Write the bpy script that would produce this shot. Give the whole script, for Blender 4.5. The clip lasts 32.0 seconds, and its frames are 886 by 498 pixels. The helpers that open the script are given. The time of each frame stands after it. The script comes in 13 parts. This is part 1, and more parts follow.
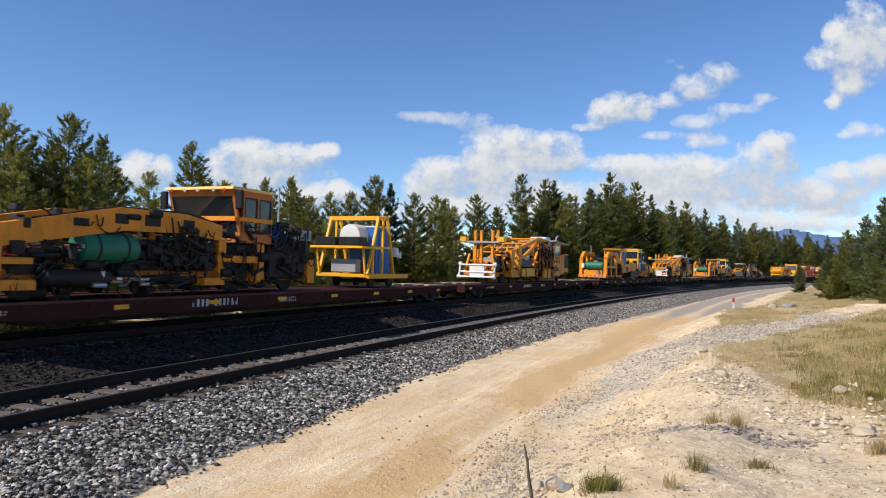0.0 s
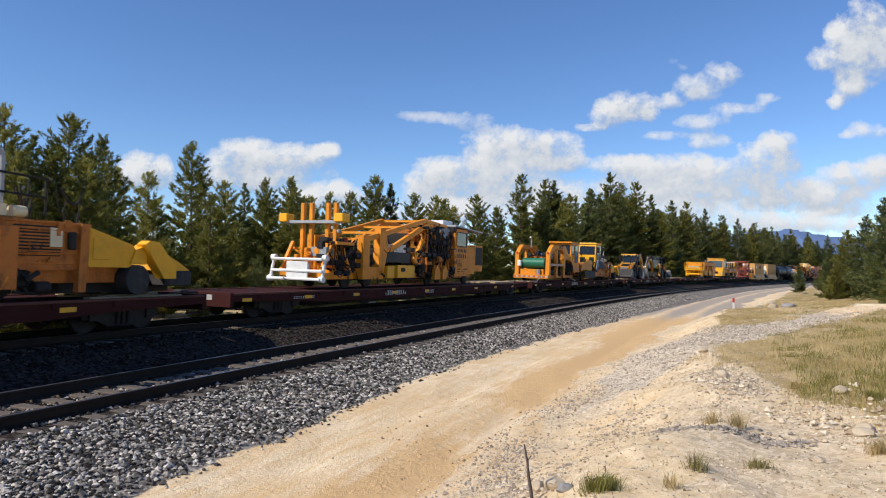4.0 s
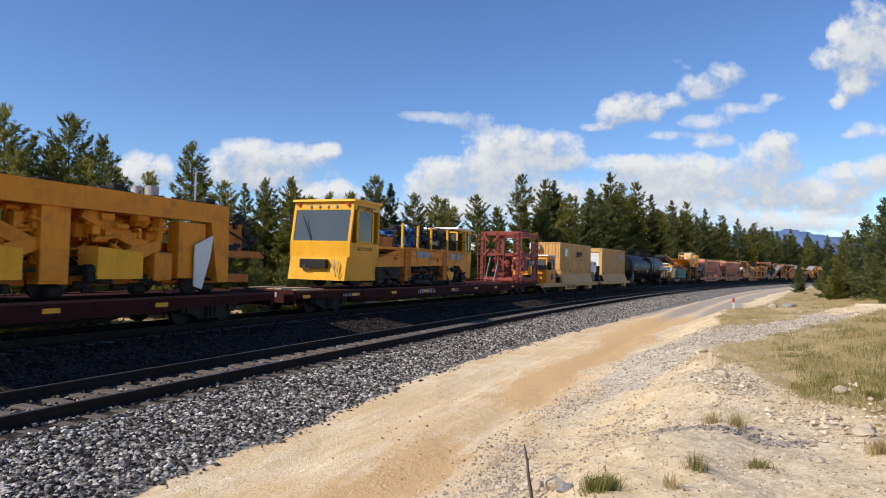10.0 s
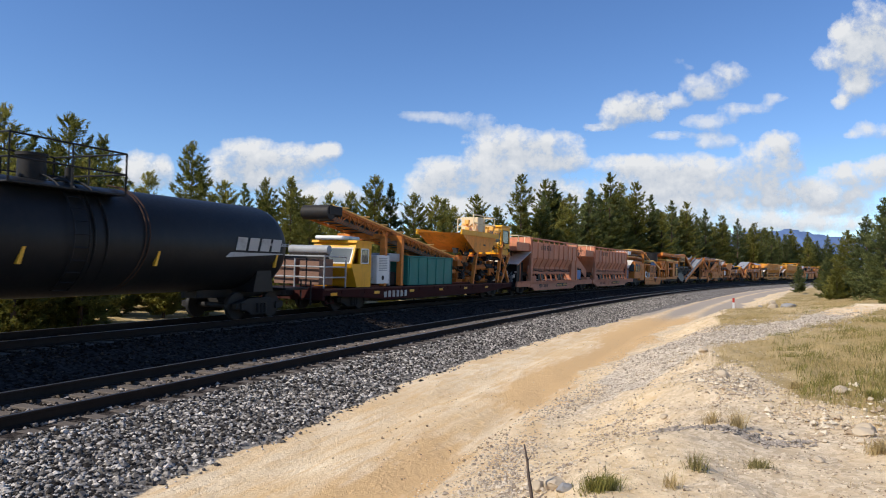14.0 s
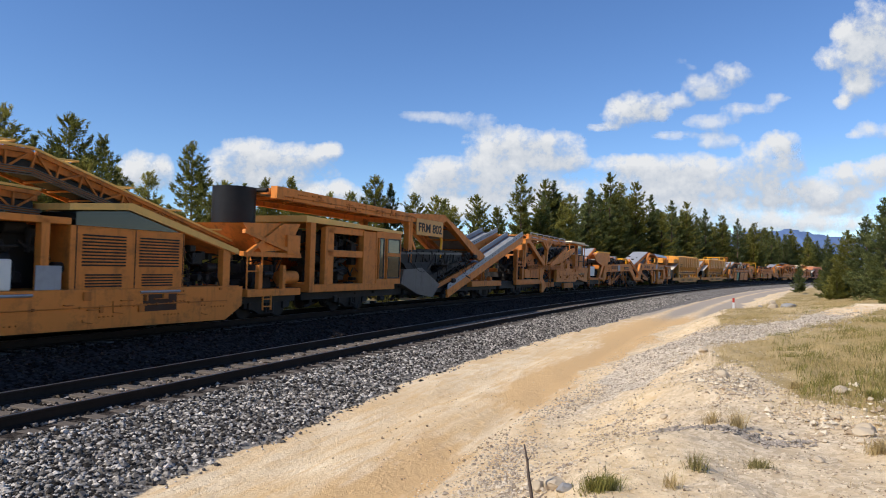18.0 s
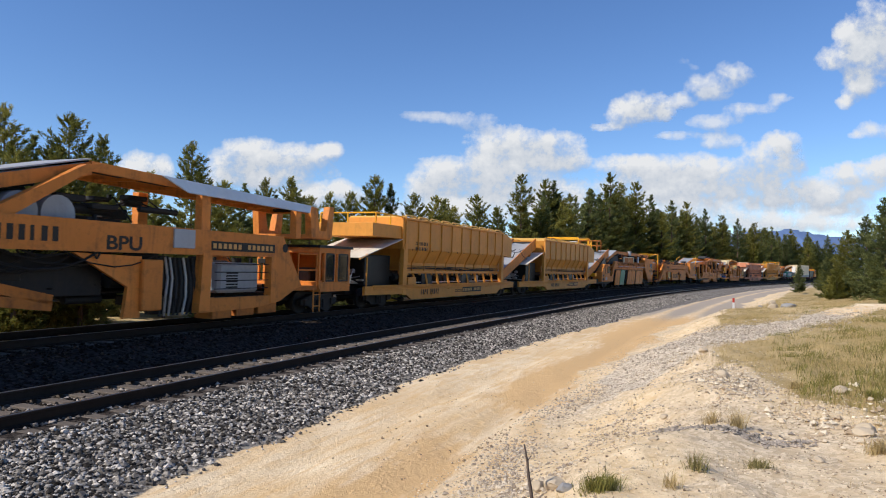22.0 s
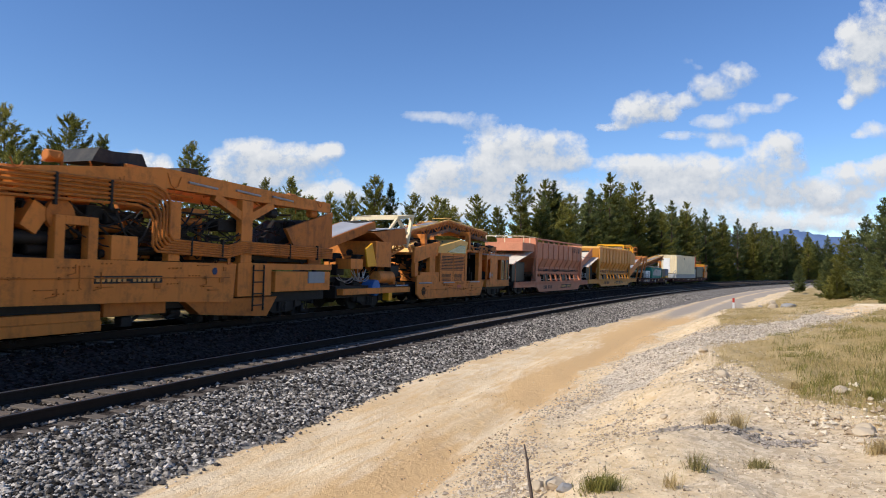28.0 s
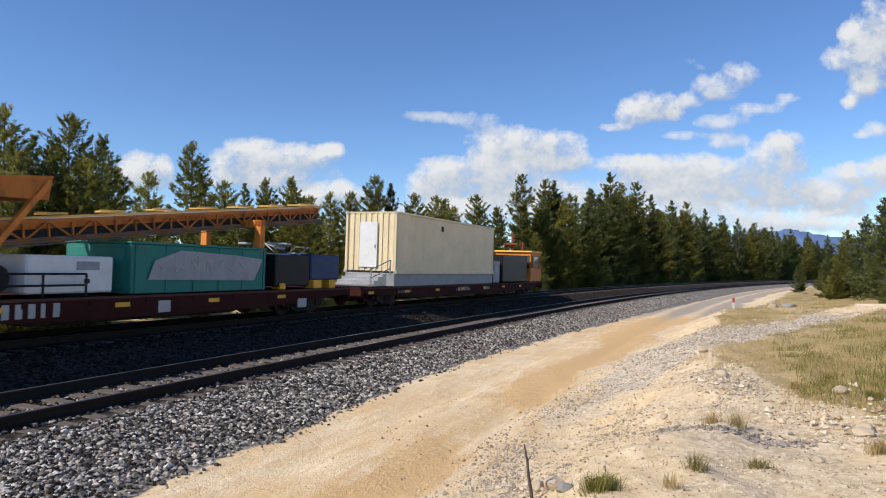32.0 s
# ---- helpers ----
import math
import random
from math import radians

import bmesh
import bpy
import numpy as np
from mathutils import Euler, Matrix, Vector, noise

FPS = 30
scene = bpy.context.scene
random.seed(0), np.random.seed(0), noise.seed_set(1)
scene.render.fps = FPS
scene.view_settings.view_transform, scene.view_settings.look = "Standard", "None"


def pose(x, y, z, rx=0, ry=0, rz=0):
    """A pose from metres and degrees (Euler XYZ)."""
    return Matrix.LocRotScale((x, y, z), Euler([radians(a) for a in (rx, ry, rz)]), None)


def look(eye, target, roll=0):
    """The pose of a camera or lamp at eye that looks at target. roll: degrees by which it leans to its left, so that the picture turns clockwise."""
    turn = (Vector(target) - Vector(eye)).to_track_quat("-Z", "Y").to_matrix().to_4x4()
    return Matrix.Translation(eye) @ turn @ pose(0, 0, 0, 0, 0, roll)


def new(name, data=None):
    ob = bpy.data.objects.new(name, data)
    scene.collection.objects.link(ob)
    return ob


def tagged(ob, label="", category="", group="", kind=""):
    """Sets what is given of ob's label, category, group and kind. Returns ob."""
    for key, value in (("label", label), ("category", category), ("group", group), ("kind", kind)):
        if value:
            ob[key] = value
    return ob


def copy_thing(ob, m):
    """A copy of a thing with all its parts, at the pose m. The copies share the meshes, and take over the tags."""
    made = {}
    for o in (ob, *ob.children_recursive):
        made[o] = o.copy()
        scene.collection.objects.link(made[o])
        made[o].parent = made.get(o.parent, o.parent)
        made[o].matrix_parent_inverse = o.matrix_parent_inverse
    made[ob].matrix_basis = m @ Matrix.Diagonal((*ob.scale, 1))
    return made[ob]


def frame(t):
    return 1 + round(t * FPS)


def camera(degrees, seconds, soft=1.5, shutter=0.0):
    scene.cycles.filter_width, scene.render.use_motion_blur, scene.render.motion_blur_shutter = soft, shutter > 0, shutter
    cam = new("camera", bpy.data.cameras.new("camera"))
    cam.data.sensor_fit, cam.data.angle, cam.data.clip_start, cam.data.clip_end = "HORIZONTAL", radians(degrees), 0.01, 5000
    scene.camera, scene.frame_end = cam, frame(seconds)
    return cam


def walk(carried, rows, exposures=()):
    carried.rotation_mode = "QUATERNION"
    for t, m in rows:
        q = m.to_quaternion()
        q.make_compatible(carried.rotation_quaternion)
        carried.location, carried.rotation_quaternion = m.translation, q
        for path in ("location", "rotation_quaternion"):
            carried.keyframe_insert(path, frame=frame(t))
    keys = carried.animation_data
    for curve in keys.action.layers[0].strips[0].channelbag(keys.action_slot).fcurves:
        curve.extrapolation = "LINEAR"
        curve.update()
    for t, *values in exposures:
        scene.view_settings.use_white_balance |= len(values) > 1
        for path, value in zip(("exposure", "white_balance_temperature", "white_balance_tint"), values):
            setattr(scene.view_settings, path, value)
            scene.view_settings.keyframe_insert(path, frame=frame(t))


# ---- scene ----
# camera: held still, at eye height beside the line
cam = camera(66.44, 32.0, soft=1.0, shutter=0.06)
EYE = (0.0, 0.0, 1.997)
STAND = look(EYE, (0.0, 100.0, EYE[2] + 3.223), roll=0.58)
walk(cam, [(0.0, STAND), (32.0, STAND)], exposures=[(0.0, 0.0), (32.0, 0.0)])

# world, sun
SUN_WAY = Vector((-1.013, -0.549, 1.0)).normalized()
world = bpy.data.worlds.new("world")
scene.world = world
world.use_nodes = True
wn = world.node_tree.nodes
sky = wn.new("ShaderNodeTexSky")
sky.sky_type = "NISHITA"
sky.sun_disc = False
sky.sun_elevation = math.asin(SUN_WAY.z)
sky.sun_rotation = math.atan2(SUN_WAY.x, SUN_WAY.y) % (2 * math.pi)
sky.altitude = 900.0
sky.air_density, sky.dust_density, sky.ozone_density = 1.0, 0.0, 5.0
wn["Background"].inputs["Strength"].default_value = 0.15
blue = wn.new("ShaderNodeHueSaturation")
blue.inputs["Saturation"].default_value = 1.1
blue.inputs["Hue"].default_value = 0.506
world.node_tree.links.new(sky.outputs["Color"], blue.inputs["Color"])
world.node_tree.links.new(blue.outputs["Color"], wn["Background"].inputs["Color"])
sun_data = bpy.data.lights.new("sun", "SUN")
sun_data.energy, sun_data.angle, sun_data.color = 5.0, radians(0.53), (1.0, 0.93, 0.82)
sun = new("sun", sun_data)
sun.matrix_world = look((0, 0, 60), Vector((0, 0, 60)) - SUN_WAY * 10)

# ---- the line: two curved tracks, s metres along, off metres to the far side of the near track's middle ----
PSI, K0, K1, NEAR_D, FAR_OFF = 0.37337, 0.0019616, -4.5288e-06, 9.5444, 4.97
HALF, CANT, FAR_RISE, SPEED = 0.7525, 0.021237, 0.437, 18.493
_g = np.linspace(-900.0, 900.0, 7201)
_c = np.clip(_g, -40.0, 300.0)
_th = PSI + K0 * _c + K1 * _c * _c / 2
_x = np.concatenate([[0], np.cumsum((np.sin(_th[1:]) + np.sin(_th[:-1])) / 2 * 0.25)])
_y = np.concatenate([[0], np.cumsum((np.cos(_th[1:]) + np.cos(_th[:-1])) / 2 * 0.25)])
_x += -math.cos(PSI) * NEAR_D - np.interp(0, _g, _x)
_y += math.sin(PSI) * NEAR_D - np.interp(0, _g, _y)


def heading(s):
    return float(np.interp(s, _g, _th))


def spot(s, off, z=0.0):
    """World point at s along the line, off to its far side, at height z."""
    h = heading(s)
    return Vector((float(np.interp(s, _g, _x)) - math.cos(h) * off, float(np.interp(s, _g, _y)) + math.sin(h) * off, z))


def rail_pose(s, far=True):
    """Pose on the middle of a track at rail height: x along the line, y to the far side, z up, canted."""
    h = heading(s)
    base = spot(s, FAR_OFF if far else 0.0, (FAR_RISE if far else 0.0) + HALF * math.sin(CANT))
    along = Vector((math.sin(h), math.cos(h), 0))
    left = Vector((-math.cos(h), math.sin(h), 0))
    side = left * math.cos(CANT) + Vector((0, 0, math.sin(CANT)))
    m = Matrix((along, side, along.cross(side))).transposed().to_4x4()
    m.translation = base
    return m


# ---- materials ----
def nodes_of(name):
    m = bpy.data.materials.new(name)
    m.use_nodes = True
    n = m.node_tree.nodes
    return m, n, m.node_tree.links, n["Principled BSDF"]


def noise_node(n, l, coord, scale, detail=5.0, rough=0.6):
    t = n.new("ShaderNodeTexNoise")
    t.inputs["Scale"].default_value, t.inputs["Detail"].default_value, t.inputs["Roughness"].default_value = scale, detail, rough
    l.new(coord, t.inputs["Vector"])
    return t.outputs["Fac"]


def ramp(n, l, fac, lo, hi, a=(0, 0, 0, 1), b=(1, 1, 1, 1)):
    r = n.new("ShaderNodeValToRGB")
    r.color_ramp.elements[0].position, r.color_ramp.elements[1].position = lo, hi
    r.color_ramp.elements[0].color, r.color_ramp.elements[1].color = a, b
    l.new(fac, r.inputs["Fac"])
    return r.outputs["Color"]


def blend(n, l, fac, a, b):
    m = n.new("ShaderNodeMix")
    m.data_type = "RGBA"
    if hasattr(fac, "node"):
        l.new(fac, m.inputs["Factor"])
    else:
        m.inputs["Factor"].default_value = fac
    for key, v in (("A", a), ("B", b)):
        sock = [i for i in m.inputs if i.name == key and i.type == "RGBA"][0]
        if hasattr(v, "node"):
            l.new(v, sock)
        else:
            sock.default_value = (*v[:3], 1)
    return [o for o in m.outputs if o.type == "RGBA"][0]


def bump(n, l, height, strength, dist, bsdf, normal=None):
    b = n.new("ShaderNodeBump")
    b.inputs["Strength"].default_value, b.inputs["Distance"].default_value = strength, dist
    l.new(height, b.inputs["Height"])
    if normal is not None:
        l.new(normal, b.inputs["Normal"])
    l.new(b.outputs["Normal"], bsdf.inputs["Normal"])
    return b.outputs["Normal"]


def surface(name, rgb, rough=0.5, metal=0.0, dirt=0.35, dirt_rgb=(0.09, 0.065, 0.045), scale=1.0, bumps=0.15, streak=True, vary=0.12, spec=0.25):
    """Painted, worn or raw material: patchy tone, dirt in patches and runs, fine relief."""
    m, n, l, b = nodes_of(name)
    co = n.new("ShaderNodeTexCoord").outputs["Object"]
    info = n.new("ShaderNodeObjectInfo")
    big = noise_node(n, l, co, 0.9 * scale, 4)
    fine = noise_node(n, l, co, 14.0 * scale, 6, 0.7)
    dark = tuple(c * (1 - vary * 1.6) for c in rgb)
    lite = tuple(min(1, c * (1 + vary) + 0.01) for c in rgb)
    base = blend(n, l, big, dark, lite)
    hsv = n.new("ShaderNodeHueSaturation")
    l.new(base, hsv.inputs["Color"])
    mr = n.new("ShaderNodeMapRange")
    mr.inputs["To Min"].default_value, mr.inputs["To Max"].default_value = 1 - vary * 0.7, 1 + vary * 0.5
    l.new(info.outputs["Random"], mr.inputs["Value"])
    l.new(mr.outputs["Result"], hsv.inputs["Value"])
    base = hsv.outputs["Color"]
    patch = ramp(n, l, noise_node(n, l, co, 2.2 * scale, 8, 0.72), 0.50, 0.74)
    if streak:
        mp = n.new("ShaderNodeMapping")
        mp.inputs["Scale"].default_value = (5.0, 5.0, 0.6)
        l.new(co, mp.inputs["Vector"])
        runs = ramp(n, l, noise_node(n, l, mp.outputs["Vector"], 1.0 * scale, 4, 0.6), 0.52, 0.75)
        patch = blend(n, l, 0.38, patch, runs)
    mul = n.new("ShaderNodeMath")
    mul.operation = "MULTIPLY"
    l.new(patch, mul.inputs[0])
    mul.inputs[1].default_value = dirt * 1.7
    mul.use_clamp = True
    col = blend(n, l, mul.outputs[0], base, dirt_rgb)
    l.new(col, b.inputs["Base Color"])
    rr = n.new("ShaderNodeMapRange")
    rr.inputs["To Min"].default_value, rr.inputs["To Max"].default_value = max(0.05, rough - 0.12), min(1, rough + 0.2)
    l.new(fine, rr.inputs["Value"])
    l.new(rr.outputs["Result"], b.inputs["Roughness"])
    b.inputs["Metallic"].default_value = metal
    b.inputs["Specular IOR Level"].default_value = spec
    if bumps:
        bump(n, l, fine, bumps, 0.01, b)
    return m


YELLOW = surface("yellow_paint", (0.78, 0.275, 0.012), 0.5, dirt=0.42, dirt_rgb=(0.06, 0.036, 0.02))
BRIGHT = surface("bright_yellow_paint", (0.86, 0.41, 0.014), 0.45, dirt=0.22, dirt_rgb=(0.08, 0.05, 0.025))
AMBER = surface("amber_paint", (0.54, 0.170, 0.025), 0.6, dirt=0.66, dirt_rgb=(0.05, 0.03, 0.018))
OCHRE = surface("grimy_ochre_paint", (0.70, 0.230, 0.036), 0.55, dirt=0.52, dirt_rgb=(0.05, 0.03, 0.017))
HOPPER = surface("hopper_yellow_paint", (0.70, 0.29, 0.045), 0.5, dirt=0.24, dirt_rgb=(0.16, 0.08, 0.03))
TAN = surface("tan_paint", (0.66, 0.355, 0.11), 0.55, dirt=0.14)
PINK = surface("faded_salmon_paint", (0.60, 0.24, 0.13), 0.6, dirt=0.3, dirt_rgb=(0.16, 0.07, 0.04))
WHITE = surface("white_paint", (0.78, 0.77, 0.74), 0.5, dirt=0.14)
# pale yellow; on top edges and hoods it also paints in a sunlit look
BOWS = surface("sunlit_pale_yellow_paint", (0.82, 0.47, 0.12), 0.5, dirt=0.2)
RUSTED = surface("rust_stain", (0.07, 0.035, 0.02), 0.9, dirt=0.3, streak=False)
CREAM = surface("cream_paint", (0.78, 0.64, 0.40), 0.5, dirt=0.1)
BOXCAR = surface("oxide_red_paint", (0.048, 0.010, 0.0075), 0.75, dirt=0.45, dirt_rgb=(0.030, 0.018, 0.012), spec=0.08)
SCUFFED = surface("scuffed_deck_steel", (0.11, 0.045, 0.033), 0.75, dirt=0.5, dirt_rgb=(0.04, 0.025, 0.018), spec=0.1)
OXIDE = surface("bright_oxide_paint", (0.26, 0.05, 0.035), 0.6, dirt=0.3)
BLACK = surface("black_paint", (0.011, 0.0105, 0.011), 0.4, dirt=0.2, dirt_rgb=(0.045, 0.036, 0.03), spec=0.18)
GREASE = surface("greasy_black_steel", (0.014, 0.012, 0.011), 0.6, dirt=0.4, dirt_rgb=(0.05, 0.034, 0.022))
RUBBER = surface("rubber", (0.03, 0.03, 0.031), 0.75, dirt=0.35, dirt_rgb=(0.13, 0.105, 0.08))
STEEL = surface("bare_steel", (0.45, 0.45, 0.46), 0.42, 0.8, dirt=0.35, dirt_rgb=(0.16, 0.11, 0.08))
STEELDARK = surface("worn_dark_steel", (0.13, 0.125, 0.12), 0.5, 0.4, dirt=0.4, dirt_rgb=(0.05, 0.04, 0.032))
GREY = surface("grey_paint", (0.33, 0.34, 0.35), 0.5, dirt=0.25)
SILVER = surface("silver_sheet", (0.40, 0.40, 0.41), 0.55, 0.25, dirt=0.2, dirt_rgb=(0.25, 0.22, 0.2))
GREEN = surface("green_paint", (0.02, 0.17, 0.09), 0.4, dirt=0.2)
TEAL = surface("teal_paint", (0.02, 0.20, 0.16), 0.5, dirt=0.25)
BLUE = surface("blue_paint", (0.03, 0.14, 0.42), 0.42, dirt=0.2)
NAVY = surface("navy_paint", (0.02, 0.045, 0.13), 0.45, dirt=0.3)
RED = surface("red_paint", (0.5, 0.045, 0.03), 0.4, dirt=0.15)
ORANGE = surface("orange_reflector", (0.85, 0.42, 0.03), 0.3, dirt=0.2, streak=False)
REDREF = surface("red_reflector", (0.62, 0.12, 0.05), 0.3, dirt=0.2, streak=False)
PLASTIC = surface("white_plastic", (0.75, 0.74, 0.68), 0.35, dirt=0.1)
PLANK = surface("weathered_plank", (0.42, 0.30, 0.17), 0.85, dirt=0.35, dirt_rgb=(0.16, 0.12, 0.09), bumps=0.4)
LETTER = surface("white_lettering", (0.46, 0.44, 0.41), 0.6, dirt=0.3, streak=False, bumps=0)
INK = surface("black_lettering", (0.03, 0.025, 0.02), 0.6, dirt=0.1, streak=False, bumps=0)
BELT = surface("conveyor_belt", (0.26, 0.26, 0.27), 0.7, dirt=0.35, dirt_rgb=(0.12, 0.1, 0.09), streak=False)
TARP = surface("canvas_tarpaulin", (0.66, 0.58, 0.47), 0.8, dirt=0.25, bumps=0.3)
RAILTOP = surface("worn_rail_steel", (0.030, 0.020, 0.014), 0.8, 0.0, dirt=0.5, dirt_rgb=(0.022, 0.013, 0.009), spec=0.1)
SHINE = surface("polished_rail_head", (0.35, 0.34, 0.33), 0.28, 0.9, dirt=0.2, streak=False)
TIE = surface("tie_wood", (0.13, 0.105, 0.085), 0.9, dirt=0.5, dirt_rgb=(0.05, 0.04, 0.032), scale=2.0, bumps=0.7)


def glass(name, tint, rough=0.05, clear=0.75):
    m, n, l, b = nodes_of(name)
    b.inputs["Base Color"].default_value = (*tint, 1)
    b.inputs["Roughness"].default_value = rough
    b.inputs["Transmission Weight"].default_value = clear
    b.inputs["IOR"].default_value = 1.45
    return m


GLASS = glass("cab_glass", (0.15, 0.18, 0.19), clear=0.5)
DARKGLASS = glass("dark_cab_glass", (0.02, 0.026, 0.03), clear=0.3)


# ---- mesh kit ----
class Shape:
    """Collects solids; x is measured along the train and shifted by x0 when the mesh is made."""

    def __init__(self):
        self.v, self.f, self.runs, self.faces_of = [], [], [], []

    def put(self, verts, faces):
        k = len(self.v)
        self.v += [tuple(p) for p in verts]
        mine = [tuple(i + k for i in q) for q in faces]
        self.f += mine
        self.runs.append((k, len(self.v)))
        self.faces_of.append(mine)
        return self

    def box(self, xa, xb, ya, yb, za, zb, c=0.012):
        xa, xb = min(xa, xb), max(xa, xb)
        ya, yb = min(ya, yb), max(ya, yb)
        za, zb = min(za, zb), max(za, zb)
        c = min(c, 0.3 * min(xb - xa, yb - ya, zb - za))
        mid = ((xa + xb) / 2, (ya + yb) / 2, (za + zb) / 2)
        hx, hy, hz = (xb - xa) / 2, (yb - ya) / 2, (zb - za) / 2
        vs, idx = [], {}
        for sx in (-1, 1):
            for sy in (-1, 1):
                for sz in (-1, 1):
                    for a in range(3):
                        d = [hx - c, hy - c, hz - c]
                        d[a] += c
                        idx[(sx, sy, sz, a)] = len(vs)
                        vs.append((mid[0] + sx * d[0], mid[1] + sy * d[1], mid[2] + sz * d[2]))
        fs = []
        for a in range(3):
            b, e = (a + 1) % 3, (a + 2) % 3
            for s in (-1, 1):
                q = []
                for sb, se in ((-1, -1), (1, -1), (1, 1), (-1, 1)):
                    k = [0, 0, 0]
                    k[a], k[b], k[e] = s, sb, se
                    q.append(idx[(*k, a)])
                fs.append(q if s > 0 else q[::-1])
            for sb in (-1, 1):
                for se in (-1, 1):
                    lo, hi = [0, 0, 0], [0, 0, 0]
                    lo[a], hi[a] = -1, 1
                    lo[b] = hi[b] = sb
                    lo[e] = hi[e] = se
                    q = [idx[(*lo, b)], idx[(*hi, b)], idx[(*hi, e)], idx[(*lo, e)]]
                    fs.append(q if sb * se > 0 else q[::-1])
        for sx in (-1, 1):
            for sy in (-1, 1):
                for sz in (-1, 1):
                    q = [idx[(sx, sy, sz, a)] for a in range(3)]
                    fs.append(q if sx * sy * sz > 0 else q[::-1])
        return self.put(vs, fs)

    def prism(self, outline, ya, yb):
        """An outline of (x, z) corners, pulled from ya to yb."""
        n = len(outline)
        area = sum(outline[i][0] * outline[(i + 1) % n][1] - outline[(i + 1) % n][0] * outline[i][1] for i in range(n))
        if area < 0:
            outline = outline[::-1]
        ya, yb = min(ya, yb), max(ya, yb)
        vs = [(x, ya, z) for x, z in outline] + [(x, yb, z) for x, z in outline]
        fs = [tuple(range(n)), tuple(range(2 * n - 1, n - 1, -1))]
        fs += [((i + 1) % n, i, n + i, n + (i + 1) % n) for i in range(n)]
        return self.put(vs, fs)

    def loft(self, rings, cap=True):
        """Rings of equal count, joined one after another."""
        n = len(rings[0])
        vs = [p for r in rings for p in r]
        fs = [(k * n + i, k * n + (i + 1) % n, (k + 1) * n + (i + 1) % n, (k + 1) * n + i) for k in range(len(rings) - 1) for i in range(n)]
        if cap:
            fs += [tuple(range(n - 1, -1, -1)), tuple(range((len(rings) - 1) * n, len(rings) * n))]
        return self.put(vs, fs)

    def beam(self, p, q, w=0.08, h=None, up=(0, 0, 1)):
        h = h or w
        p, q = Vector(p), Vector(q)
        d = (q - p).normalized()
        u = Vector(up)
        side = d.cross(u)
        if side.length < 1e-4:
            side = d.cross(Vector((0, 1, 0)))
        side.normalize()
        u = side.cross(d)
        return self.loft([[c + side * (w / 2 * a) + u * (h / 2 * b) for a, b in ((-1, -1), (-1, 1), (1, 1), (1, -1))] for c in (p, q)][::-1])

    def rod(self, p, q, r=0.05, n=10, r2=None):
        return self.turned([(p, r), (q, r if r2 is None else r2)], n)

    def turned(self, stops, n=12):
        """Round solid through (point, radius) stops on a line."""
        p, q = Vector(stops[0][0]), Vector(stops[-1][0])
        d = (q - p).normalized()
        a = d.orthogonal().normalized()
        b = d.cross(a)
        rings = [[Vector(c) + (a * math.cos(2 * math.pi * i / n) + b * math.sin(2 * math.pi * i / n)) * max(r, 0.002) for i in range(n)] for c, r in stops]
        return self.loft(rings)

    def pipe(self, pts, r=0.025, n=6):
        tmp = Shape()
        for p, q in zip(pts[:-1], pts[1:]):
            tmp.rod(p, q, r, n)
        return self.put(tmp.v, tmp.f)

    def plate(self, a, b, c, d, t=0.03):
        """A four-cornered plate with thickness."""
        a, b, c, d = Vector(a), Vector(b), Vector(c), Vector(d)
        nrm = (b - a).cross(d - a).normalized() * (t / 2)
        return self.loft([[p - nrm for p in (a, b, c, d)], [p + nrm for p in (a, b, c, d)]])

    def mesh(self, name, x0=0.0, flat=False):
        me = bpy.data.meshes.new(name)
        me.from_pydata([(x - x0, y, z) for x, y, z in self.v], [], self.f)
        bm = bmesh.new()
        bm.from_mesh(me)
        bmesh.ops.recalc_face_normals(bm, faces=bm.faces)
        bm.to_mesh(me)
        bm.free()
        if not flat:
            me.shade_smooth()
            me.set_sharp_from_angle(angle=radians(32))
        return me


def clusters(shape):
    """Groups of solids that touch, as lists of (first, last) runs of vertices."""
    lo, hi = [], []
    for a, b in shape.runs:
        xs, ys, zs = zip(*shape.v[a:b])
        lo.append((min(xs) - 0.02, min(ys) - 0.02, min(zs) - 0.02))
        hi.append((max(xs) + 0.02, max(ys) + 0.02, max(zs) + 0.02))
    n = len(lo)
    L, H = np.array(lo), np.array(hi)
    mark = list(range(n))

    def root(i):
        while mark[i] != i:
            i = mark[i]
        return i

    for i in range(n):
        for j in np.nonzero(((L[i] <= H[i + 1:]) & (L[i + 1:] <= H[i])).all(1))[0]:
            mark[root(i)] = root(i + 1 + int(j))
    out = {}
    for i in range(n):
        out.setdefault(root(i), []).append(i)
    return list(out.values())


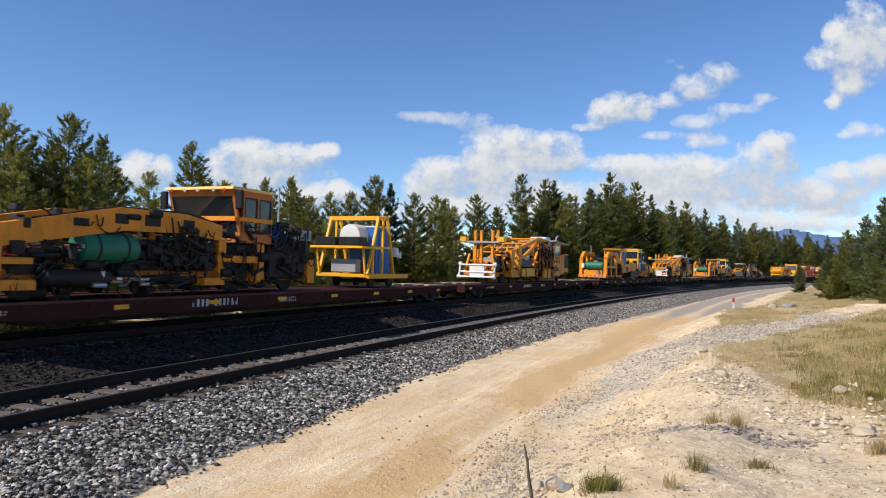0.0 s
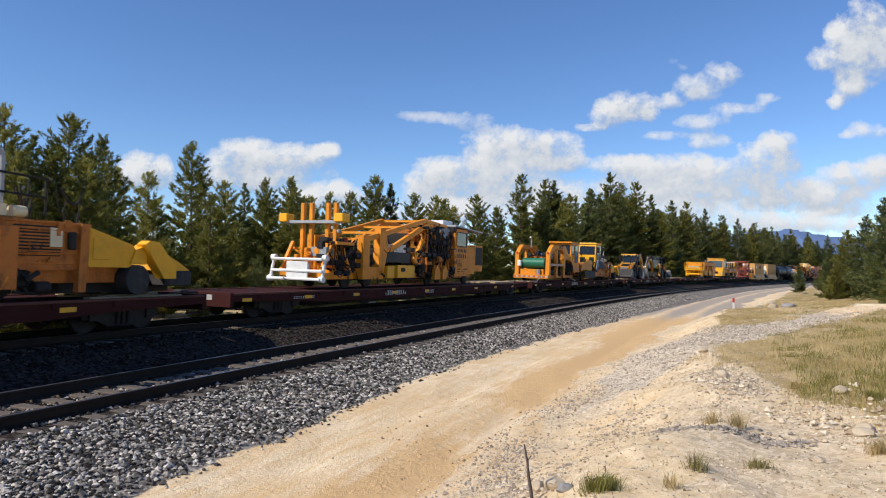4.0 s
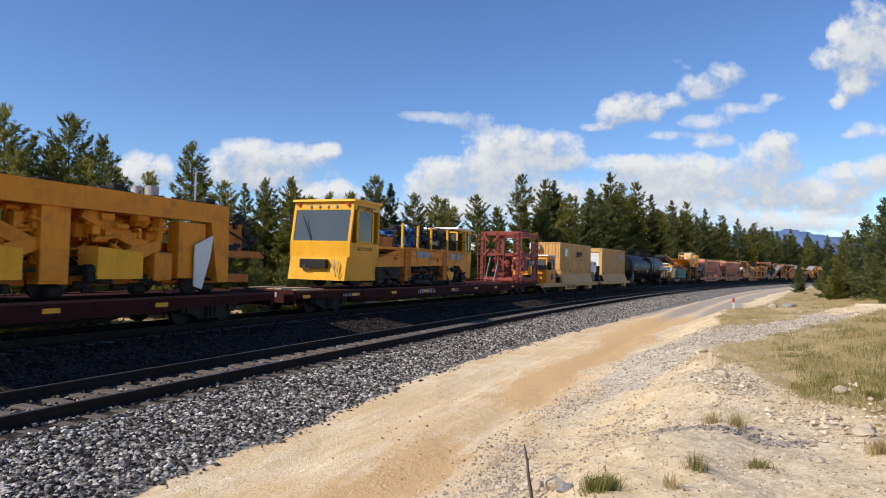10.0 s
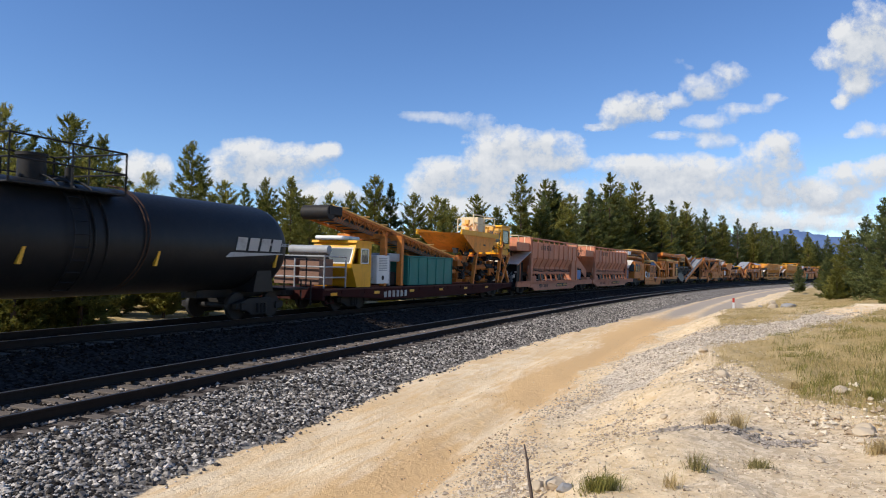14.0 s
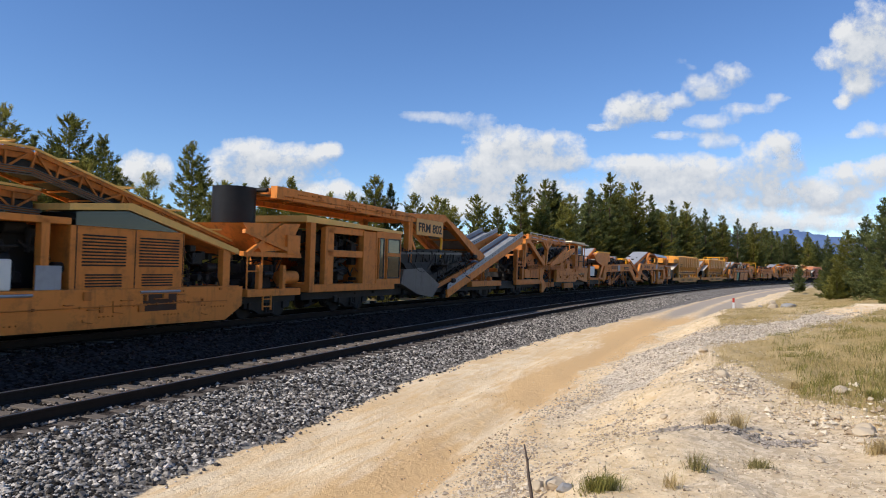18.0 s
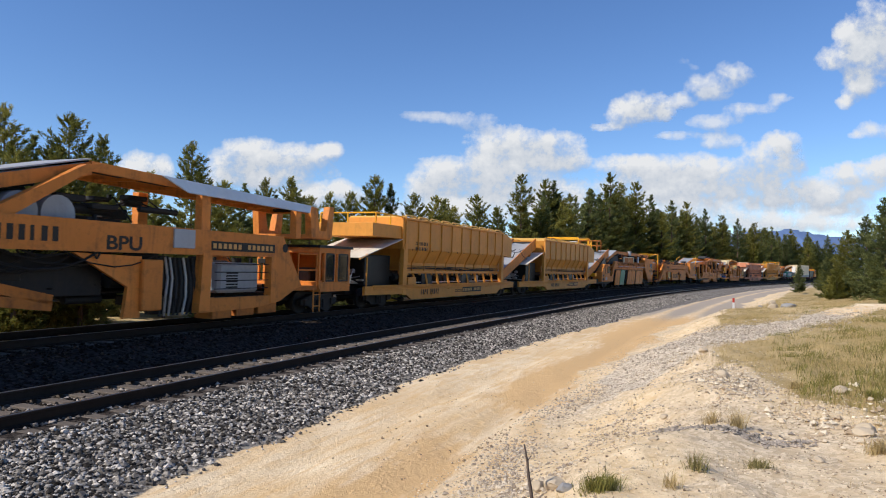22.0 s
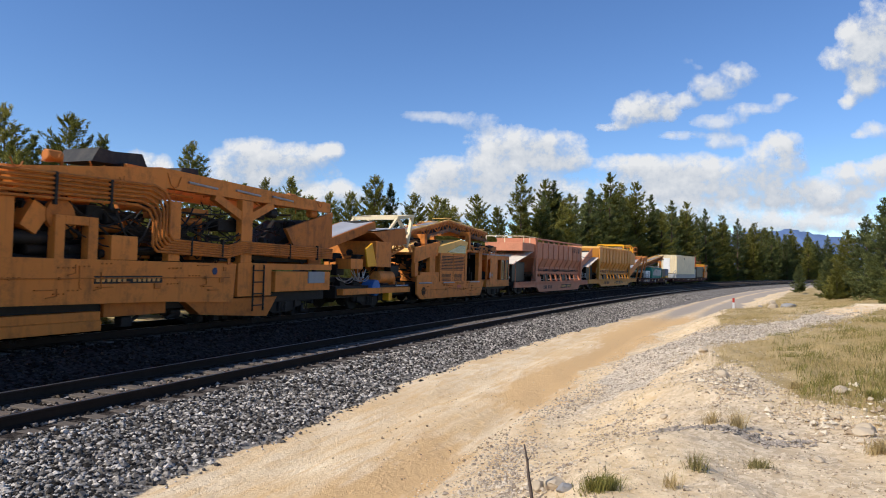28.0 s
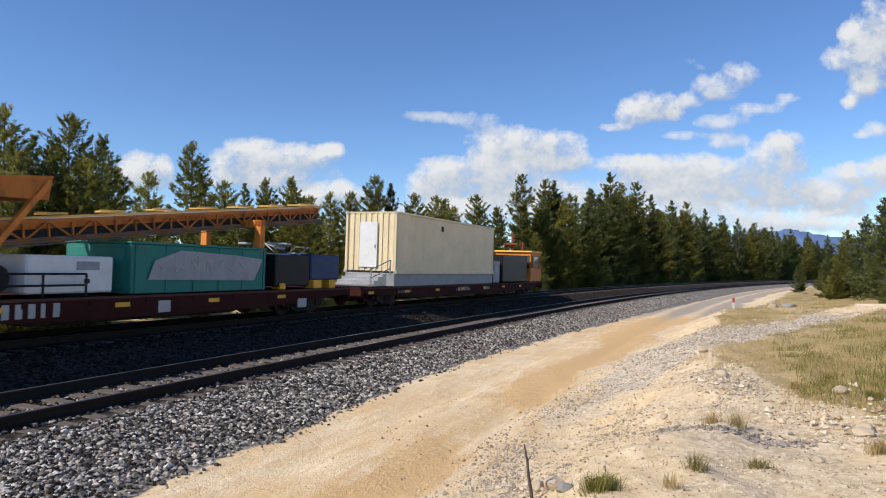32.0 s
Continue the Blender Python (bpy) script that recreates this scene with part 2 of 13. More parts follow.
ONE = {"cross_members": "cross_member", "cab_legs": "cab_leg", "red_cylinders": "red_cylinder", "coil_springs": "coil_spring", "side_bins": "side_bin", "skirts": "skirt", "wing_rams": "wing_ram", "wing_edges": "wing_edge", "plow_legs": "plow_leg", "rams": "ram", "drop_frames": "drop_frame", "top_bars": "top_bar", "hoses": "hose", "steps": "step", "posts": "post", "legs": "leg", "louvres": "louvre", "boom_posts": "boom_post", "bolts": "bolt", "front_legs": "front_leg", "tanks": "tank", "side_panels": "side_panel", "hanging_frames": "hanging_frame", "cross_beams": "cross_beam", "top_posts": "top_post", "cutter_frames": "cutter_frame", "lower_boxes": "lower_box", "vents": "vent", "notices": "notice", "ladder_rungs": "rung", "hopper_boxes": "hopper_box", "dark_lumps": "dark_lump", "arch_braces": "arch_brace", "body_boxes": "body_box", "stake_pockets": "stake_pocket", "work_heads": "work_head", "blue_motors": "blue_motor", "inner_frames": "inner_frame", "pipe_bundle": "pipe", "treads": "tread"}


def part(name, shape, material, parent, label="", whole=False):
    """Links a shape as one mesh under its thing; pieces that do not touch become parts of their own."""
    groups = [None] if whole or len(shape.runs) < 2 else clusters(shape)
    if len(groups) > 60:
        groups = [None]
    name = ONE.get(name, name)
    groups.sort(key=lambda g: -len(g or ()))
    first = None
    for g in groups:
        sh = shape
        if g is not None and len(groups) > 1:
            sh = Shape()
            for i in g:
                a, b = shape.runs[i]
                sh.put(shape.v[a:b], [tuple(k - a for k in q) for q in shape.faces_of[i]])
        ob = new(name, sh.mesh(name, parent.get("x0", 0.0)))
        ob.data.materials.append(material)
        ob.parent = parent
        ob["x0"] = parent.get("x0", 0.0)
        if label:
            tagged(ob, label)
        first = first or ob
    return first


RIDERS = []


def rider(name, at, label, category, group=""):
    """A thing that travels on the far track; at: its place along the train."""
    e = new(name)
    e["x0"] = float(at)
    tagged(e, label, category, group)
    e.matrix_world = rail_pose(at)
    RIDERS.append((e, float(at)))
    return e


def words(name, text, material, parent, x, y, z, size, slant=0.0, width=None, lean=0.0, label=""):
    """Lettering on the near side of a thing, read from the near side; x grows to the right of the reader."""
    cu = bpy.data.curves.new(name, "FONT")
    cu.body, cu.size, cu.extrude, cu.shear, cu.offset = text, size, 0.004, slant, size * 0.022
    tmp = bpy.data.objects.new(name, cu)
    scene.collection.objects.link(tmp)
    me = bpy.data.meshes.new_from_object(tmp.evaluated_get(bpy.context.evaluated_depsgraph_get()))
    scene.collection.objects.unlink(tmp)
    bpy.data.objects.remove(tmp)
    me.materials.clear()
    me.materials.append(material)
    xs = [v.co.x for v in me.vertices]
    k = 1.0 if width is None or not xs else width / (max(xs) - min(xs))
    x0 = parent.get("x0", 0.0)
    for v in me.vertices:
        v.co = Vector((x - x0 + v.co.x * k, y - v.co.z, z + v.co.y + lean * v.co.x * k))
    ob = new(name, me)
    ob.parent = parent
    if label:
        tagged(ob, label)
    return ob


# ---- ground ----
def step(a, b, x):
    t = np.clip((x - a) / (b - a), 0, 1)
    return t * t * (3 - 2 * t)


def ripple(x, y, seed=0):
    return (np.sin(x * 1.3 + seed) * np.sin(y * 1.7 + seed * 2.1) + 0.5 * np.sin(x * 3.1 + y * 2.3 + seed) + 0.3 * np.sin(x * 6.7 - y * 5.9 + seed * 0.7)) / 1.8


def lattice(x, y, seed=0):
    """Smooth random relief between -1 and 1, one swell per metre."""
    x, y = np.broadcast_arrays(np.asarray(x, float), np.asarray(y, float))
    i, j = np.floor(x), np.floor(y)
    u, v = x - i, y - j
    u, v = u * u * (3 - 2 * u), v * v * (3 - 2 * v)

    def knot(a, b):
        q = np.sin(a * 127.1 + b * 311.7 + seed * 74.7) * 43758.5453
        return 2 * (q - np.floor(q)) - 1

    return (knot(i, j) * (1 - u) + knot(i + 1, j) * u) * (1 - v) + (knot(i, j + 1) * (1 - u) + knot(i + 1, j + 1) * u) * v


def grass_edge(s):
    """Where the dry grass of the near bank begins."""
    return np.interp(s, [0, 7.5, 8.3, 8.8, 10.3, 11.3, 12.5, 14.3, 15, 17.6, 25, 33, 40, 46, 60], [-13.5, -12.4, -11.5, -11.1, -10.6, -10.2, -9.85, -9.3, -9.15, -9.35, -9.0, -8.9, -10.2, -11, -11.5])


def gravel_strip(s, off):
    """Distance along the line from the bare gravel strip that crosses the bank."""
    return np.abs(s - (19.3 + 2.4 * (-off - 9.4)))


def toe(s):
    """Where the stone shoulder meets the dirt road."""
    return np.interp(s, [6, 8.5, 11.3, 14, 17, 21.6, 27.7, 32.6, 45.8, 70, 114], [-3.5, -3.46, -3.25, -3.1, -3.02, -3.1, -3.4, -3.76, -4.1, -4.9, -4.3]) + 0.07 * np.sin(s * 1.9) + 0.05 * np.sin(s * 4.3)


def land(s, off):
    """Height of the ground; takes arrays."""
    s, off = np.asarray(s, float), np.asarray(off, float)
    z = np.full(np.broadcast(s, off).shape, -0.5)
    near = -0.2 + off * 0
    t = toe(s)
    z = np.where(off > -1.35, near, z)
    slope = -0.22 - 0.28 * np.clip((-1.35 - off) / (-1.35 - t), 0, 1)
    z = np.where((off <= -1.35) & (off > t), slope, z)
    road = -0.5 + 0.035 * ripple(s * 0.35, off * 1.1, 1) - 0.05 * np.exp(-((off + 4.5) / 0.35) ** 2) - 0.05 * np.exp(-((off + 6.2) / 0.35) ** 2)
    edge = -6.7 + 0.35 * np.sin(s * 0.43) + 0.2 * np.sin(s * 1.1 + 1) - 2.2 * step(28, 50, s)
    rise = 0.85 * step(0, 2.9, edge - off) + 0.45 * step(3.0, 9.0, edge - off)
    rise = rise + (0.05 * ripple(s * 1.1, off * 1.3, 4) + 0.03 * ripple(s * 2.9, off * 2.6, 7)) * step(0.2, 1.5, edge - off)
    rise = rise * (1 - 0.45 * step(45, 120, s))
    rough = 0.035 * lattice(s * 1.1, off * 1.3, 1) + 0.024 * lattice(s * 3.1 + 0.4 * off, off * 3.4, 2) + 0.012 * lattice(s * 8, off * 8 + 0.3 * s, 3)
    rise = rise + rough * step(-0.3, 0.8, edge - off) * (1 - step(40, 60, s))
    road = road + (0.012 * lattice(s * 1.4, off * 2.6, 4) + 0.005 * lattice(s * 6, off * 7, 5)) * (1 - step(40, 60, s))
    z = np.where(off <= t, road + rise, z)
    mid = -0.22 + (FAR_RISE + 0.0) * step(1.5, 3.3, off) + CANT * np.clip(off - 4.2, 0, 3)
    z = np.where(off > 0.0, mid, z)
    far = 0.2 - 0.95 * step(6.4, 8.6, off) + 0.35 * step(10, 16, off) + 0.06 * ripple(s * 0.7, off * 0.6, 3) * step(7.5, 9, off)
    z = np.where(off > 6.3, far, z)
    flat = step(40, 120, np.abs(off))
    return z * (1 - flat) + 0.3 * flat


def make_ground():
    ss = np.concatenate([np.arange(-700, -60, 25), np.arange(-60, -8, 3), np.arange(-8, 3.6, 0.3), np.arange(3.7, 20, 0.1), np.arange(20, 44, 0.3), np.arange(44, 100, 1.2), np.arange(100, 330, 5), np.arange(330, 701, 25)])
    oo = np.concatenate([[-180, -120, -80, -55, -40, -32, -26, -22, -19, -17, -15.5], np.arange(-14.5, -11.6, 0.25), np.arange(-11.5, -5.9, 0.1), np.arange(-5.8, -3.9, 0.2), np.arange(-3.9, -1.2, 0.15), [-1.0, -0.4, 0.4, 1.0], np.arange(1.4, 3.6, 0.3), [4.2, 5, 5.8, 6.3, 6.6, 7, 7.4, 7.8, 8.2, 8.6, 9.2, 10, 11, 12, 13, 14, 17, 21, 26, 35, 50, 80, 120, 180]])
    S, O = np.meshgrid(ss, oo, indexing="ij")
    Z = land(S, O)
    th = np.interp(S, _g, _th)
    X = np.interp(S, _g, _x) - np.cos(th) * O
    Y = np.interp(S, _g, _y) + np.sin(th) * O
    ns, no = S.shape
    verts = np.stack([X, Y, Z], -1).reshape(-1, 3)
    idx = np.arange(ns * no).reshape(ns, no)
    quads = np.stack([idx[:-1, :-1], idx[1:, :-1], idx[1:, 1:], idx[:-1, 1:]], -1).reshape(-1, 4)
    loop = np.concatenate([idx[:, 0], idx[-1, 1:], idx[-2::-1, -1], idx[0, -2:0:-1]])
    mid = verts[loop].mean(0)
    out = (verts[loop] - mid) * np.array([14, 14, 0]) + mid
    out[:, 2] = 0.3
    k = len(verts)
    n = len(loop)
    ring = np.arange(k, k + n)
    skirt = np.stack([loop, ring, np.roll(ring, -1), np.roll(loop, -1)], -1)
    me = bpy.data.meshes.new("ground")
    me.from_pydata(np.concatenate([verts, out]).tolist(), [], np.concatenate([quads, skirt]).tolist())
    # zones: red stone ballast, green grass, blue pale gravel; the rest is bare dirt
    sf, of = np.concatenate([S.ravel(), np.zeros(n)]), np.concatenate([O.ravel(), np.full(n, 300.0)])
    wob = 0.25 * ripple(sf * 0.9, of * 1.2, 2)
    ballast = step(-0.25, 0.1, of - toe(sf)) * (1 - step(7.0, 8.2, of))
    edge = -6.7 + 0.35 * np.sin(sf * 0.43) + 0.2 * np.sin(sf * 1.1 + 1) - 2.2 * step(28, 50, sf)
    up = edge - of + wob
    gravel = step(-0.4, 0.5, up) * (1 - 0.75 * step(5.0, 7.0, up))
    bare = 1 - step(2.0, 3.2, gravel_strip(sf, of) + wob)
    grass = step(-0.3, 0.7, grass_edge(sf) - of + wob) * (1 - bare)
    grass = np.maximum(grass, np.maximum(step(7.4, 9.0, of + wob), step(14.0, 17.0, -of)))
    warm = np.exp(-((of + 6.05 - 0.25 * np.sin(sf * 0.5)) / 0.5) ** 2) * step(11, 15, sf) * (1 - step(27, 34, sf))
    warm = warm + 0.6 * np.exp(-((of + 5.75 + 0.3 * np.sin(sf)) / 0.45) ** 2) * (1 - step(8.2, 10.5, sf)) + 0.8 * np.exp(-((of + 6.2) / 1.3) ** 2) * step(24, 29, sf) * (1 - step(36, 44, sf))
    distant = step(32, 52, sf) * (1 - 0.75 * np.exp(-((of + 5.0) / 0.45) ** 2) - 0.75 * np.exp(-((of + 6.9) / 0.5) ** 2))
    wear = me.attributes.new("wear", "FLOAT_VECTOR", "POINT")
    wear.data.foreach_set("vector", np.stack([warm, distant, bare * step(0, 1, up)], -1).astype(np.float32).ravel())
    lane = me.attributes.new("lane", "FLOAT_VECTOR", "POINT")
    lane.data.foreach_set("vector", np.stack([sf, of, 0 * of], -1).astype(np.float32).ravel())
    col = me.color_attributes.new("zone", "FLOAT_COLOR", "POINT")
    data = np.stack([ballast, grass, gravel, np.ones_like(of)], -1).astype(np.float32)
    col.data.foreach_set("color", data.ravel())
    me.shade_smooth()
    ob = new("ground", me)
    m, nn, l, b = nodes_of("ground")
    geo = nn.new("ShaderNodeNewGeometry").outputs["Position"]
    at = nn.new("ShaderNodeAttribute")
    at.attribute_name = "zone"
    sep = nn.new("ShaderNodeSeparateColor")
    l.new(at.outputs["Color"], sep.inputs["Color"])
    n1, n2, n3 = noise_node(nn, l, geo, 0.45, 6), noise_node(nn, l, geo, 5.0, 8, 0.7), noise_node(nn, l, geo, 28.0, 6, 0.75)
    ln = nn.new("ShaderNodeAttribute")
    ln.attribute_name = "lane"
    mp = nn.new("ShaderNodeMapping")
    mp.inputs["Scale"].default_value = (0.22, 1.3, 1.0)
    l.new(ln.outputs["Vector"], mp.inputs["Vector"])
    ruts = noise_node(nn, l, mp.outputs["Vector"], 1.0, 7, 0.62)
    mp2 = nn.new("ShaderNodeMapping")
    mp2.inputs["Scale"].default_value = (1.1, 6.0, 1.0)
    l.new(ln.outputs["Vector"], mp2.inputs["Vector"])
    fine_ruts = noise_node(nn, l, mp2.outputs["Vector"], 1.0, 6, 0.6)
    wr = nn.new("ShaderNodeAttribute")
    wr.attribute_name = "wear"
    worn = nn.new("ShaderNodeSeparateXYZ")
    l.new(wr.outputs["Vector"], worn.inputs[0])

    def patchy(sock, wobble, lo, hi, gain=0.8):
        k = nn.new("ShaderNodeMath")
        k.operation = "MULTIPLY_ADD"
        l.new(wobble, k.inputs[0])
        k.inputs[1].default_value = gain
        l.new(sock, k.inputs[2])
        return ramp(nn, l, k.outputs[0], lo, hi)

    dirt = blend(nn, l, ramp(nn, l, ruts, 0.36, 0.66), (0.66, 0.47, 0.265), (0.78, 0.62, 0.415))
    dirt = blend(nn, l, ramp(nn, l, fine_ruts, 0.5, 0.8), dirt, (0.70, 0.50, 0.28))
    dirt = blend(nn, l, ramp(nn, l, n1, 0.50, 0.72), dirt, (0.82, 0.68, 0.48))
    dirt = blend(nn, l, patchy(worn.outputs["X"], fine_ruts, 0.62, 1.35, 1.3), dirt, (0.64, 0.42, 0.21))
    dirt = blend(nn, l, ramp(nn, l, n2, 0.62, 0.8), dirt, (0.58, 0.42, 0.24))
    dirt = blend(nn, l, ramp(nn, l, n3, 0.66, 0.84), dirt, (0.45, 0.32, 0.19))
    dirt = blend(nn, l, patchy(worn.outputs["Y"], n2, 0.5, 1.5), dirt, (0.40, 0.335, 0.27))
    vor = nn.new("ShaderNodeTexVoronoi")
    vor.inputs["Scale"].default_value = 21.0
    l.new(geo, vor.inputs["Vector"])
    chip = nn.new("ShaderNodeSeparateColor")
    l.new(vor.outputs["Color"], chip.inputs["Color"])
    loose = blend(nn, l, chip.outputs["Green"], (0.34, 0.26, 0.18), (0.76, 0.64, 0.48))
    cream = blend(nn, l, ramp(nn, l, n2, 0.35, 0.65), (0.60, 0.43, 0.24), (0.80, 0.635, 0.42))
    stone = blend(nn, l, ramp(nn, l, n1, 0.42, 0.58), cream, blend(nn, l, 0.6, cream, loose))
    stone = blend(nn, l, patchy(worn.outputs["Z"], n2, 0.6, 1.1), stone, blend(nn, l, chip.outputs["Green"], (0.40, 0.33, 0.25), (0.70, 0.60, 0.47)))
    vor2 = nn.new("ShaderNodeTexVoronoi")
    vor2.inputs["Scale"].default_value = 15.0
    l.new(geo, vor2.inputs["Vector"])
    grey = nn.new("ShaderNodeSeparateColor")
    l.new(vor2.outputs["Color"], grey.inputs["Color"])
    # ballast in two tones: train's shade painted near-black, sunlit shoulder lighter
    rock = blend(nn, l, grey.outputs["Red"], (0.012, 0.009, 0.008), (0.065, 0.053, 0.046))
    lit_rock = blend(nn, l, grey.outputs["Red"], (0.05, 0.043, 0.037), (0.34, 0.305, 0.265))
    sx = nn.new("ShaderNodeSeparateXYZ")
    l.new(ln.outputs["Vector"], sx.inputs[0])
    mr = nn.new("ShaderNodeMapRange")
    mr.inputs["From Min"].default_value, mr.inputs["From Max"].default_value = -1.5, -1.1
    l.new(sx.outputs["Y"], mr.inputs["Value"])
    rock = blend(nn, l, mr.outputs["Result"], lit_rock, rock)
    turf = blend(nn, l, ramp(nn, l, n2, 0.35, 0.7), (0.42, 0.30, 0.14), (0.25, 0.195, 0.075))
    turf = blend(nn, l, ramp(nn, l, n1, 0.42, 0.62), turf, (0.50, 0.375, 0.205))
    turf = blend(nn, l, ramp(nn, l, n3, 0.55, 0.8), turf, (0.22, 0.165, 0.075))

    def masked(chan, a, b2, wobble, lo, hi):
        add = nn.new("ShaderNodeMath")
        add.operation = "MULTIPLY_ADD"
        l.new(wobble, add.inputs[0])
        add.inputs[1].default_value = 0.7
        l.new(sep.outputs[chan], add.inputs[2])
        return blend(nn, l, ramp(nn, l, add.outputs[0], lo, hi), a, b2)

    c = masked("Blue", dirt, stone, n2, 0.80, 1.05)
    c = masked("Green", c, turf, n2, 0.75, 1.0)
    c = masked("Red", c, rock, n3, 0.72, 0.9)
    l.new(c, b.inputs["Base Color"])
    b.inputs["Roughness"].default_value = 0.95
    b.inputs["Specular IOR Level"].default_value = 0.04
    nrm = bump(nn, l, vor.outputs["Distance"], 0.25, 0.02, b)
    nrm = bump(nn, l, n3, 0.45, 0.02, b, nrm)
    bump(nn, l, n2, 0.5, 0.09, b, nrm)
    me.materials.append(m)
    tagged(ob, "bare tan dirt, grey ballast shoulder and dry grassy bank", "ground", kind="structure")
    return ob


make_ground()


# ---- loose stones, one mesh each ----
def pebble_material(name, lo, hi, skew=1.0):
    m, n, l, b = nodes_of(name)
    r = n.new("ShaderNodeNewGeometry").outputs["Random Per Island"]
    co = n.new("ShaderNodeTexCoord").outputs["Object"]
    r = ramp(n, l, r, 0.0, 1.0)
    sq = n.new("ShaderNodeMath")
    sq.operation = "POWER"
    l.new(r, sq.inputs[0])
    sq.inputs[1].default_value = skew
    c = blend(n, l, sq.outputs[0], lo, hi)
    c = blend(n, l, ramp(n, l, noise_node(n, l, co, 30, 5), 0.5, 0.8), c, tuple(v * 0.8 for v in lo))
    l.new(c, b.inputs["Base Color"])
    b.inputs["Roughness"].default_value = 0.9
    b.inputs["Specular IOR Level"].default_value = 0.12
    return m


def stones(name, label, count, sampler, lo, hi, seed, sizes, skew=1.0):
    """Angular stones scattered on the ground."""
    rng = np.random.default_rng(seed)
    s, off = sampler(rng, count)
    n = len(s)
    base = np.array([(0, 0, 1), (0.95, 0, 0.25), (0.2, 0.9, 0.2), (-0.8, 0.4, 0.3), (-0.6, -0.7, 0.2), (0.4, -0.85, 0.3), (0.1, 0.1, -0.6)])
    tri = np.array([(0, 1, 2), (0, 2, 3), (0, 3, 4), (0, 4, 5), (0, 5, 1), (6, 2, 1), (6, 3, 2), (6, 4, 3), (6, 5, 4), (6, 1, 5)])
    th = np.interp(s, _g, _th)
    px = np.interp(s, _g, _x) - np.cos(th) * off
    py = np.interp(s, _g, _y) + np.sin(th) * off
    pz = land(s, off)
    size = rng.uniform(*sizes, n) * rng.choice([1, 1, 1, 1.6], n)
    v = base[None] * (1 + rng.uniform(-0.35, 0.35, (n, 7, 3)))
    a = rng.uniform(0, 6.28, n)
    tilt = rng.uniform(-0.6, 0.6, n)
    y2 = v[..., 1] * np.cos(tilt)[:, None] - v[..., 2] * np.sin(tilt)[:, None]
    z2 = v[..., 1] * np.sin(tilt)[:, None] + v[..., 2] * np.cos(tilt)[:, None]
    x3 = v[..., 0] * np.cos(a)[:, None] - y2 * np.sin(a)[:, None]
    y3 = v[..., 0] * np.sin(a)[:, None] + y2 * np.cos(a)[:, None]
    flat = rng.uniform(0.6, 1.0, n)[:, None]
    P = np.stack([x3 * size[:, None] + px[:, None], y3 * size[:, None] + py[:, None], z2 * size[:, None] * flat + pz[:, None] + 0.15 * size[:, None]], -1)
    F = (tri[None] + 7 * np.arange(n)[:, None, None]).reshape(-1, 3)
    me = bpy.data.meshes.new(name)
    me.vertices.add(n * 7)
    me.vertices.foreach_set("co", P.ravel())
    me.loops.add(F.size)
    me.loops.foreach_set("vertex_index", F.ravel().astype(np.int32))
    me.polygons.add(len(F))
    me.polygons.foreach_set("loop_start", np.arange(0, F.size, 3, dtype=np.int32))
    me.polygons.foreach_set("loop_total", np.full(len(F), 3, np.int32))
    me.update()
    me.validate()
    me.shade_flat()
    me.materials.append(pebble_material(name, lo, hi, skew))
    return tagged(new(name, me), label, "stones", kind="stuff")


def on_shoulder(rng, n):
    s = 1.0 + 75 * rng.uniform(0, 1, n) ** 2.1
    off = -1.3 - 2.6 * rng.uniform(0, 1, n)
    keep = off > toe(s) + 0.1 * lattice(s * 2, off, 8) + 0.12 - 0.5 * rng.uniform(0, 1, n) ** 4
    return s[keep], off[keep]


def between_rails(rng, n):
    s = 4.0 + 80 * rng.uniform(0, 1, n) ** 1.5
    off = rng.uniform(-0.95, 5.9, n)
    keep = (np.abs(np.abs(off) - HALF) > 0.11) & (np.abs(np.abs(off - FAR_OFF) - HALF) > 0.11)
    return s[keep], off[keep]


def on_bank(rng, n):
    s = 3.5 + 30 * rng.uniform(0, 1, n) ** 1.7
    off = -6.3 - 5.6 * rng.uniform(0, 1, n)
    r = lattice(s * 0.9, off * 1.1, 5) + 0.6 * lattice(s * 2.7, off * 2.7, 6) + rng.uniform(-0.8, 0.8, n)
    keep = (r > 0.15) & (off > grass_edge(s) - 0.8)
    return s[keep], off[keep]


def on_road(rng, n):
    s = 2 + 40 * rng.uniform(0, 1, n) ** 1.3
    off = -3.4 - 3.4 * rng.uniform(0, 1, n)
    return s, off


stones("ballast_stones", "crushed grey ballast stones along the shoulder", 72000, on_shoulder, (0.026, 0.022, 0.019), (0.72, 0.65, 0.57), 1, (0.014, 0.036), 2.25)
# stone colours darkened to paint in the shade beside and under the train
stones("crib_ballast", "crushed ballast between and beside the rails, train's shade painted in", 30000, between_rails, (0.011, 0.008, 0.006), (0.10, 0.072, 0.052), 2, (0.02, 0.042), 2.4)


def on_near_track(rng, n):
    s = 3.0 + 45 * rng.uniform(0, 1, n) ** 1.6
    off = rng.uniform(-0.95, 1.25, n)
    keep = np.abs(np.abs(off) - HALF) > 0.1
    return s[keep], off[keep]


# same ballast in a lighter colour, painted for the sunlit near track
stones("track_ballast", "brown-grey ballast between the near rails", 15000, on_near_track, (0.04, 0.033, 0.027), (0.46, 0.39, 0.33), 5, (0.02, 0.042), 1.8)
stones("bank_gravel", "pale loose gravel on the dirt bank", 60000, on_bank, (0.22, 0.155, 0.10), (0.80, 0.67, 0.49), 3, (0.003, 0.012))
stones("road_pebbles", "small scattered pebbles on the dirt road", 2200, on_road, (0.30, 0.22, 0.14), (0.62, 0.50, 0.36), 4, (0.003, 0.010), 1.4)


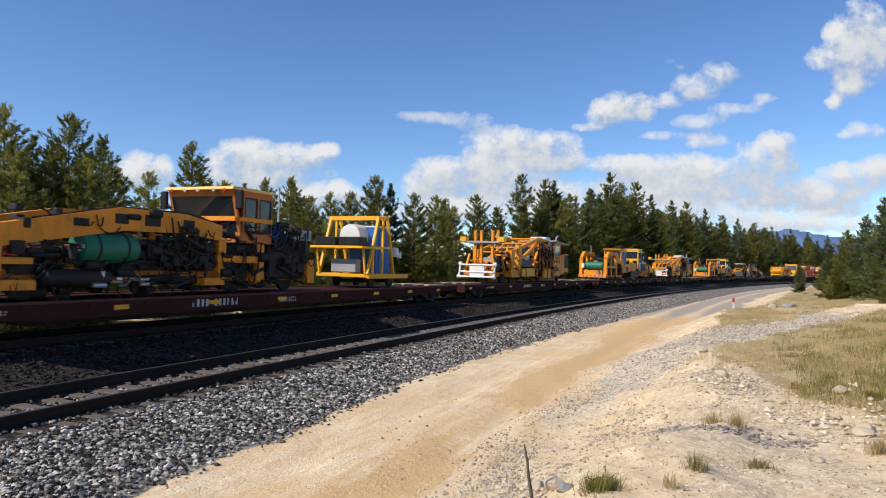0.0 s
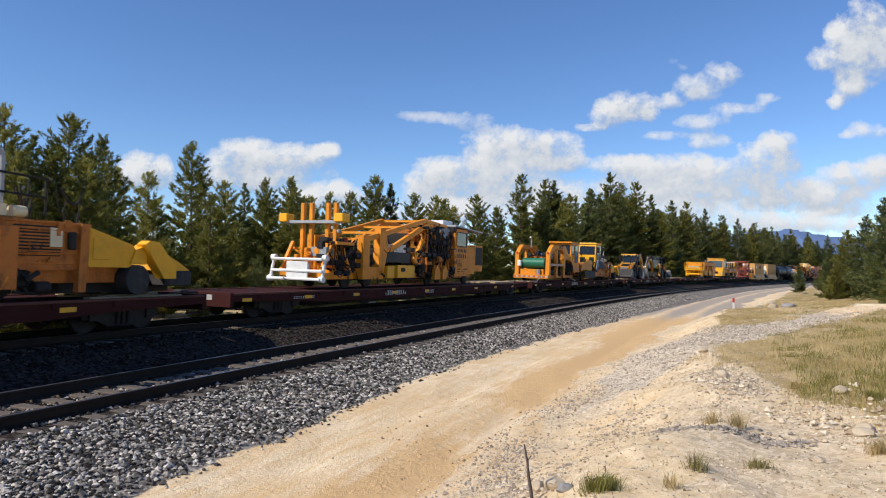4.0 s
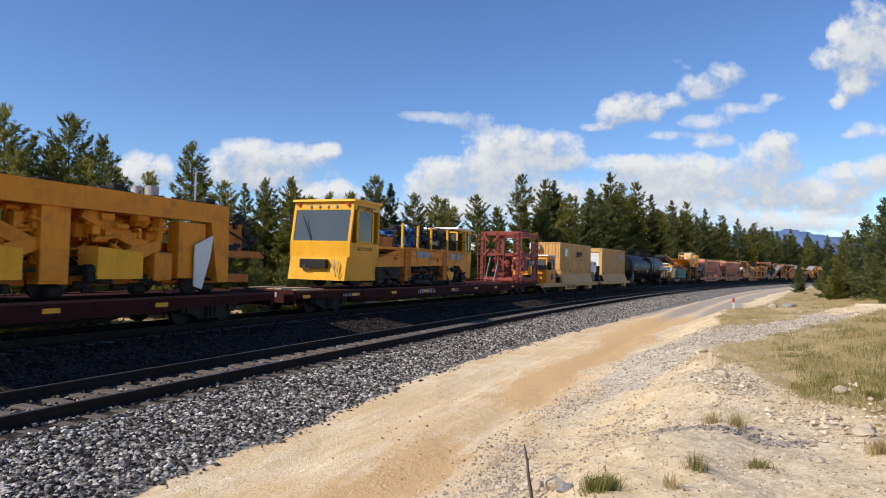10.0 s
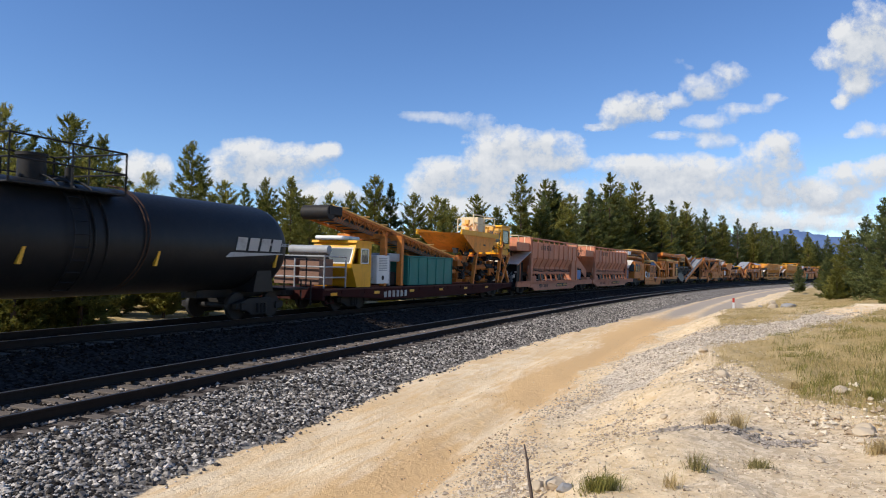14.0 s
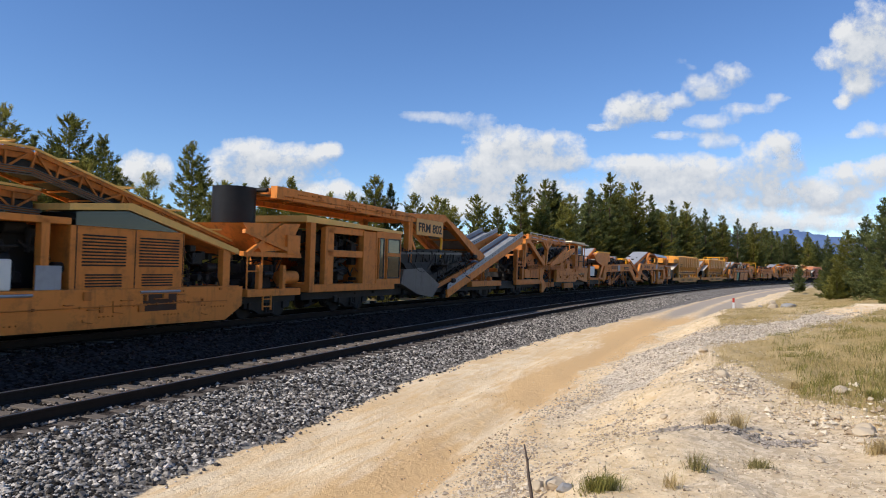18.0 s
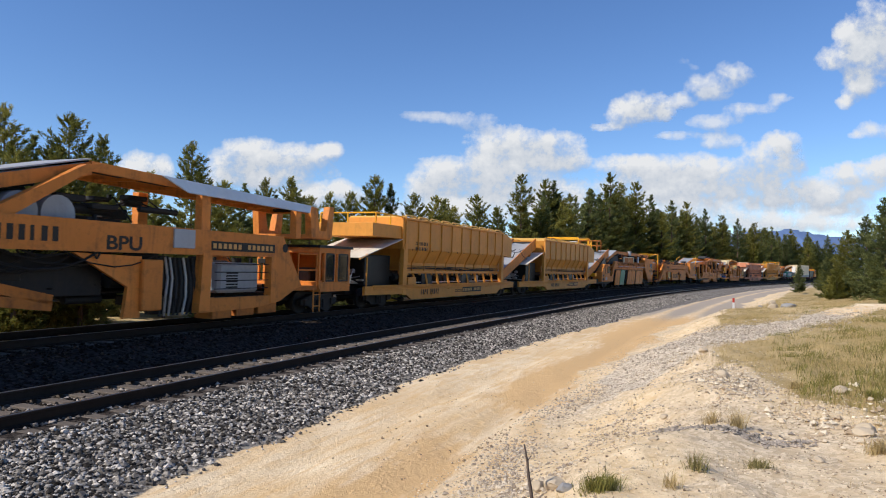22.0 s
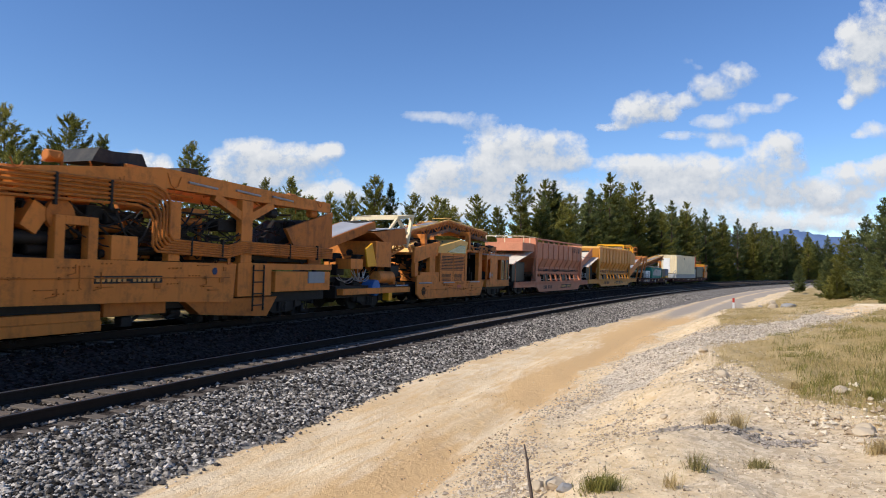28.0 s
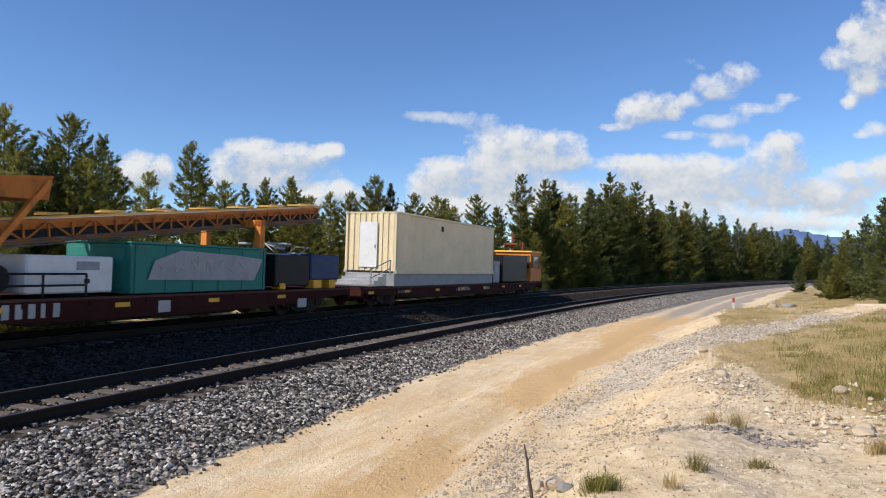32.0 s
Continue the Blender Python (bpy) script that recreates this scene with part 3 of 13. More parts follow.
# ---- tracks ----
def rail_section(z):
    return [(-0.07, z - 0.18), (0.07, z - 0.18), (0.07, z - 0.165), (0.012, z - 0.145), (0.012, z - 0.045), (0.037, z - 0.035), (0.037, z - 0.006), (0.028, z), (-0.028, z), (-0.037, z - 0.006), (-0.037, z - 0.035), (-0.012, z - 0.045), (-0.012, z - 0.145), (-0.07, z - 0.165)]


def make_track(name, far, label):
    root = tagged(new(name), label, "railway track", kind="structure")
    marks = [*np.arange(-700, -60, 20), *np.arange(-60, 320, 3), *np.arange(320, 701, 20)]
    for side in (-1, 1):
        sh = Shape()
        rings = []
        for s in marks:
            m = rail_pose(float(s), far)
            rings.append([m @ Vector((0, side * HALF + y, z)) for y, z in rail_section(0.0)])
        sh.loft(rings)
        ob = part("rail", sh, RAILTOP, root, "rusty steel rail with a polished head")
        head = Shape()
        head.loft([[rail_pose(float(s), far) @ Vector((0, side * HALF + y, z)) for y, z in ((-0.026, 0.0), (0.026, 0.0), (0.024, 0.003), (-0.024, 0.003))] for s in marks])
        part("rail_head", head, SHINE, ob, "polished running band")
    tie = Shape().box(-0.115, 0.115, -1.3, 1.3, -0.36, -0.182, 0.015).mesh("tie")
    tie.materials.append(TIE)
    rng = random.Random(7 + far)
    s, k = -6.0, 0
    while s < 70 and k < 150:
        ob = new("tie", tie)
        ob.parent = root
        m = rail_pose(s, far) @ pose(rng.uniform(-0.02, 0.02), rng.uniform(-0.05, 0.05), rng.uniform(-0.008, 0.0), 0, 0, rng.uniform(-1.2, 1.2))
        ob.matrix_world = m
        s += 0.5
        k += 1
    rest = Shape()
    while s < 320:
        m = rail_pose(s, far)
        p, q = m @ Vector((0, -1.3, -0.27)), m @ Vector((0, 1.3, -0.27))
        rest.beam(p, q, 0.23, 0.18)
        s += 0.5
    tagged(part("far_ties", rest, TIE, root, whole=True), "wooden ties along the far stretch", kind="stuff")
    plates = Shape()
    for i in range(110):
        m = rail_pose(-2 + 0.5 * i, far)
        for side in (-1, 1):
            c = m @ Vector((0, side * HALF, -0.176))
            a = m @ Vector((0, side * HALF - 0.17, -0.176))
            b = m @ Vector((0, side * HALF + 0.17, -0.176))
            plates.beam(a, b, 0.17, 0.014)
            for y in (-0.1, 0.1):
                p = m @ Vector((0.04, side * HALF + y, -0.17))
                plates.rod(p, p + Vector((0, 0, 0.03)), 0.016, 6)
    tagged(part("tie_plates", plates, RAILTOP, root, whole=True), "rusty tie plates and spikes", kind="stuff")
    return root


make_track("track_1", False, "near ballasted railway track with wooden ties")
make_track("track_2", True, "far ballasted railway track with wooden ties under the train")


# ---- trees ----
def needle_material(name, lo, hi):
    m, n, l, b = nodes_of(name)
    isl = n.new("ShaderNodeNewGeometry").outputs["Random Per Island"]
    rnd = n.new("ShaderNodeObjectInfo").outputs["Random"]
    co = n.new("ShaderNodeTexCoord").outputs["Object"]
    c = blend(n, l, isl, lo, hi)
    c2 = blend(n, l, rnd, tuple(v * 0.7 for v in lo), hi)
    c = blend(n, l, 0.5, c, c2)
    c = blend(n, l, ramp(n, l, noise_node(n, l, co, 0.8, 3), 0.45, 0.7), c, tuple(v * 0.85 for v in lo))
    l.new(c, b.inputs["Base Color"])
    b.inputs["Roughness"].default_value = 0.7
    b.inputs["Specular IOR Level"].default_value = 0.25
    tr = n.new("ShaderNodeBsdfTranslucent")
    l.new(c, tr.inputs["Color"])
    mx = n.new("ShaderNodeMixShader")
    mx.inputs["Fac"].default_value = 0.52
    l.new(b.outputs["BSDF"], mx.inputs[1])
    l.new(tr.outputs["BSDF"], mx.inputs[2])
    l.new(mx.outputs["Shader"], n["Material Output"].inputs["Surface"])
    return m


PINE = needle_material("pine_needles", (0.13, 0.145, 0.036), (0.46, 0.41, 0.10))
SPRUCE = needle_material("spruce_needles", (0.09, 0.12, 0.045), (0.34, 0.35, 0.125))
BARK = surface("bark", (0.13, 0.085, 0.055), 0.95, dirt=0.4, bumps=0.8, scale=3)


def conifer(seed, height, radius, bare, shape, droop, dense, spray):
    """Meshes of a trunk with limbs and a crown of many needle sprays."""
    rng = np.random.default_rng(seed)
    wood = Shape()
    lean = rng.uniform(-0.02, 0.02, 2)
    stops = [((lean[0] * height * f, lean[1] * height * f, height * f), (0.012 * height + 0.03) * (1 - f * 0.93)) for f in (0, 0.25, 0.5, 0.75, 1.0)]
    stops[0] = ((0, 0, -0.3), stops[0][1] * 1.25)
    wood.turned(stops, 7)
    C, U, S = [], [], []
    z = bare * height
    gap = 0.034 * height
    while z < height * 0.99:
        f = (z / height - bare) / (1 - bare)
        reach = radius * ((1 - f) ** shape) * (0.6 + 0.4 * min(1, f * 5 + 0.2)) + 0.05
        reach *= rng.uniform(0.8, 1.12)
        for k in range(rng.integers(6, 9)):
            a = rng.uniform(0, 6.283)
            r = reach * rng.uniform(0.6, 1.15)
            d = np.array([math.cos(a), math.sin(a), 0])
            z0 = z + rng.uniform(-0.5, 0.5) * gap
            base = np.array([lean[0] * z0, lean[1] * z0, z0])
            rise = -droop * (1 - f) + 0.75 * f * f + rng.uniform(-0.15, 0.15)
            if r > 0.4 and k < 2:
                wood.rod(base, base + (d * 0.8 + np.array([0, 0, rise * 0.75])) * r, 0.012 * height * 0.12 + 0.008, 4, 0.006)
            n = max(5, int(r * dense * 3))
            g = rng.uniform(0.12, 1.0, n) ** 0.7
            side = np.array([-d[1], d[0], 0])
            across = rng.normal(0, 0.2, n) * r * (1.15 - g)
            at = base + np.outer(g * r, d) + np.outer(across, side)
            at[:, 2] += rise * r * g + 0.22 * r * g ** 3 - 0.25 * np.abs(across) + rng.normal(0, 0.05, n)
            way = d + np.outer(np.sign(across) * rng.uniform(0.1, 0.9, n), side) + rng.normal(0, 0.25, (n, 3))
            way[:, 2] += 0.25 + 0.5 * f
            C.append(at)
            U.append(way)
            S.append(np.full(n, spray * 0.85 * (1.0 - 0.4 * f)))
        z += gap * rng.uniform(0.8, 1.2)
    tuft = 6
    C, U, S = (np.repeat(np.concatenate(v), tuft, 0) for v in (C, U, S))
    n = len(C)
    U = U + rng.normal(0, 0.42, (n, 3))
    U /= np.linalg.norm(U, axis=1)[:, None]
    W = np.cross(U, np.array([0, 0, 1.0]) + rng.normal(0, 0.5, (n, 3)))
    W /= np.linalg.norm(W, axis=1)[:, None] + 1e-6
    L, B = (S * rng.uniform(0.55, 1.25, n))[:, None], (S * rng.uniform(0.08, 0.15, n))[:, None]
    C = C + rng.normal(0, 0.10, (n, 3)) * spray
    V = np.stack([C - U * L * 0.35 + W * B, C - U * L * 0.35 - W * B, C + U * L * 0.75], 1).reshape(-1, 3).tolist()
    F = np.arange(3 * n).reshape(-1, 3).tolist()
    crown = bpy.data.meshes.new("crown")
    crown.from_pydata(V, [], F)
    trunk = wood.mesh("trunk")
    trunk.materials.append(BARK)
    return trunk, crown


KINDS = []
for i, (h, r, bare, sh, droop, dense, spray, mat) in enumerate((
        (9, 2.7, 0.02, 0.72, 0.20, 5.2, 0.40, PINE), (9, 2.9, 0.02, 0.62, 0.05, 5.0, 0.42, PINE), (9, 2.2, 0.03, 0.85, 0.30, 6.0, 0.38, SPRUCE),
        (9, 2.5, 0.05, 0.55, 0.0, 5.2, 0.40, PINE), (14, 3.3, 0.03, 0.85, 0.28, 3.9, 0.52, SPRUCE), (14, 3.6, 0.04, 0.70, 0.12, 3.7, 0.54, PINE),
        (14, 3.0, 0.04, 0.80, 0.32, 4.0, 0.50, SPRUCE), (4, 1.4, 0.02, 0.75, 0.05, 10, 0.22, PINE), (5, 1.7, 0.02, 0.85, 0.15, 9, 0.24, SPRUCE))):
    trunk, crown = conifer(40 + i, h, r, bare, sh, droop, dense, spray)
    crown.materials.append(mat)
    e = new("conifer_tree")
    for nm, me in (("trunk", trunk), ("crown", crown)):
        ob = new(nm, me)
        ob.parent = e
    KINDS.append((e, h, mat is PINE))
used_kind = set()
LABELS = {True: "yellow-green lodgepole pine at the forest edge", False: "dark green slender spruce at the forest edge"}


def tree(kind, x, y, z, height, turn, group="forest trees", wide=1.0):
    e, h, pine = KINDS[kind]
    k = height / h
    m = pose(x, y, z, 0, 0, turn)
    if kind in used_kind:
        ob = copy_thing(e, m)
    else:
        ob, e.matrix_basis = e, m
        used_kind.add(kind)
    ob.scale = (k * wide, k * wide, k)
    return tagged(ob, LABELS[pine], "tree", group)


EDGE_1 = [(16.8, 15, 8.3), (19.3, 17, 7.9), (20.2, 16, 8.6), (24, 19, 8.8), (16, 13, 6.6), (17.9, 14, 6.8), (18.5, 13, 6.6), (27.3, 22, 8), (36.2, 30, 9.4), (30.8, 20, 9.8), (37.6, 24, 8.5), (41.5, 26, 9.1), (27.1, 15, 6.2), (39.5, 22, 8.9), (39.9, 20, 8.9)]
EDGE_2 = [(39.3, 18, 7.4), (52.5, 26, 9.5), (56.7, 27, 10), (50.5, 20, 10.4), (51.8, 19, 10), (52.6, 17, 8.9), (58.1, 18, 9.3), (65.3, 20, 9.1), (63.3, 16, 9.9), (72.2, 18, 9.7), (77, 17, 14.1), (81.4, 16, 12.5), (86.8, 15, 12.2), (94.2, 16, 13.3), (96.9, 15, 14.5)]
EDGE_3 = [(105.9, 15, 18), (120.1, 18, 18.3), (115.9, 14, 17.8), (127.4, 15, 16.9), (137.2, 14, 16.8), (151.8, 15, 17.7), (163.4, 14, 17.2), (176.6, 14, 16.7), (194.1, 15, 17.1), (206.8, 14, 16.8), (224.5, 14, 16.8), (254.7, 16, 17.5), (275.5, 16, 17.6), (309.8, 18, 18.3), (350.6, 22, 19.3)]
rng = random.Random(5)
EDGE = EDGE_1 + EDGE_2 + EDGE_3
for i, (s, off, h) in enumerate(EDGE):
    p = spot(s, off, float(land(s, off)))
    kind = rng.choice((0, 1, 2, 3, 0, 1)) if h < 11 else rng.choice((4, 5, 6))
    tree(kind, *p, h, rng.uniform(0, 360), wide=0.95 if h < 11 else 1.0)
_es = sorted((s, h / (off + 9.5)) for s, off, h in EDGE)
for i in range(198):
    s = 8 + 300 * rng.random() ** 1.2
    off = rng.uniform(12.5, 40) if s < 80 else rng.uniform(13, 24)
    top = float(np.interp(s, [a for a, _ in _es], [b for _, b in _es])) * (off + 9.5)
    h = min(top * (rng.uniform(0.42, 0.72) if s < 80 else rng.uniform(0.62, 0.88)), 17)
    if h < 2.5:
        continue
    kind = rng.choice((0, 1, 2, 3)) if h < 10.5 else rng.choice((4, 5, 6))
    tree(kind, *spot(s, off, float(land(s, off))), h, rng.uniform(0, 360), wide=1.15)
for i in range(44):
    s = 10 + 150 * rng.random() ** 1.4
    off = rng.uniform(11.2, 14.5)
    tree(rng.choice((7, 8)), *spot(s, off, float(land(s, off))), rng.uniform(1.6, 4.2), rng.uniform(0, 360), "young trees along the line")
for x, y, top, kind in ((22.3, 34, 5.9, 8), (23.8, 38, 5.3, 8), (25.1, 42, 4.7, 7), (26.4, 46, 4.0, 8), (18.9, 28, 3.2, 7), (22.4, 38.5, 2.6, 7), (31.6, 60, 2.9, 8), (26.5, 37, 5.5, 8), (30, 45, 6, 8), (33, 58, 3.6, 7), (24.5, 32, 4.6, 8)):
    tree(kind, x, y, 0.5, top - 0.5, rng.uniform(0, 360), "trees on the near bank", wide=1.0)


# ---- distance ----
def make_mountain():
    rng = np.random.default_rng(11)
    xs = np.linspace(900, 3600, 120)
    crest = np.interp(xs, [900, 1500, 1680, 1800, 1890, 2030, 2080, 2300, 2480, 2700, 3000, 3600], [150, 185, 208, 250, 268, 262, 272, 235, 215, 195, 175, 130])
    crest = crest + np.convolve(rng.normal(0, 6, 120), np.ones(3) / 3, "same")
    rows = []
    for f, dy in ((0, 0), (0.45, 180), (0.8, 340), (1.0, 460), (0.7, 700), (0.2, 1100)):
        rows.append([(x, 3600 + dy + rng.uniform(-30, 30), max(-20, c * f + rng.uniform(-5, 5) * f)) for x, c in zip(xs, crest)])
    n = len(xs)
    me = bpy.data.meshes.new("mountain")
    me.from_pydata([p for r in rows for p in r], [], [(k * n + i, k * n + i + 1, (k + 1) * n + i + 1, (k + 1) * n + i) for k in range(len(rows) - 1) for i in range(n - 1)])
    me.shade_smooth()
    m, nn, l, b = nodes_of("haze_blue_mountain")
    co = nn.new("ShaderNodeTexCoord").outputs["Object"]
    # distance haze is painted into the ridge's base colour as blue
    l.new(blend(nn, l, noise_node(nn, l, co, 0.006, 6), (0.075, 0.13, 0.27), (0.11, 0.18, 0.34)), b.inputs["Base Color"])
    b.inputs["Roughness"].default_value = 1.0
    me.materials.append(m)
    tagged(new("backdrop_mountain", me), "forested mountain ridge in the distance, haze painted in as blue", "mountain", kind="structure")


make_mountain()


def cloud_material():
    m, n, l, b = nodes_of("cloud")
    tc = n.new("ShaderNodeTexCoord")
    info = n.new("ShaderNodeObjectInfo")
    off = n.new("ShaderNodeVectorMath")
    off.operation = "MULTIPLY_ADD"
    l.new(info.outputs["Random"], off.inputs[0])
    off.inputs[1].default_value = (3000, 3000, 3000)
    l.new(tc.outputs["Object"], off.inputs[2])
    puff = noise_node(n, l, off.outputs[0], 0.0062, 10, 0.60)
    fine = noise_node(n, l, off.outputs[0], 0.022, 8, 0.62)
    at = n.new("ShaderNodeAttribute")
    at.attribute_name = "vapour"
    sep = n.new("ShaderNodeSeparateXYZ")
    l.new(at.outputs["Vector"], sep.inputs[0])

    def calc(op, a, bb=None, c=None):
        k = n.new("ShaderNodeMath")
        k.operation = op
        for i, v in enumerate((a, bb, c)):
            if v is None:
                continue
            if hasattr(v, "node"):
                l.new(v, k.inputs[i])
            else:
                k.inputs[i].default_value = v
        return k.outputs[0]

    dens = calc("MULTIPLY_ADD", puff, 2.0, calc("SUBTRACT", sep.outputs["X"], 1.36))
    dens = calc("MULTIPLY_ADD", sep.outputs["Z"], 0.45, calc("SUBTRACT", dens, 0.45))
    dens = calc("MULTIPLY_ADD", fine, 0.5, calc("SUBTRACT", dens, 0.25))
    hem = n.new("ShaderNodeMapRange")
    hem.inputs["From Min"].default_value, hem.inputs["From Max"].default_value = 0.0, 0.18
    l.new(sep.outputs["X"], hem.inputs["Value"])
    alpha = calc("MULTIPLY", ramp(n, l, calc("MULTIPLY", dens, hem.outputs["Result"]), 0.0, 0.62), sep.outputs["Z"])
    # cloud sheet glows; its sunlit and shaded tones are painted in the colour
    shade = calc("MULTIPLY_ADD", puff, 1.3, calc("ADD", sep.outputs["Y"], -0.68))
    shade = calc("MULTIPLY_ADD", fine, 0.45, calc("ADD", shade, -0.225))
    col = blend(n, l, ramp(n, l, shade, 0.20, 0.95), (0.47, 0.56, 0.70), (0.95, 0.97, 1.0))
    em = n.new("ShaderNodeEmission")
    l.new(col, em.inputs["Color"])
    em.inputs["Strength"].default_value = 0.84
    tp = n.new("ShaderNodeBsdfTransparent")
    mx = n.new("ShaderNodeMixShader")
    l.new(alpha, mx.inputs["Fac"])
    l.new(tp.outputs[0], mx.inputs[1])
    l.new(em.outputs[0], mx.inputs[2])
    l.new(mx.outputs[0], n["Material Output"].inputs["Surface"])
    return m


CLOUD = cloud_material()
CLOUDS = []
PX = 3.592


def cloud(puffs, drift=0.0, thick=1.0, label="white glowing cumulus cloud with painted light and shade"):
    """A cloud in the sky backdrop, a sheet far off whose vapour is the sum of its puffs (x, y, half width, half height), in steps of PX metres."""
    q = np.array(puffs, float)
    x0, x1 = (q[:, 0] - q[:, 2]).min() - 14, (q[:, 0] + q[:, 2]).max() + 14
    y0, y1 = (q[:, 1] - q[:, 3]).min() - 14, (q[:, 1] + q[:, 3]).max() + 14
    xs, ys = np.arange(x0, x1 + 5, 5.0), np.arange(y0, y1 + 5, 5.0)

    def vapour(x, y):
        clear = np.ones_like(x)
        for cx, cy, rx, ry in puffs:
            e = ((x - cx) / (rx * 1.18)) ** 2 + ((y - cy) / (ry * 1.18)) ** 2
            clear = clear * (1 - np.clip(1 - e, 0, 1) ** 0.8)
        return 1 - clear

    X, Y = np.meshgrid(xs, ys)
    dens = vapour(X, Y)
    # painted sunlight: brighter towards the upper left, greyer at the base
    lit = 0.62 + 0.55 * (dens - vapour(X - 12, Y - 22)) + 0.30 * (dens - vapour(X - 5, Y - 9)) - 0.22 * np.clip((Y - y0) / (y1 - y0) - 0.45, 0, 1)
    mx, my = (x0 + x1) / 2, (y0 + y1) / 2
    far = 4300.0 + 14.0 * len(CLOUDS)
    k = PX * far / 4300.0
    verts = np.stack([(X - mx) * k, (my - Y) * k, 0 * X], -1).reshape(-1, 3)
    idx = np.arange(X.size).reshape(X.shape)
    quads = np.stack([idx[:-1, :-1], idx[1:, :-1], idx[1:, 1:], idx[:-1, 1:]], -1).reshape(-1, 4)
    me = bpy.data.meshes.new("backdrop_cloud")
    me.from_pydata(verts.tolist(), [], quads.tolist())
    at = me.attributes.new("vapour", "FLOAT_VECTOR", "POINT")
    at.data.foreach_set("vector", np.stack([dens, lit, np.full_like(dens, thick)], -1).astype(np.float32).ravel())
    me.materials.append(CLOUD)
    ob = tagged(new("backdrop_cloud", me), label, "cloud", "clouds", "structure")
    m = STAND @ pose((mx - 784) * k, (441 - my) * k, -far)
    ob.matrix_world = m
    CLOUDS.append((ob, m, drift * k))


WISP = "thin torn cloud in the blue sky"
cloud([(1060, 375, 330, 30), (1400, 395, 170, 22), (760, 372, 110, 25)], 4, 0.95, "low bank of white cloud over the forest")
cloud([(255, 300, 52, 34), (226, 310, 30, 24), (285, 315, 30, 26)], 0)
cloud([(408, 284, 42, 38), (450, 272, 52, 32), (530, 275, 72, 24), (585, 265, 28, 14), (470, 312, 120, 30)], 8)
cloud([(590, 340, 46, 24), (550, 350, 80, 24), (620, 352, 40, 22)], 4)
cloud([(765, 208, 58, 13), (830, 212, 50, 20), (858, 232, 40, 16), (722, 203, 20, 8)], 12, 0.62, WISP)
cloud([(895, 255, 80, 34), (960, 262, 72, 36), (870, 300, 110, 38), (785, 305, 66, 28), (760, 335, 50, 36), (1005, 285, 44, 22), (900, 342, 170, 36)], 8)
cloud([(1130, 185, 56, 30), (1098, 205, 44, 24), (1066, 226, 32, 9), (1160, 205, 30, 14)], 50)
cloud([(1235, 150, 34, 24), (1295, 132, 46, 26), (1262, 165, 40, 18), (1198, 178, 36, 18)], 36, 0.85)
cloud([(1202, 108, 18, 12), (1222, 120, 14, 8)], 36, 0.35, WISP)
cloud([(1372, 174, 26, 12), (1320, 192, 56, 13), (1255, 214, 60, 15), (1190, 240, 46, 11), (1270, 250, 50, 18)], 40, 0.75, WISP)
cloud([(1385, 252, 40, 26), (1345, 288, 66, 36), (1400, 285, 34, 28), (1320, 320, 110, 38), (1195, 296, 110, 28), (1100, 288, 66, 18), (1240, 345, 190, 40), (1130, 325, 100, 36), (1415, 350, 90, 36)], 14)
cloud([(1540, 55, 62, 58), (1490, 105, 52, 30), (1560, 100, 56, 52), (1512, 155, 30, 30), (1490, 182, 16, 14), (1500, 60, 30, 25)], 28)
cloud([(1548, 232, 42, 20), (1508, 240, 20, 8)], 30, 0.85)
cloud([(1560, 305, 46, 34), (1495, 308, 56, 20), (1450, 325, 46, 16), (1500, 342, 76, 24), (1480, 372, 96, 16)], 12)


# ---- rolling stock kit ----
N, F = -1.4, 1.4
R_WHEEL = 0.42


def _wheelset():
    sh = Shape()
    for s in (-1, 1):
        y = s * HALF
        sh.turned([((0, y - 0.07, R_WHEEL), R_WHEEL * 0.96), ((0, y - 0.05, R_WHEEL), R_WHEEL), ((0, y + 0.05, R_WHEEL), R_WHEEL), ((0, y + 0.07, R_WHEEL), R_WHEEL * 0.96)], 24)
    sh.rod((0, -1.0, R_WHEEL), (0, 1.0, R_WHEEL), 0.08, 10)
    me = sh.mesh("wheelset")
    me.materials.append(GREASE)
    return me


def _side_frame():
    sh = Shape()
    sh.prism([(-1.15, 0.50), (-1.15, 0.34), (-0.80, 0.33), (-0.42, 0.15), (0.42, 0.15), (0.80, 0.33), (1.15, 0.34), (1.15, 0.50), (0.55, 0.66), (-0.55, 0.66)], -0.09, 0.09)
    for x in (-0.85, 0.85):
        sh.box(x - 0.14, x + 0.14, -0.15, 0.15, 0.30, 0.52)
    for x in (-0.16, 0, 0.16):
        sh.rod((x, -0.12, 0.2), (x, -0.12, 0.5), 0.06, 8)
    me = sh.mesh("side_frame")
    me.materials.append(GREASE)
    return me


WHEELSET, SIDE_FRAME = _wheelset(), _side_frame()


def bogie(parent, at):
    """A two-axle truck under a vehicle."""
    b = part("bogie", Shape().box(at - 0.28, at + 0.28, -1.05, 1.05, 0.36, 0.66), GREASE, parent)
    x = at - parent["x0"]
    for dx in (-0.85, 0.85):
        w = new("wheelset", WHEELSET)
        w.parent, w.location = b, (x + dx, 0, 0)
    for y in (-0.98, 0.98):
        f = new("side_frame", SIDE_FRAME)
        f.parent, f.location = b, (x, y, 0)
    return b


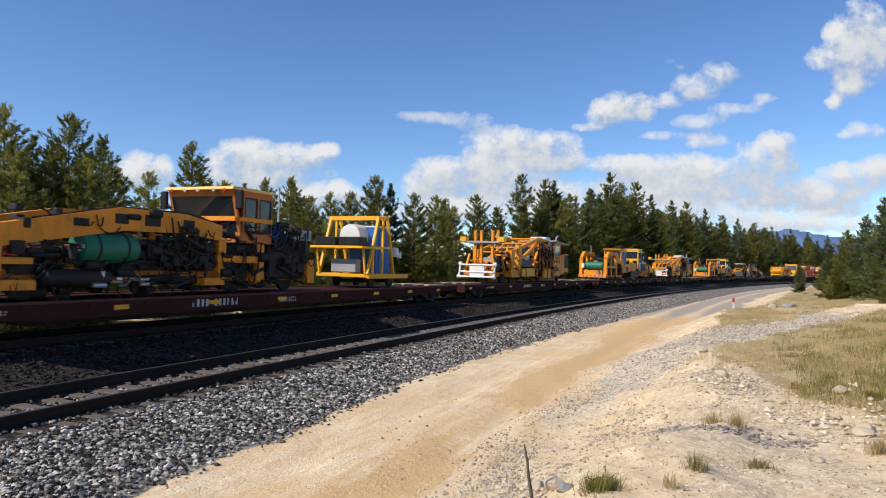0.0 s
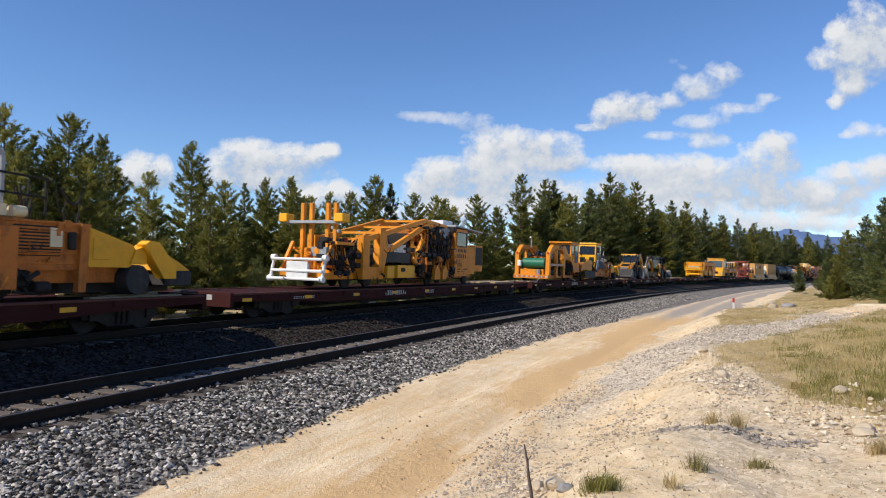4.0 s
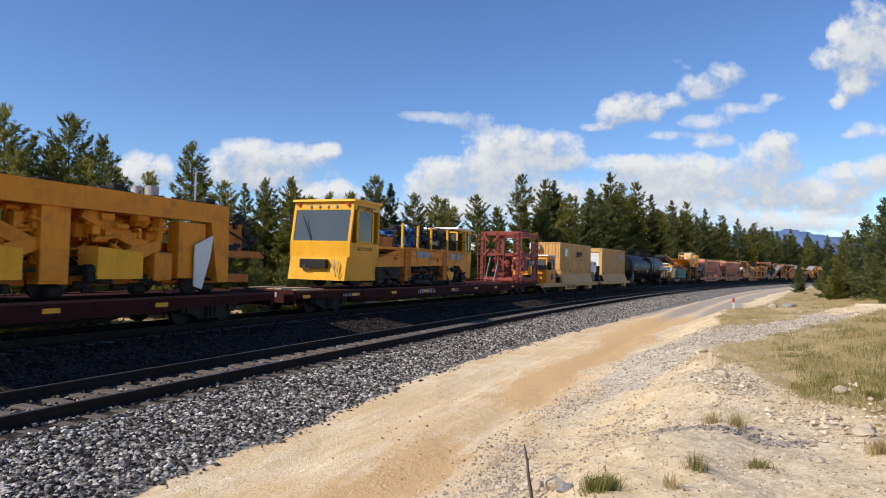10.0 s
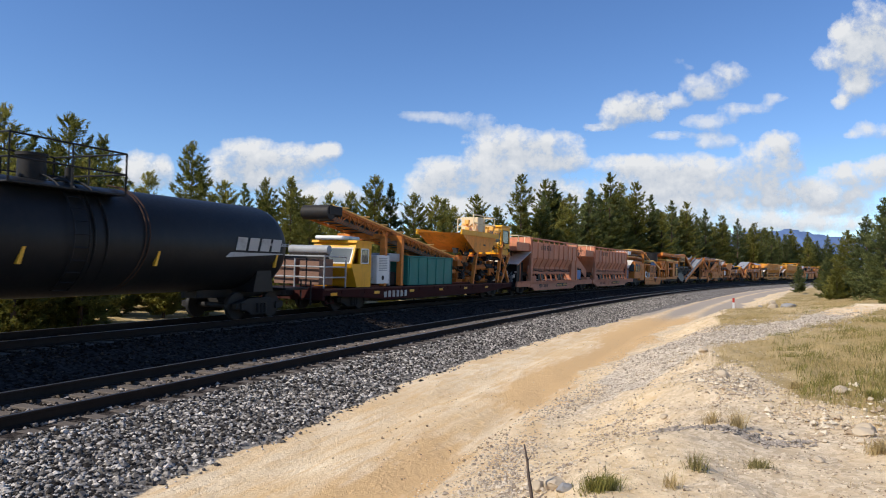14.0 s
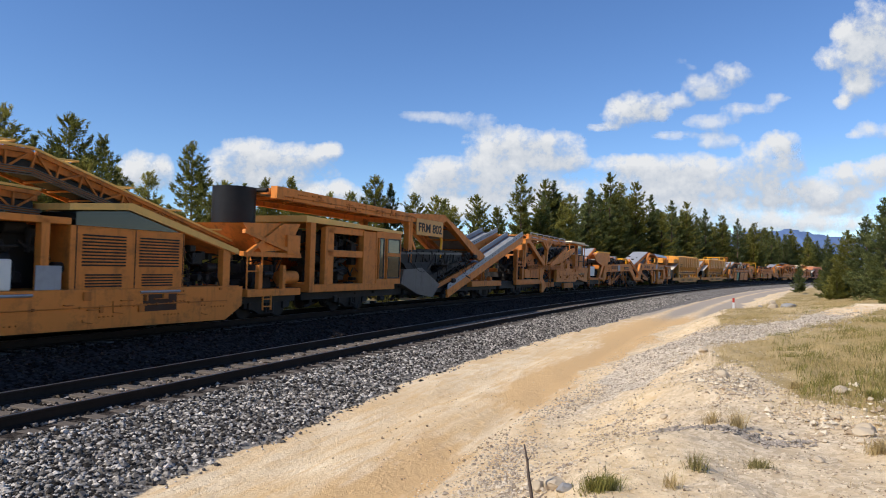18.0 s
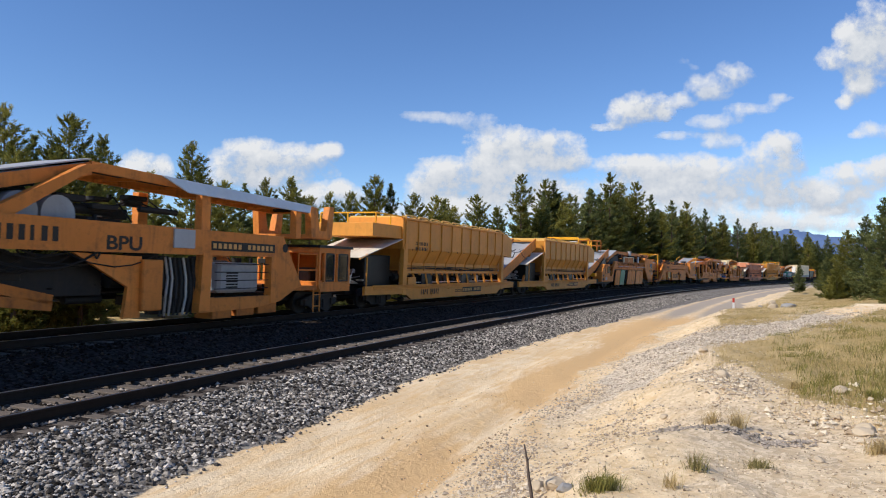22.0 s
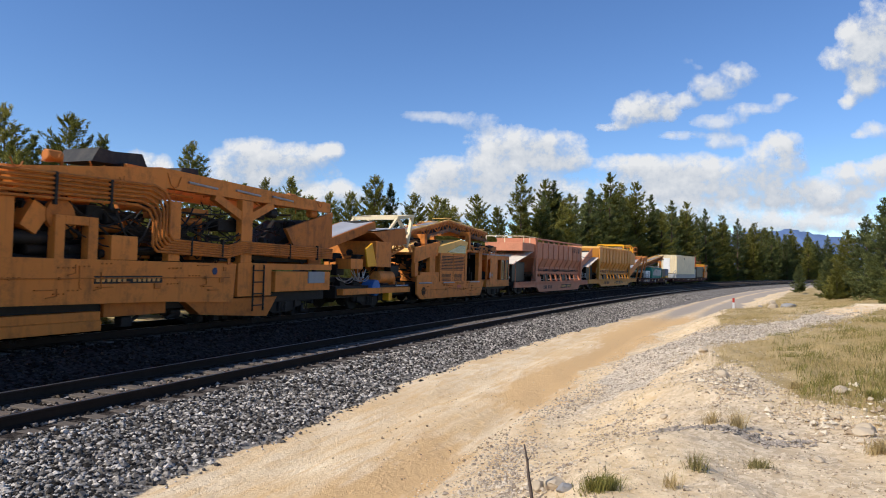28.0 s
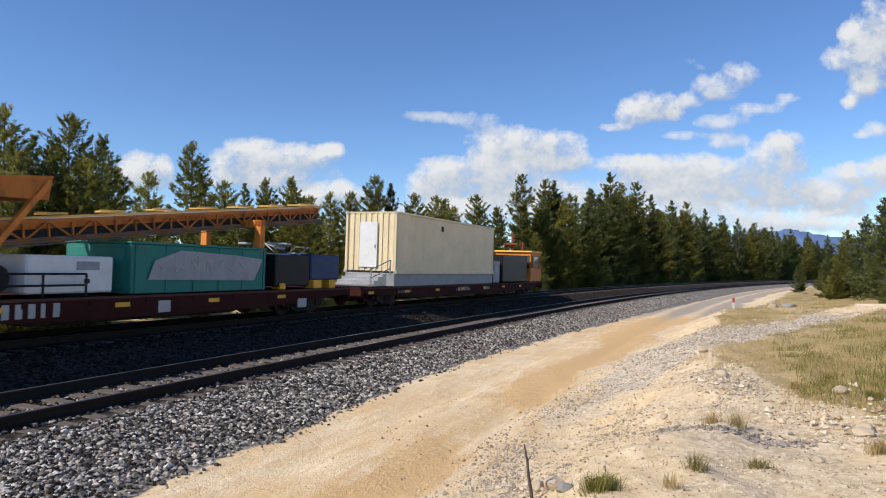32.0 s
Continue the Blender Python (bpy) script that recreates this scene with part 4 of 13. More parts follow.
def coupler(parent, xa, xb):
    sh = Shape().box(xa, xb, -0.11, 0.11, 0.62, 0.86)
    x = xb if abs(xb - parent["x0"]) > abs(xa - parent["x0"]) else xa
    sh.box(x - 0.16, x + 0.16, -0.17, 0.17, 0.58, 0.92, 0.04)
    part("coupler", sh, GREASE, parent)


def bars(name, parent, material, x, z, y, size, count, pitch=None, lines=1, gaps=(), label="painted marks"):
    """Unreadable lettering: a row of small painted bars."""
    pitch = pitch or size * 0.78
    sh = Shape()
    for k in range(lines):
        for i in range(count):
            if i in gaps:
                continue
            a = x + i * pitch
            zz = z - k * size * 1.5
            w = pitch * (0.55 if (i * 7 + k * 3) % 4 else 0.35)
            sh.box(a, a + w, y - 0.006, y, zz, zz + size, 0.001)
    return part(name, sh, material, parent, label, True)


def swoosh(parent, material, x, z, y, w, label):
    """A slanted company mark as plain shapes: four blocks over a tapering stroke."""
    sh = Shape()
    k = w / 5.0
    for i in range(4):
        a = x + w * 0.12 + i * w * 0.215
        sh.prism([(a, z), (a + k * 0.85, z), (a + k * 1.05, z + k * 0.75), (a + k * 0.2, z + k * 0.75)], y - 0.006, y)
    sh.prism([(x - 0.05 * w, z - k * 0.42), (x + w, z - k * 0.15), (x + w, z - k * 0.10), (x + 0.04 * w, z - k * 0.12)], y - 0.006, y)
    part("company_mark", sh, material, parent, label, True)


def ladder(sh, x, y, za, zb, w=0.4, along=True):
    for s in (-1, 1):
        p = (x + s * w / 2, y) if along else (x, y + s * w / 2)
        sh.beam((*p, za), (*p, zb), 0.04)
    k = max(2, int((zb - za) / 0.3))
    for i in range(k):
        z = za + (i + 0.5) * (zb - za) / k
        if along:
            sh.beam((x - w / 2, y, z), (x + w / 2, y, z), 0.035)
        else:
            sh.beam((x, y - w / 2, z), (x, y + w / 2, z), 0.035)
    return sh


def railing(sh, pts, height=1.0, r=0.025, rails=2, posts=True):
    for p, q in zip(pts[:-1], pts[1:]):
        p, q = Vector(p), Vector(q)
        for k in range(rails):
            d = Vector((0, 0, height * (k + 1) / rails))
            sh.rod(p + d, q + d, r, 6)
        n = max(1, round((q - p).length / 1.3))
        for i in range(n + 1):
            c = p + (q - p) * (i / n)
            if posts:
                sh.rod(c, c + Vector((0, 0, height)), r * 1.15, 6)
    return sh


def pipes(parent, runs, y, material=AMBER, r=0.022, count=4, gap=0.075, name="pipe", label="hydraulic pipe"):
    """A bundle of parallel pipes along a line of (x, z) corners on the near side."""
    sh = Shape()
    for k in range(count):
        pts = [(x + k * gap * 0.5, y, z - k * gap) for x, z in runs]
        sh.pipe(pts, r, 6)
    return part(name, sh, material, parent, label)


def truss(sh, p, q, width, depth, bay=0.7, t=0.07):
    """A lattice girder from p to q; y is across."""
    p, q = Vector(p), Vector(q)
    d = (q - p)
    n = max(2, round(d.length / bay))
    up = Vector((-d.z, 0, d.x)).normalized() * depth
    if up.z < 0:
        up = -up
    for s in (-1, 1):
        o = Vector((0, s * width / 2, 0))
        sh.beam(p + o, q + o, t, t * 1.2)
        sh.beam(p + o + up, q + o + up, t, t * 1.2)
        for i in range(n):
            a, b = p + d * (i / n) + o, p + d * ((i + 1) / n) + o
            sh.beam(a, a + up, t * 0.6)
            sh.beam(a if i % 2 else a + up, b + up if i % 2 else b, t * 0.6)
    for i in range(n + 1):
        a = p + d * (i / n)
        sh.beam(a + Vector((0, -width / 2, 0)), a + Vector((0, width / 2, 0)), t * 0.7)
    return sh


def belt(parent, pts, width, frame_mat, belt_mat=BELT, depth=0.34, y=0.0, name="conveyor", label="inclined belt conveyor", rollers=True, lit_cover=None):
    """A belt conveyor along (x, z) corners: side beams, belt, rollers."""
    sh = Shape()
    for s in (-1, 1):
        yy = y + s * width / 2
        for (xa, za), (xb, zb) in zip(pts[:-1], pts[1:]):
            sh.beam((xa, yy, za - depth / 2), (xb, yy, zb - depth / 2), 0.09, depth)
    for (xa, za), (xb, zb) in zip(pts[:-1], pts[1:]):
        n = max(1, int(math.dist((xa, za), (xb, zb)) / 1.4))
        for i in range(n + 1):
            f = i / n
            sh.beam((xa + (xb - xa) * f, y - width / 2, za + (zb - za) * f - depth * 0.8), (xa + (xb - xa) * f, y + width / 2, za + (zb - za) * f - depth * 0.8), 0.08)
    c = part(name, sh, frame_mat, parent, label)
    b = Shape()
    for (xa, za), (xb, zb) in zip(pts[:-1], pts[1:]):
        w = width / 2 - 0.07
        b.plate((xa, y - w, za), (xb, y - w, zb), (xb, y, zb - 0.07), (xa, y, za - 0.07), 0.03)
        b.plate((xa, y, za - 0.07), (xb, y, zb - 0.07), (xb, y + w, zb), (xa, y + w, za), 0.03)
    part("belt", b, belt_mat, c, "grey rubber belt")
    rr = Shape()
    for x, z in (pts[0], pts[-1]):
        rr.rod((x, y - width / 2 + 0.05, z - depth * 0.35), (x, y + width / 2 - 0.05, z - depth * 0.35), depth * 0.42, 14)
    part("end_roller", rr, GREASE, c)
    return c


def clutter(parent, xa, xb, ya, yb, za, zb, count, seed, material=GREASE, name="machinery", label="dark engine and hydraulic machinery"):
    """Packed machinery: housings, cylinders, hoses in a space."""
    rng = random.Random(seed)
    for i in range(count):
        sh = Shape()
        x, y, z = rng.uniform(xa, xb), rng.uniform(ya, yb), rng.uniform(za, zb)
        w, d, h = rng.uniform(0.08, 0.22) * (xb - xa) * 0.7, rng.uniform(0.1, 0.3) * (yb - ya), rng.uniform(0.1, 0.3) * (zb - za)
        w, h = min(w, 0.8), min(h, 0.7)
        kind = rng.random()
        lo = lambda c, e, a, b: (max(a, c - e), min(b, c + e))
        if kind < 0.45:
            nm = "housing"
            sh.box(*lo(x, w / 2, xa, xb), *lo(y, d / 2, ya, yb), *lo(z, h / 2, za, zb), 0.02)
        elif kind < 0.7:
            nm = "cylinder"
            r0 = min(h, d) * 0.4 + 0.03
            xa1, xb1 = max(xa, x - w), min(xb, x + w)
            sh.turned([((xa1, y, z), r0 * 0.8), ((xa1 + 0.02, y, z), r0), ((xb1 - 0.02, y, z), r0), ((xb1, y, z), r0 * 0.8)], 12)
        elif kind < 0.85:
            nm = "ram"
            sh.rod((x, y, max(za, z - h)), (x, y, min(zb, z + h)), 0.06, 10)
        else:
            pts = [(rng.uniform(max(xa, x - 0.6), min(xb, x + 0.6)), rng.uniform(ya, yb), rng.uniform(za, zb)) for _ in range(4)]
            nm = "hose"
            sh.pipe(pts, 0.022, 6)
        part(nm, sh, material, parent)


def hung(parent, xa, xb, za, zb, y, count, seed, material=GREASE, r=0.02, name="hose", label="black hydraulic hose"):
    """Hanging hoses."""
    rng = random.Random(seed)
    for i in range(count):
        a, b = rng.uniform(xa, xb), rng.uniform(xa, xb)
        z1, z2 = rng.uniform((za + zb) / 2, zb), rng.uniform((za + zb) / 2, zb)
        sag = rng.uniform(0.1, 0.6) * (zb - za)
        yy = y + rng.uniform(-0.1, 0.25)
        pts = [(a + (b - a) * t, yy, z1 + (z2 - z1) * t - sag * 4 * t * (1 - t)) for t in (0, 0.12, 0.25, 0.4, 0.6, 0.75, 0.88, 1)]
        part(name, Shape().pipe(pts, r * rng.uniform(0.7, 1.5), 6), material, parent, label)


def fittings(parent, xa, xb, za, zb, y, count, seed, material=AMBER, runs=1, label="bolts, brackets and thin pipe runs"):
    """Small hardware on a near side: bolts, brackets, hand grips, thin pipe runs with clips."""
    rng = random.Random(seed)
    sh = Shape()
    for i in range(count):
        x, z = rng.uniform(xa, xb), rng.uniform(za, zb)
        k = rng.random()
        if k < 0.4:
            for j in range(rng.randint(2, 5)):
                sh.rod((x + j * 0.12, y, z), (x + j * 0.12, y - 0.025, z), 0.02, 6)
        elif k < 0.65:
            w, h = rng.uniform(0.05, 0.22), rng.uniform(0.05, 0.2)
            sh.box(x, x + w, y - rng.uniform(0.02, 0.07), y, z, z + h, 0.008)
        elif k < 0.85:
            w = rng.uniform(0.2, 0.5)
            sh.pipe([(x, y, z), (x, y - 0.06, z), (x + w, y - 0.06, z), (x + w, y, z)], 0.012, 5)
        else:
            h = rng.uniform(0.15, 0.5)
            sh.pipe([(x, y - 0.02, z), (x, y - 0.03, max(za, z - h)), (x + rng.uniform(-0.3, 0.3), y - 0.03, max(za, z - h) - 0.04)], 0.012, 5)
    for i in range(runs):
        z = za + (zb - za) * (i + 0.5) / max(1, runs)
        sh.pipe([(xa, y - 0.03, z), ((xa * 2 + xb) / 3, y - 0.03, z + rng.uniform(-0.04, 0.04)), (xb, y - 0.03, z)], 0.014, 5)
        for j in range(int((xb - xa) / 1.1)):
            sh.box(xa + 0.5 + j * 1.1, xa + 0.54 + j * 1.1, y - 0.05, y, z - 0.03, z + 0.03, 0.004)
    return tagged(part("fittings", sh, material, parent, whole=True), label, kind="stuff")


def rigging(parent, xa, xb, za, zb, y, count, seed, material=GREASE, label="dark rods, valves and hoses packed under the frame"):
    """Dark gear packed under or inside a frame: rods, drums, valve blocks and loops of hose."""
    rng = random.Random(seed)
    sh = Shape()
    for i in range(count):
        x, z, yy = rng.uniform(xa, xb), rng.uniform(za, zb), y + rng.uniform(0, 0.5)
        k = rng.random()
        if k < 0.3:
            w = rng.uniform(0.2, 0.9)
            sh.rod((x, yy, z), (min(xb, x + w), yy, min(zb, max(za, z + rng.uniform(-0.3, 0.3)))), rng.uniform(0.02, 0.06), 8)
        elif k < 0.55:
            sh.box(x, min(xb, x + rng.uniform(0.1, 0.4)), yy, yy + 0.25, z, min(zb, z + rng.uniform(0.08, 0.35)), 0.015)
        elif k < 0.7:
            r = rng.uniform(0.06, 0.16)
            sh.turned([((x, yy, z), r * 0.8), ((x + 0.02, yy, z), r), ((x + 0.35, yy, z), r), ((x + 0.37, yy, z), r * 0.8)], 12)
        else:
            b = x + rng.uniform(-0.6, 0.6)
            sag = rng.uniform(0.05, 0.35)
            sh.pipe([(x, yy - 0.1, z), ((x * 3 + b) / 4, yy - 0.12, z - sag * 0.8), ((x + b) / 2, yy - 0.12, z - sag), ((x + b * 3) / 4, yy - 0.12, z - sag * 0.8), (b, yy - 0.1, z + 0.05)], 0.016, 5)
    return tagged(part("rigging", sh, material, parent, whole=True), label, kind="stuff")


def window(parent, corners, t=0.03, frame=None, pane=DARKGLASS, w=0.05, name="window"):
    """A framed pane with four given corners."""
    a, b, c, d = [Vector(p) for p in corners]
    sh = Shape()
    for p, q in ((a, b), (b, c), (c, d), (d, a)):
        sh.beam(p, q, w, w)
    fr = part(name, sh, frame or BLACK, parent)
    part("pane", Shape().plate(a, b, c, d, 0.012), pane, fr, "dark glass pane")
    return fr


def cab(parent, xa, xb, za, zb, material, lean=0.0, ya=N, yb=F, roof=WHITE, front=True, side_windows=((0.12, 0.48), (0.56, 0.92)), sill=0.45, top=0.12, over=0.12, name="cab", label="operator cab", pane=DARKGLASS, lean_low=0.0, front_pane=GLASS, frame=None):
    """An operator's cab: hollow walls, sloping front, roof, windows. lean: how far the front's top stands back."""
    zs = za + (zb - za) * sill
    zt = zb - (zb - za) * top
    fx = lambda z: xa + lean * max(0.0, (z - zs) / (zb - zs)) + lean_low * max(0.0, (zs - z) / (zs - za))
    body = Shape()
    body.prism([(fx(za), za), (xb, za), (xb, zs), (fx(zs), zs)], ya, yb)
    body.prism([(fx(zt), zt), (xb, zt), (xb, zb), (fx(zb), zb)], ya, yb)
    p = 0.09
    L = xb - xa
    cuts = [(fx(zs), fx(zt))] + [(xa + L * a, xa + L * a) for a, _ in side_windows] + [(xa + L * b, xa + L * b) for _, b in side_windows] + [(xb - p, xb - p)]
    for y in (ya, yb - p):
        for c0, c1 in cuts:
            body.prism([(c0, zs), (c0 + p, zs), (c1 + p, zt), (c1, zt)], y, y + p)
    body.box(xb - 0.06, xb, ya, yb, zs, zt)
    c = part(name, body, material, parent, label)
    if roof is not None:
        part("roof", Shape().prism([(fx(zb) - over, zb), (xb + over, zb), (xb + over * 0.6, zb + 0.09), (fx(zb) - over * 0.5, zb + 0.09)], ya - 0.06, yb + 0.06), roof, c)
    for a, b in side_windows:
        x1, x2 = xa + L * a, xa + L * b
        for y in (ya + 0.02, yb - 0.02):
            window(c, ((x1 + p, y, zs + 0.04), (x2, y, zs + 0.04), (x2, y, zt - 0.02), (x1 + p, y, zt - 0.02)), pane=pane, frame=frame)
    if front:
        window(c, ((fx(zs) + 0.03, ya + p, zs + 0.03), (fx(zs) + 0.03, yb - p, zs + 0.03), (fx(zt) + 0.03, yb - p, zt), (fx(zt) + 0.03, ya + p, zt)), pane=front_pane, name="windshield", frame=frame)
    part("seat", Shape().box(xa + L * 0.45, xa + L * 0.7, -0.3, 0.3, zs - 0.05, zs + 0.5, 0.06), RUBBER, c)
    return c


def flatcar(xa, xb, label, number=True, deck=0.84, mat=BOXCAR, ref=ORANGE, group="flat cars", low=0.42):
    e = rider("flatcar", (xa + xb) / 2, label, "railway flatcar", group)
    for y in (N, F - 0.1):
        sh = Shape().prism([(xa + 0.15, deck - 0.06), (xa + 0.15, deck - 0.24), (xa + 3.2, low + 0.1), (xa + 5.0, low), (xb - 5.0, low), (xb - 3.2, low + 0.1), (xb - 0.15, deck - 0.24), (xb - 0.15, deck - 0.06)], y, y + 0.1)
        part("side_sill", sh, mat, e)
    d = Shape().box(xa + 0.1, xb - 0.1, N + 0.16, F - 0.16, deck - 0.16, deck - 0.03)
    part("deck", d, BOXCAR, e, "worn steel deck")
    lip = Shape()
    for y in (N - 0.02, F - 0.14):
        lip.box(xa + 0.1, xb - 0.1, y, y + 0.16, deck - 0.06, deck)
    part("deck_edge", lip, SCUFFED, e, "scuffed dark red deck edge")
    part("centre_sill", Shape().prism([(xa + 0.4, deck - 0.1), (xa + 0.4, 0.5), (xa + 4.2, 0.46), (xa + 5.4, 0.2), (xb - 5.4, 0.2), (xb - 4.2, 0.46), (xb - 0.4, 0.5), (xb - 0.4, deck - 0.1)], -0.35, 0.35), GREASE, e)
    rigging(e, xa + 4.4, xb - 4.4, 0.25, deck - 0.2, -1.1, 40, int(xa) + 3)
    for x in (xa, xb - 0.16):
        part("end_sill", Shape().box(x, x + 0.16, N, F, deck - 0.42, deck + 0.02), mat, e)
    coupler(e, xa - 0.55, xa + 0.1)
    coupler(e, xb - 0.1, xb + 0.55)
    bogie(e, xa + 2.6)
    bogie(e, xb - 2.6)
    # stake pockets, reflectors, brake gear
    n = int((xb - xa) / 3.1)
    for i in range(n):
        x = xa + 0.5 + i * 3.1
        part("reflector", Shape().box(x, x + 0.42, N - 0.014, N - 0.004, deck - 0.26, deck - 0.15, 0.002), ref, e, "amber reflector strip")
    pk = Shape()
    for i in range(int((xb - xa) / 1.6)):
        x = xa + 1.2 + i * 1.6
        pk.box(x, x + 0.14, N - 0.03, N, deck - 0.2, deck - 0.05, 0.01)
    part("stake_pockets", pk, mat, e)
    gear = Shape()
    gear.rod((xa + 7, -0.75, 0.55), (xa + 8.1, -0.75, 0.55), 0.22, 12)
    gear.rod((xb - 9, -0.7, 0.6), (xb - 8.5, -0.7, 0.6), 0.16, 12)
    gear.pipe([(xa + 3, -0.9, 0.6), (xa + 9, -0.9, 0.5), (xb - 4, -0.9, 0.6)], 0.03)
    part("brake_gear", gear, GREASE, e)
    st = Shape()
    for x in (xa + 0.3, xb - 0.7):
        for dx in (0, 0.4):
            st.beam((x + dx, N + 0.03, deck - 0.4), (x + dx + (0.06 if dx else -0.06), N + 0.03, 0.35), 0.035)
        st.beam((x - 0.06, N + 0.03, 0.36), (x + 0.46, N + 0.03, 0.36), 0.04)
    part("sill_step", st, mat, e)
    if number:
        bars("road_number", e, LETTER, xa + 9.2, deck - 0.31, N - 0.002, 0.2, 11, 0.17, gaps=(4,), label="faded white painted road number bars")
        bars("stencil", e, LETTER, xa + 13.0, deck - 0.22, N - 0.002, 0.06, 9, 0.1, 2, label="small white stencil lines")
        bars("stencil", e, LETTER, xa + 3.0, deck - 0.2, N - 0.002, 0.035, 12, 0.1, 2, label="small white stencil lines")
        part("end_plate", Shape().box(xa - 0.012, xa, -0.7, 0.7, deck - 0.22, deck - 0.06), LETTER, e, "white stencilled end plate")
    return e


def deck_planks(xa, xb, deck=0.84, seed=0):
    """Loose timber lying on a flat car's deck, as one pile."""
    rng = random.Random(seed)
    e = rider("timber_dunnage", (xa + xb) / 2, "loose pale planks lying on the flat car deck", "timber", "dunnage piles")
    for i in range(4):
        y = -0.9 + i * 0.5 + rng.uniform(-0.1, 0.1)
        a = xa + rng.uniform(0, 0.25) * (xb - xa)
        part("plank", Shape().box(a, xb - rng.uniform(0, 0.25) * (xb - xa), y, y + rng.uniform(0.2, 0.35), deck - 0.03, deck + rng.uniform(0.02, 0.08)), PLANK, e)
    return e


def skin(sh, xa, xb, za, zb, y, depth=0.035, pitch=0.36, out=-1):
    """A corrugated sheet wall from xa to xb on the plane y."""
    pts = []
    x = xa
    while x < xb - 0.01:
        for f, d in ((0, 0), (0.28, 0), (0.42, 1), (0.72, 1), (0.86, 0)):
            px = min(xb, x + f * pitch)
            pts.append((px, y + out * depth * (d - 1)))
        x += pitch
    pts.append((xb, y))
    n = len(pts)
    vs = [(px, py, za) for px, py in pts] + [(px, py, zb) for px, py in pts]
    vs += [(px, py - out * 0.04, za) for px, py in pts] + [(px, py - out * 0.04, zb) for px, py in pts]
    fs = []
    for i in range(n - 1):
        fs += [(i, i + 1, n + i + 1, n + i), (2 * n + i + 1, 2 * n + i, 3 * n + i, 3 * n + i + 1)]
        fs += [(n + i, n + i + 1, 3 * n + i + 1, 3 * n + i), (i + 1, i, 2 * n + i, 2 * n + i + 1)]
    return sh.put(vs, fs)


def container(xa, xb, za, zb, label, mat=TAN, door="plain", half=1.22, side="ribbed", endmat=None):
    """A steel shipping container with corner posts, rails and corrugated walls."""
    e = rider("shipping_container", (xa + xb) / 2, label, "shipping container", "containers")
    endmat = endmat or mat
    for y, out in ((-half, -1), (half, 1)):
        if side == "ribbed":
            part("side_wall", skin(Shape(), xa + 0.12, xb - 0.12, za + 0.12, zb - 0.08, y * 0.985, out=out), mat, e)
        else:
            part("side_wall", Shape().box(xa + 0.12, xb - 0.12, y * 0.97 - 0.02, y * 0.97 + 0.02, za + 0.12, zb - 0.08), mat, e)
        rails = Shape().box(xa, xb, y - 0.05, y + 0.05, zb - 0.1, zb).box(xa, xb, y - 0.05, y + 0.05, za, za + 0.14)
        part("side_rail", rails, mat, e)
    for x in (xa, xb - 0.12):
        for y in (-half, half - 0.12):
            part("corner_post", Shape().box(x, x + 0.12, y, y + 0.12, za, zb), endmat, e)
            cf = Shape().box(x - 0.012, x + 0.15, y - 0.012, y + 0.13, zb - 0.13, zb + 0.012).box(x - 0.012, x + 0.15, y - 0.012, y + 0.13, za - 0.012, za + 0.12)
            part("corner_casting", cf, STEEL, e)
    part("end_wall", Shape().box(xb - 0.07, xb - 0.03, -half, half, za, zb), endmat, e)
    if door == "rollup":
        part("end_frame", Shape().box(xa + 0.01, xa + 0.09, -half, half, zb - 0.42, zb - 0.02).box(xa + 0.01, xa + 0.09, -half + 0.05, -half + 0.32, za, zb).box(xa + 0.01, xa + 0.09, half - 0.32, half - 0.05, za, zb), endmat, e)
        d = Shape()
        k = 16
        for i in range(k):
            z = za + 0.1 + i * (zb - za - 0.55) / k
            d.box(xa + 0.06, xa + 0.10, -half + 0.3, half - 0.3, z, z + (zb - za - 0.55) / k - 0.012, 0.012)
        part("roll_up_door", d, WHITE, e, "white roll-up slatted door", True)
    else:
        w = Shape()
        n = 8
        for i in range(n):
            y = -half + 0.14 + i * (2 * half - 0.28) / n
            part("end_rib", Shape().box(xa + 0.03, xa + 0.072, y, y + 0.16, za + 0.1, zb - 0.08, 0.015), endmat, e)
        w.box(xa + 0.07, xa + 0.1, -half + 0.1, half - 0.1, za, zb)
        part("end_wall", w, endmat, e)
        if door == "man":
            dr = part("personnel_door", Shape().box(xa - 0.015, xa + 0.02, -0.35, 0.55, za + 0.25, zb - 0.45), WHITE, e, "white personnel door")
            part("handle", Shape().box(xa - 0.05, xa - 0.015, -0.28, -0.22, za + 1.1, za + 1.25), STEEL, dr)
    part("container_roof", Shape().box(xa + 0.02, xb - 0.02, -half + 0.02, half - 0.02, zb - 0.06, zb - 0.015), mat, e)
    part("floor", Shape().box(xa + 0.05, xb - 0.05, -half + 0.05, half - 0.05, za + 0.02, za + 0.1), GREASE, e)
    return e


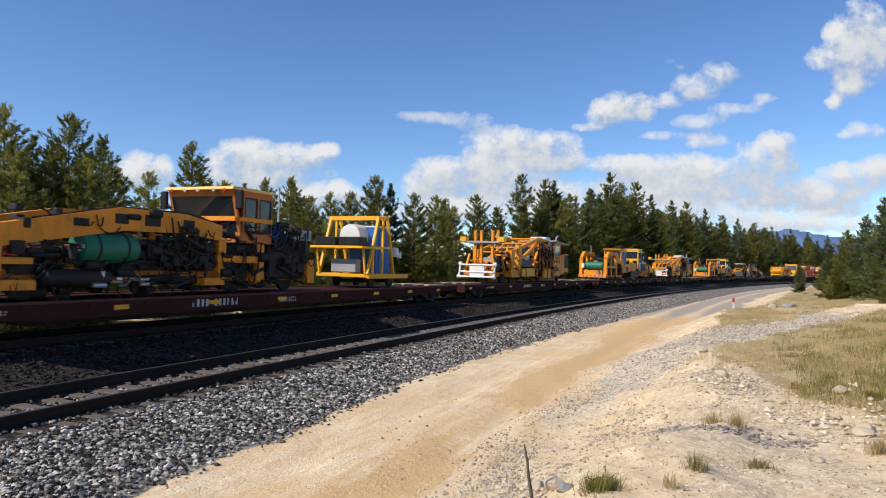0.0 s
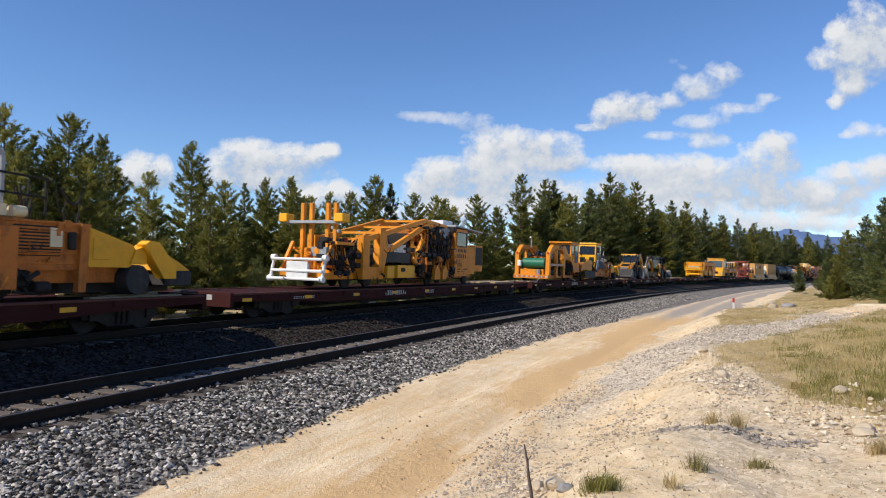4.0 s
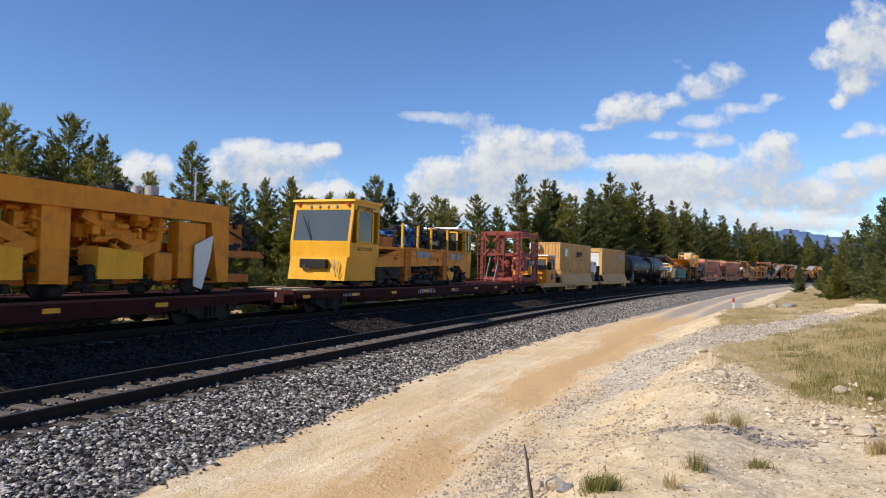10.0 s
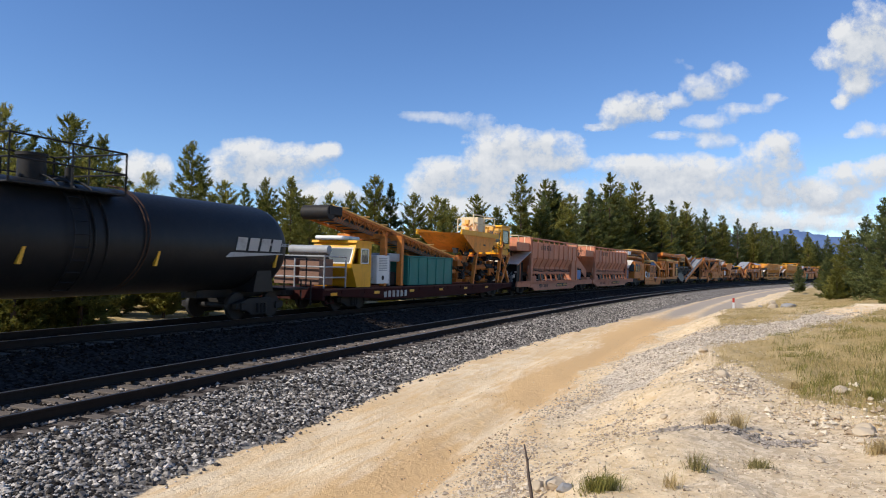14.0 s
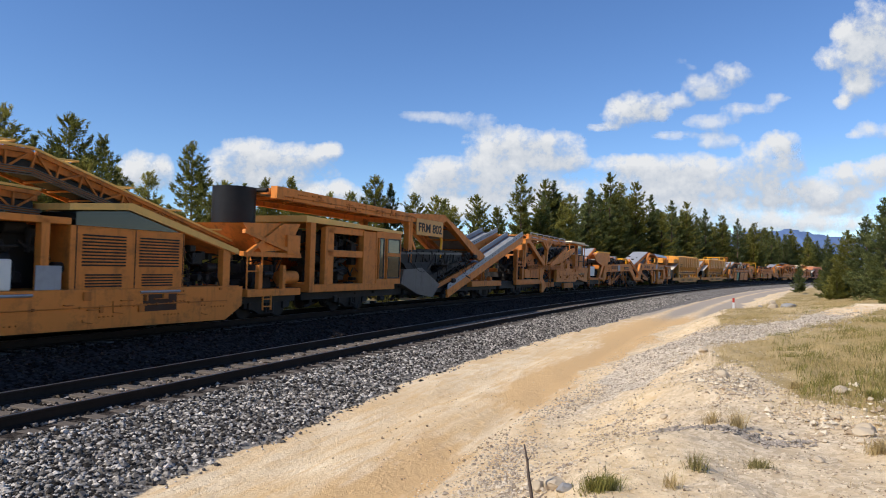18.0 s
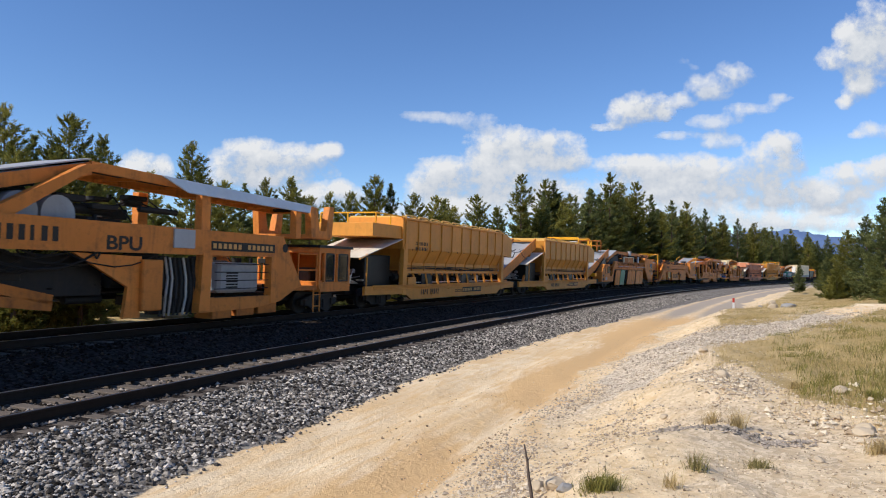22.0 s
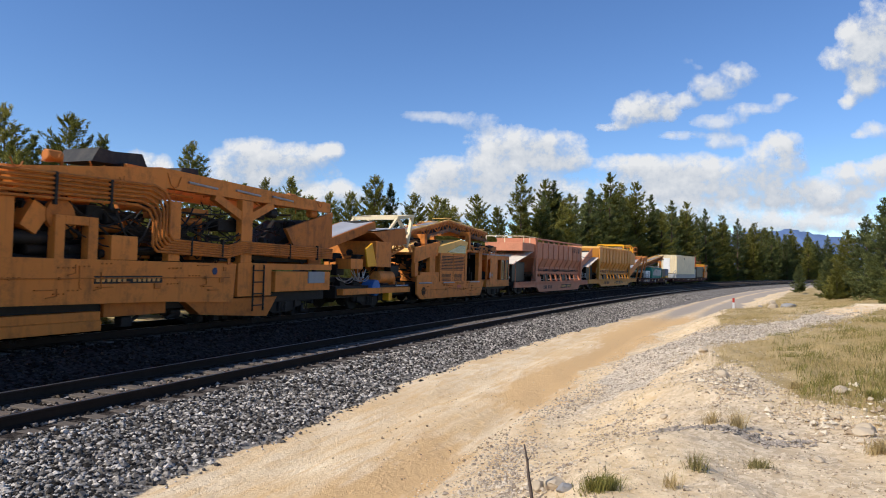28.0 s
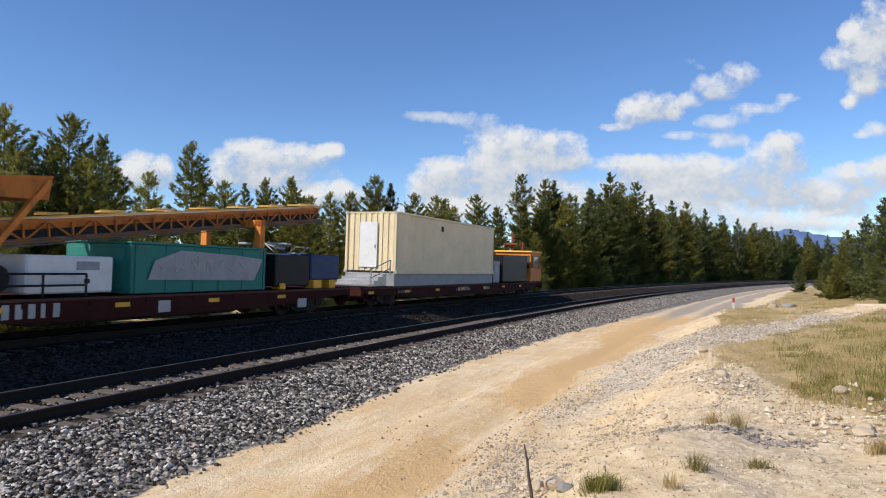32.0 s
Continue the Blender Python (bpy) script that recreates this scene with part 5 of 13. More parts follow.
def tank_car(xa, xb):
    e = rider("tank_car", (xa + xb) / 2, "glossy black railway tank car with a railed manway on top", "tank car")
    r, zc = 1.36, 2.24
    a, b = xa + 0.75, xb - 0.75
    st = []
    for d, k in ((0.0, 0.05), (0.06, 0.42), (0.18, 0.68), (0.38, 0.86), (0.62, 0.96), (0.9, 1.0)):
        st.append(((a + d, 0, zc), r * k))
    mid = (a + b) / 2
    st += [((mid, 0, zc - 0.06), r)]
    for d, k in ((0.9, 1.0), (0.62, 0.96), (0.38, 0.86), (0.18, 0.68), (0.06, 0.42), (0.0, 0.05)):
        st.append(((b - d, 0, zc), r * k))
    n = 48
    rings = [[(p[0], rr * math.cos(2 * math.pi * i / n), p[2] + rr * math.sin(2 * math.pi * i / n)) for i in range(n)] for p, rr in st]
    tank = part("tank_shell", Shape().loft(rings), BLACK, e, "glossy black tank shell")
    hoop = Shape()
    for x in (mid + 0.6, mid + 0.95):
        pts = [(x, (r + 0.02) * math.cos(t), zc + (r + 0.02) * math.sin(t)) for t in np.linspace(-1.2, math.pi + 1.2, 26)]
        hoop.pipe(pts, 0.03, 6)
    part("hoop", hoop, BLACK, e)
    plat = Shape().box(mid - 1.4, mid + 1.5, -1.25, 1.25, zc + r - 0.32, zc + r - 0.27)
    railing(plat, [(mid - 1.4, -1.25, zc + r - 0.3), (mid + 1.5, -1.25, zc + r - 0.3), (mid + 1.5, 1.25, zc + r - 0.3), (mid - 1.4, 1.25, zc + r - 0.3), (mid - 1.4, -1.25, zc + r - 0.3)], 1.0, 0.022, 2)
    part("platform", plat, BLACK, e)
    man = Shape().rod((mid, 0, zc + r - 0.1), (mid, 0, zc + r + 0.45), 0.3, 20).rod((mid, 0, zc + r + 0.45), (mid, 0, zc + r + 0.52), 0.34, 20).rod((mid - 0.7, 0.2, zc + r - 0.1), (mid - 0.7, 0.2, zc + r + 0.35), 0.12, 12).rod((mid + 0.8, -0.2, zc + r - 0.1), (mid + 0.8, -0.2, zc + r + 0.3), 0.1, 12)
    part("manway", man, GREASE, e, "dark manway and valves")
    lad = Shape()
    for y in (-1,):
        for dx in (-0.2, 0.2):
            lad.pipe([(mid + 0.2 + dx, y * (r + 0.1) * math.cos(t), zc + (r + 0.08) * math.sin(t)) for t in np.linspace(-1.0, 1.35, 14)], 0.02)
        for t in np.linspace(-1.0, 1.3, 12):
            lad.rod((mid, y * (r + 0.1) * math.cos(t), zc + (r + 0.08) * math.sin(t)), (mid + 0.4, y * (r + 0.1) * math.cos(t), zc + (r + 0.08) * math.sin(t)), 0.015, 5)
    part("ladder", lad, BLACK, e)
    part("centre_sill", Shape().box(xa + 0.2, xa + 4.2, -0.3, 0.3, 0.66, 0.95).box(xb - 4.2, xb - 0.2, -0.3, 0.3, 0.66, 0.95), GREASE, e)
    for x in (xa + 2.2, xb - 2.2):
        part("saddle", Shape().prism([(x - 0.5, 0.85), (x + 0.5, 0.85), (x + 0.3, 1.7), (x - 0.3, 1.7)], -1.15, 1.15), BLACK, e)
        bogie(e, x)
    plates = Shape()
    for x in (xa, xb - 1.3):
        plates.box(x, x + 1.3, -1.35, 1.35, 0.88, 0.96)
    part("end_platform", plates, BLACK, e)
    rl = Shape()
    for x, s in ((xa + 0.08, 1), (xb - 0.08, -1)):
        rl.pipe([(x, -1.3, 0.95), (x, -1.3, 2.0), (x, 1.3, 2.0), (x, 1.3, 0.95)], 0.025)
        rl.pipe([(x, -1.3, 2.0), (x + s * 1.25, -1.3, 1.95), (x + s * 1.25, -1.3, 0.95)], 0.025)
        ladder(rl, x, -1.3, 0.35, 1.2, 0.4, False)
    part("end_railing", rl, GREASE, e)
    wheel = Shape()
    wheel.turned([((xa + 0.12, 0.35, 1.5), 0.28), ((xa + 0.16, 0.35, 1.5), 0.28)], 18).box(xa + 0.1, xa + 0.3, 0.1, 0.6, 0.9, 1.35).beam((xa + 0.15, -0.5, 0.95), (xa + 0.15, -0.5, 1.9), 0.06)
    part("hand_brake", wheel, STEEL, e, "hand brake wheel and gear")
    coupler(e, xa - 0.55, xa + 0.1)
    coupler(e, xb - 0.1, xb + 0.55)
    y = -r - 0.004
    bars("road_number", e, LETTER, a + 1.6, zc + 0.05, y, 0.30, 4, 0.26, label="white painted mark bars")
    bars("road_number", e, LETTER, a + 1.2, zc - 0.34, y + 0.03, 0.24, 6, 0.26, label="white painted road number bars")
    swoosh(e, LETTER, b - 3.4, zc - 0.12, y, 2.6, "white slanted company mark")
    words("lettering", "WATER SERVICE", LETTER, e, b - 1.0 - 0.55, y + 0.005, zc + 0.06, 0.14, width=1.1)
    e1 = Shape()
    for k, (w, z) in enumerate(((0.95, 2.85), (0.7, 2.70), (0.7, 2.59))):
        e1.box(a + 0.20 + 0.0 * k, a + 0.24, -w / 2 - 0.1, w / 2 - 0.1, z, z + (0.1 if k == 0 else 0.06), 0.002)
    part("end_mark", e1, LETTER, e, "white painted bars on the tank end", True)
    for x in (a + 3.2, mid - 1.2, mid + 2.4, b - 1.2):
        part("reflector", Shape().prism([(x, zc - 0.62), (x + 0.08, zc - 0.62), (x + 0.2, zc - 0.2), (x + 0.12, zc - 0.2)], y + 0.02, y + 0.10), ORANGE, e, "amber slanted reflector")
    cable = Shape()
    for k in (0, 0.12):
        cable.pipe([(mid + 1.7 + k + 0.4 * math.sin((t + 1.2) * 0.9), -(r + 0.03) * math.cos(t), zc + (r + 0.03) * math.sin(t)) for t in np.linspace(-1.1, 1.5, 14)], 0.018)
    part("hose_line", cable, RUSTED, e)
    return e


# ---- the train, car by car; x is the place along the train ----
CARS = ((5.2, 33.2), (34.0, 61.7), (62.4, 89.2), (90.0, 118.7), (119.4, 146.9), (147.6, 175.4), (176.0, 203.2), (204.0, 231.3))
for a, b in CARS:
    flatcar(a, b, "long oxide-red flat car carrying track machines")
for a, b, k in ((29.5, 32.6, 1), (34.4, 37.5, 2), (56.0, 61.2, 3), (62.6, 65.5, 9), (85.5, 88.8, 4), (112.5, 118.0, 5), (119.7, 122.0, 10), (143.5, 146.5, 6), (148.0, 151.2, 11), (172.4, 175.0, 7), (176.4, 182.0, 8), (204.3, 206.8, 12)):
    deck_planks(a, b, seed=k)


def hold_downs(xs, seed=1):
    """Chains that tie a load to the deck."""
    e = rider("tie_down_chain", xs[0], "taut steel chains tying a machine to the deck", "chain", "tie-down chains")
    for x, z, dx in ((xs[i], xs[i + 1], xs[i + 2]) for i in range(0, len(xs), 3)):
        sh = Shape()
        n = 9
        for i in range(n):
            p = Vector((x + dx * i / n, -1.0 - 0.3 * i / n, z + (0.84 - z) * i / n))
            q = Vector((x + dx * (i + 1) / n, -1.0 - 0.3 * (i + 1) / n, z + (0.84 - z) * (i + 1) / n))
            sh.beam(p, q, 0.05 if i % 2 else 0.03, 0.03 if i % 2 else 0.05)
        part("chain", sh, STEEL, e)


def rail_wheels(parent, xs, z=0.84, r=0.42):
    for x in xs:
        sh = Shape()
        for y in (-0.82, 0.82):
            sh.turned([((x, y - 0.07, z + r), r * 0.9), ((x, y - 0.05, z + r), r), ((x, y + 0.05, z + r), r), ((x, y + 0.07, z + r), r * 0.9)], 20)
        sh.rod((x, -0.8, z + r), (x, 0.8, z + r), 0.07, 8)
        part("wheelset", sh, GREASE, parent, "", True)


def mirror(parent, x, y, z):
    sh = Shape().box(x - 0.06, x + 0.06, y - 0.13, y + 0.13, z - 0.28, z + 0.28, 0.03).pipe([(x, y + 0.1, z + 0.2), (x + 0.1, y + 0.35, z + 0.25)], 0.015)
    part("mirror", sh, BLACK, parent, "side mirror")


def lamps(parent, x, z, ys, mat=RED, r=0.05):
    for y in ys:
        part("lamp", Shape().rod((x, y, z), (x - 0.05, y, z), r, 10), mat, parent)


# tamper with a long arm and a green tank
def tamper_arm():
    e = rider("tamping_machine", 14.2, "grimy yellow tamping machine with a long arm and green tank", "track machine", "track machines")
    part("main_frame", Shape().box(8.6, 20.0, -0.95, 0.95, 1.2, 1.5).box(8.3, 8.6, -1.3, 1.3, 1.05, 1.65), AMBER, e)
    for y in (-1.2, 0.95):
        arm = Shape().prism([(8.3, 1.82), (8.3, 2.26), (12.2, 3.02), (14.3, 3.02), (15.7, 2.8), (15.7, 2.36), (14.2, 2.5), (12.3, 2.46), (9.3, 1.98)], y, y + 0.25)
        part("arm", arm, YELLOW, e, "long yellow welded arm")
    part("cross_members", Shape().box(8.3, 8.8, -0.95, 0.95, 1.9, 2.15).box(11.9, 12.2, -0.95, 0.95, 2.45, 2.85).box(13.8, 14.1, -0.95, 0.95, 2.5, 2.9), YELLOW, e)
    for a, b, za, zb in ((10.9, 11.3, 2.5, 2.68), (12.0, 12.4, 2.62, 2.86), (12.9, 13.4, 2.62, 2.9), (14.2, 14.6, 2.6, 2.86)):
        # arm is solid; thin black plates paint the openings' inner shade
        part("arm_opening", Shape().box(a, b, -1.206, -1.198, za, zb, 0.003), GREASE, e, "black plate painted on as an opening in the arm")
    part("buffer_leg", Shape().box(8.9, 9.25, -1.3, -0.95, 1.1, 2.1).box(8.9, 10.0, -1.32, -1.0, 1.08, 1.3).box(9.0, 9.9, -1.34, -0.95, 1.62, 1.76), YELLOW, e)
    tank = part("fuel_tank", Shape().turned([((11.15, -0.98, 2.02), 0.2), ((11.19, -0.98, 2.02), 0.32), ((11.3, -0.98, 2.02), 0.37), ((12.6, -0.98, 2.02), 0.37), ((12.7, -0.98, 2.02), 0.32), ((12.74, -0.98, 2.02), 0.2)], 28), GREEN, e, "green cylindrical tank")
    st = Shape()
    for x in (11.5, 12.3):
        st.turned([((x, -0.98, 2.02), 0.376), ((x + 0.06, -0.98, 2.02), 0.376)], 28)
    part("strap", st, GREASE, tank)
    for i in range(6):
        y = -1.3 + i * 0.11
        part("hazard_stripe", Shape().box(11.12, 11.14, y, y + 0.10, 2.0, 2.09, 0.002), RED if i % 2 else LETTER, tank)
    part("muffler", Shape().turned([((10.2, -1.1, 1.32), 0.1), ((10.3, -1.1, 1.32), 0.2), ((11.9, -1.1, 1.32), 0.2), ((12.0, -1.1, 1.32), 0.1)], 16), GREASE, e)
    part("beacon", Shape().rod((10.15, -1.0, 1.9), (10.15, -1.0, 2.0), 0.13, 14), RED, e, "red beacon")
    part("extinguisher", Shape().rod((9.55, -1.1, 1.8), (9.55, -1.1, 2.25), 0.1, 12), RED, e)
    c = cab(e, 16.4, 17.9, 2.35, 3.9, AMBER, lean=-0.35, roof=BOWS, sill=0.2, front_pane=DARKGLASS, ya=-1.25, yb=1.25, side_windows=((0.08, 0.50), (0.54, 0.95)), label="tall yellow cab with dark windows")
    part("mid_bar", Shape().box(16.35, 17.9, -1.28, -1.2, 2.98, 3.12), YELLOW, c)
    part("mid_bar", Shape().box(16.22, 16.32, -1.2, 1.2, 2.98, 3.12), YELLOW, c)
    lamps(c, 15.98, 3.88, (-1.0, 1.0))
    lamps(c, 15.98, 3.88, (-0.6, 0.0, 0.5), LETTER)
    mirror(c, 16.1, -1.45, 3.6)
    mirror(c, 16.1, 1.45, 3.6)
    part("cab_legs", Shape().box(15.6, 15.9, -1.2, -0.9, 1.2, 2.4).box(17.3, 17.65, -1.2, -0.9, 1.1, 2.4).box(15.5, 17.6, -1.25, -0.9, 1.75, 1.95).box(14.9, 15.7, -1.35, -0.9, 1.1, 1.3), YELLOW, e)
    clutter(e, 15.9, 17.4, -0.9, 0.9, 1.2, 2.3, 26, 3)
    clutter(e, 17.7, 20.0, -1.25, 1.1, 1.15, 2.95, 46, 4)
    clutter(e, 9.6, 15.2, -1.0, 0.9, 1.1, 2.3, 70, 5)
    part("engine_core", Shape().box(12.9, 15.6, -0.85, 0.8, 1.3, 2.3, 0.06).box(9.7, 11.0, -0.7, 0.8, 1.5, 2.0, 0.06), GREASE, e)
    part("rear_engine", Shape().box(18.0, 20.0, -1.1, 0.9, 1.25, 2.75, 0.06), GREASE, e)
    part("under_cab", Shape().box(16.0, 17.8, -0.85, 0.9, 1.25, 2.34, 0.05), GREASE, e)
    hung(e, 15.4, 17.6, 1.1, 2.4, -1.2, 20, 106)
    hung(e, 18.0, 19.8, 1.6, 2.9, -1.2, 16, 107)
    hung(e, 13.4, 15.4, 1.3, 3.0, -1.2, 26, 6)
    hung(e, 17.6, 18.8, 2.0, 3.2, -1.2, 12, 7, NAVY)
    clutter(e, 11.4, 13.2, -1.3, -0.8, 1.1, 1.6, 18, 8, STEEL, "linkage", "steel linkage bars")
    part("radiator_box", Shape().box(19.2, 20.2, -1.2, 0.6, 2.55, 2.9), GREY, e)
    part("pole", Shape().rod((19.1, -0.6, 2.9), (19.1, -0.6, 4.2), 0.03, 8), LETTER, e)
    part("rear_buffer", Shape().box(19.9, 20.3, -1.3, -0.7, 1.1, 1.9), YELLOW, e)
    pipes(e, [(10.0, 2.6), (12.2, 3.02), (14.5, 3.05), (15.3, 2.9)], -1.1, GREASE, 0.03, 3, 0.05)
    rigging(e, 9.4, 15.4, 1.0, 2.2, -1.25, 130, 961)
    rigging(e, 13.4, 17.6, 1.0, 2.9, -1.3, 150, 962)
    rigging(e, 17.8, 20.2, 1.1, 3.1, -1.25, 90, 963)
    rigging(e, 9.6, 15.2, 2.3, 3.0, -1.25, 60, 964)
    rail_wheels(e, (10.0, 13.2, 16.6, 19.2), 0.84, 0.36)
    return e


tamper_arm()


def work_cart():
    e = rider("rail_work_cart", 25.4, "yellow framed rail cart with blue toilet cabin and tank", "rail cart")
    base = Shape().box(24.0, 27.2, -1.25, 1.25, 1.26, 1.4).box(24.0, 27.4, -1.3, -1.15, 1.22, 1.42)
    part("platform", base, BRIGHT, e)
    rail_wheels(e, (24.9, 26.5), 0.84, 0.26)
    for y in (-1.2, 1.1):
        a = Shape().beam((24.0, y, 1.4), (24.8, y, 3.75), 0.1).beam((26.2, y, 1.4), (25.5, y, 3.8), 0.1).beam((24.75, y, 3.72), (25.55, y, 3.78), 0.1).beam((24.3, y, 2.5), (25.9, y, 2.5), 0.08).beam((25.2, y, 1.4), (25.2, y, 3.7), 0.08)
        part("side_frame", a, BRIGHT, e)
    part("top_frame", Shape().box(24.75, 24.85, -1.2, 1.2, 3.62, 3.8).box(25.45, 25.55, -1.2, 1.2, 3.68, 3.84), BRIGHT, e)
    sh = Shape().box(23.5, 25.0, -1.25, 1.25, 2.42, 2.52)
    sh.beam((24.0, -1.1, 1.4), (23.8, -1.1, 2.45), 0.07).beam((24.6, -1.1, 1.4), (24.6, -1.1, 2.45), 0.07).beam((24.0, 1.1, 1.4), (23.8, 1.1, 2.45), 0.07)
    part("upper_shelf", sh, BRIGHT, e)
    for y in (-1.1, 0.05):
        part("battery_box", Shape().box(23.55, 24.1, y, y + 1.0, 2.54, 2.88, 0.03), BLACK, e, "black storage box")
    part("chest", Shape().box(24.1, 24.5, -0.6, 0.6, 1.45, 2.0, 0.03), GREY, e)
    part("water_tank", Shape().turned([((24.3, -0.1, 2.95), 0.2), ((24.35, -0.1, 2.95), 0.48), ((25.2, -0.1, 2.95), 0.52), ((25.25, -0.1, 2.95), 0.3)], 24), PLASTIC, e, "white plastic tank")
    hut = part("toilet_cabin", Shape().box(25.0, 26.2, -1.0, 0.3, 1.42, 3.32, 0.03), BLUE, e, "blue plastic toilet cabin")
    part("cabin_roof", Shape().box(24.96, 26.24, -1.04, 0.34, 3.32, 3.42, 0.03), PLASTIC, hut)
    part("cabin_door", Shape().box(25.2, 26.0, -1.03, -1.0, 1.5, 3.2), BLUE, hut)
    part("arm", Shape().beam((26.3, -0.9, 2.1), (27.3, -0.9, 2.15), 0.06).beam((26.9, -0.9, 1.4), (26.9, -0.9, 2.4), 0.06), GREASE, e)
    part("water_cooler", Shape().turned([((26.75, -0.95, 2.15), 0.17), ((26.75, -0.95, 2.5), 0.17), ((26.75, -0.95, 2.56), 0.1)], 16).turned([((27.1, -0.95, 2.1), 0.13), ((27.1, -0.95, 2.35), 0.13)], 12), PLASTIC, e, "white water cooler")
    clutter(e, 24.2, 25.0, -0.8, 0.8, 1.4, 1.8, 14, 9, RED, "pump", "red pump unit")
    return e


work_cart()


# spiker with a white front frame and a latticed arm
def spiker(d, seed):
    e = rider("tie_machine", d + 46.5, "yellow tie-renewal machine with white front frame and lattice arms", "track machine", "track machines")
    X = lambda v: v + d
    fr = Shape()
    for y in (-1.15, 1.15):
        fr.rod((X(38.6), y, 1.15), (X(38.8), y, 1.95), 0.06, 8).rod((X(38.5), y, 1.2), (X(38.5), y * 0.4, 1.2), 0.06, 8)
    for z in (1.2, 1.5, 1.93):
        fr.rod((X(38.6), -1.15, z), (X(38.65), 1.15, z), 0.055, 8)
    fr.box(X(38.62), X(38.68), -0.5, 0.45, 1.25, 1.85)
    for y in (-1.15, 1.15):
        fr.turned([((X(38.6), y - 0.09, 1.2), 0.12), ((X(38.6), y + 0.09, 1.2), 0.12)], 12).turned([((X(38.8), y - 0.09, 1.98), 0.12), ((X(38.8), y + 0.09, 1.98), 0.12)], 12)
    part("front_frame", fr, WHITE, e, "white tubular front frame")
    part("front_panel", Shape().box(X(38.66), X(38.74), -0.55, 0.1, 1.4, 1.8), GREY, e)
    mast = Shape()
    for y in (-0.9, -0.55, 0.2, 0.6):
        mast.box(X(39.7), X(39.86), y - 0.08, y + 0.08, 1.9, 4.1)
    part("mast", mast, YELLOW, e, "upright yellow mast rails")
    head = Shape().box(X(39.5), X(39.7), -1.3, 1.3, 3.3, 3.42).beam((X(39.6), -1.2, 3.0), (X(40.3), -0.4, 3.2), 0.1)
    part("head_beam", head, GREY, e)
    for y in (-1.45, 1.1):
        part("spike_bin", Shape().box(X(39.4), X(39.9), y, y + 0.4, 3.35, 3.68, 0.03), BRIGHT, e, "yellow bin")
    part("lower_frame", Shape().box(X(38.9), X(41.0), -1.0, 1.0, 1.2, 1.45).box(X(39.4), X(40.6), -1.25, -0.9, 2.5, 2.62).beam((X(38.9), -0.9, 1.5), (X(39.6), -0.9, 2.6), 0.12).beam((X(38.9), 0.9, 1.5), (X(39.6), 0.9, 2.6), 0.12).beam((X(40.6), -1.1, 1.4), (X(39.9), -1.1, 2.5), 0.1), YELLOW, e)
    part("drive_box", Shape().box(X(39.2), X(39.8), -0.9, -0.2, 2.05, 2.4), GREY, e)
    part("red_cylinders", Shape().rod((X(40.3), -1.0, 2.45), (X(40.3), -1.0, 2.8), 0.1, 10).rod((X(40.3), -0.6, 2.45), (X(40.3), -0.6, 2.8), 0.1, 10), RED, e)
    clutter(e, X(39.0), X(40.8), -1.0, 1.0, 1.3, 2.4, 40, seed + 1, YELLOW, "yellow_machinery", "yellow brackets and cylinders")
    hung(e, X(39.2), X(41.0), 1.3, 2.8, -1.1, 14, seed + 2)
    post = Shape().box(X(41.1), X(41.6), -1.35, -0.95, 1.2, 2.95).box(X(41.1), X(41.6), 0.95, 1.35, 1.2, 2.95).prism([(X(42.4), 1.35), (X(42.8), 1.35), (X(43.2), 2.6), (X(42.9), 3.3), (X(42.5), 3.3)], -1.3, -1.0)
    part("upright", post, YELLOW, e)
    arm = Shape()
    for y in (-1.15, 1.15):
        arm.beam((X(41.3), y, 2.75), (X(46.9), y, 3.92), 0.16, 0.2).beam((X(42.6), y, 2.1), (X(47.4), y, 3.85), 0.16, 0.22).beam((X(45.8), y, 1.95), (X(47.4), y, 3.8), 0.14, 0.16).beam((X(46.9), y, 3.92), (X(49.4), y, 3.75), 0.14, 0.18).beam((X(45.6), y, 2.9), (X(46.1), y, 1.9), 0.12).beam((X(47.4), y, 3.8), (X(47.9), y, 2.4), 0.12)
    for x, z in ((41.4, 2.8), (43.2, 3.15), (45.0, 3.5), (46.9, 3.9), (48.6, 3.8)):
        arm.beam((X(x), -1.15, z), (X(x), 1.15, z), 0.1)
    part("arm", arm, YELLOW, e, "sloping yellow lattice arms")
    part("frame", Shape().box(X(41.0), X(53.5), -0.85, 0.85, 1.2, 1.45), AMBER, e)
    part("spring_tray", Shape().box(X(42.9), X(45.3), -1.25, 0.9, 1.9, 2.35), BLACK, e)
    sp = Shape()
    for i in range(9):
        x = X(43.0 + i * 0.25)
        sp.rod((x, -1.1, 2.3), (x, -1.1, 2.7), 0.07, 8)
    part("coil_springs", sp, STEEL, e)
    part("side_bins", Shape().box(X(43.0), X(43.6), -1.4, -0.9, 1.25, 1.75).box(X(43.9), X(45.5), -1.4, -0.9, 1.25, 1.8), BRIGHT, e)
    part("axle_box", Shape().box(X(41.6), X(42.8), -1.3, -0.9, 1.2, 1.7), YELLOW, e)
    clutter(e, X(41.4), X(46.0), -0.8, 0.9, 1.4, 2.4, 46, seed + 3)
    part("drive_core", Shape().box(X(41.2), X(49.8), -0.7, 0.8, 1.3, 2.1, 0.05), GREASE, e)
    for i in range(7):
        x = X(46.9 + i * 0.42)
        part("spike_rod", Shape().rod((x, -1.28, 1.5), (x + 0.05, -1.28, 3.3), 0.05, 8), GREASE if i % 2 else AMBER, e)
    clutter(e, X(46.6), X(50.0), -1.2, 1.0, 1.2, 3.6, 80, seed + 4, AMBER, "work_heads", "grimy yellow work heads and cylinders")
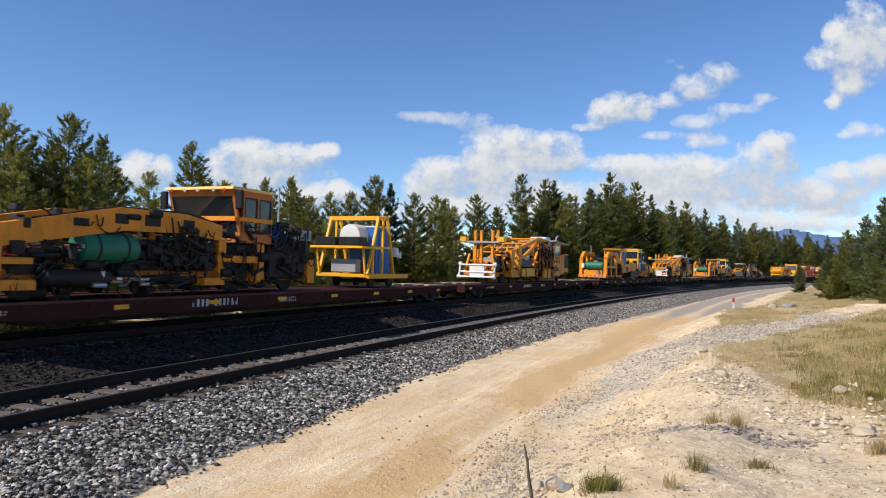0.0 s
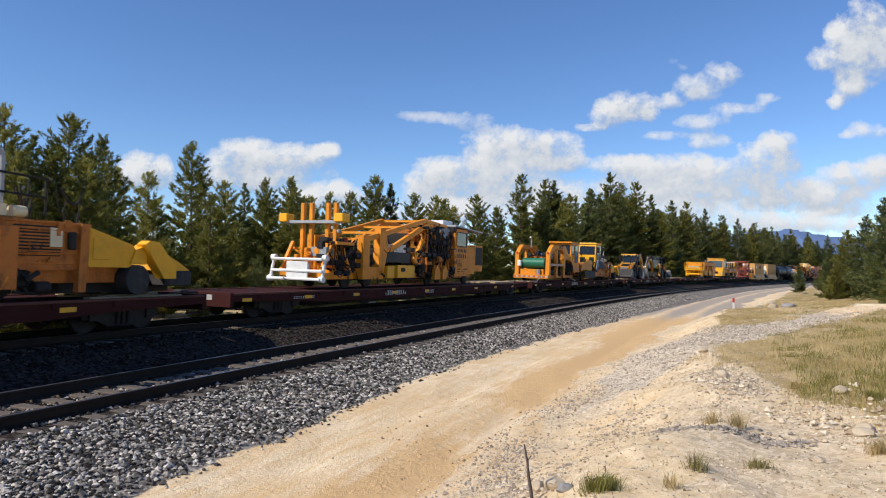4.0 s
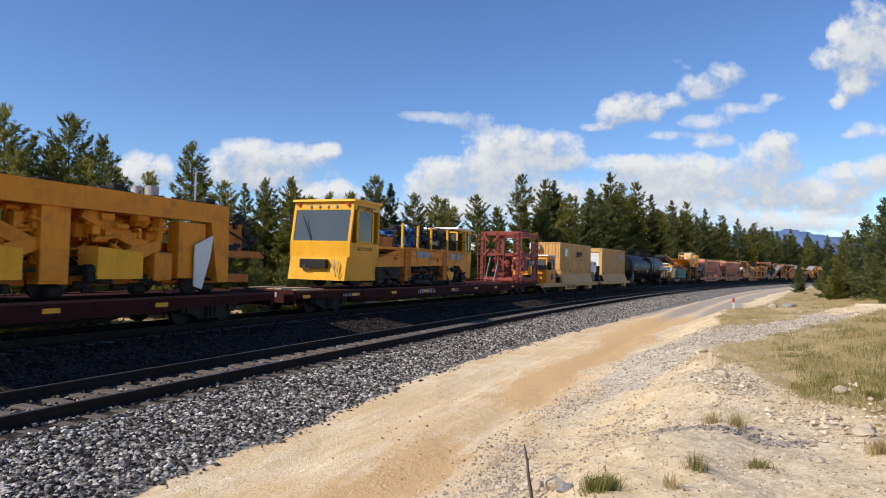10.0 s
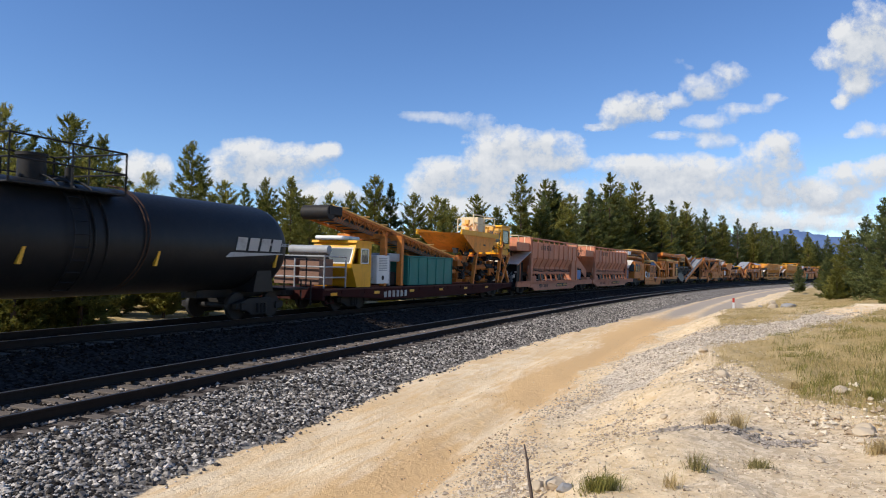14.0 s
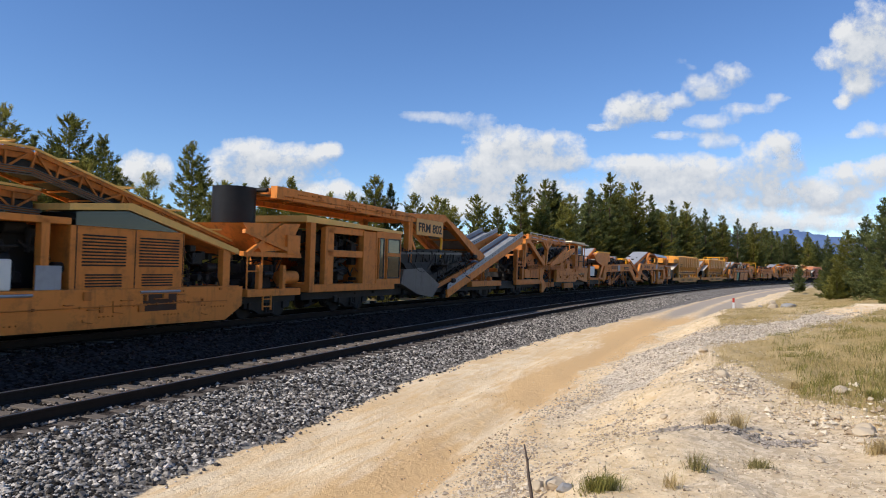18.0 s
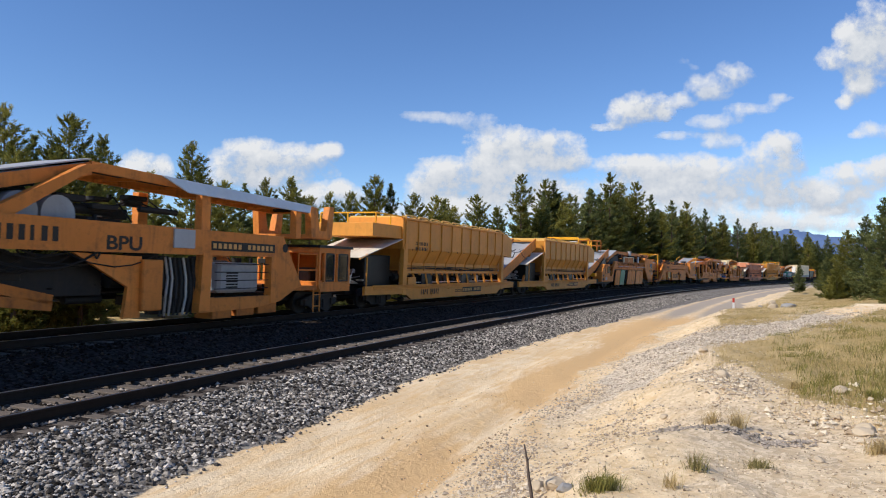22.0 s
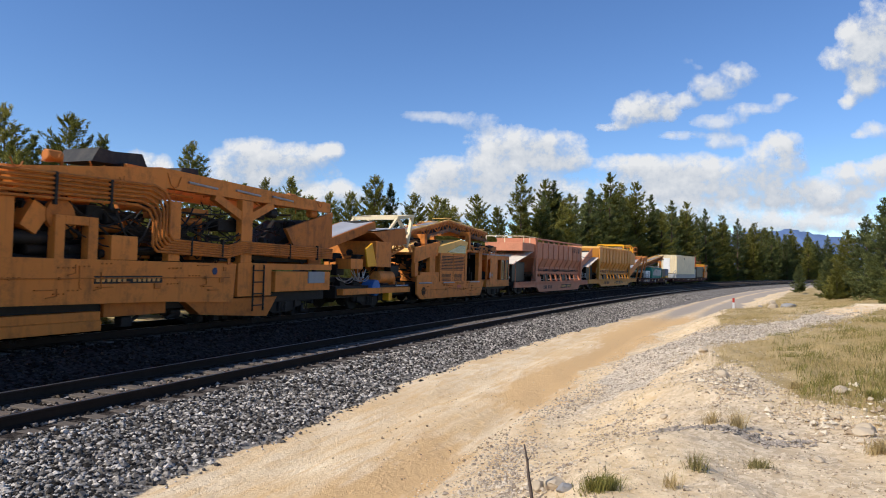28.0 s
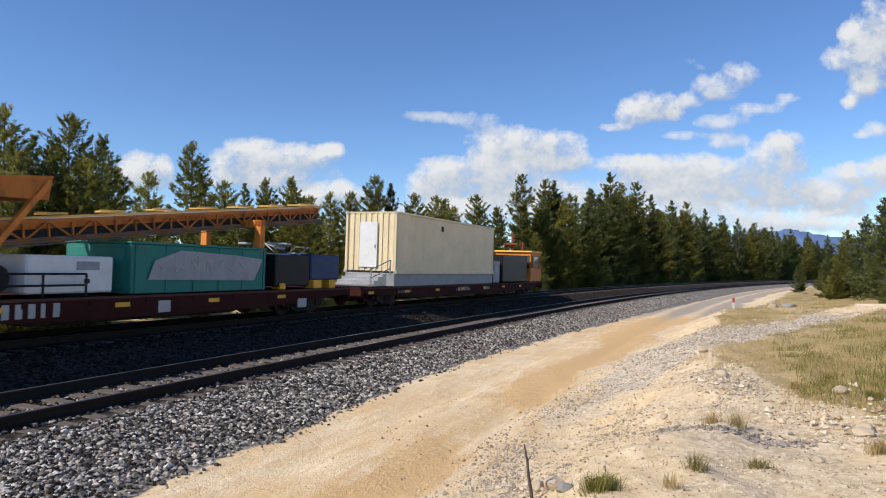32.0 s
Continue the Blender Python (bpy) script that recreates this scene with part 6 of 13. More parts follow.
    hung(e, X(46.8), X(50.0), 1.6, 3.9, -1.3, 34, seed + 5)
    part("control_box", Shape().box(X(48.6), X(49.5), -1.3, -0.6, 3.2, 3.7), GREY, e)
    # added black block closes the see-through and darkens behind the heads
    part("machine_core", Shape().box(X(46.4), X(50.1), -0.5, 0.9, 1.3, 3.3, 0.05), GREASE, e, "black filler block added behind the work heads")
    rigging(e, X(46.4), X(50.2), 1.2, 3.7, -1.35, 150, seed + 61)
    rigging(e, X(46.4), X(50.0), 1.2, 3.5, -1.4, 60, seed + 62, AMBER, "grimy yellow rods and clamps")
    rigging(e, X(41.2), X(46.4), 1.1, 2.6, -1.3, 90, seed + 63)
    rigging(e, X(39.0), X(41.2), 1.2, 2.8, -1.2, 50, seed + 64)
    fittings(e, X(50.3), X(51.8), 1.45, 1.9, -1.3, 8, seed + 65, GREASE, 1)
    for k in (47.6, 48.5):
        part("clamp_foot", Shape().prism([(X(k), 1.15), (X(k + 0.65), 1.15), (X(k + 0.6), 1.6), (X(k + 0.32), 1.85), (X(k + 0.05), 1.6)], -1.42, -1.25), YELLOW, e, "yellow clamp foot")
    c = cab(e, X(50.2), X(51.9), 1.3, 3.75, YELLOW, roof=None, sill=0.62, top=0.06, ya=-1.3, yb=1.3, side_windows=((0.1, 0.92),), front=False, label="yellow cab block with a wide dark window")
    part("canopy", Shape().prism([(X(50.0), 3.85), (X(53.8), 3.70), (X(53.8), 3.76), (X(50.0), 3.93)], -1.42, 1.35), SILVER, e, "pale sheet roof over the cab")
    part("air_unit", Shape().box(X(50.2), X(51.4), -0.6, 0.6, 3.95, 4.2), WHITE, e)
    part("exhaust", Shape().pipe([(X(52.6), -0.7, 3.0), (X(52.6), -0.7, 4.25), (X(53.0), -0.7, 4.4)], 0.07, 10), STEEL, e)
    part("engine_housing", Shape().box(X(51.9), X(53.2), -1.2, 1.2, 1.4, 2.9).box(X(53.2), X(54.4), -1.2, 1.2, 1.55, 3.0), YELLOW, e)
    part("radiator_grille", Shape().box(X(53.35), X(54.3), -1.225, -1.19, 1.9, 2.9), GREASE, e, "dark radiator grille")
    bars("maker_mark", c, INK, X(50.4), 2.55, -1.305, 0.17, 7, 0.2, label="dark lettering bars")
    bars("maker_mark", c, INK, X(50.3), 2.25, -1.305, 0.2, 6, 0.25, label="dark lettering bars")
    bars("small_print", c, INK, X(50.6), 1.95, -1.305, 0.06, 6, 0.1, 3, label="small dark lettering bars")
    rail_wheels(e, (X(40.6), X(42.2), X(48.0), X(52.6)), 0.84, 0.36)
    return e


spiker(0.0, 100)
spiker(56.3, 200)


# tie crane with twin arched frames, then a ballast regulator, on one flat car
def arched_crane(d, seed):
    e = rider("tie_crane", d + 127.0, "yellow tie crane with twin arched frames and green tank", "track machine", "track machines")
    X = lambda v: v + d
    for y in (-1.35, 1.05):
        a = Shape().prism([(X(122.9), 1.15), (X(123.25), 1.15), (X(123.25), 2.7), (X(124.0), 3.25), (X(126.0), 3.3), (X(126.45), 3.05), (X(126.45), 1.15), (X(126.9), 1.15), (X(126.9), 2.45), (X(127.15), 2.58), (X(128.6), 2.42), (X(129.2), 1.9), (X(129.3), 1.5), (X(129.65), 1.5), (X(129.5), 2.2), (X(128.95), 2.72), (X(127.9), 2.88), (X(127.5), 3.1), (X(126.95), 3.6), (X(123.95), 3.6), (X(123.4), 3.33), (X(122.95), 2.95)], y, y + 0.3)
        part("arched_frame", a, YELLOW, e, "heavy arched yellow side frame")
        b = Shape().box(X(123.2), X(126.5), y + 0.02, y + 0.2, 2.0, 2.2).box(X(124.8), X(125.1), y + 0.05, y + 0.25, 2.2, 3.35).box(X(124.8), X(125.15), y + 0.05, y + 0.25, 1.15, 2.0)
        part("side_rail", b, YELLOW, e)
    for i in range(14):
        x = X(123.0 + i * 0.25)
        part("hazard_stripe", Shape().box(x, x + 0.24, -1.36, -1.345, 2.05, 2.16, 0.002), REDREF if i % 2 else LETTER, e)
    for i in range(14):
        y = -1.3 + i * 0.19
        part("hazard_stripe", Shape().box(X(122.65), X(122.66), y, y + 0.17, 1.14, 1.26, 0.002), REDREF if i % 2 else LETTER, e)
    part("front_beam", Shape().box(X(122.66), X(122.95), -1.35, 1.35, 1.05, 1.35).box(X(122.9), X(123.3), -0.9, 0.9, 1.34, 1.75), YELLOW, e)
    part("bed", Shape().box(X(122.8), X(129.6), -1.2, 1.2, 1.1, 1.3), AMBER, e)
    t = part("fuel_tank", Shape().turned([((X(123.45), -0.9, 2.2), 0.2), ((X(123.45), -0.85, 2.2), 0.38), ((X(123.45), 0.85, 2.2), 0.38), ((X(123.45), 0.9, 2.2), 0.2)], 26), GREEN, e, "green cylindrical tank")
    part("jug", Shape().box(X(122.85), X(123.1), 0.85, 1.15, 1.95, 2.4, 0.04), PLASTIC, e)
    part("canister", Shape().rod((X(122.8), -0.55, 1.35), (X(122.8), -0.55, 1.75), 0.14, 12), STEEL, e)
    eng = part("engine_cover", Shape().box(X(126.6), X(128.2), -1.0, 0.9, 2.05, 3.0, 0.04), BLUE, e, "blue engine cover")
    part("radiator_fan", Shape().turned([((X(124.5), -0.95, 2.9), 0.36), ((X(124.5), -1.02, 2.9), 0.36)], 22), GREY, e, "round grey fan guard")
    part("engine_block", Shape().box(X(124.6), X(126.0), -0.8, 0.8, 2.2, 2.75), AMBER, e)
    clutter(e, X(124.2), X(129.3), -1.15, 1.0, 1.2, 2.2, 80, seed + 1)
    part("pump_core", Shape().box(X(124.9), X(129.2), -0.8, 0.9, 1.3, 2.1, 0.05), GREASE, e)
    part("oil_cooler", Shape().box(X(128.3), X(129.4), -1.1, 0.9, 1.4, 2.25, 0.05), BLACK, e)
    hung(e, X(127.2), X(129.2), 1.3, 2.6, -1.25, 14, seed + 4)
    clutter(e, X(123.8), X(126.0), -0.9, 0.9, 2.1, 3.1, 26, seed + 2)
    hung(e, X(123.0), X(129.0), 1.2, 3.2, -1.15, 26, seed + 3)
    rigging(e, X(123.3), X(129.4), 1.1, 2.1, -1.25, 110, seed + 71)
    rigging(e, X(123.6), X(128.6), 2.1, 3.1, -1.0, 70, seed + 72)
    part("mast", Shape().pipe([(X(124.9), 0.8, 3.4), (X(124.9), 0.8, 4.1), (X(124.7), 0.8, 4.2)], 0.05, 8), STEEL, e)
    c = cab(e, X(128.6), X(130.8), 2.3, 3.95, YELLOW, lean=0.1, roof=YELLOW, front_pane=DARKGLASS, sill=0.42, over=0.28, ya=-1.3, yb=0.5, side_windows=((0.05, 0.42), (0.5, 0.95)), label="yellow cab with dark windows and overhanging roof")
    part("door", Shape().box(X(129.7), X(130.6), -1.33, -1.3, 2.35, 3.75), DARKGLASS, c, "dark glazed door")
    for y in (-1.05, -0.2):
        part("low_window", Shape().box(X(128.57), X(128.6), y, y + 0.6, 2.5, 2.85), DARKGLASS, c, "low dark front window")
    for x in (127.9, 128.35, 128.8):
        part("gusset", Shape().prism([(X(x), 2.5), (X(x + 0.18), 2.5), (X(x), 2.8)], -1.4, -1.34), BRIGHT, e)
    part("cab_base", Shape().box(X(129.6), X(131.6), -1.3, 1.3, 1.55, 2.3), YELLOW, e)
    for i in range(6):
        x = X(129.75 + i * 0.28)
        part("hazard_stripe", Shape().box(x, x + 0.25, -1.32, -1.305, 1.75, 1.9, 0.002), REDREF if i % 2 else LETTER, e)
    rl = Shape()
    railing(rl, [(X(130.7), -1.25, 2.3), (X(131.8), -1.25, 2.3), (X(131.8), 1.2, 2.3)], 0.95)
    ladder(rl, X(131.2), -1.35, 1.0, 2.3)
    part("railing", rl, GREASE, e)
    part("exhaust", Shape().rod((X(130.9), 0.6, 2.3), (X(130.9), 0.6, 3.9), 0.07, 10), GREASE, e)
    words("model_letters", "PCT", INK, e, X(125.2), -1.354, 3.33, 0.36, slant=0.2, width=1.0)
    lamps(e, X(122.95), 2.95, (-1.2, 1.2), RED, 0.08)
    rail_wheels(e, (X(123.6), X(128.6)), 0.84, 0.4)
    return e


def regulator(d, seed):
    e = rider("ballast_regulator", d + 138.5, "yellow ballast regulator with tall cab and side wings", "track machine", "track machines")
    X = lambda v: v + d
    part("chassis", Shape().box(X(132.2), X(143.6), -0.9, 0.9, 1.2, 1.6), AMBER, e)
    v = Shape().plate((X(131.6), -1.35, 1.97), (X(134.4), -1.35, 2.6), (X(134.4), -0.9, 2.2), (X(131.6), -0.7, 1.6), 0.05).plate((X(131.6), 1.35, 1.97), (X(134.4), 1.35, 2.6), (X(134.4), 0.9, 2.2), (X(131.6), 0.7, 1.6), 0.05).prism([(X(131.6), 1.6), (X(134.4), 2.2), (X(134.4), 2.6), (X(134.25), 2.6), (X(131.6), 1.98)], -1.35, -1.29).prism([(X(131.6), 1.6), (X(134.4), 2.2), (X(134.4), 2.6), (X(134.25), 2.6), (X(131.6), 1.98)], 1.29, 1.35).box(X(131.6), X(131.7), -1.35, 1.35, 1.6, 1.97)
    part("front_plow", v, BRIGHT, e, "yellow V-shaped plow housing")
    for y in (-1.42, 1.36):
        part("plow_side", Shape().prism([(X(131.3), 1.8), (X(134.6), 1.72), (X(134.6), 2.58), (X(133.4), 2.66), (X(131.3), 2.1)], y, y + 0.06), YELLOW, e, "deep yellow plow side sheet")
    part("plow_blade", Shape().box(X(132.3), X(135.5), -1.48, -1.43, 1.08, 1.7, 0.015), GREASE, e, "dark worn plow blade")
    rigging(e, X(131.8), X(136.2), 0.95, 1.9, -1.3, 70, seed + 81)
    rigging(e, X(136.0), X(141.0), 1.0, 2.5, -1.3, 90, seed + 82)
    rigging(e, X(136.0), X(140.0), 1.2, 2.0, -1.4, 30, seed + 83, YELLOW, "yellow brackets under the cab")
    part("plow_legs", Shape().box(X(132.8), X(133.1), -1.25, -0.9, 1.05, 2.1).box(X(133.6), X(134.3), -1.3, -0.95, 1.1, 1.9).box(X(133.6), X(134.3), 0.95, 1.3, 1.1, 1.9).box(X(132.6), X(134.0), -1.3, -1.0, 1.0, 1.12), BRIGHT, e)
    part("engine_hood", Shape().box(X(134.4), X(135.8), -0.9, 0.9, 1.6, 2.45), AMBER, e)
    part("tool_box", Shape().box(X(134.5), X(135.2), -1.1, -0.5, 2.1, 2.5), GREEN, e)
    c = cab(e, X(136.8), X(138.7), 2.3, 4.2, BRIGHT, lean=0.2, roof=BRIGHT, front_pane=DARKGLASS, sill=0.46, ya=-1.1, yb=0.5, side_windows=((0.12, 0.5), (0.55, 0.92)), label="tall yellow cab with large windows", lean_low=0.05)
    for y in (-0.95, -0.1):
        part("low_window", Shape().box(X(136.77), X(136.8), y, y + 0.45, 2.5, 2.95), DARKGLASS, c, "low dark front window")
    for a, b in ((137.3, 137.85), (137.98, 138.55)):
        part("door", Shape().box(X(a), X(b), -1.118, -1.1, 2.45, 4.0), DARKGLASS, c, "tall dark glazed door")
    mirror(c, X(136.8), -1.35, 3.6)
    mirror(c, X(136.8), 0.75, 3.6)
    part("wiper", Shape().beam((X(136.95), 0.0, 4.0), (X(136.8), -0.5, 3.4), 0.03), INK, c)
    lamps(c, X(137.0), 4.3, (-0.9, -0.5, 0.0, 0.35), LETTER)
    wing = Shape().plate((X(135.5), -1.5, 1.75), (X(136.6), -1.3, 2.65), (X(136.9), -1.35, 2.6), (X(135.9), -1.55, 1.6), 0.08).plate((X(136.6), -1.3, 2.65), (X(138.6), -1.25, 2.6), (X(139.4), -1.4, 1.9), (X(136.2), -1.45, 1.95), 0.06)
    part("side_wing", wing, GREASE, e, "dark folded side wing")
    part("wing_edges", Shape().beam((X(135.5), -1.55, 1.72), (X(136.6), -1.36, 2.68), 0.09).beam((X(135.8), -1.58, 1.66), (X(136.9), -1.4, 2.62), 0.06).beam((X(136.6), -1.36, 2.68), (X(138.6), -1.3, 2.62), 0.05), STEEL, e)
    part("wing_rams", Shape().rod((X(135.7), -1.3, 2.0), (X(136.4), -1.2, 2.75), 0.06, 8), BRIGHT, e)
    part("skirts", Shape().box(X(136.0), X(139.2), -1.35, -1.0, 1.2, 1.85).box(X(139.2), X(140.5), -1.3, -0.8, 1.1, 2.4), AMBER, e)
    st = Shape()
    ladder(st, X(139.7), -1.42, 1.05, 2.3, 0.6)
    part("steps", st, YELLOW, e)
    clutter(e, X(136.4), X(139.4), -1.25, 1.0, 1.55, 2.3, 50, seed + 1)
    part("drive_core", Shape().box(X(134.6), X(141.0), -0.95, 0.95, 1.25, 2.2, 0.05), GREASE, e)
    clutter(e, X(132.6), X(136.4), -1.1, 1.0, 1.1, 2.0, 50, seed + 2)
    hung(e, X(133.4), X(136.6), 1.9, 2.8, -1.1, 16, seed + 3)
    part("rear_hood", Shape().prism([(X(139.4), 1.5), (X(142.1), 1.5), (X(142.1), 2.5), (X(139.4), 2.65)], -1.1, 1.1), AMBER, e)
    part("end_post", Shape().prism([(X(142.0), 1.0), (X(142.2), 1.0), (X(142.3), 2.55), (X(142.05), 2.55)], -1.2, -1.05), AMBER, e)
    gr = part("grille", Shape().box(X(140.5), X(141.6), -1.13, -1.1, 1.8, 2.45), BLACK, e, "dark radiator opening")
    for k in range(9):
        part("slat", Shape().box(X(140.5), X(141.6), -1.15, -1.13, 1.82 + 0.07 * k, 1.855 + 0.07 * k), AMBER, gr)
    part("notice_plate", Shape().box(X(141.3), X(141.6), -1.17, -1.152, 2.0, 2.42), CREAM, e, "pale blank notice plate")
    part("hood_rim", Shape().box(X(139.4), X(142.1), -1.14, -1.1, 2.5, 2.56).box(X(140.4), X(142.0), -1.13, -1.1, 1.62, 1.7), AMBER, e)
    part("side_tank", Shape().box(X(141.75), X(141.95), -1.2, -1.1, 1.95, 2.35, 0.04), GREASE, e)
    part("broom_box", Shape().prism([(X(142.25), 1.57), (X(143.4), 1.57), (X(143.75), 1.8), (X(143.5), 2.12), (X(142.9), 2.3), (X(142.25), 2.48)], -1.2, 1.2), BRIGHT, e, "yellow rear broom housing")
    part("access_panel", Shape().box(X(142.35), X(142.85), -1.225, -1.2, 1.75, 2.25, 0.02), BRIGHT, e)
    part("broom_mount", Shape().prism([(X(143.4), 1.65), (X(143.9), 1.65), (X(143.9), 2.15), (X(143.55), 2.0)], -1.25, -0.9), BRIGHT, e)
    part("broom_arm", Shape().prism([(X(143.7), 2.15), (X(143.85), 2.25), (X(144.15), 2.22), (X(144.75), 1.6), (X(144.75), 1.3), (X(144.35), 1.3), (X(144.0), 1.75)], -1.4, -1.1), BRIGHT, e, "bent yellow broom arm")
    part("drum_cover", Shape().prism([(X(144.4), 1.5), (X(145.4), 1.5), (X(145.0), 1.72), (X(144.5), 1.95)], -1.25, 1.25), BRIGHT, e)
    part("broom", Shape().rod((X(143.6), -1.3, 1.28), (X(143.6), 1.3, 1.28), 0.36, 18), RUBBER, e)
    part("rubber_skirt", Shape().box(X(144.5), X(145.42), -1.3, 1.3, 1.1, 1.5, 0.03), RUBBER, e, "black rubber broom skirt")
    part("broom_frame", Shape().box(X(141.9), X(145.2), -0.7, 0.7, 0.95, 1.35), GREASE, e)
    rl = Shape()
    railing(rl, [(X(138.4), -1.1, 2.75), (X(141.2), -1.1, 2.65)], 0.8)
    part("railing", rl, GREASE, e)
    part("air_cleaner", Shape().turned([((X(139.75), -0.9, 2.6), 0.1), ((X(139.75), -0.9, 3.55), 0.11), ((X(139.75), -0.9, 3.62), 0.22), ((X(139.75), -0.9, 3.9), 0.22), ((X(139.75), -0.9, 3.96), 0.14)], 16).rod((X(139.3), -0.95, 3.05), (X(139.9), -0.95, 3.05), 0.14, 12), BLACK, e, "black mushroom-topped air cleaner")
    part("exhaust", Shape().pipe([(X(140.35), -0.9, 2.6), (X(140.35), -0.9, 3.85), (X(140.3), -0.9, 3.95), (X(140.1), -0.9, 3.98)], 0.06), SILVER, e, "silver exhaust pipe")
    part("coolant_box", Shape().box(X(139.15), X(139.6), -1.05, -0.7, 2.6, 2.95, 0.03), LETTER, e, "small white box")
    part("lamp_pod", Shape().rod((X(140.5), -1.0, 2.72), (X(140.8), -1.0, 2.72), 0.12, 12).box(X(140.1), X(140.4), -1.05, -0.8, 2.6, 2.85), CREAM, e)
    fittings(e, X(139.4), X(142.0), 1.6, 2.6, -1.13, 22, seed + 7, AMBER, 2)
    hung(e, X(140.5), X(142.6), 2.2, 3.4, -0.9, 7, seed + 4)
    rail_wheels(e, (X(134.8), X(140.3)), 0.84, 0.42)
    return e


arched_crane(-56.9, 310)
regulator(-56.9, 320)
arched_crane(0.0, 330)
regulator(0.0, 340)
hold_downs([122.2, 1.3, -2.2, 129.0, 1.2, 1.2])
hold_downs([65.3, 1.3, -2.2, 72.1, 1.2, 1.2])


# two backhoe loaders, tail to tail
def tyre(parent, x, y, z, r, w, rimmat):
    sh = Shape().turned([((x, y - w / 2, z), r * 0.62), ((x, y - w / 2, z), r * 0.9), ((x, y - w * 0.35, z), r), ((x, y + w * 0.35, z), r), ((x, y + w / 2, z), r * 0.9), ((x, y + w / 2, z), r * 0.62)], 30)
    for i in range(18):
        a = 2 * math.pi * i / 18
        for s in (-1, 1):
            p = Vector((x + math.cos(a) * r, y + s * w * 0.05, z + math.sin(a) * r))
            q = Vector((x + math.cos(a + 0.16) * r, y + s * w * 0.48, z + math.sin(a + 0.16) * r))
            sh.beam(p, q, 0.05, 0.05)
    t = part("tyre", sh, RUBBER, parent, "black lugged tyre")
    part("rim", Shape().turned([((x, y - w * 0.42, z), r * 0.3), ((x, y - w * 0.5, z), r * 0.58), ((x, y + w * 0.5, z), r * 0.58), ((x, y + w * 0.42, z), r * 0.3)], 24), rimmat, t, "yellow wheel rim")


CATYEL = surface("digger_yellow_paint", (0.62, 0.27, 0.02), 0.45, dirt=0.38, dirt_rgb=(0.06, 0.04, 0.025))


def mid_up(p, d):
    return (p[0], 0, p[1] + d)


def backhoe(x0, way, seed, dig):
    """way: +1 for a loader whose bucket leads the train; dig: the joints of the digging arm as (x, z)."""
    e = rider("backhoe_loader", x0 + way * 3.5, "yellow and black backhoe loader chained to the flat car", "backhoe loader", "backhoe loaders")
    X = lambda v: x0 + way * v
    z0 = 0.85

    def P(sh, pts, ya, yb):
        return sh.prism([(X(x), z0 + z) for x, z in pts], ya, yb)

    def B(sh, xa, xb, ya, yb, za, zb, c=0.02):
        return sh.box(X(xa), X(xb), ya, yb, z0 + za, z0 + zb, c)

    buck = Shape()
    P(buck, [(0.0, 0.28), (0.35, 0.12), (1.35, 0.10), (1.5, 0.35), (1.35, 0.42), (0.4, 0.32)], -1.2, 1.2)
    P(buck, [(1.3, 0.3), (1.5, 0.3), (1.25, 1.1), (1.12, 1.08)], -1.2, 1.2)
    for y in (-1.2, 1.14):
        P(buck, [(0.05, 0.2), (1.45, 0.12), (1.25, 1.08), (0.95, 1.02)], y, y + 0.06)
    part("bucket", buck, STEELDARK, e, "worn dark steel loader bucket")
    arms = Shape()
    for y in (-0.75, 0.6):
        P(arms, [(1.4, 0.5), (1.6, 0.35), (2.4, 1.15), (3.9, 1.75), (3.9, 1.95), (2.3, 1.45)], y, y + 0.15)
    part("loader_arm", arms, CATYEL, e)
    ram = Shape().rod((X(1.5), -0.68, z0 + 0.9), (X(2.6), -0.68, z0 + 1.2), 0.06, 8).rod((X(1.5), 0.68, z0 + 0.9), (X(2.6), 0.68, z0 + 1.2), 0.06, 8)
    part("rams", ram, STEEL, e)
    hood = P(Shape(), [(1.95, 0.75), (1.95, 1.35), (2.3, 1.5), (3.6, 1.85), (3.9, 1.85), (3.9, 0.7)], -0.5, 0.5)
    part("hood", hood, CATYEL, e, "sloping yellow hood")
    part("grille", B(Shape(), 1.9, 1.96, -0.45, 0.45, 0.8, 1.3), GREASE, e)
    part("hood_top", P(Shape(), [(2.1, 1.42), (2.1, 1.46), (2.9, 1.70), (2.9, 1.66)], -0.42, 0.42), BLACK, e)
    part("chassis", B(Shape(), 1.7, 6.0, -0.45, 0.45, 0.35, 0.85), GREASE, e)
    cb = Shape()
    for y in (-0.75, 0.69):
        for x1, z1, x2, z2 in ((3.75, 0.9, 4.0, 2.72), (4.65, 0.9, 4.7, 2.72), (5.75, 1.5, 5.65, 2.72), (3.75, 0.95, 5.75, 0.95)):
            cb.beam((X(x1), y, z0 + z1), (X(x2), y, z0 + z2), 0.08)
    B(cb, 3.7, 5.7, -0.75, 0.75, 0.6, 0.95)
    c = part("cab", cb, BLACK, e, "black-framed glazed cab")
    part("cab_roof", P(Shape(), [(3.75, 2.72), (6.0, 2.72), (5.95, 2.84), (3.85, 2.86)], -0.85, 0.85), CATYEL if way > 0 else GREASE, c)
    for y in (-0.72, 0.72):
        window(c, ((X(3.9), y, z0 + 1.0), (X(4.65), y, z0 + 1.0), (X(4.7), y, z0 + 2.7), (X(4.02), y, z0 + 2.7)), pane=DARKGLASS, w=0.03)
        window(c, ((X(4.72), y, z0 + 1.5), (X(5.72), y, z0 + 1.5), (X(5.64), y, z0 + 2.7), (X(4.75), y, z0 + 2.7)), pane=DARKGLASS, w=0.03)
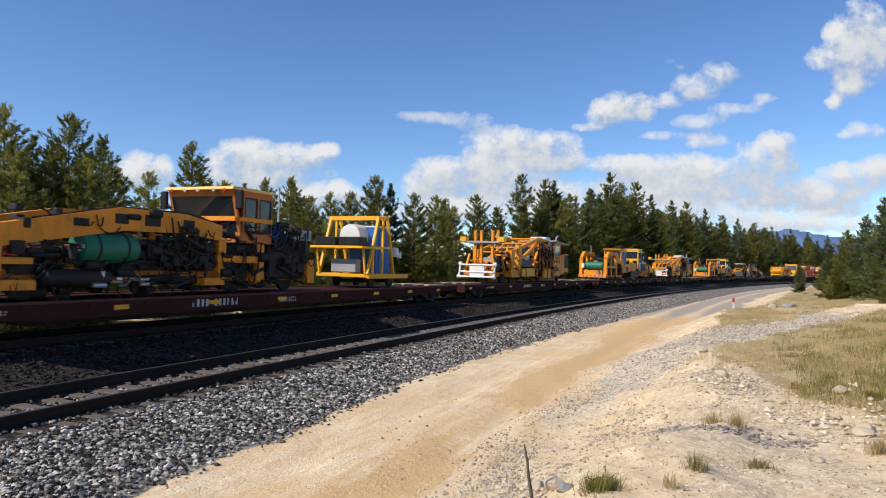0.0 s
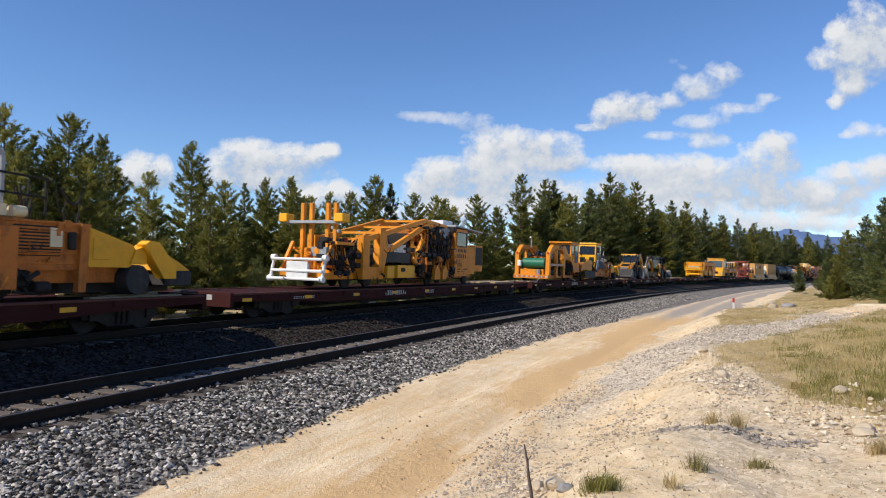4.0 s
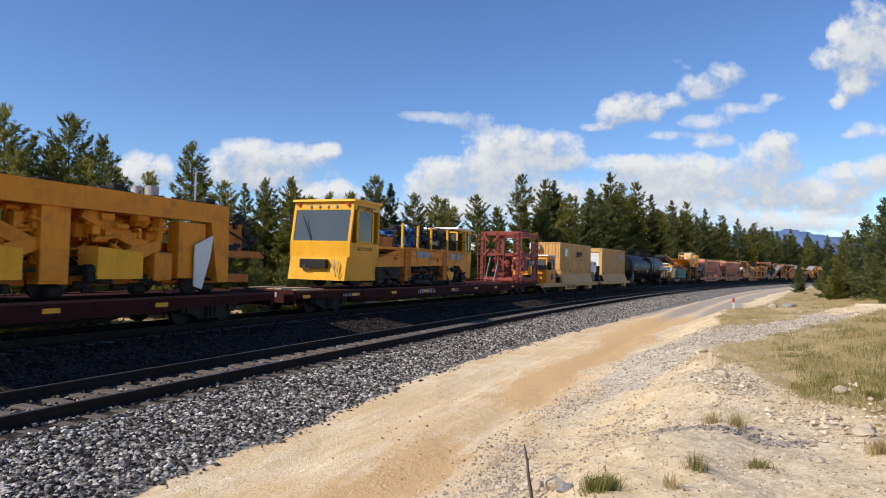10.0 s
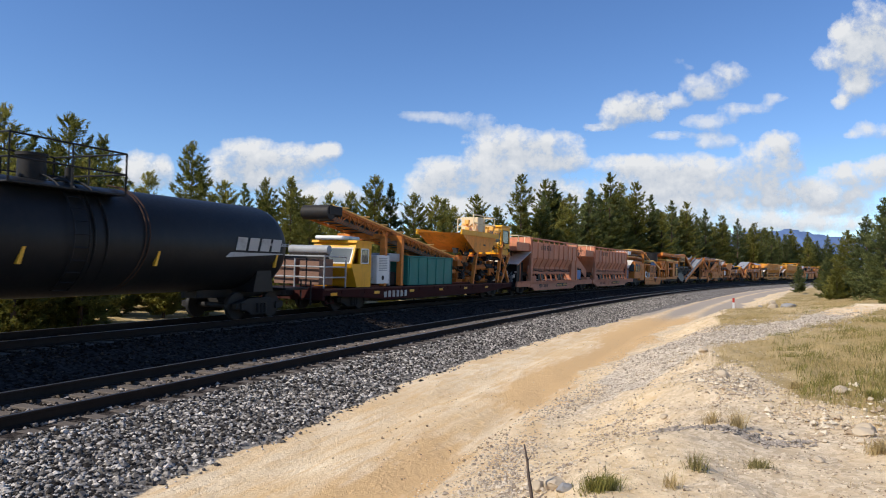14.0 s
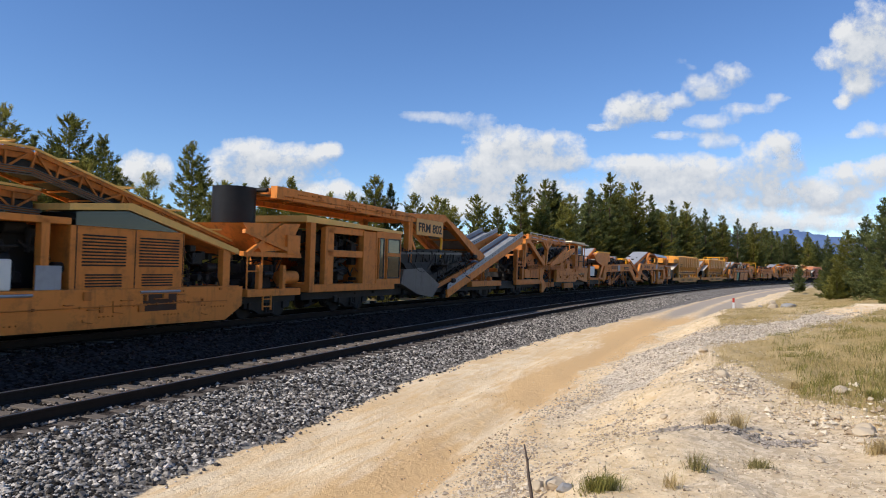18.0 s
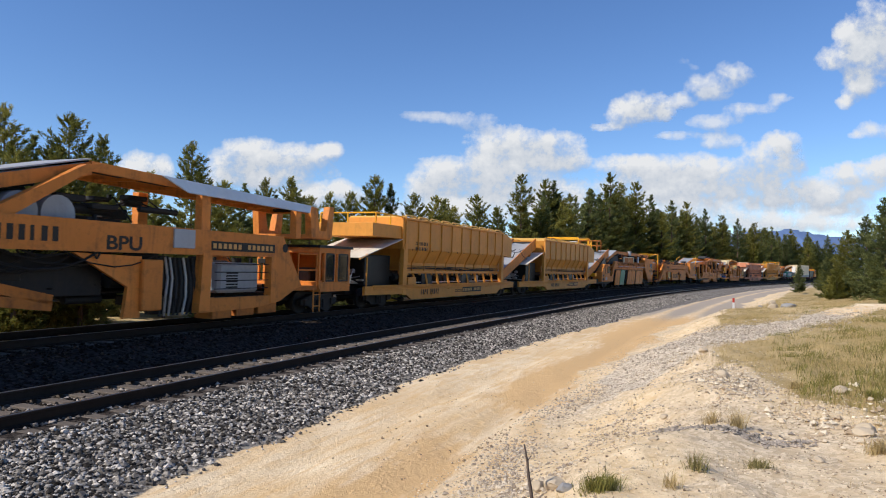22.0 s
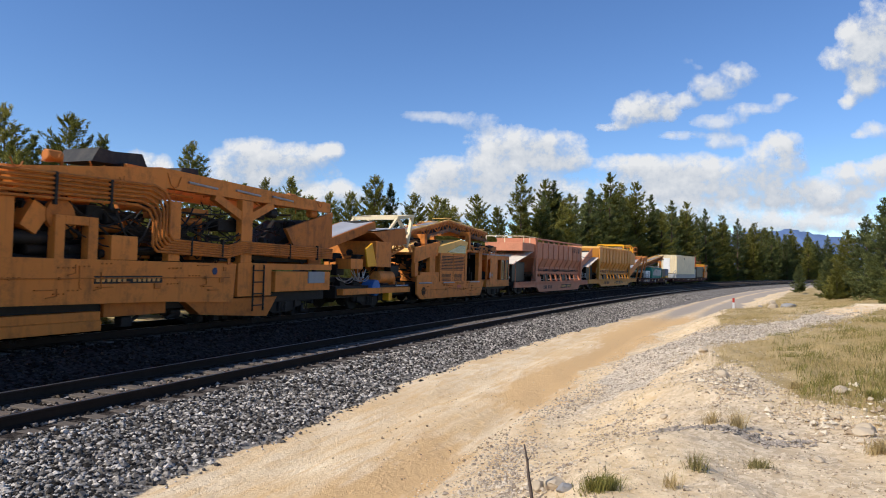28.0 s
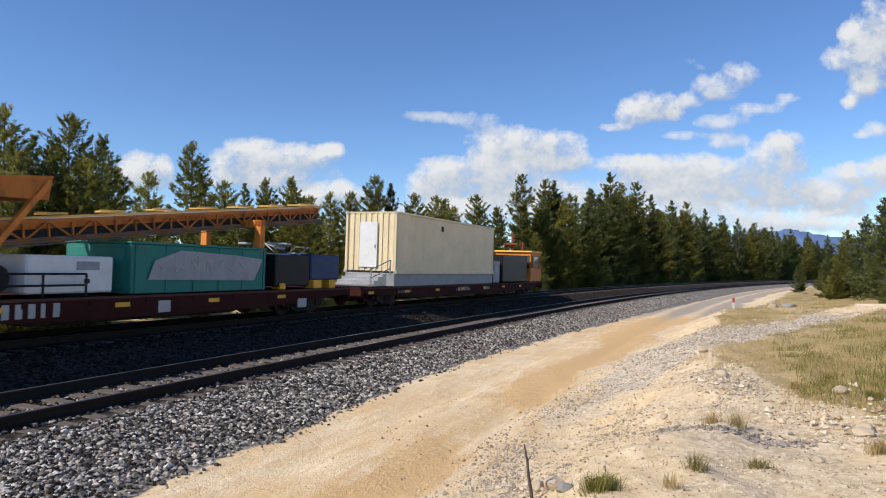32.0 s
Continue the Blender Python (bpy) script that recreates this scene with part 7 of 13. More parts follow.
    window(c, ((X(3.85), -0.68, z0 + 1.75), (X(3.85), 0.68, z0 + 1.75), (X(4.0), 0.68, z0 + 2.7), (X(4.0), -0.68, z0 + 2.7)), pane=DARKGLASS, w=0.03, name="windshield")
    window(c, ((X(5.78), -0.68, z0 + 1.3), (X(5.78), 0.68, z0 + 1.3), (X(5.68), 0.68, z0 + 2.7), (X(5.68), -0.68, z0 + 2.7)), pane=GLASS, w=0.03, name="rear_window")
    part("seat", B(Shape(), 4.6, 5.1, -0.25, 0.25, 0.95, 1.9, 0.05), RUBBER, c)
    for y in (-0.9, 0.62):
        part("fender", P(Shape(), [(4.55, 0.9), (4.75, 1.45), (5.15, 1.62), (5.75, 1.5), (5.95, 1.2), (5.85, 1.2), (5.6, 1.38), (5.1, 1.48), (4.85, 1.35), (4.65, 0.9)], y, y + 0.32), CATYEL, e)
    for y in (-0.88, 0.88):
        tyre(e, X(2.9), y, z0 + 0.46, 0.46, 0.3, CATYEL)
        tyre(e, X(5.2), y, z0 + 0.66, 0.66, 0.42, CATYEL)
    part("steps", B(Shape(), 4.0, 4.5, -0.95, -0.6, 0.45, 0.9), GREASE, e)
    for y in (-1.0, 0.75):
        part("stabilizer", P(Shape(), [(5.9, 0.3), (6.15, 0.3), (6.25, 1.9), (6.1, 1.95)], y, y + 0.2), CATYEL, e)
    # boom, stick and bucket from their joints: foot, knee, elbow, wrist
    def limb(stops, width, nm, mat, label):
        """A tapered arm through (x, z, depth) stops."""
        up, lo = [], []
        for i, (x, z, d) in enumerate(stops):
            p, q = stops[max(0, i - 1)], stops[min(len(stops) - 1, i + 1)]
            t = Vector((q[0] - p[0], 0, q[1] - p[1])).normalized()
            up.append((x - t.z * d / 2, z + t.x * d / 2))
            lo.append((x + t.z * d / 2, z - t.x * d / 2))
        return part(nm, Shape().prism(up + lo[::-1], -width / 2, width / 2), mat, e, label)

    foot, knee, elbow, wrist = dig
    mid = lambda a, b, f: (a[0] + (b[0] - a[0]) * f, a[1] + (b[1] - a[1]) * f)
    bm1 = mid(foot, knee, 0.55)
    limb([(*foot, 0.34), (*bm1, 0.44), (*mid(foot, knee, 0.85), 0.50), (*mid(knee, elbow, 0.25), 0.48), (*mid(knee, elbow, 0.7), 0.36), (*elbow, 0.26)], 0.30, "boom", CATYEL, "dusty yellow bent digging boom")
    limb([(*mid(elbow, wrist, -0.08), 0.26), (*mid(elbow, wrist, 0.15), 0.40), (*mid(elbow, wrist, 0.5), 0.36), (*wrist, 0.24)], 0.26, "stick", CATYEL, "yellow digging stick")
    part("emblem", Shape().prism([(knee[0] - 0.28, knee[1] - 0.1), (knee[0] + 0.2, knee[1] - 0.05), (knee[0] + 0.25, knee[1] + 0.16), (knee[0] - 0.2, knee[1] + 0.14)], -0.156, -0.15), INK, e, "dark plain emblem plate")
    s = 1 if wrist[0] > elbow[0] else -1
    part("stick_ram", Shape().rod((knee[0], 0, knee[1] + 0.33), mid_up(elbow, 0.24), 0.075, 10).rod(mid_up(elbow, 0.24), (elbow[0] + s * 0.2, 0, elbow[1] + 0.1), 0.04, 8), GREASE, e)
    part("bucket_ram", Shape().rod((elbow[0] + s * 0.32, 0, elbow[1] + 0.1), (wrist[0] + s * 0.28, 0, wrist[1] + 0.25), 0.06, 10), STEEL, e)
    part("boom_pin", Shape().rod((elbow[0], -0.24, elbow[1]), (elbow[0], 0.24, elbow[1]), 0.11, 12), GREASE, e)
    part("linkage", Shape().beam((wrist[0] + s * 0.28, -0.12, wrist[1] + 0.25), (wrist[0] + s * 0.16, -0.12, wrist[1] - 0.3), 0.07).beam((wrist[0] + s * 0.28, 0.12, wrist[1] + 0.25), (wrist[0] + s * 0.16, 0.12, wrist[1] - 0.3), 0.07).rod((wrist[0] + s * 0.28, -0.15, wrist[1] + 0.25), (wrist[0] + s * 0.28, 0.15, wrist[1] + 0.25), 0.05, 8), STEEL, e)
    w0, z1 = wrist[0], wrist[1]
    bk = Shape()
    for y in (-0.32, 0.29):
        bk.prism([(w0 - s * 0.12, z1 + 0.02), (w0 + s * 0.18, z1 - 0.05), (w0 + s * 0.2, z1 - 0.9), (w0 - s * 0.25, z1 - 1.18), (w0 - s * 0.75, z1 - 1.2), (w0 - s * 0.5, z1 - 0.55)], y, y + 0.03)
    shell = [(0.18, -0.02), (0.26, -0.4), (0.24, -0.75), (0.08, -1.02), (-0.2, -1.18), (-0.75, -1.22)]
    for (xa, za), (xb, zb) in zip(shell[:-1], shell[1:]):
        bk.plate((w0 + s * xa, -0.32, z1 + za), (w0 + s * xb, -0.32, z1 + zb), (w0 + s * xb, 0.32, z1 + zb), (w0 + s * xa, 0.32, z1 + za), 0.035)
    bucket = part("digging_bucket", bk, STEELDARK, e, "worn dark steel digging bucket")
    for i in range(5):
        y = -0.29 + i * 0.145
        part("tooth", Shape().prism([(w0 - s * 0.72, z1 - 1.25), (w0 - s * 0.72, z1 - 1.16), (w0 - s * 0.95, z1 - 1.21)], y - 0.03, y + 0.03), STEEL, bucket)
    for k in range(4):
        y = -0.2 + k * 0.05
        part("hose", Shape().pipe([((foot[0] + knee[0]) / 2 + s * 0.2, y, (foot[1] + knee[1]) / 2 + 0.3), (knee[0] - s * 0.2, y, knee[1] + 0.42), (elbow[0] - s * 0.1, y, elbow[1] + 0.35 - k * 0.04), (elbow[0] + s * 0.35, y, elbow[1] + 0.12), (mid(elbow, wrist, 0.5)[0] + s * 0.28, y, mid(elbow, wrist, 0.5)[1] + 0.12)], 0.02), RUBBER, e)
    rigging(e, min(X(5.6), X(6.3)), max(X(5.6), X(6.3)), 1.2, 2.2, -0.8, 24, seed + 7)
    rigging(e, min(X(1.7), X(4.4)), max(X(1.7), X(4.4)), 1.2, 1.9, -0.75, 30, seed + 8)
    part("warning_triangle", P(Shape(), [(6.18, 1.3), (6.2, 1.3), (6.19, 1.62)], -0.75, -0.45), ORANGE, e)
    part("exhaust_stack", Shape().pipe([(X(3.0), -0.42, z0 + 1.6), (X(3.0), -0.42, z0 + 2.35), (X(2.9), -0.42, z0 + 2.45)], 0.045, 8), GREASE, e)
    for y in (-0.6, -0.3, 0.3, 0.6):
        part("work_lamp", Shape().box(X(3.78), X(3.86), y - 0.08, y + 0.08, z0 + 2.6, z0 + 2.7), LETTER, c)
        part("work_lamp", Shape().box(X(5.8), X(5.9), y - 0.08, y + 0.08, z0 + 2.6, z0 + 2.7), LETTER, c)
    for y in (-0.62, 0.54):
        part("hood_panel", P(Shape(), [(2.2, 0.85), (2.2, 1.2), (3.5, 1.5), (3.7, 1.5), (3.7, 0.85)], y, y + 0.08), GREASE, e)
        part("loader_link", P(Shape(), [(1.35, 0.8), (1.5, 0.75), (2.2, 1.55), (2.05, 1.62)], y * 1.25, y * 1.25 + 0.08), AMBER, e)
    for i in range(5):
        part("grille_bar", B(Shape(), 1.87, 1.9, -0.42, 0.42, 0.84 + i * 0.1, 0.88 + i * 0.1, 0.005), GREY, e)
    mirror(c, X(3.8), -1.0, z0 + 2.3)
    mirror(c, X(3.8), 1.0, z0 + 2.3)
    part("tail_frame", B(Shape(), 5.85, 6.15, -1.0, 1.0, 0.35, 0.75), GREASE, e)
    part("battery_box", B(Shape(), 3.55, 4.55, -0.85, -0.5, 0.4, 0.95), BLACK, e)
    part("rag", B(Shape(), 3.72, 3.9, -0.9, -0.75, 1.3, 1.75, 0.04), RED, e, "red cloth bag on the cab step")
    return e


backhoe(150.2, 1, 51, ((156.75, 1.75), (157.9, 3.15), (159.6, 3.62), (160.75, 2.12)))
backhoe(171.9, -1, 52, ((166.15, 1.6), (165.05, 3.0), (163.75, 3.42), (162.1, 2.1)))
hold_downs([151.5, 1.3, 0.5, 155.5, 1.2, 0.8, 171.4, 1.4, 1.6])
hold_downs([162.0, 1.3, 1.2])


# yellow surfacing machine and the cab machine behind it
def surfacer():
    e = rider("surfacing_machine", 196.0, "bright yellow surfacing machine with a long side beam", "track machine", "track machines")
    part("side_beam", Shape().prism([(192.3, 1.5), (192.9, 1.5), (193.0, 2.9), (200.0, 2.85), (200.3, 1.2), (200.75, 1.2), (200.7, 3.35), (192.4, 3.42)], -1.4, -1.1), YELLOW, e, "long yellow side beam")
    part("side_beam", Shape().prism([(192.3, 1.5), (192.9, 1.5), (193.0, 2.9), (200.0, 2.85), (200.3, 1.2), (200.75, 1.2), (200.7, 3.35), (192.4, 3.42)], 1.1, 1.4), YELLOW, e)
    part("deck_plate", Shape().box(192.4, 200.6, -1.1, 1.1, 3.2, 3.3), YELLOW, e)
    part("front_deck", Shape().box(190.9, 192.4, -1.35, 1.35, 2.05, 2.2).box(190.9, 191.2, -1.35, 1.35, 2.3, 2.55).box(191.4, 192.3, -1.3, -1.0, 1.1, 2.1).box(191.4, 192.3, 1.0, 1.3, 1.1, 2.1).box(191.0, 192.0, -1.0, 1.0, 1.35, 1.6), BRIGHT, e)
    part("front_panel", Shape().box(191.9, 192.3, -1.1, 1.1, 2.7, 3.3), YELLOW, e)
    part("engine_sheet", Shape().box(191.3, 192.0, -0.8, 0.9, 2.25, 2.75), SILVER, e, "silver engine sheet")
    rl = Shape()
    railing(rl, [(192.2, -1.35, 2.2), (190.95, -1.35, 2.2), (190.95, 1.35, 2.2), (192.2, 1.35, 2.2)], 1.15, 0.03)
    part("railing", rl, BRIGHT, e)
    clutter(e, 191.0, 192.4, -1.2, 1.2, 1.2, 2.1, 34, 11, BRIGHT, "front_gear", "yellow front gear")
    hung(e, 190.8, 192.3, 1.0, 1.9, -1.2, 8, 12, STEEL)
    for x in (193.3, 196.4):
        part("work_box", Shape().prism([(x, 1.3), (x + 1.3, 1.3), (x + 1.3, 1.95), (x, 2.05)], -1.35, -0.7), BRIGHT, e)
        clutter(e, x - 0.2, x + 1.8, -1.15, 1.0, 1.9, 2.85, 34, int(x), YELLOW, "work_head", "yellow work head")
    part("drop_frames", Shape().box(195.0, 195.7, -1.3, -0.9, 1.2, 2.9).box(198.9, 199.9, -1.3, -0.9, 1.3, 2.8), YELLOW, e)
    clutter(e, 193.0, 200.2, -0.8, 0.9, 1.15, 2.8, 70, 13, YELLOW)
    part("engine_core", Shape().box(193.2, 199.9, 0.0, 0.9, 1.3, 1.8, 0.05), GREASE, e)
    for x in (193.1, 196.2):
        part("swing_arm", Shape().beam((x, -1.0, 2.85), (x + 1.9, -1.1, 2.0), 0.16, 0.3), YELLOW, e, "yellow swing arm")
        part("swing_arm", Shape().beam((x + 2.3, -1.0, 2.85), (x + 2.0, -1.1, 1.6), 0.2, 0.26), YELLOW, e, "yellow swing arm")
        part("tine_plate", Shape().prism([(x + 0.9, 1.95), (x + 2.2, 2.3), (x + 2.2, 2.05), (x + 1.0, 1.55)], -1.2, -0.5), YELLOW, e)
        part("shield", Shape().box(x + 1.9, x + 2.5, -1.32, -0.9, 1.25, 1.95, 0.02), YELLOW, e)
        rigging(e, x, x + 2.4, 1.9, 2.85, -1.25, 40, int(x) + 5, YELLOW, "yellow brackets and lit cylinders")
    part("pale_guard", Shape().prism([(199.4, 2.2), (200.1, 2.5), (200.0, 1.9), (199.7, 1.0), (199.4, 1.1)], -1.4, -1.36), WHITE, e, "scuffed white guard sheet")
    rigging(e, 192.4, 200.4, 1.0, 1.5, -1.2, 60, 971)
    rigging(e, 200.6, 202.6, 2.0, 3.2, -1.1, 40, 972)
    rigging(e, 192.6, 200.4, 3.36, 3.5, -1.0, 50, 973)
    clutter(e, 199.6, 200.4, -1.3, 0.9, 1.3, 2.3, 10, 14, STEEL)
    part("exhaust", Shape().rod((198.9, -0.3, 3.3), (198.9, -0.3, 3.75), 0.18, 14).rod((198.4, -0.3, 3.3), (198.4, -0.3, 3.7), 0.12, 12), SILVER, e)
    part("mast", Shape().pipe([(200.4, -0.4, 3.3), (200.4, -0.4, 4.35), (200.8, -0.4, 4.4)], 0.03), STEEL, e)
    part("rear_deck", Shape().box(200.7, 202.6, -1.2, 1.2, 1.9, 2.1).box(200.9, 201.8, -1.0, 0.8, 2.1, 2.9), AMBER, e)
    part("rear_box", Shape().box(201.2, 202.3, -0.9, 0.7, 2.15, 2.8, 0.05), BLACK, e)
    part("chassis", Shape().box(192.0, 202.4, -0.8, 0.8, 1.15, 1.4), AMBER, e)
    rail_wheels(e, (192.9, 195.4, 199.8), 0.84, 0.36)
    return e


surfacer()
hold_downs([191.2, 2.0, -2.9, 191.6, 1.4, 1.2, 191.9, 1.3, -1.3])


def stabilizer():
    e = rider("track_stabilizer", 213.4, "bright yellow stabilizer with square front cab and railed engine deck", "track machine", "track machines")
    c = cab(e, 207.3, 209.5, 2.05, 4.2, BRIGHT, lean=0.25, roof=BRIGHT, sill=0.26, top=0.14, ya=-1.38, yb=1.38, side_windows=((0.22, 0.75),), label="square yellow cab with a large windshield", front_pane=GLASS, frame=BRIGHT)
    for y in (-0.9, 0.9):
        part("round_mirror", Shape().turned([((207.5, y, 3.0), 0.35), ((207.56, y, 3.0), 0.35)], 20), GREY, c)
    lamps(c, 207.5, 4.08, (-1.15, 1.15), RED, 0.07)
    lamps(c, 207.5, 4.02, (-0.6, -0.2, 0.2, 0.6), LETTER, 0.06)
    words("model_letters", "PTS90C", INK, c, 207.75, -1.384, 3.86, 0.27, width=1.35)
    bars("small_print", c, INK, 207.8, 2.4, -1.384, 0.05, 12, 0.1, 2, label="small dark lettering bars")
    part("nose", Shape().prism([(207.1, 1.15), (209.4, 1.15), (209.4, 2.05), (207.25, 2.05)], -1.3, 1.3), BRIGHT, e)
    hung(e, 206.9, 207.15, 1.2, 2.0, -0.9, 4, 15, STEEL, 0.012)
    hung(e, 206.9, 207.15, 1.2, 2.0, 0.3, 4, 16, STEEL, 0.012)
    # no hollow here: a black block gives the recess its shade
    part("nose_recess", Shape().box(207.0, 207.2, -0.5, 0.7, 1.6, 1.95), GREASE, e)
    part("wiper", Shape().beam((207.32, 0.8, 3.6), (207.3, 0.4, 2.7), 0.03), INK, c)
    part("main_frame", Shape().prism([(209.4, 2.0), (211.8, 2.6), (219.3, 2.6), (219.3, 2.1), (218.0, 1.85), (209.4, 1.7)], -1.3, -1.05).prism([(209.4, 2.0), (211.8, 2.6), (219.3, 2.6), (219.3, 2.1), (218.0, 1.85), (209.4, 1.7)], 1.05, 1.3), YELLOW, e)
    part("deck", Shape().box(209.5, 219.4, -1.3, 1.3, 2.45, 2.58), YELLOW, e)
    part("engine", Shape().box(213.0, 214.4, -0.8, 0.8, 2.6, 3.4, 0.05), BLUE, e, "blue engine unit")
    part("hydraulic_tank", Shape().box(209.8, 211.5, -0.9, 0.9, 2.6, 3.0), AMBER, e)
    clutter(e, 211.6, 213.0, -0.9, 0.9, 2.6, 3.5, 22, 17)
    clutter(e, 214.4, 217.6, -1.0, 0.9, 2.6, 3.5, 40, 18)
    clutter(e, 213.0, 215.0, -1.1, -0.4, 2.6, 3.6, 16, 19, BLUE, "blue_motors", "blue motors")
    part("air_hose", Shape().pipe([(216.6, -0.9, 2.7), (216.7, -0.9, 3.2), (217.2, -0.9, 3.3), (217.6, -0.9, 3.1)], 0.13, 10), RUBBER, e)
    rl = Shape()
    railing(rl, [(211.7, -1.28, 2.58), (219.2, -1.28, 2.58)], 1.05, 0.022, 2)
    railing(rl, [(211.7, 1.28, 2.58), (219.2, 1.28, 2.58)], 1.05, 0.022, 2)
    part("railing", rl, GREASE, e)
    for x in (211.7, 213.2, 214.6, 216.5, 218.8):
        part("rail_post", Shape().box(x - 0.05, x + 0.05, -1.34, -1.24, 2.5, 3.65), BRIGHT, e)
    cab(e, 217.9, 219.8, 2.1, 3.75, BRIGHT, roof=WHITE, sill=0.3, ya=-1.25, yb=1.25, side_windows=((0.4, 0.92),), label="yellow rear cab")
    part("rear_apron", Shape().prism([(217.9, 2.1), (219.8, 2.1), (219.7, 1.2), (219.3, 1.2), (218.2, 1.8)], -1.25, 1.25), YELLOW, e)
    part("lower_frame", Shape().box(209.4, 219.0, -0.9, 0.9, 1.2, 1.7).box(211.9, 212.3, -1.35, -0.95, 1.1, 2.5).box(216.0, 216.4, -1.35, -0.95, 1.1, 2.5), AMBER, e)
    st = Shape()
    ladder(st, 212.1, -1.4, 1.15, 2.45)
    part("ladder", st, YELLOW, e)
    for x in (213.1, 213.8, 216.8, 217.6):
        part("side_box", Shape().box(x, x + 0.55, -1.36, -1.28, 2.15, 2.45), GREY, e)
    clutter(e, 209.6, 218.8, -1.25, 1.0, 1.0, 2.0, 60, 20)
    rigging(e, 209.5, 219.0, 0.9, 1.9, -1.3, 150, 975)
    rigging(e, 211.8, 217.6, 2.6, 3.6, -1.1, 90, 976)
    fittings(e, 209.6, 218.6, 1.95, 2.5, -1.3, 26, 977)
    part("axle_guard", Shape().turned([((217.0, -1.3, 1.5), 0.42), ((217.0, -1.2, 1.5), 0.42)], 20), BRIGHT, e)
    part("dark_tank", Shape().box(209.6, 211.6, -1.25, -0.9, 1.2, 1.75, 0.04), GREASE, e)
    rail_wheels(e, (208.6, 210.6, 216.2, 217.6), 0.84, 0.42)
    return e


stabilizer()


def red_rack():
    e = rider("steel_rack", 229.5, "oxide-red open steel rack frame on the flat car", "steel rack")
    a, b, lo, hi = 227.4, 231.2, 0.86, 4.1
    for x in (a, b):
        for y in (-1.3, 0.1, 1.2):
            part("post", Shape().box(x, x + 0.2, y, y + 0.2, lo, hi), OXIDE, e)
    for z in (lo + 0.1, 2.55, hi - 0.2):
        for y in (-1.3, 1.2):
            part("rail", Shape().box(a, b + 0.2, y, y + 0.18, z, z + 0.22), OXIDE, e)
        part("cross_bar", Shape().box(a, a + 0.18, -1.3, 1.4, z, z + 0.2), OXIDE, e)
        part("cross_bar", Shape().box(b, b + 0.18, -1.3, 1.4, z, z + 0.2), OXIDE, e)
    for y in (-1.2, 0.0, 1.3):
        sh = Shape()
        ladder(sh, a - 0.05, y, lo, hi, 0.55, False)
        part("rung_ladder", sh, OXIDE, e)
    g = Shape().beam((a, 0.1, 2.6), (a, 0.5, 3.0), 0.14).beam((a, 1.2, 2.6), (a, 0.8, 3.0), 0.14).beam((a, 0.1, 3.9), (a, 0.5, 3.5), 0.14).beam((a, 1.2, 3.9), (a, 0.8, 3.5), 0.14)
    part("gusset", g, OXIDE, e)
    part("panel", Shape().box(228.4, 229.2, -1.28, -1.2, 1.6, 2.5).box(230.0, 230.9, -1.28, -1.2, 2.3, 3.6).prism([(230.0, 1.2), (231.0, 1.2), (231.0, 2.2)], -1.28, -1.2), OXIDE, e)
    for y in (0.3, 0.9):
        part("strut", Shape().beam((a - 0.3, y, lo), (a + 0.1, y - 0.2, 2.6), 0.05), STEEL, e)
    part("cylinder", Shape().rod((a + 0.1, -0.9, 1.0), (a + 0.1, 1.1, 1.0), 0.17, 14), OXIDE, e)
    clutter(e, 228.0, 230.8, -1.0, 1.0, 1.0, 2.8, 34, 21, OXIDE, "inner_frames", "red inner frames and arms")
    top = Shape()
    for i in range(11):
        x = a + 0.3 + i * 0.34
        top.beam((x, -1.3, hi + 0.05), (x + 0.12, 1.3, hi + 0.05), 0.1)
    part("top_bars", top, OXIDE, e)
    hung(e, 227.6, 229.6, 3.9, 4.4, -1.2, 8, 22)
    hung(e, 229.4, 230.4, 1.4, 3.0, -1.2, 8, 23)
    part("yellow_bracket", Shape().box(229.6, 230.0, -1.34, -1.24, 1.4, 2.0), BRIGHT, e)
    return e


red_rack()
bed = rider("steel_bars", 223.0, "red steel bars lying on the flat car deck", "steel bars")
for y in (-0.9, -0.6, 0.2, 0.6):
    part("bar", Shape().box(220.6, 225.6, y, y + 0.12, 0.81, 0.92), OXIDE if y != -0.6 else RED, bed)


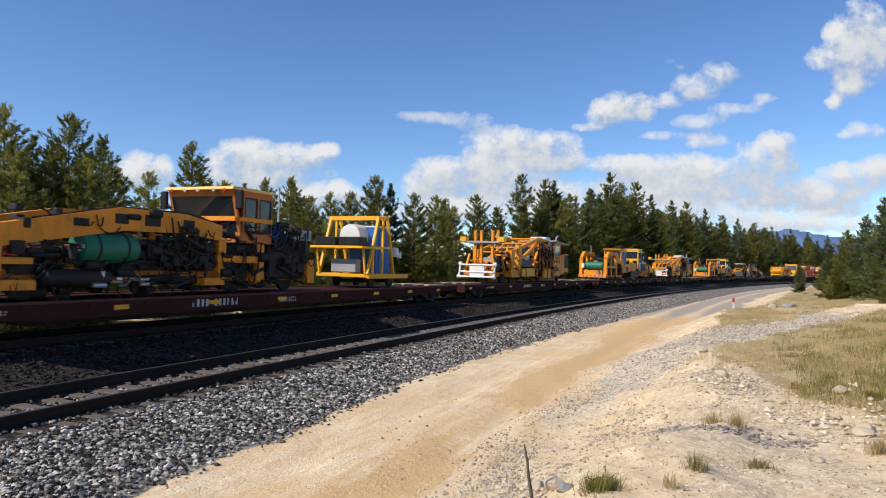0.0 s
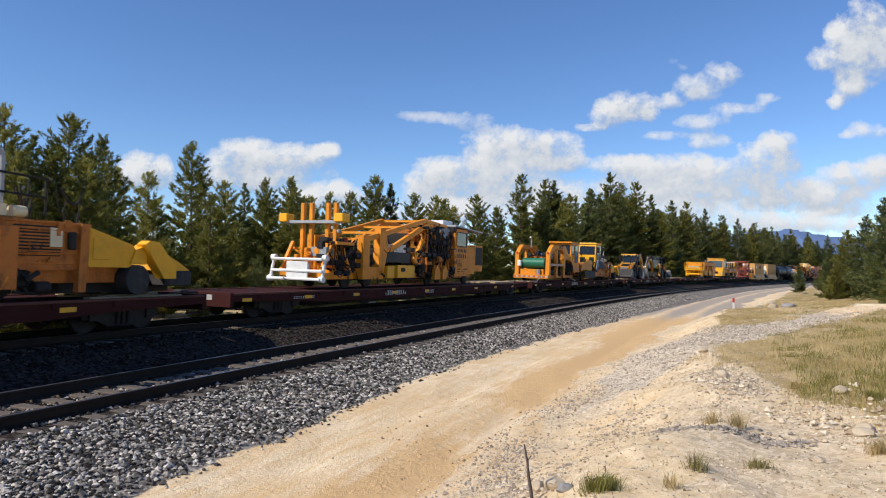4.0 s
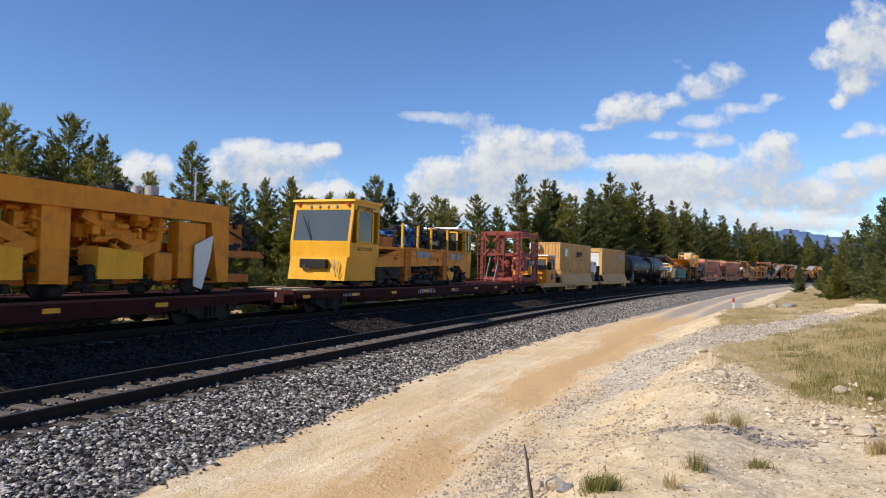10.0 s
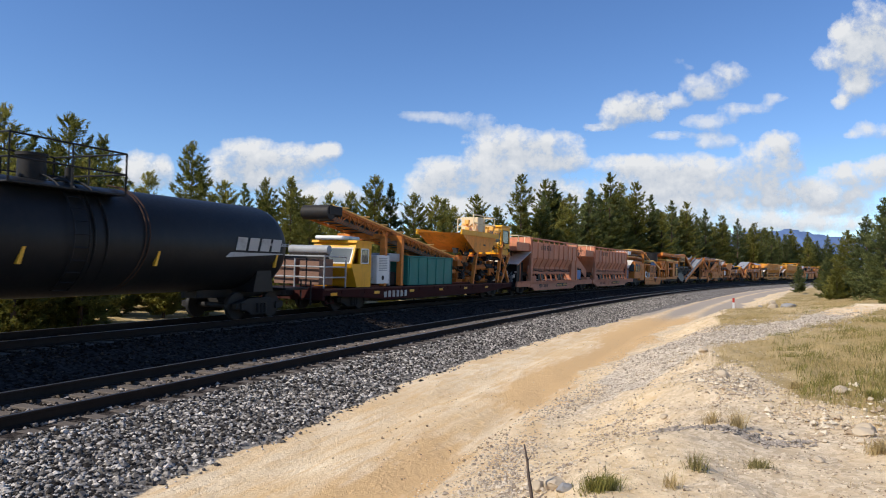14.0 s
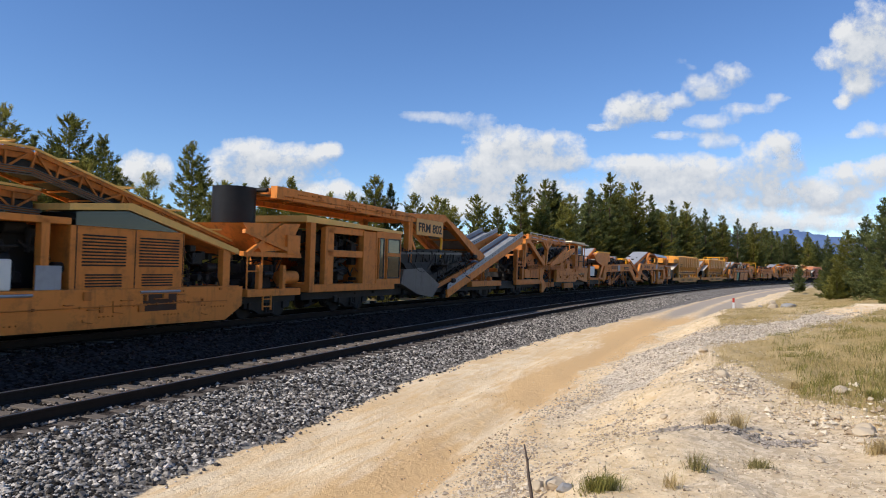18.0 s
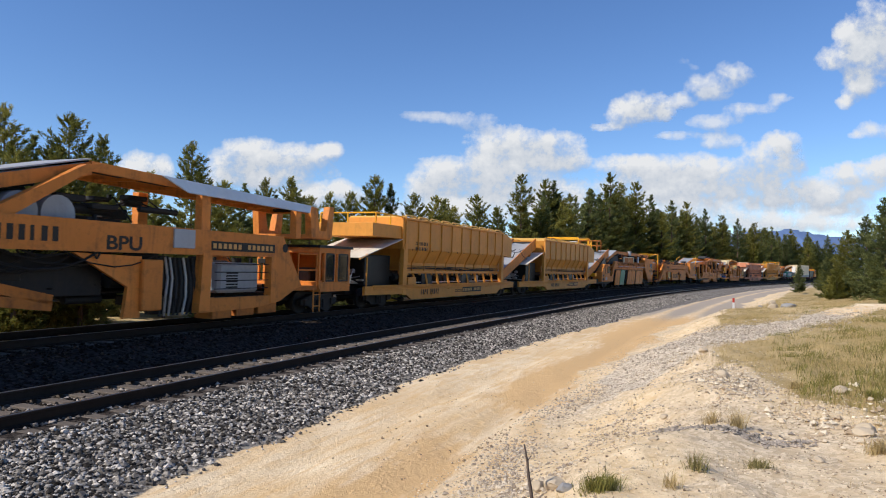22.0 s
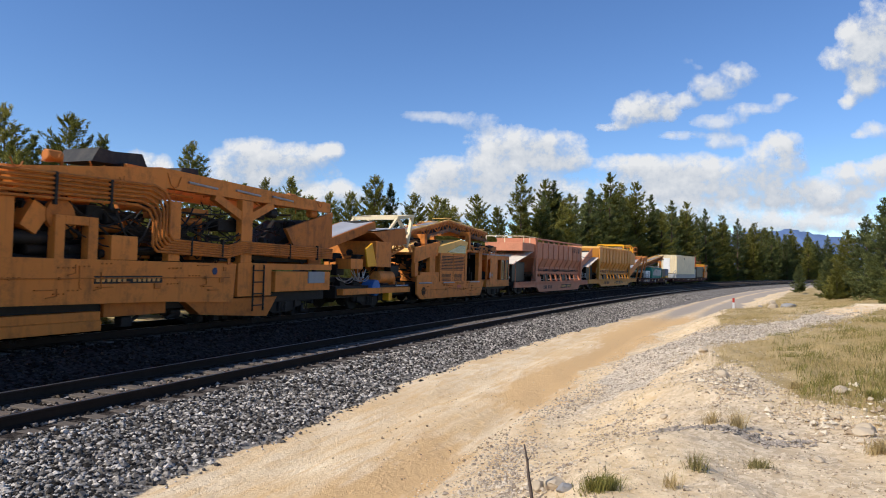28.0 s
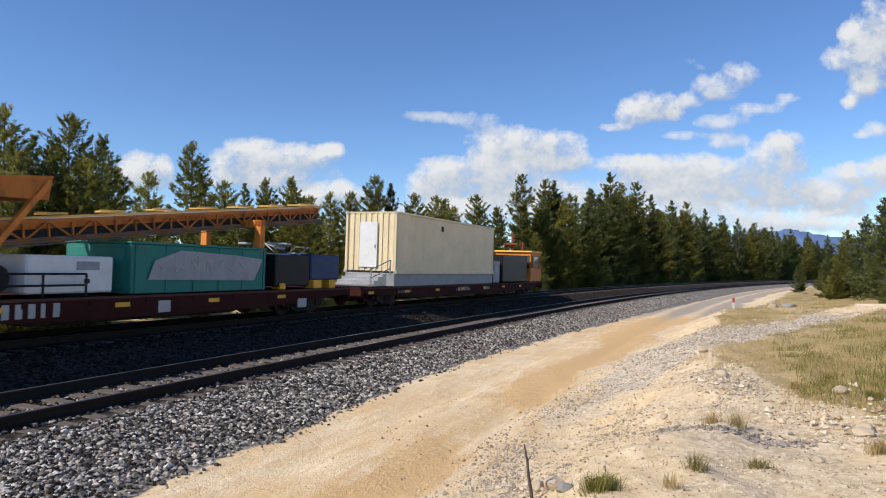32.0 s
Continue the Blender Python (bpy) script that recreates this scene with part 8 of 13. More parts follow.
# cab and container cars
def container_car(xa, xb, ca, cb, label, front_cab):
    e = rider("container_flatcar", (xa + xb) / 2, label, "railway flatcar", "container cars")
    deck = 0.72
    part("deck", Shape().box(xa, xb, -1.4, 1.4, deck - 0.14, deck), TAN, e)
    part("side_sill", Shape().box(xa + 0.1, xb - 0.1, -1.5, -1.38, 0.46, deck + 0.02), TAN, e)
    part("side_sill", Shape().box(xa + 0.1, xb - 0.1, 1.38, 1.5, 0.46, deck + 0.02), TAN, e)
    part("centre_sill", Shape().box(xa + 0.3, xb - 0.3, -0.35, 0.35, 0.4, deck - 0.1), GREASE, e)
    for s in (-1, 1):
        n = 5
        w = (cb - ca) / n
        for i in range(n):
            a0, b0 = ca + i * w, ca + (i + 1) * w
            sk = Shape().plate((a0 + 0.01, s * 1.24, 1.32), (b0 - 0.01, s * 1.24, 1.32), (b0 - 0.01, s * 1.47, deck), (a0 + 0.01, s * 1.47, deck), 0.03)
            part("skirt_panel", sk, TAN, e, "flared tan skirt panel")
        part("skirt_rail", Shape().box(ca, cb, s * 1.22 - 0.04, s * 1.22 + 0.04, 1.28, 1.36), TAN, e)
    part("support_bed", Shape().box(ca, cb, -1.1, 1.1, deck, 1.3), GREASE, e)
    coupler(e, xa - 0.45, xa + 0.1)
    coupler(e, xb - 0.1, xb + 0.45)
    for x in (xa + 1.9, xb - 1.9):
        bogie(e, x)
    st = Shape()
    for x in (xa + 0.4, xb - 0.8):
        ladder(st, x + 0.2, -1.45, 0.15, 0.75, 0.45)
    part("steps", st, GREASE, e)
    part("box_hanger", Shape().box(cb - 1.3, cb - 0.4, -1.48, -1.1, 0.16, 0.5), TAN, e)
    return e


cc1 = container_car(232.0, 247.9, 236.88, 245.87, "tan flat car carrying a cab and an office container", True)
part("number_board", Shape().box(237.4, 240.4, -1.56, -1.5, 0.22, 0.66), TAN, cc1)
bars("road_number", cc1, INK, 237.7, 0.32, -1.562, 0.24, 11, 0.235, gaps=(4,), label="dark road number bars")
lad = Shape()
ladder(lad, 236.5, -1.45, 0.1, 1.5, 0.5)
railing(lad, [(235.4, -1.35, 0.72), (236.7, -1.35, 0.72)], 1.0)
part("ladder", lad, TAN, cc1)
hut = rider("control_cab", 234.2, "dull yellow operator cab with large windows on the container car", "operator cab")
cb = cab(hut, 233.2, 235.3, 0.74, 2.72, YELLOW, lean=0.18, roof=WHITE, sill=0.50, ya=-1.35, yb=1.35, side_windows=((0.22, 0.85),), front_pane=GLASS, pane=GLASS, label="yellow cab shell")
lamps(cb, 233.4, 2.88, (-0.9, 0.9), RED, 0.08)
lamps(cb, 233.4, 2.9, (-0.3, 0.0, 0.3), LETTER, 0.07)
part("light_bar", Shape().box(233.35, 233.5, -1.0, 1.0, 2.82, 2.88), AMBER, cb)
part("front_box", Shape().box(233.02, 233.2, -0.5, 0.5, 0.95, 1.3), BLACK, hut)
part("oval_mark", Shape().turned([((234.5, -1.352, 1.2), 0.25), ((234.5, -1.36, 1.2), 0.25)], 20), INK, hut, "dark oval mark")
mirror(hut, 233.6, -1.45, 2.0)
con1 = container(236.88, 245.87, 1.32, 3.87, "tan corrugated office container with a small window")
part("air_conditioner", Shape().box(236.45, 236.9, 0.4, 1.15, 3.3, 3.75, 0.03), PLASTIC, con1, "white window air conditioner")
window(con1, ((238.0, -1.26, 2.85), (238.75, -1.26, 2.85), (238.75, -1.26, 3.4), (238.0, -1.26, 3.4)), frame=PLASTIC)
swoosh(con1, INK, 241.0, 2.95, -1.262, 2.0, "black slanted company mark")
bars("small_print", con1, INK, 242.3, 2.55, -1.262, 0.1, 7, 0.1, label="small dark lettering bars")
part("grab_box", Shape().box(236.7, 236.9, -0.9, -0.55, 1.4, 1.7), TAN, con1)
for x in (238.2, 239.6, 241.2, 242.7, 244.3, 245.3):
    part("lashing_point", Shape().box(x, x + 0.1, -1.29, -1.24, 1.62, 1.75), AMBER, con1)
container_car(248.5, 260.1, 249.73, 258.7, "tan flat car carrying a tool container", False)
con2 = container(249.73, 258.7, 1.32, 3.87, "tan corrugated tool container with an open roll-up door", door="rollup")
swoosh(con2, LETTER, 255.6, 3.0, -1.262, 2.3, "faded white slanted company mark")
part("nameplate", Shape().box(250.0, 250.5, -1.28, -1.24, 1.42, 1.5), INK, con2)
for x in (251.0, 252.5, 254.0, 255.4, 256.8, 258.0):
    part("lashing_point", Shape().box(x, x + 0.1, -1.29, -1.24, 1.62, 1.75), AMBER, con2)
gen = rider("generator_set", 246.9, "pale grey generator box on a black tank base", "generator")
part("housing", Shape().box(246.1, 247.8, -1.2, 1.0, 1.62, 2.55, 0.04), PLASTIC, gen)
part("louvre", Shape().box(246.9, 247.6, -1.23, -1.2, 2.2, 2.45), GREY, gen)
part("base_tank", Shape().box(246.0, 247.7, -1.1, 1.0, 0.73, 1.6, 0.05), BLACK, gen)
pst = rider("exhaust_stack", 248.9, "black pipe stack standing on the car end", "pipe stack")
part("stack", Shape().rod((248.9, -1.0, 0.72), (248.9, -1.0, 2.15), 0.2, 16), BLACK, pst)
part("base", Shape().box(248.6, 249.3, -1.3, -0.7, 0.72, 0.86), GREASE, pst)

tank_car(260.4, 278.9)


# ---- conveyor and ballast-cleaning train ----
def panel_label(parent, x, z, y, w, h, mat=INK):
    """A maker's plate: dark board with pale strokes."""
    b = part("maker_plate", Shape().box(x, x + w, y - 0.012, y, z, z + h, 0.003), mat, parent, "dark maker's plate with pale bars")
    n = int(w / (h * 0.8))
    sh = Shape()
    for i in range(n):
        if i == n // 2:
            continue
        a = x + h * 0.25 + i * (w - h * 0.4) / n
        sh.box(a, a + h * 0.5, y - 0.018, y - 0.012, z + h * 0.22, z + h * 0.78, 0.001)
    part("plate_mark", sh, mat if mat is LETTER else TAN, b)


def hopper(xa, xb, mat, label, front_box=True, tarp=None, cage=False, tail=None, nose=0.0, ztop=3.8, marks=INK, number_at=None, low=(0.28, 0.92), car=None):
    """A material hopper car: ribbed bin on struts over a deep sill."""
    ca, cb = car or (xa - 3.6, xb + 2.6)
    e = rider("hopper_wagon", (ca + cb) / 2, label, "hopper wagon", "hopper wagons")
    z1, z2, z3 = 2.52, 1.92, 1.56
    for s in (-1, 1):
        n = max(6, round((xb - xa) / 1.25))
        w = (xb - xa) / n
        slot = 0.16 if mat is PINK else 0.0
        for i in range(n):
            a, b = xa + i * w, xa + (i + 1) * w
            up = Shape().box(a + 0.004, b - 0.004, s * 1.43 - 0.025, s * 1.43 + 0.025, z1, ztop - slot, 0.01)
            part("wall_panel", up, mat, e)
        sh = Shape().plate((xa, s * 1.43, z1), (xb, s * 1.43, z1), (xb, s * 1.12, z2), (xa, s * 1.12, z2), 0.04)
        sh.box(xa, xb, s * 1.12 - 0.03, s * 1.12 + 0.03, z3, z2)
        part("slope_sheet", sh, mat, e)
        ribs = Shape()
        for i in range(n + 1):
            x = xa + i * w
            ribs.beam((x, s * 1.475, ztop), (x, s * 1.475, z1), 0.07, 0.06, up=(1, 0, 0))
            ribs.beam((x, s * 1.475, z1), (x, s * 1.16, z2), 0.07, 0.06, up=(1, 0, 0))
            ribs.beam((x, s * 1.16, z2), (x, s * 1.16, z3), 0.07, 0.06, up=(1, 0, 0))
            part("rib", ribs, mat, e)
            ribs = Shape()
        rail = Shape().box(xa - 0.1, xb + 0.1, s * 1.48 - 0.06, s * 1.48 + 0.06, ztop, ztop + 0.1)
        part("top_rail", rail, mat, e)
        part("low_rail", Shape().box(xa, xb, s * 1.2 - 0.08, s * 1.2 + 0.08, z3 - 0.12, z3), mat, e)
        for i in range(n + 1):
            x = xa + i * w
            part("strut", Shape().beam((x, s * 1.2, z3 - 0.05), (x + 0.12, s * 1.3, low[1]), 0.12, 0.08), mat, e)
        part("sill", Shape().prism([(ca, low[1]), (ca, low[1] - 0.34), (xa + 0.1, low[1] - 0.36), (xa + 0.7, low[0]), (xb - 0.8, low[0]), (xb - 0.2, low[1] - 0.36), (cb, low[1] - 0.34), (cb, low[1])], s * 1.42 - 0.06, s * 1.42 + 0.06), mat, e)
        for x in (xa - 0.15, xb - 0.1):
            part("end_post", Shape().prism([(x - 0.05, 0.5), (x + 0.3, 0.5), (x + 0.38, 2.75), (x + 0.02, 2.75)], s * 1.40 - 0.09, s * 1.40 + 0.09), mat, e)
    bars_top = Shape()
    n = max(6, round((xb - xa) / 1.25))
    w = (xb - xa) / n
    for i in range(n):
        a = xa + i * w
        bars_top.pipe([(a + 0.02, -1.44, ztop + 0.1), (a + 0.14, -1.4, ztop + 0.2), (a + w - 0.3, -1.4, ztop + 0.2), (a + w - 0.03, -1.44, ztop + 0.1)], 0.04)
        bars_top.beam((a, -1.4, ztop + 0.14), (a, 1.4, ztop + 0.14), 0.07)
    if mat is not PINK:
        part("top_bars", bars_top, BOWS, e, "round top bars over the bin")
    stains = Shape()
    for i in range(n):
        x = xa + (i + 0.55 + 0.3 * math.sin(i * 2.3 + xa)) * w
        stains.turned([((x, -1.452, z1 - 0.02), 0.03), ((x, -1.456, z1 - 0.02), 0.035 + 0.015 * math.sin(i * 5.1 + xa))], 9)
    tagged(part("rust_spots", stains, RUSTED, e, whole=True), "dark rust spots along the bin's bend", kind="stuff")
    pipes(e, [(xa + 0.1, z3 + 0.22), (xb - 0.1, z3 + 0.16)], -1.24, GREASE, 0.014, 3, 0.06, "conduit", "dark conduit along the bin")
    pipes(e, [(ca + 0.6, low[1] + 0.02), (cb - 0.6, low[1] + 0.02)], -1.5, mat, 0.018, 4, 0.055, "sill_pipe", "painted pipe along the sill")
    lugs = Shape()
    for i in range(n):
        x = xa + (i + 0.5) * w
        lugs.box(x - 0.05, x + 0.05, -1.3, -1.2, z3 - 0.2, z3 - 0.12, 0.01)
    tagged(part("lugs", lugs, mat, e, whole=True), "small lugs under the bin", kind="stuff")
    rigging(e, ca + 0.4, cb - 0.4, low[0] - 0.05, low[1] - 0.3, -0.9, 60, int(xa) + 11)
    rigging(e, xa, xb, low[1], z3 - 0.15, -0.9, 70, int(xa) + 12)
    fittings(e, xa, xb, low[0] + 0.1, low[1] - 0.1, -1.48, 10, int(xa) + 13, mat, 0)
    # added black slab stands in for the deep shade under the bin
    part("inner_frame", Shape().box(xa + 0.3, xb - 0.3, -0.35, 0.85, 0.9, 1.56), GREASE, e)
    for k in range(5):
        x = xa + 0.8 + k * (xb - xa - 1.6) / 5
        part("control_box", Shape().box(x, x + 0.35 + 0.2 * (k % 2), -1.0, -0.6, low[1], low[1] + 0.3 + 0.1 * (k % 3), 0.03), (BLACK, RED, GREASE, BLACK, GREY)[k], e)
    part("floor_belt", Shape().box(xa - 0.4, xb + 0.4, -0.8, 0.8, 1.3, 1.42), RUBBER, e)
    part("under_frame", Shape().box(ca + 0.2, cb - 0.2, -0.45, 0.45, 0.55, 0.9), GREASE, e)
    part("walk_pipe", Shape().pipe([(xa, -1.2, 1.02), (xb, -1.2, 1.02)], 0.03).pipe([(xa, 1.0, 1.1), (xb, 1.0, 1.1)], 0.05), STEEL, e)
    part("end_slope", Shape().plate((xa, -1.4, ztop), (xa, 1.4, ztop), (xa + 0.6, 1.1, z3), (xa + 0.6, -1.1, z3), 0.04).plate((xb, -1.4, ztop), (xb, 1.4, ztop), (xb - 0.2, 1.1, z3), (xb - 0.2, -1.1, z3), 0.04), mat, e)
    hung(e, xa + 0.2, xb - 0.2, 1.5, 1.75, -1.2, 8, int(xa * 7), GREASE, 0.016)
    part("tool_box", Shape().box(xa + 0.5, xa + 1.3, -1.38, -0.9, low[1], low[1] + 0.35), mat, e)
    for k in (2.1, 6.8):
        part("drive_box", Shape().box(xa + k, xa + k + 1.1, -1.25, -0.6, low[1], low[1] + 0.5), BLACK, e)
    bogie(e, ca + 1.7)
    bogie(e, cb - 1.7)
    coupler(e, ca - 0.45, ca + 0.1)
    coupler(e, cb - 0.1, cb + 0.45)
    if front_box:
        part("front_bin", Shape().box(xa - 2.6, xa, -1.35, 1.35, 2.95, 3.5).box(xa - 0.2, xa, -1.45, 1.45, 2.5, ztop + 0.1), mat, e)
        rl = Shape()
        railing(rl, [(xa, -1.35, 3.5), (xa - 2.4, -1.35, 3.5), (xa - 2.4, 1.35, 3.5)], 0.42, 0.03, 1)
        part("railing", rl, CREAM if mat is PINK else BRIGHT, e)
    if tarp:
        ta, tb = tarp
        for k in range(3):
            y0, y1 = -1.5 + k, -1.5 + (k + 1)
            part("tarpaulin", Shape().plate((ta, y0, 2.05), (ta, y1 - 0.03, 2.05), (tb, y1 - 0.03, 2.92), (tb, y0, 2.92), 0.03), TARP, e, "pale canvas sheet awning")
        part("awning_post", Shape().rod((ta + 0.6, -1.42, 0.9), (ta + 0.6, -1.42, 2.1), 0.035, 8).rod((ta + 0.6, 1.42, 0.9), (ta + 0.6, 1.42, 2.1), 0.035, 8).beam((ta, -1.45, 2.0), (ta + 0.6, -1.45, 2.2), 0.06), mat, e)
        part("power_pack", Shape().box(ta + 1.2, tb - 0.1, -0.95, 0.95, 0.9, 2.2, 0.03), BLACK, e)
        clutter(e, ta + 0.1, ta + 1.1, -1.0, 0.9, 0.9, 1.6, 22, int(xa) + 3, STEEL, "valve_block", "steel valves and engine parts")
    if cage:
        cg = Shape()
        for y in (-1.35, 1.35):
            cg.pipe([(cage[0], y, ztop), (cage[0] + 0.2, y, ztop + 0.6), (cage[1] - 1.2, y, ztop + 0.75), (cage[1], y, ztop + 0.55), (cage[1], y, ztop - 0.1)], 0.05)
            cg.beam((cage[1] - 1.1, y, ztop - 0.1), (cage[1], y, ztop + 0.5), 0.06).beam((cage[1] - 1.1, y, ztop + 0.7), (cage[1] - 1.1, y, ztop - 0.1), 0.1)
        for x in (cage[0] + 0.2, (cage[0] + cage[1]) / 2, cage[1] - 1.2):
            cg.beam((x, -1.35, ztop + 0.66), (x, 1.35, ztop + 0.66), 0.08)
        part("safety_cage", cg, BRIGHT, e, "yellow tubular safety cage")
        part("white_unit", Shape().box(cage[1] - 1.9, cage[1] - 1.3, -0.5, 0.5, ztop, ztop + 0.45, 0.03), WHITE, e)
    if tail:
        part("tail_bin", Shape().prism([(xb, 2.55), (tail, 2.45), (tail, ztop - 0.25), (xb + 1.0, ztop + 0.05), (xb, ztop)], -1.4, 1.4), mat, e)
        part("tail_chute", Shape().prism([(xb - 0.2, 2.5), (tail - 0.3, 2.45), (tail - 0.8, 1.7), (xb, 1.6)], -1.0, 1.0), GREASE if cage else mat, e)
    if number_at:
        bars("road_number", e, marks, number_at[0], number_at[1], -1.46, 0.34, 9, 0.26, gaps=(4,), label="dark road number bars")
    bars("sill_number", e, marks, xa + 1.6, low[0] + 0.2, -1.486, 0.24, 10, 0.2, gaps=(4,), label="dark painted number bars")
    panel_label(e, xa + (xb - xa) * 0.52, low[0] + 0.2, -1.482, 2.6, 0.26)
    bars("small_print", e, marks, xa + 5.5, low[0] + 0.3, -1.485, 0.05, 10, 0.1, 2, label="small dark lettering bars")
    return e


def stairs(e, xa, za, xb, zb, mat, y=0.9):
    """A stair with handrails beside a conveyor."""
    sh = Shape()
    for yy in (y, y + 0.6):
        sh.beam((xa, yy, za), (xb, yy, zb), 0.06, 0.2)
        for h in (0.5, 0.95):
            sh.rod((xa, yy, za + h), (xb, yy, zb + h), 0.025, 6)
        n = 5
        for i in range(n + 1):
            f = i / n
            sh.rod((xa + (xb - xa) * f, yy, za + (zb - za) * f), (xa + (xb - xa) * f, yy, za + (zb - za) * f + 0.95), 0.028, 6)
    part("stair", sh, mat, e, "railed service stair")
    st = Shape()
    for i in range(9):
        f = (i + 0.5) / 9
        st.box(xa + (xb - xa) * f - 0.12, xa + (xb - xa) * f + 0.12, y, y + 0.6, za + (zb - za) * f, za + (zb - za) * f + 0.03)
    part("treads", st, STEEL, e)
    cg = Shape()
    railing(cg, [(xb, y - 1.6, zb), (xb + 1.4, y - 1.6, zb + 0.1), (xb + 1.4, y + 0.6, zb + 0.1), (xb, y + 0.6, zb)], 0.95, 0.045, 2)
    part("landing_rail", cg, mat, e)


# power and conveyor flat car
def power_car():
    e = flatcar(279.6, 300.2, "dark red flat car with generators and a rising conveyor", number=False, deck=0.88, mat=BOXCAR, group="flat cars", low=0.36)
    for i in range(6):
        part("numeral_block", Shape().box(284.0 + i * 0.36, 284.22 + i * 0.36, -1.412, -1.402, 0.45, 0.72, 0.003), LETTER, e, "white number bar")
    rl = Shape()
    railing(rl, [(281.2, -1.3, 0.9), (279.8, -1.3, 0.9), (279.8, 1.3, 0.9)], 1.15, 0.03, 3)
    part("railing", rl, GREY, e)
    return e


power_car()
sheds = rider("locker", 280.5, "rust-brown steel lockers on the car end", "locker")
part("body", Shape().box(280.0, 280.9, -0.9, 0.0, 1.0, 1.95).box(280.0, 280.9, 0.2, 1.1, 1.0, 1.95), surface("brown_steel", (0.22, 0.12, 0.085), 0.6), sheds)
part("air_tank", Shape().turned([((280.7, -0.9, 2.3), 0.05), ((280.7, -0.85, 2.3), 0.17), ((280.7, 0.9, 2.3), 0.17), ((280.7, 0.95, 2.3), 0.05)], 16), GREY, sheds)
part("stand", Shape().box(280.6, 280.8, -0.8, 0.9, 1.9, 2.2), GREASE, sheds)
yc = rider("operator_cab", 282.3, "yellow slant-fronted operator cab on the power car", "operator cab")
yb = cab(yc, 281.45, 282.95, 0.9, 2.62, BRIGHT, lean=0.35, lean_low=0.45, roof=BRIGHT, sill=0.52, ya=-1.35, yb=0.6, side_windows=((0.42, 0.85),), pane=GLASS, label="yellow slanted cab shell", frame=WHITE)
part("roof_unit", Shape().box(281.5, 282.8, -0.9, 0.4, 2.72, 2.88, 0.05), WHITE, yb, "white rooftop unit")
ac = rider("air_handler", 283.9, "white louvred air unit beside the cab", "air unit")
part("casing", Shape().box(283.7, 284.75, -1.2, -0.3, 1.0, 2.2, 0.03), WHITE, ac)
lv = Shape()
for i in range(8):
    lv.box(283.85, 284.5, -1.225, -1.2, 1.55 + i * 0.07, 1.58 + i * 0.07, 0.004)
part("louvres", lv, GREY, ac)
part("round_mark", Shape().turned([((284.2, -1.2, 1.25), 0.1), ((284.2, -1.21, 1.25), 0.1)], 14), INK, ac)
part("duct", Shape().box(283.0, 283.7, -1.0, 0.2, 1.2, 2.1, 0.04), GREY, ac)
gx = rider("compressor", 285.5, "grey compressor box in a steel frame", "compressor")
part("box", Shape().box(284.85, 286.2, -1.1, 0.8, 1.95, 2.3, 0.03), GREY, gx)
part("frame", Shape().box(284.9, 285.0, -1.1, -1.0, 0.9, 1.95).box(286.05, 286.15, -1.1, -1.0, 0.9, 1.95), GREY, gx)
part("motor", Shape().box(285.2, 285.9, -0.9, 0.4, 0.9, 1.5, 0.05), GREASE, gx)
part("panel", Shape().box(284.9, 285.1, -0.9, -0.6, 1.1, 1.8), TEAL, gx)


def green_box(xa, xb, za, zb, mat, label, scrawl=False):
    e = rider("equipment_container", (xa + xb) / 2, label, "equipment container", "equipment containers")
    part("body", Shape().box(xa, xb, -1.2, 1.1, za, zb, 0.02), mat, e)
    part("lid", Shape().box(xa - 0.03, xb + 0.03, -1.23, 1.13, zb, zb + 0.06), mat, e)
    for i in range(6):
        x = xa + 0.1 + i * (xb - xa - 0.25) / 5
        part("rib", Shape().box(x, x + 0.06, -1.23, -1.2, za, zb), mat, e)
    part("door", Shape().box(xa - 0.03, xa, -1.0, 0.9, za + 0.1, zb - 0.1), mat, e)
    if scrawl:
        sh = Shape().prism([(xa + 0.5, za + 0.35), (xb - 0.6, za + 0.3), (xb - 0.2, zb - 0.3), (xb - 1.4, zb - 0.2), (xa + 1.6, zb - 0.12), (xa + 0.7, zb - 0.4)], -1.238, -1.232)
        part("painted_patch", sh, GREY, e, "pale grey painted patch")
        rng = random.Random(4)
        s2 = Shape()
        for k in range(7):
            x = xa + 0.9 + k * 0.5
            pts = [(x + rng.uniform(-0.1, 0.4), -1.242, za + 0.5 + rng.uniform(0, 0.6)) for _ in range(4)]
            s2.pipe(pts, 0.02, 5)
        part("scrawl", s2, LETTER, e, "white scrawled strokes")
    return e


green_box(286.45, 291.4, 0.9, 2.18, TEAL, "dull green equipment container on the power car")


STEELPIPE = surface("grimy_pipe_steel", (0.20, 0.15, 0.10), 0.55, 0.3, dirt=0.4)


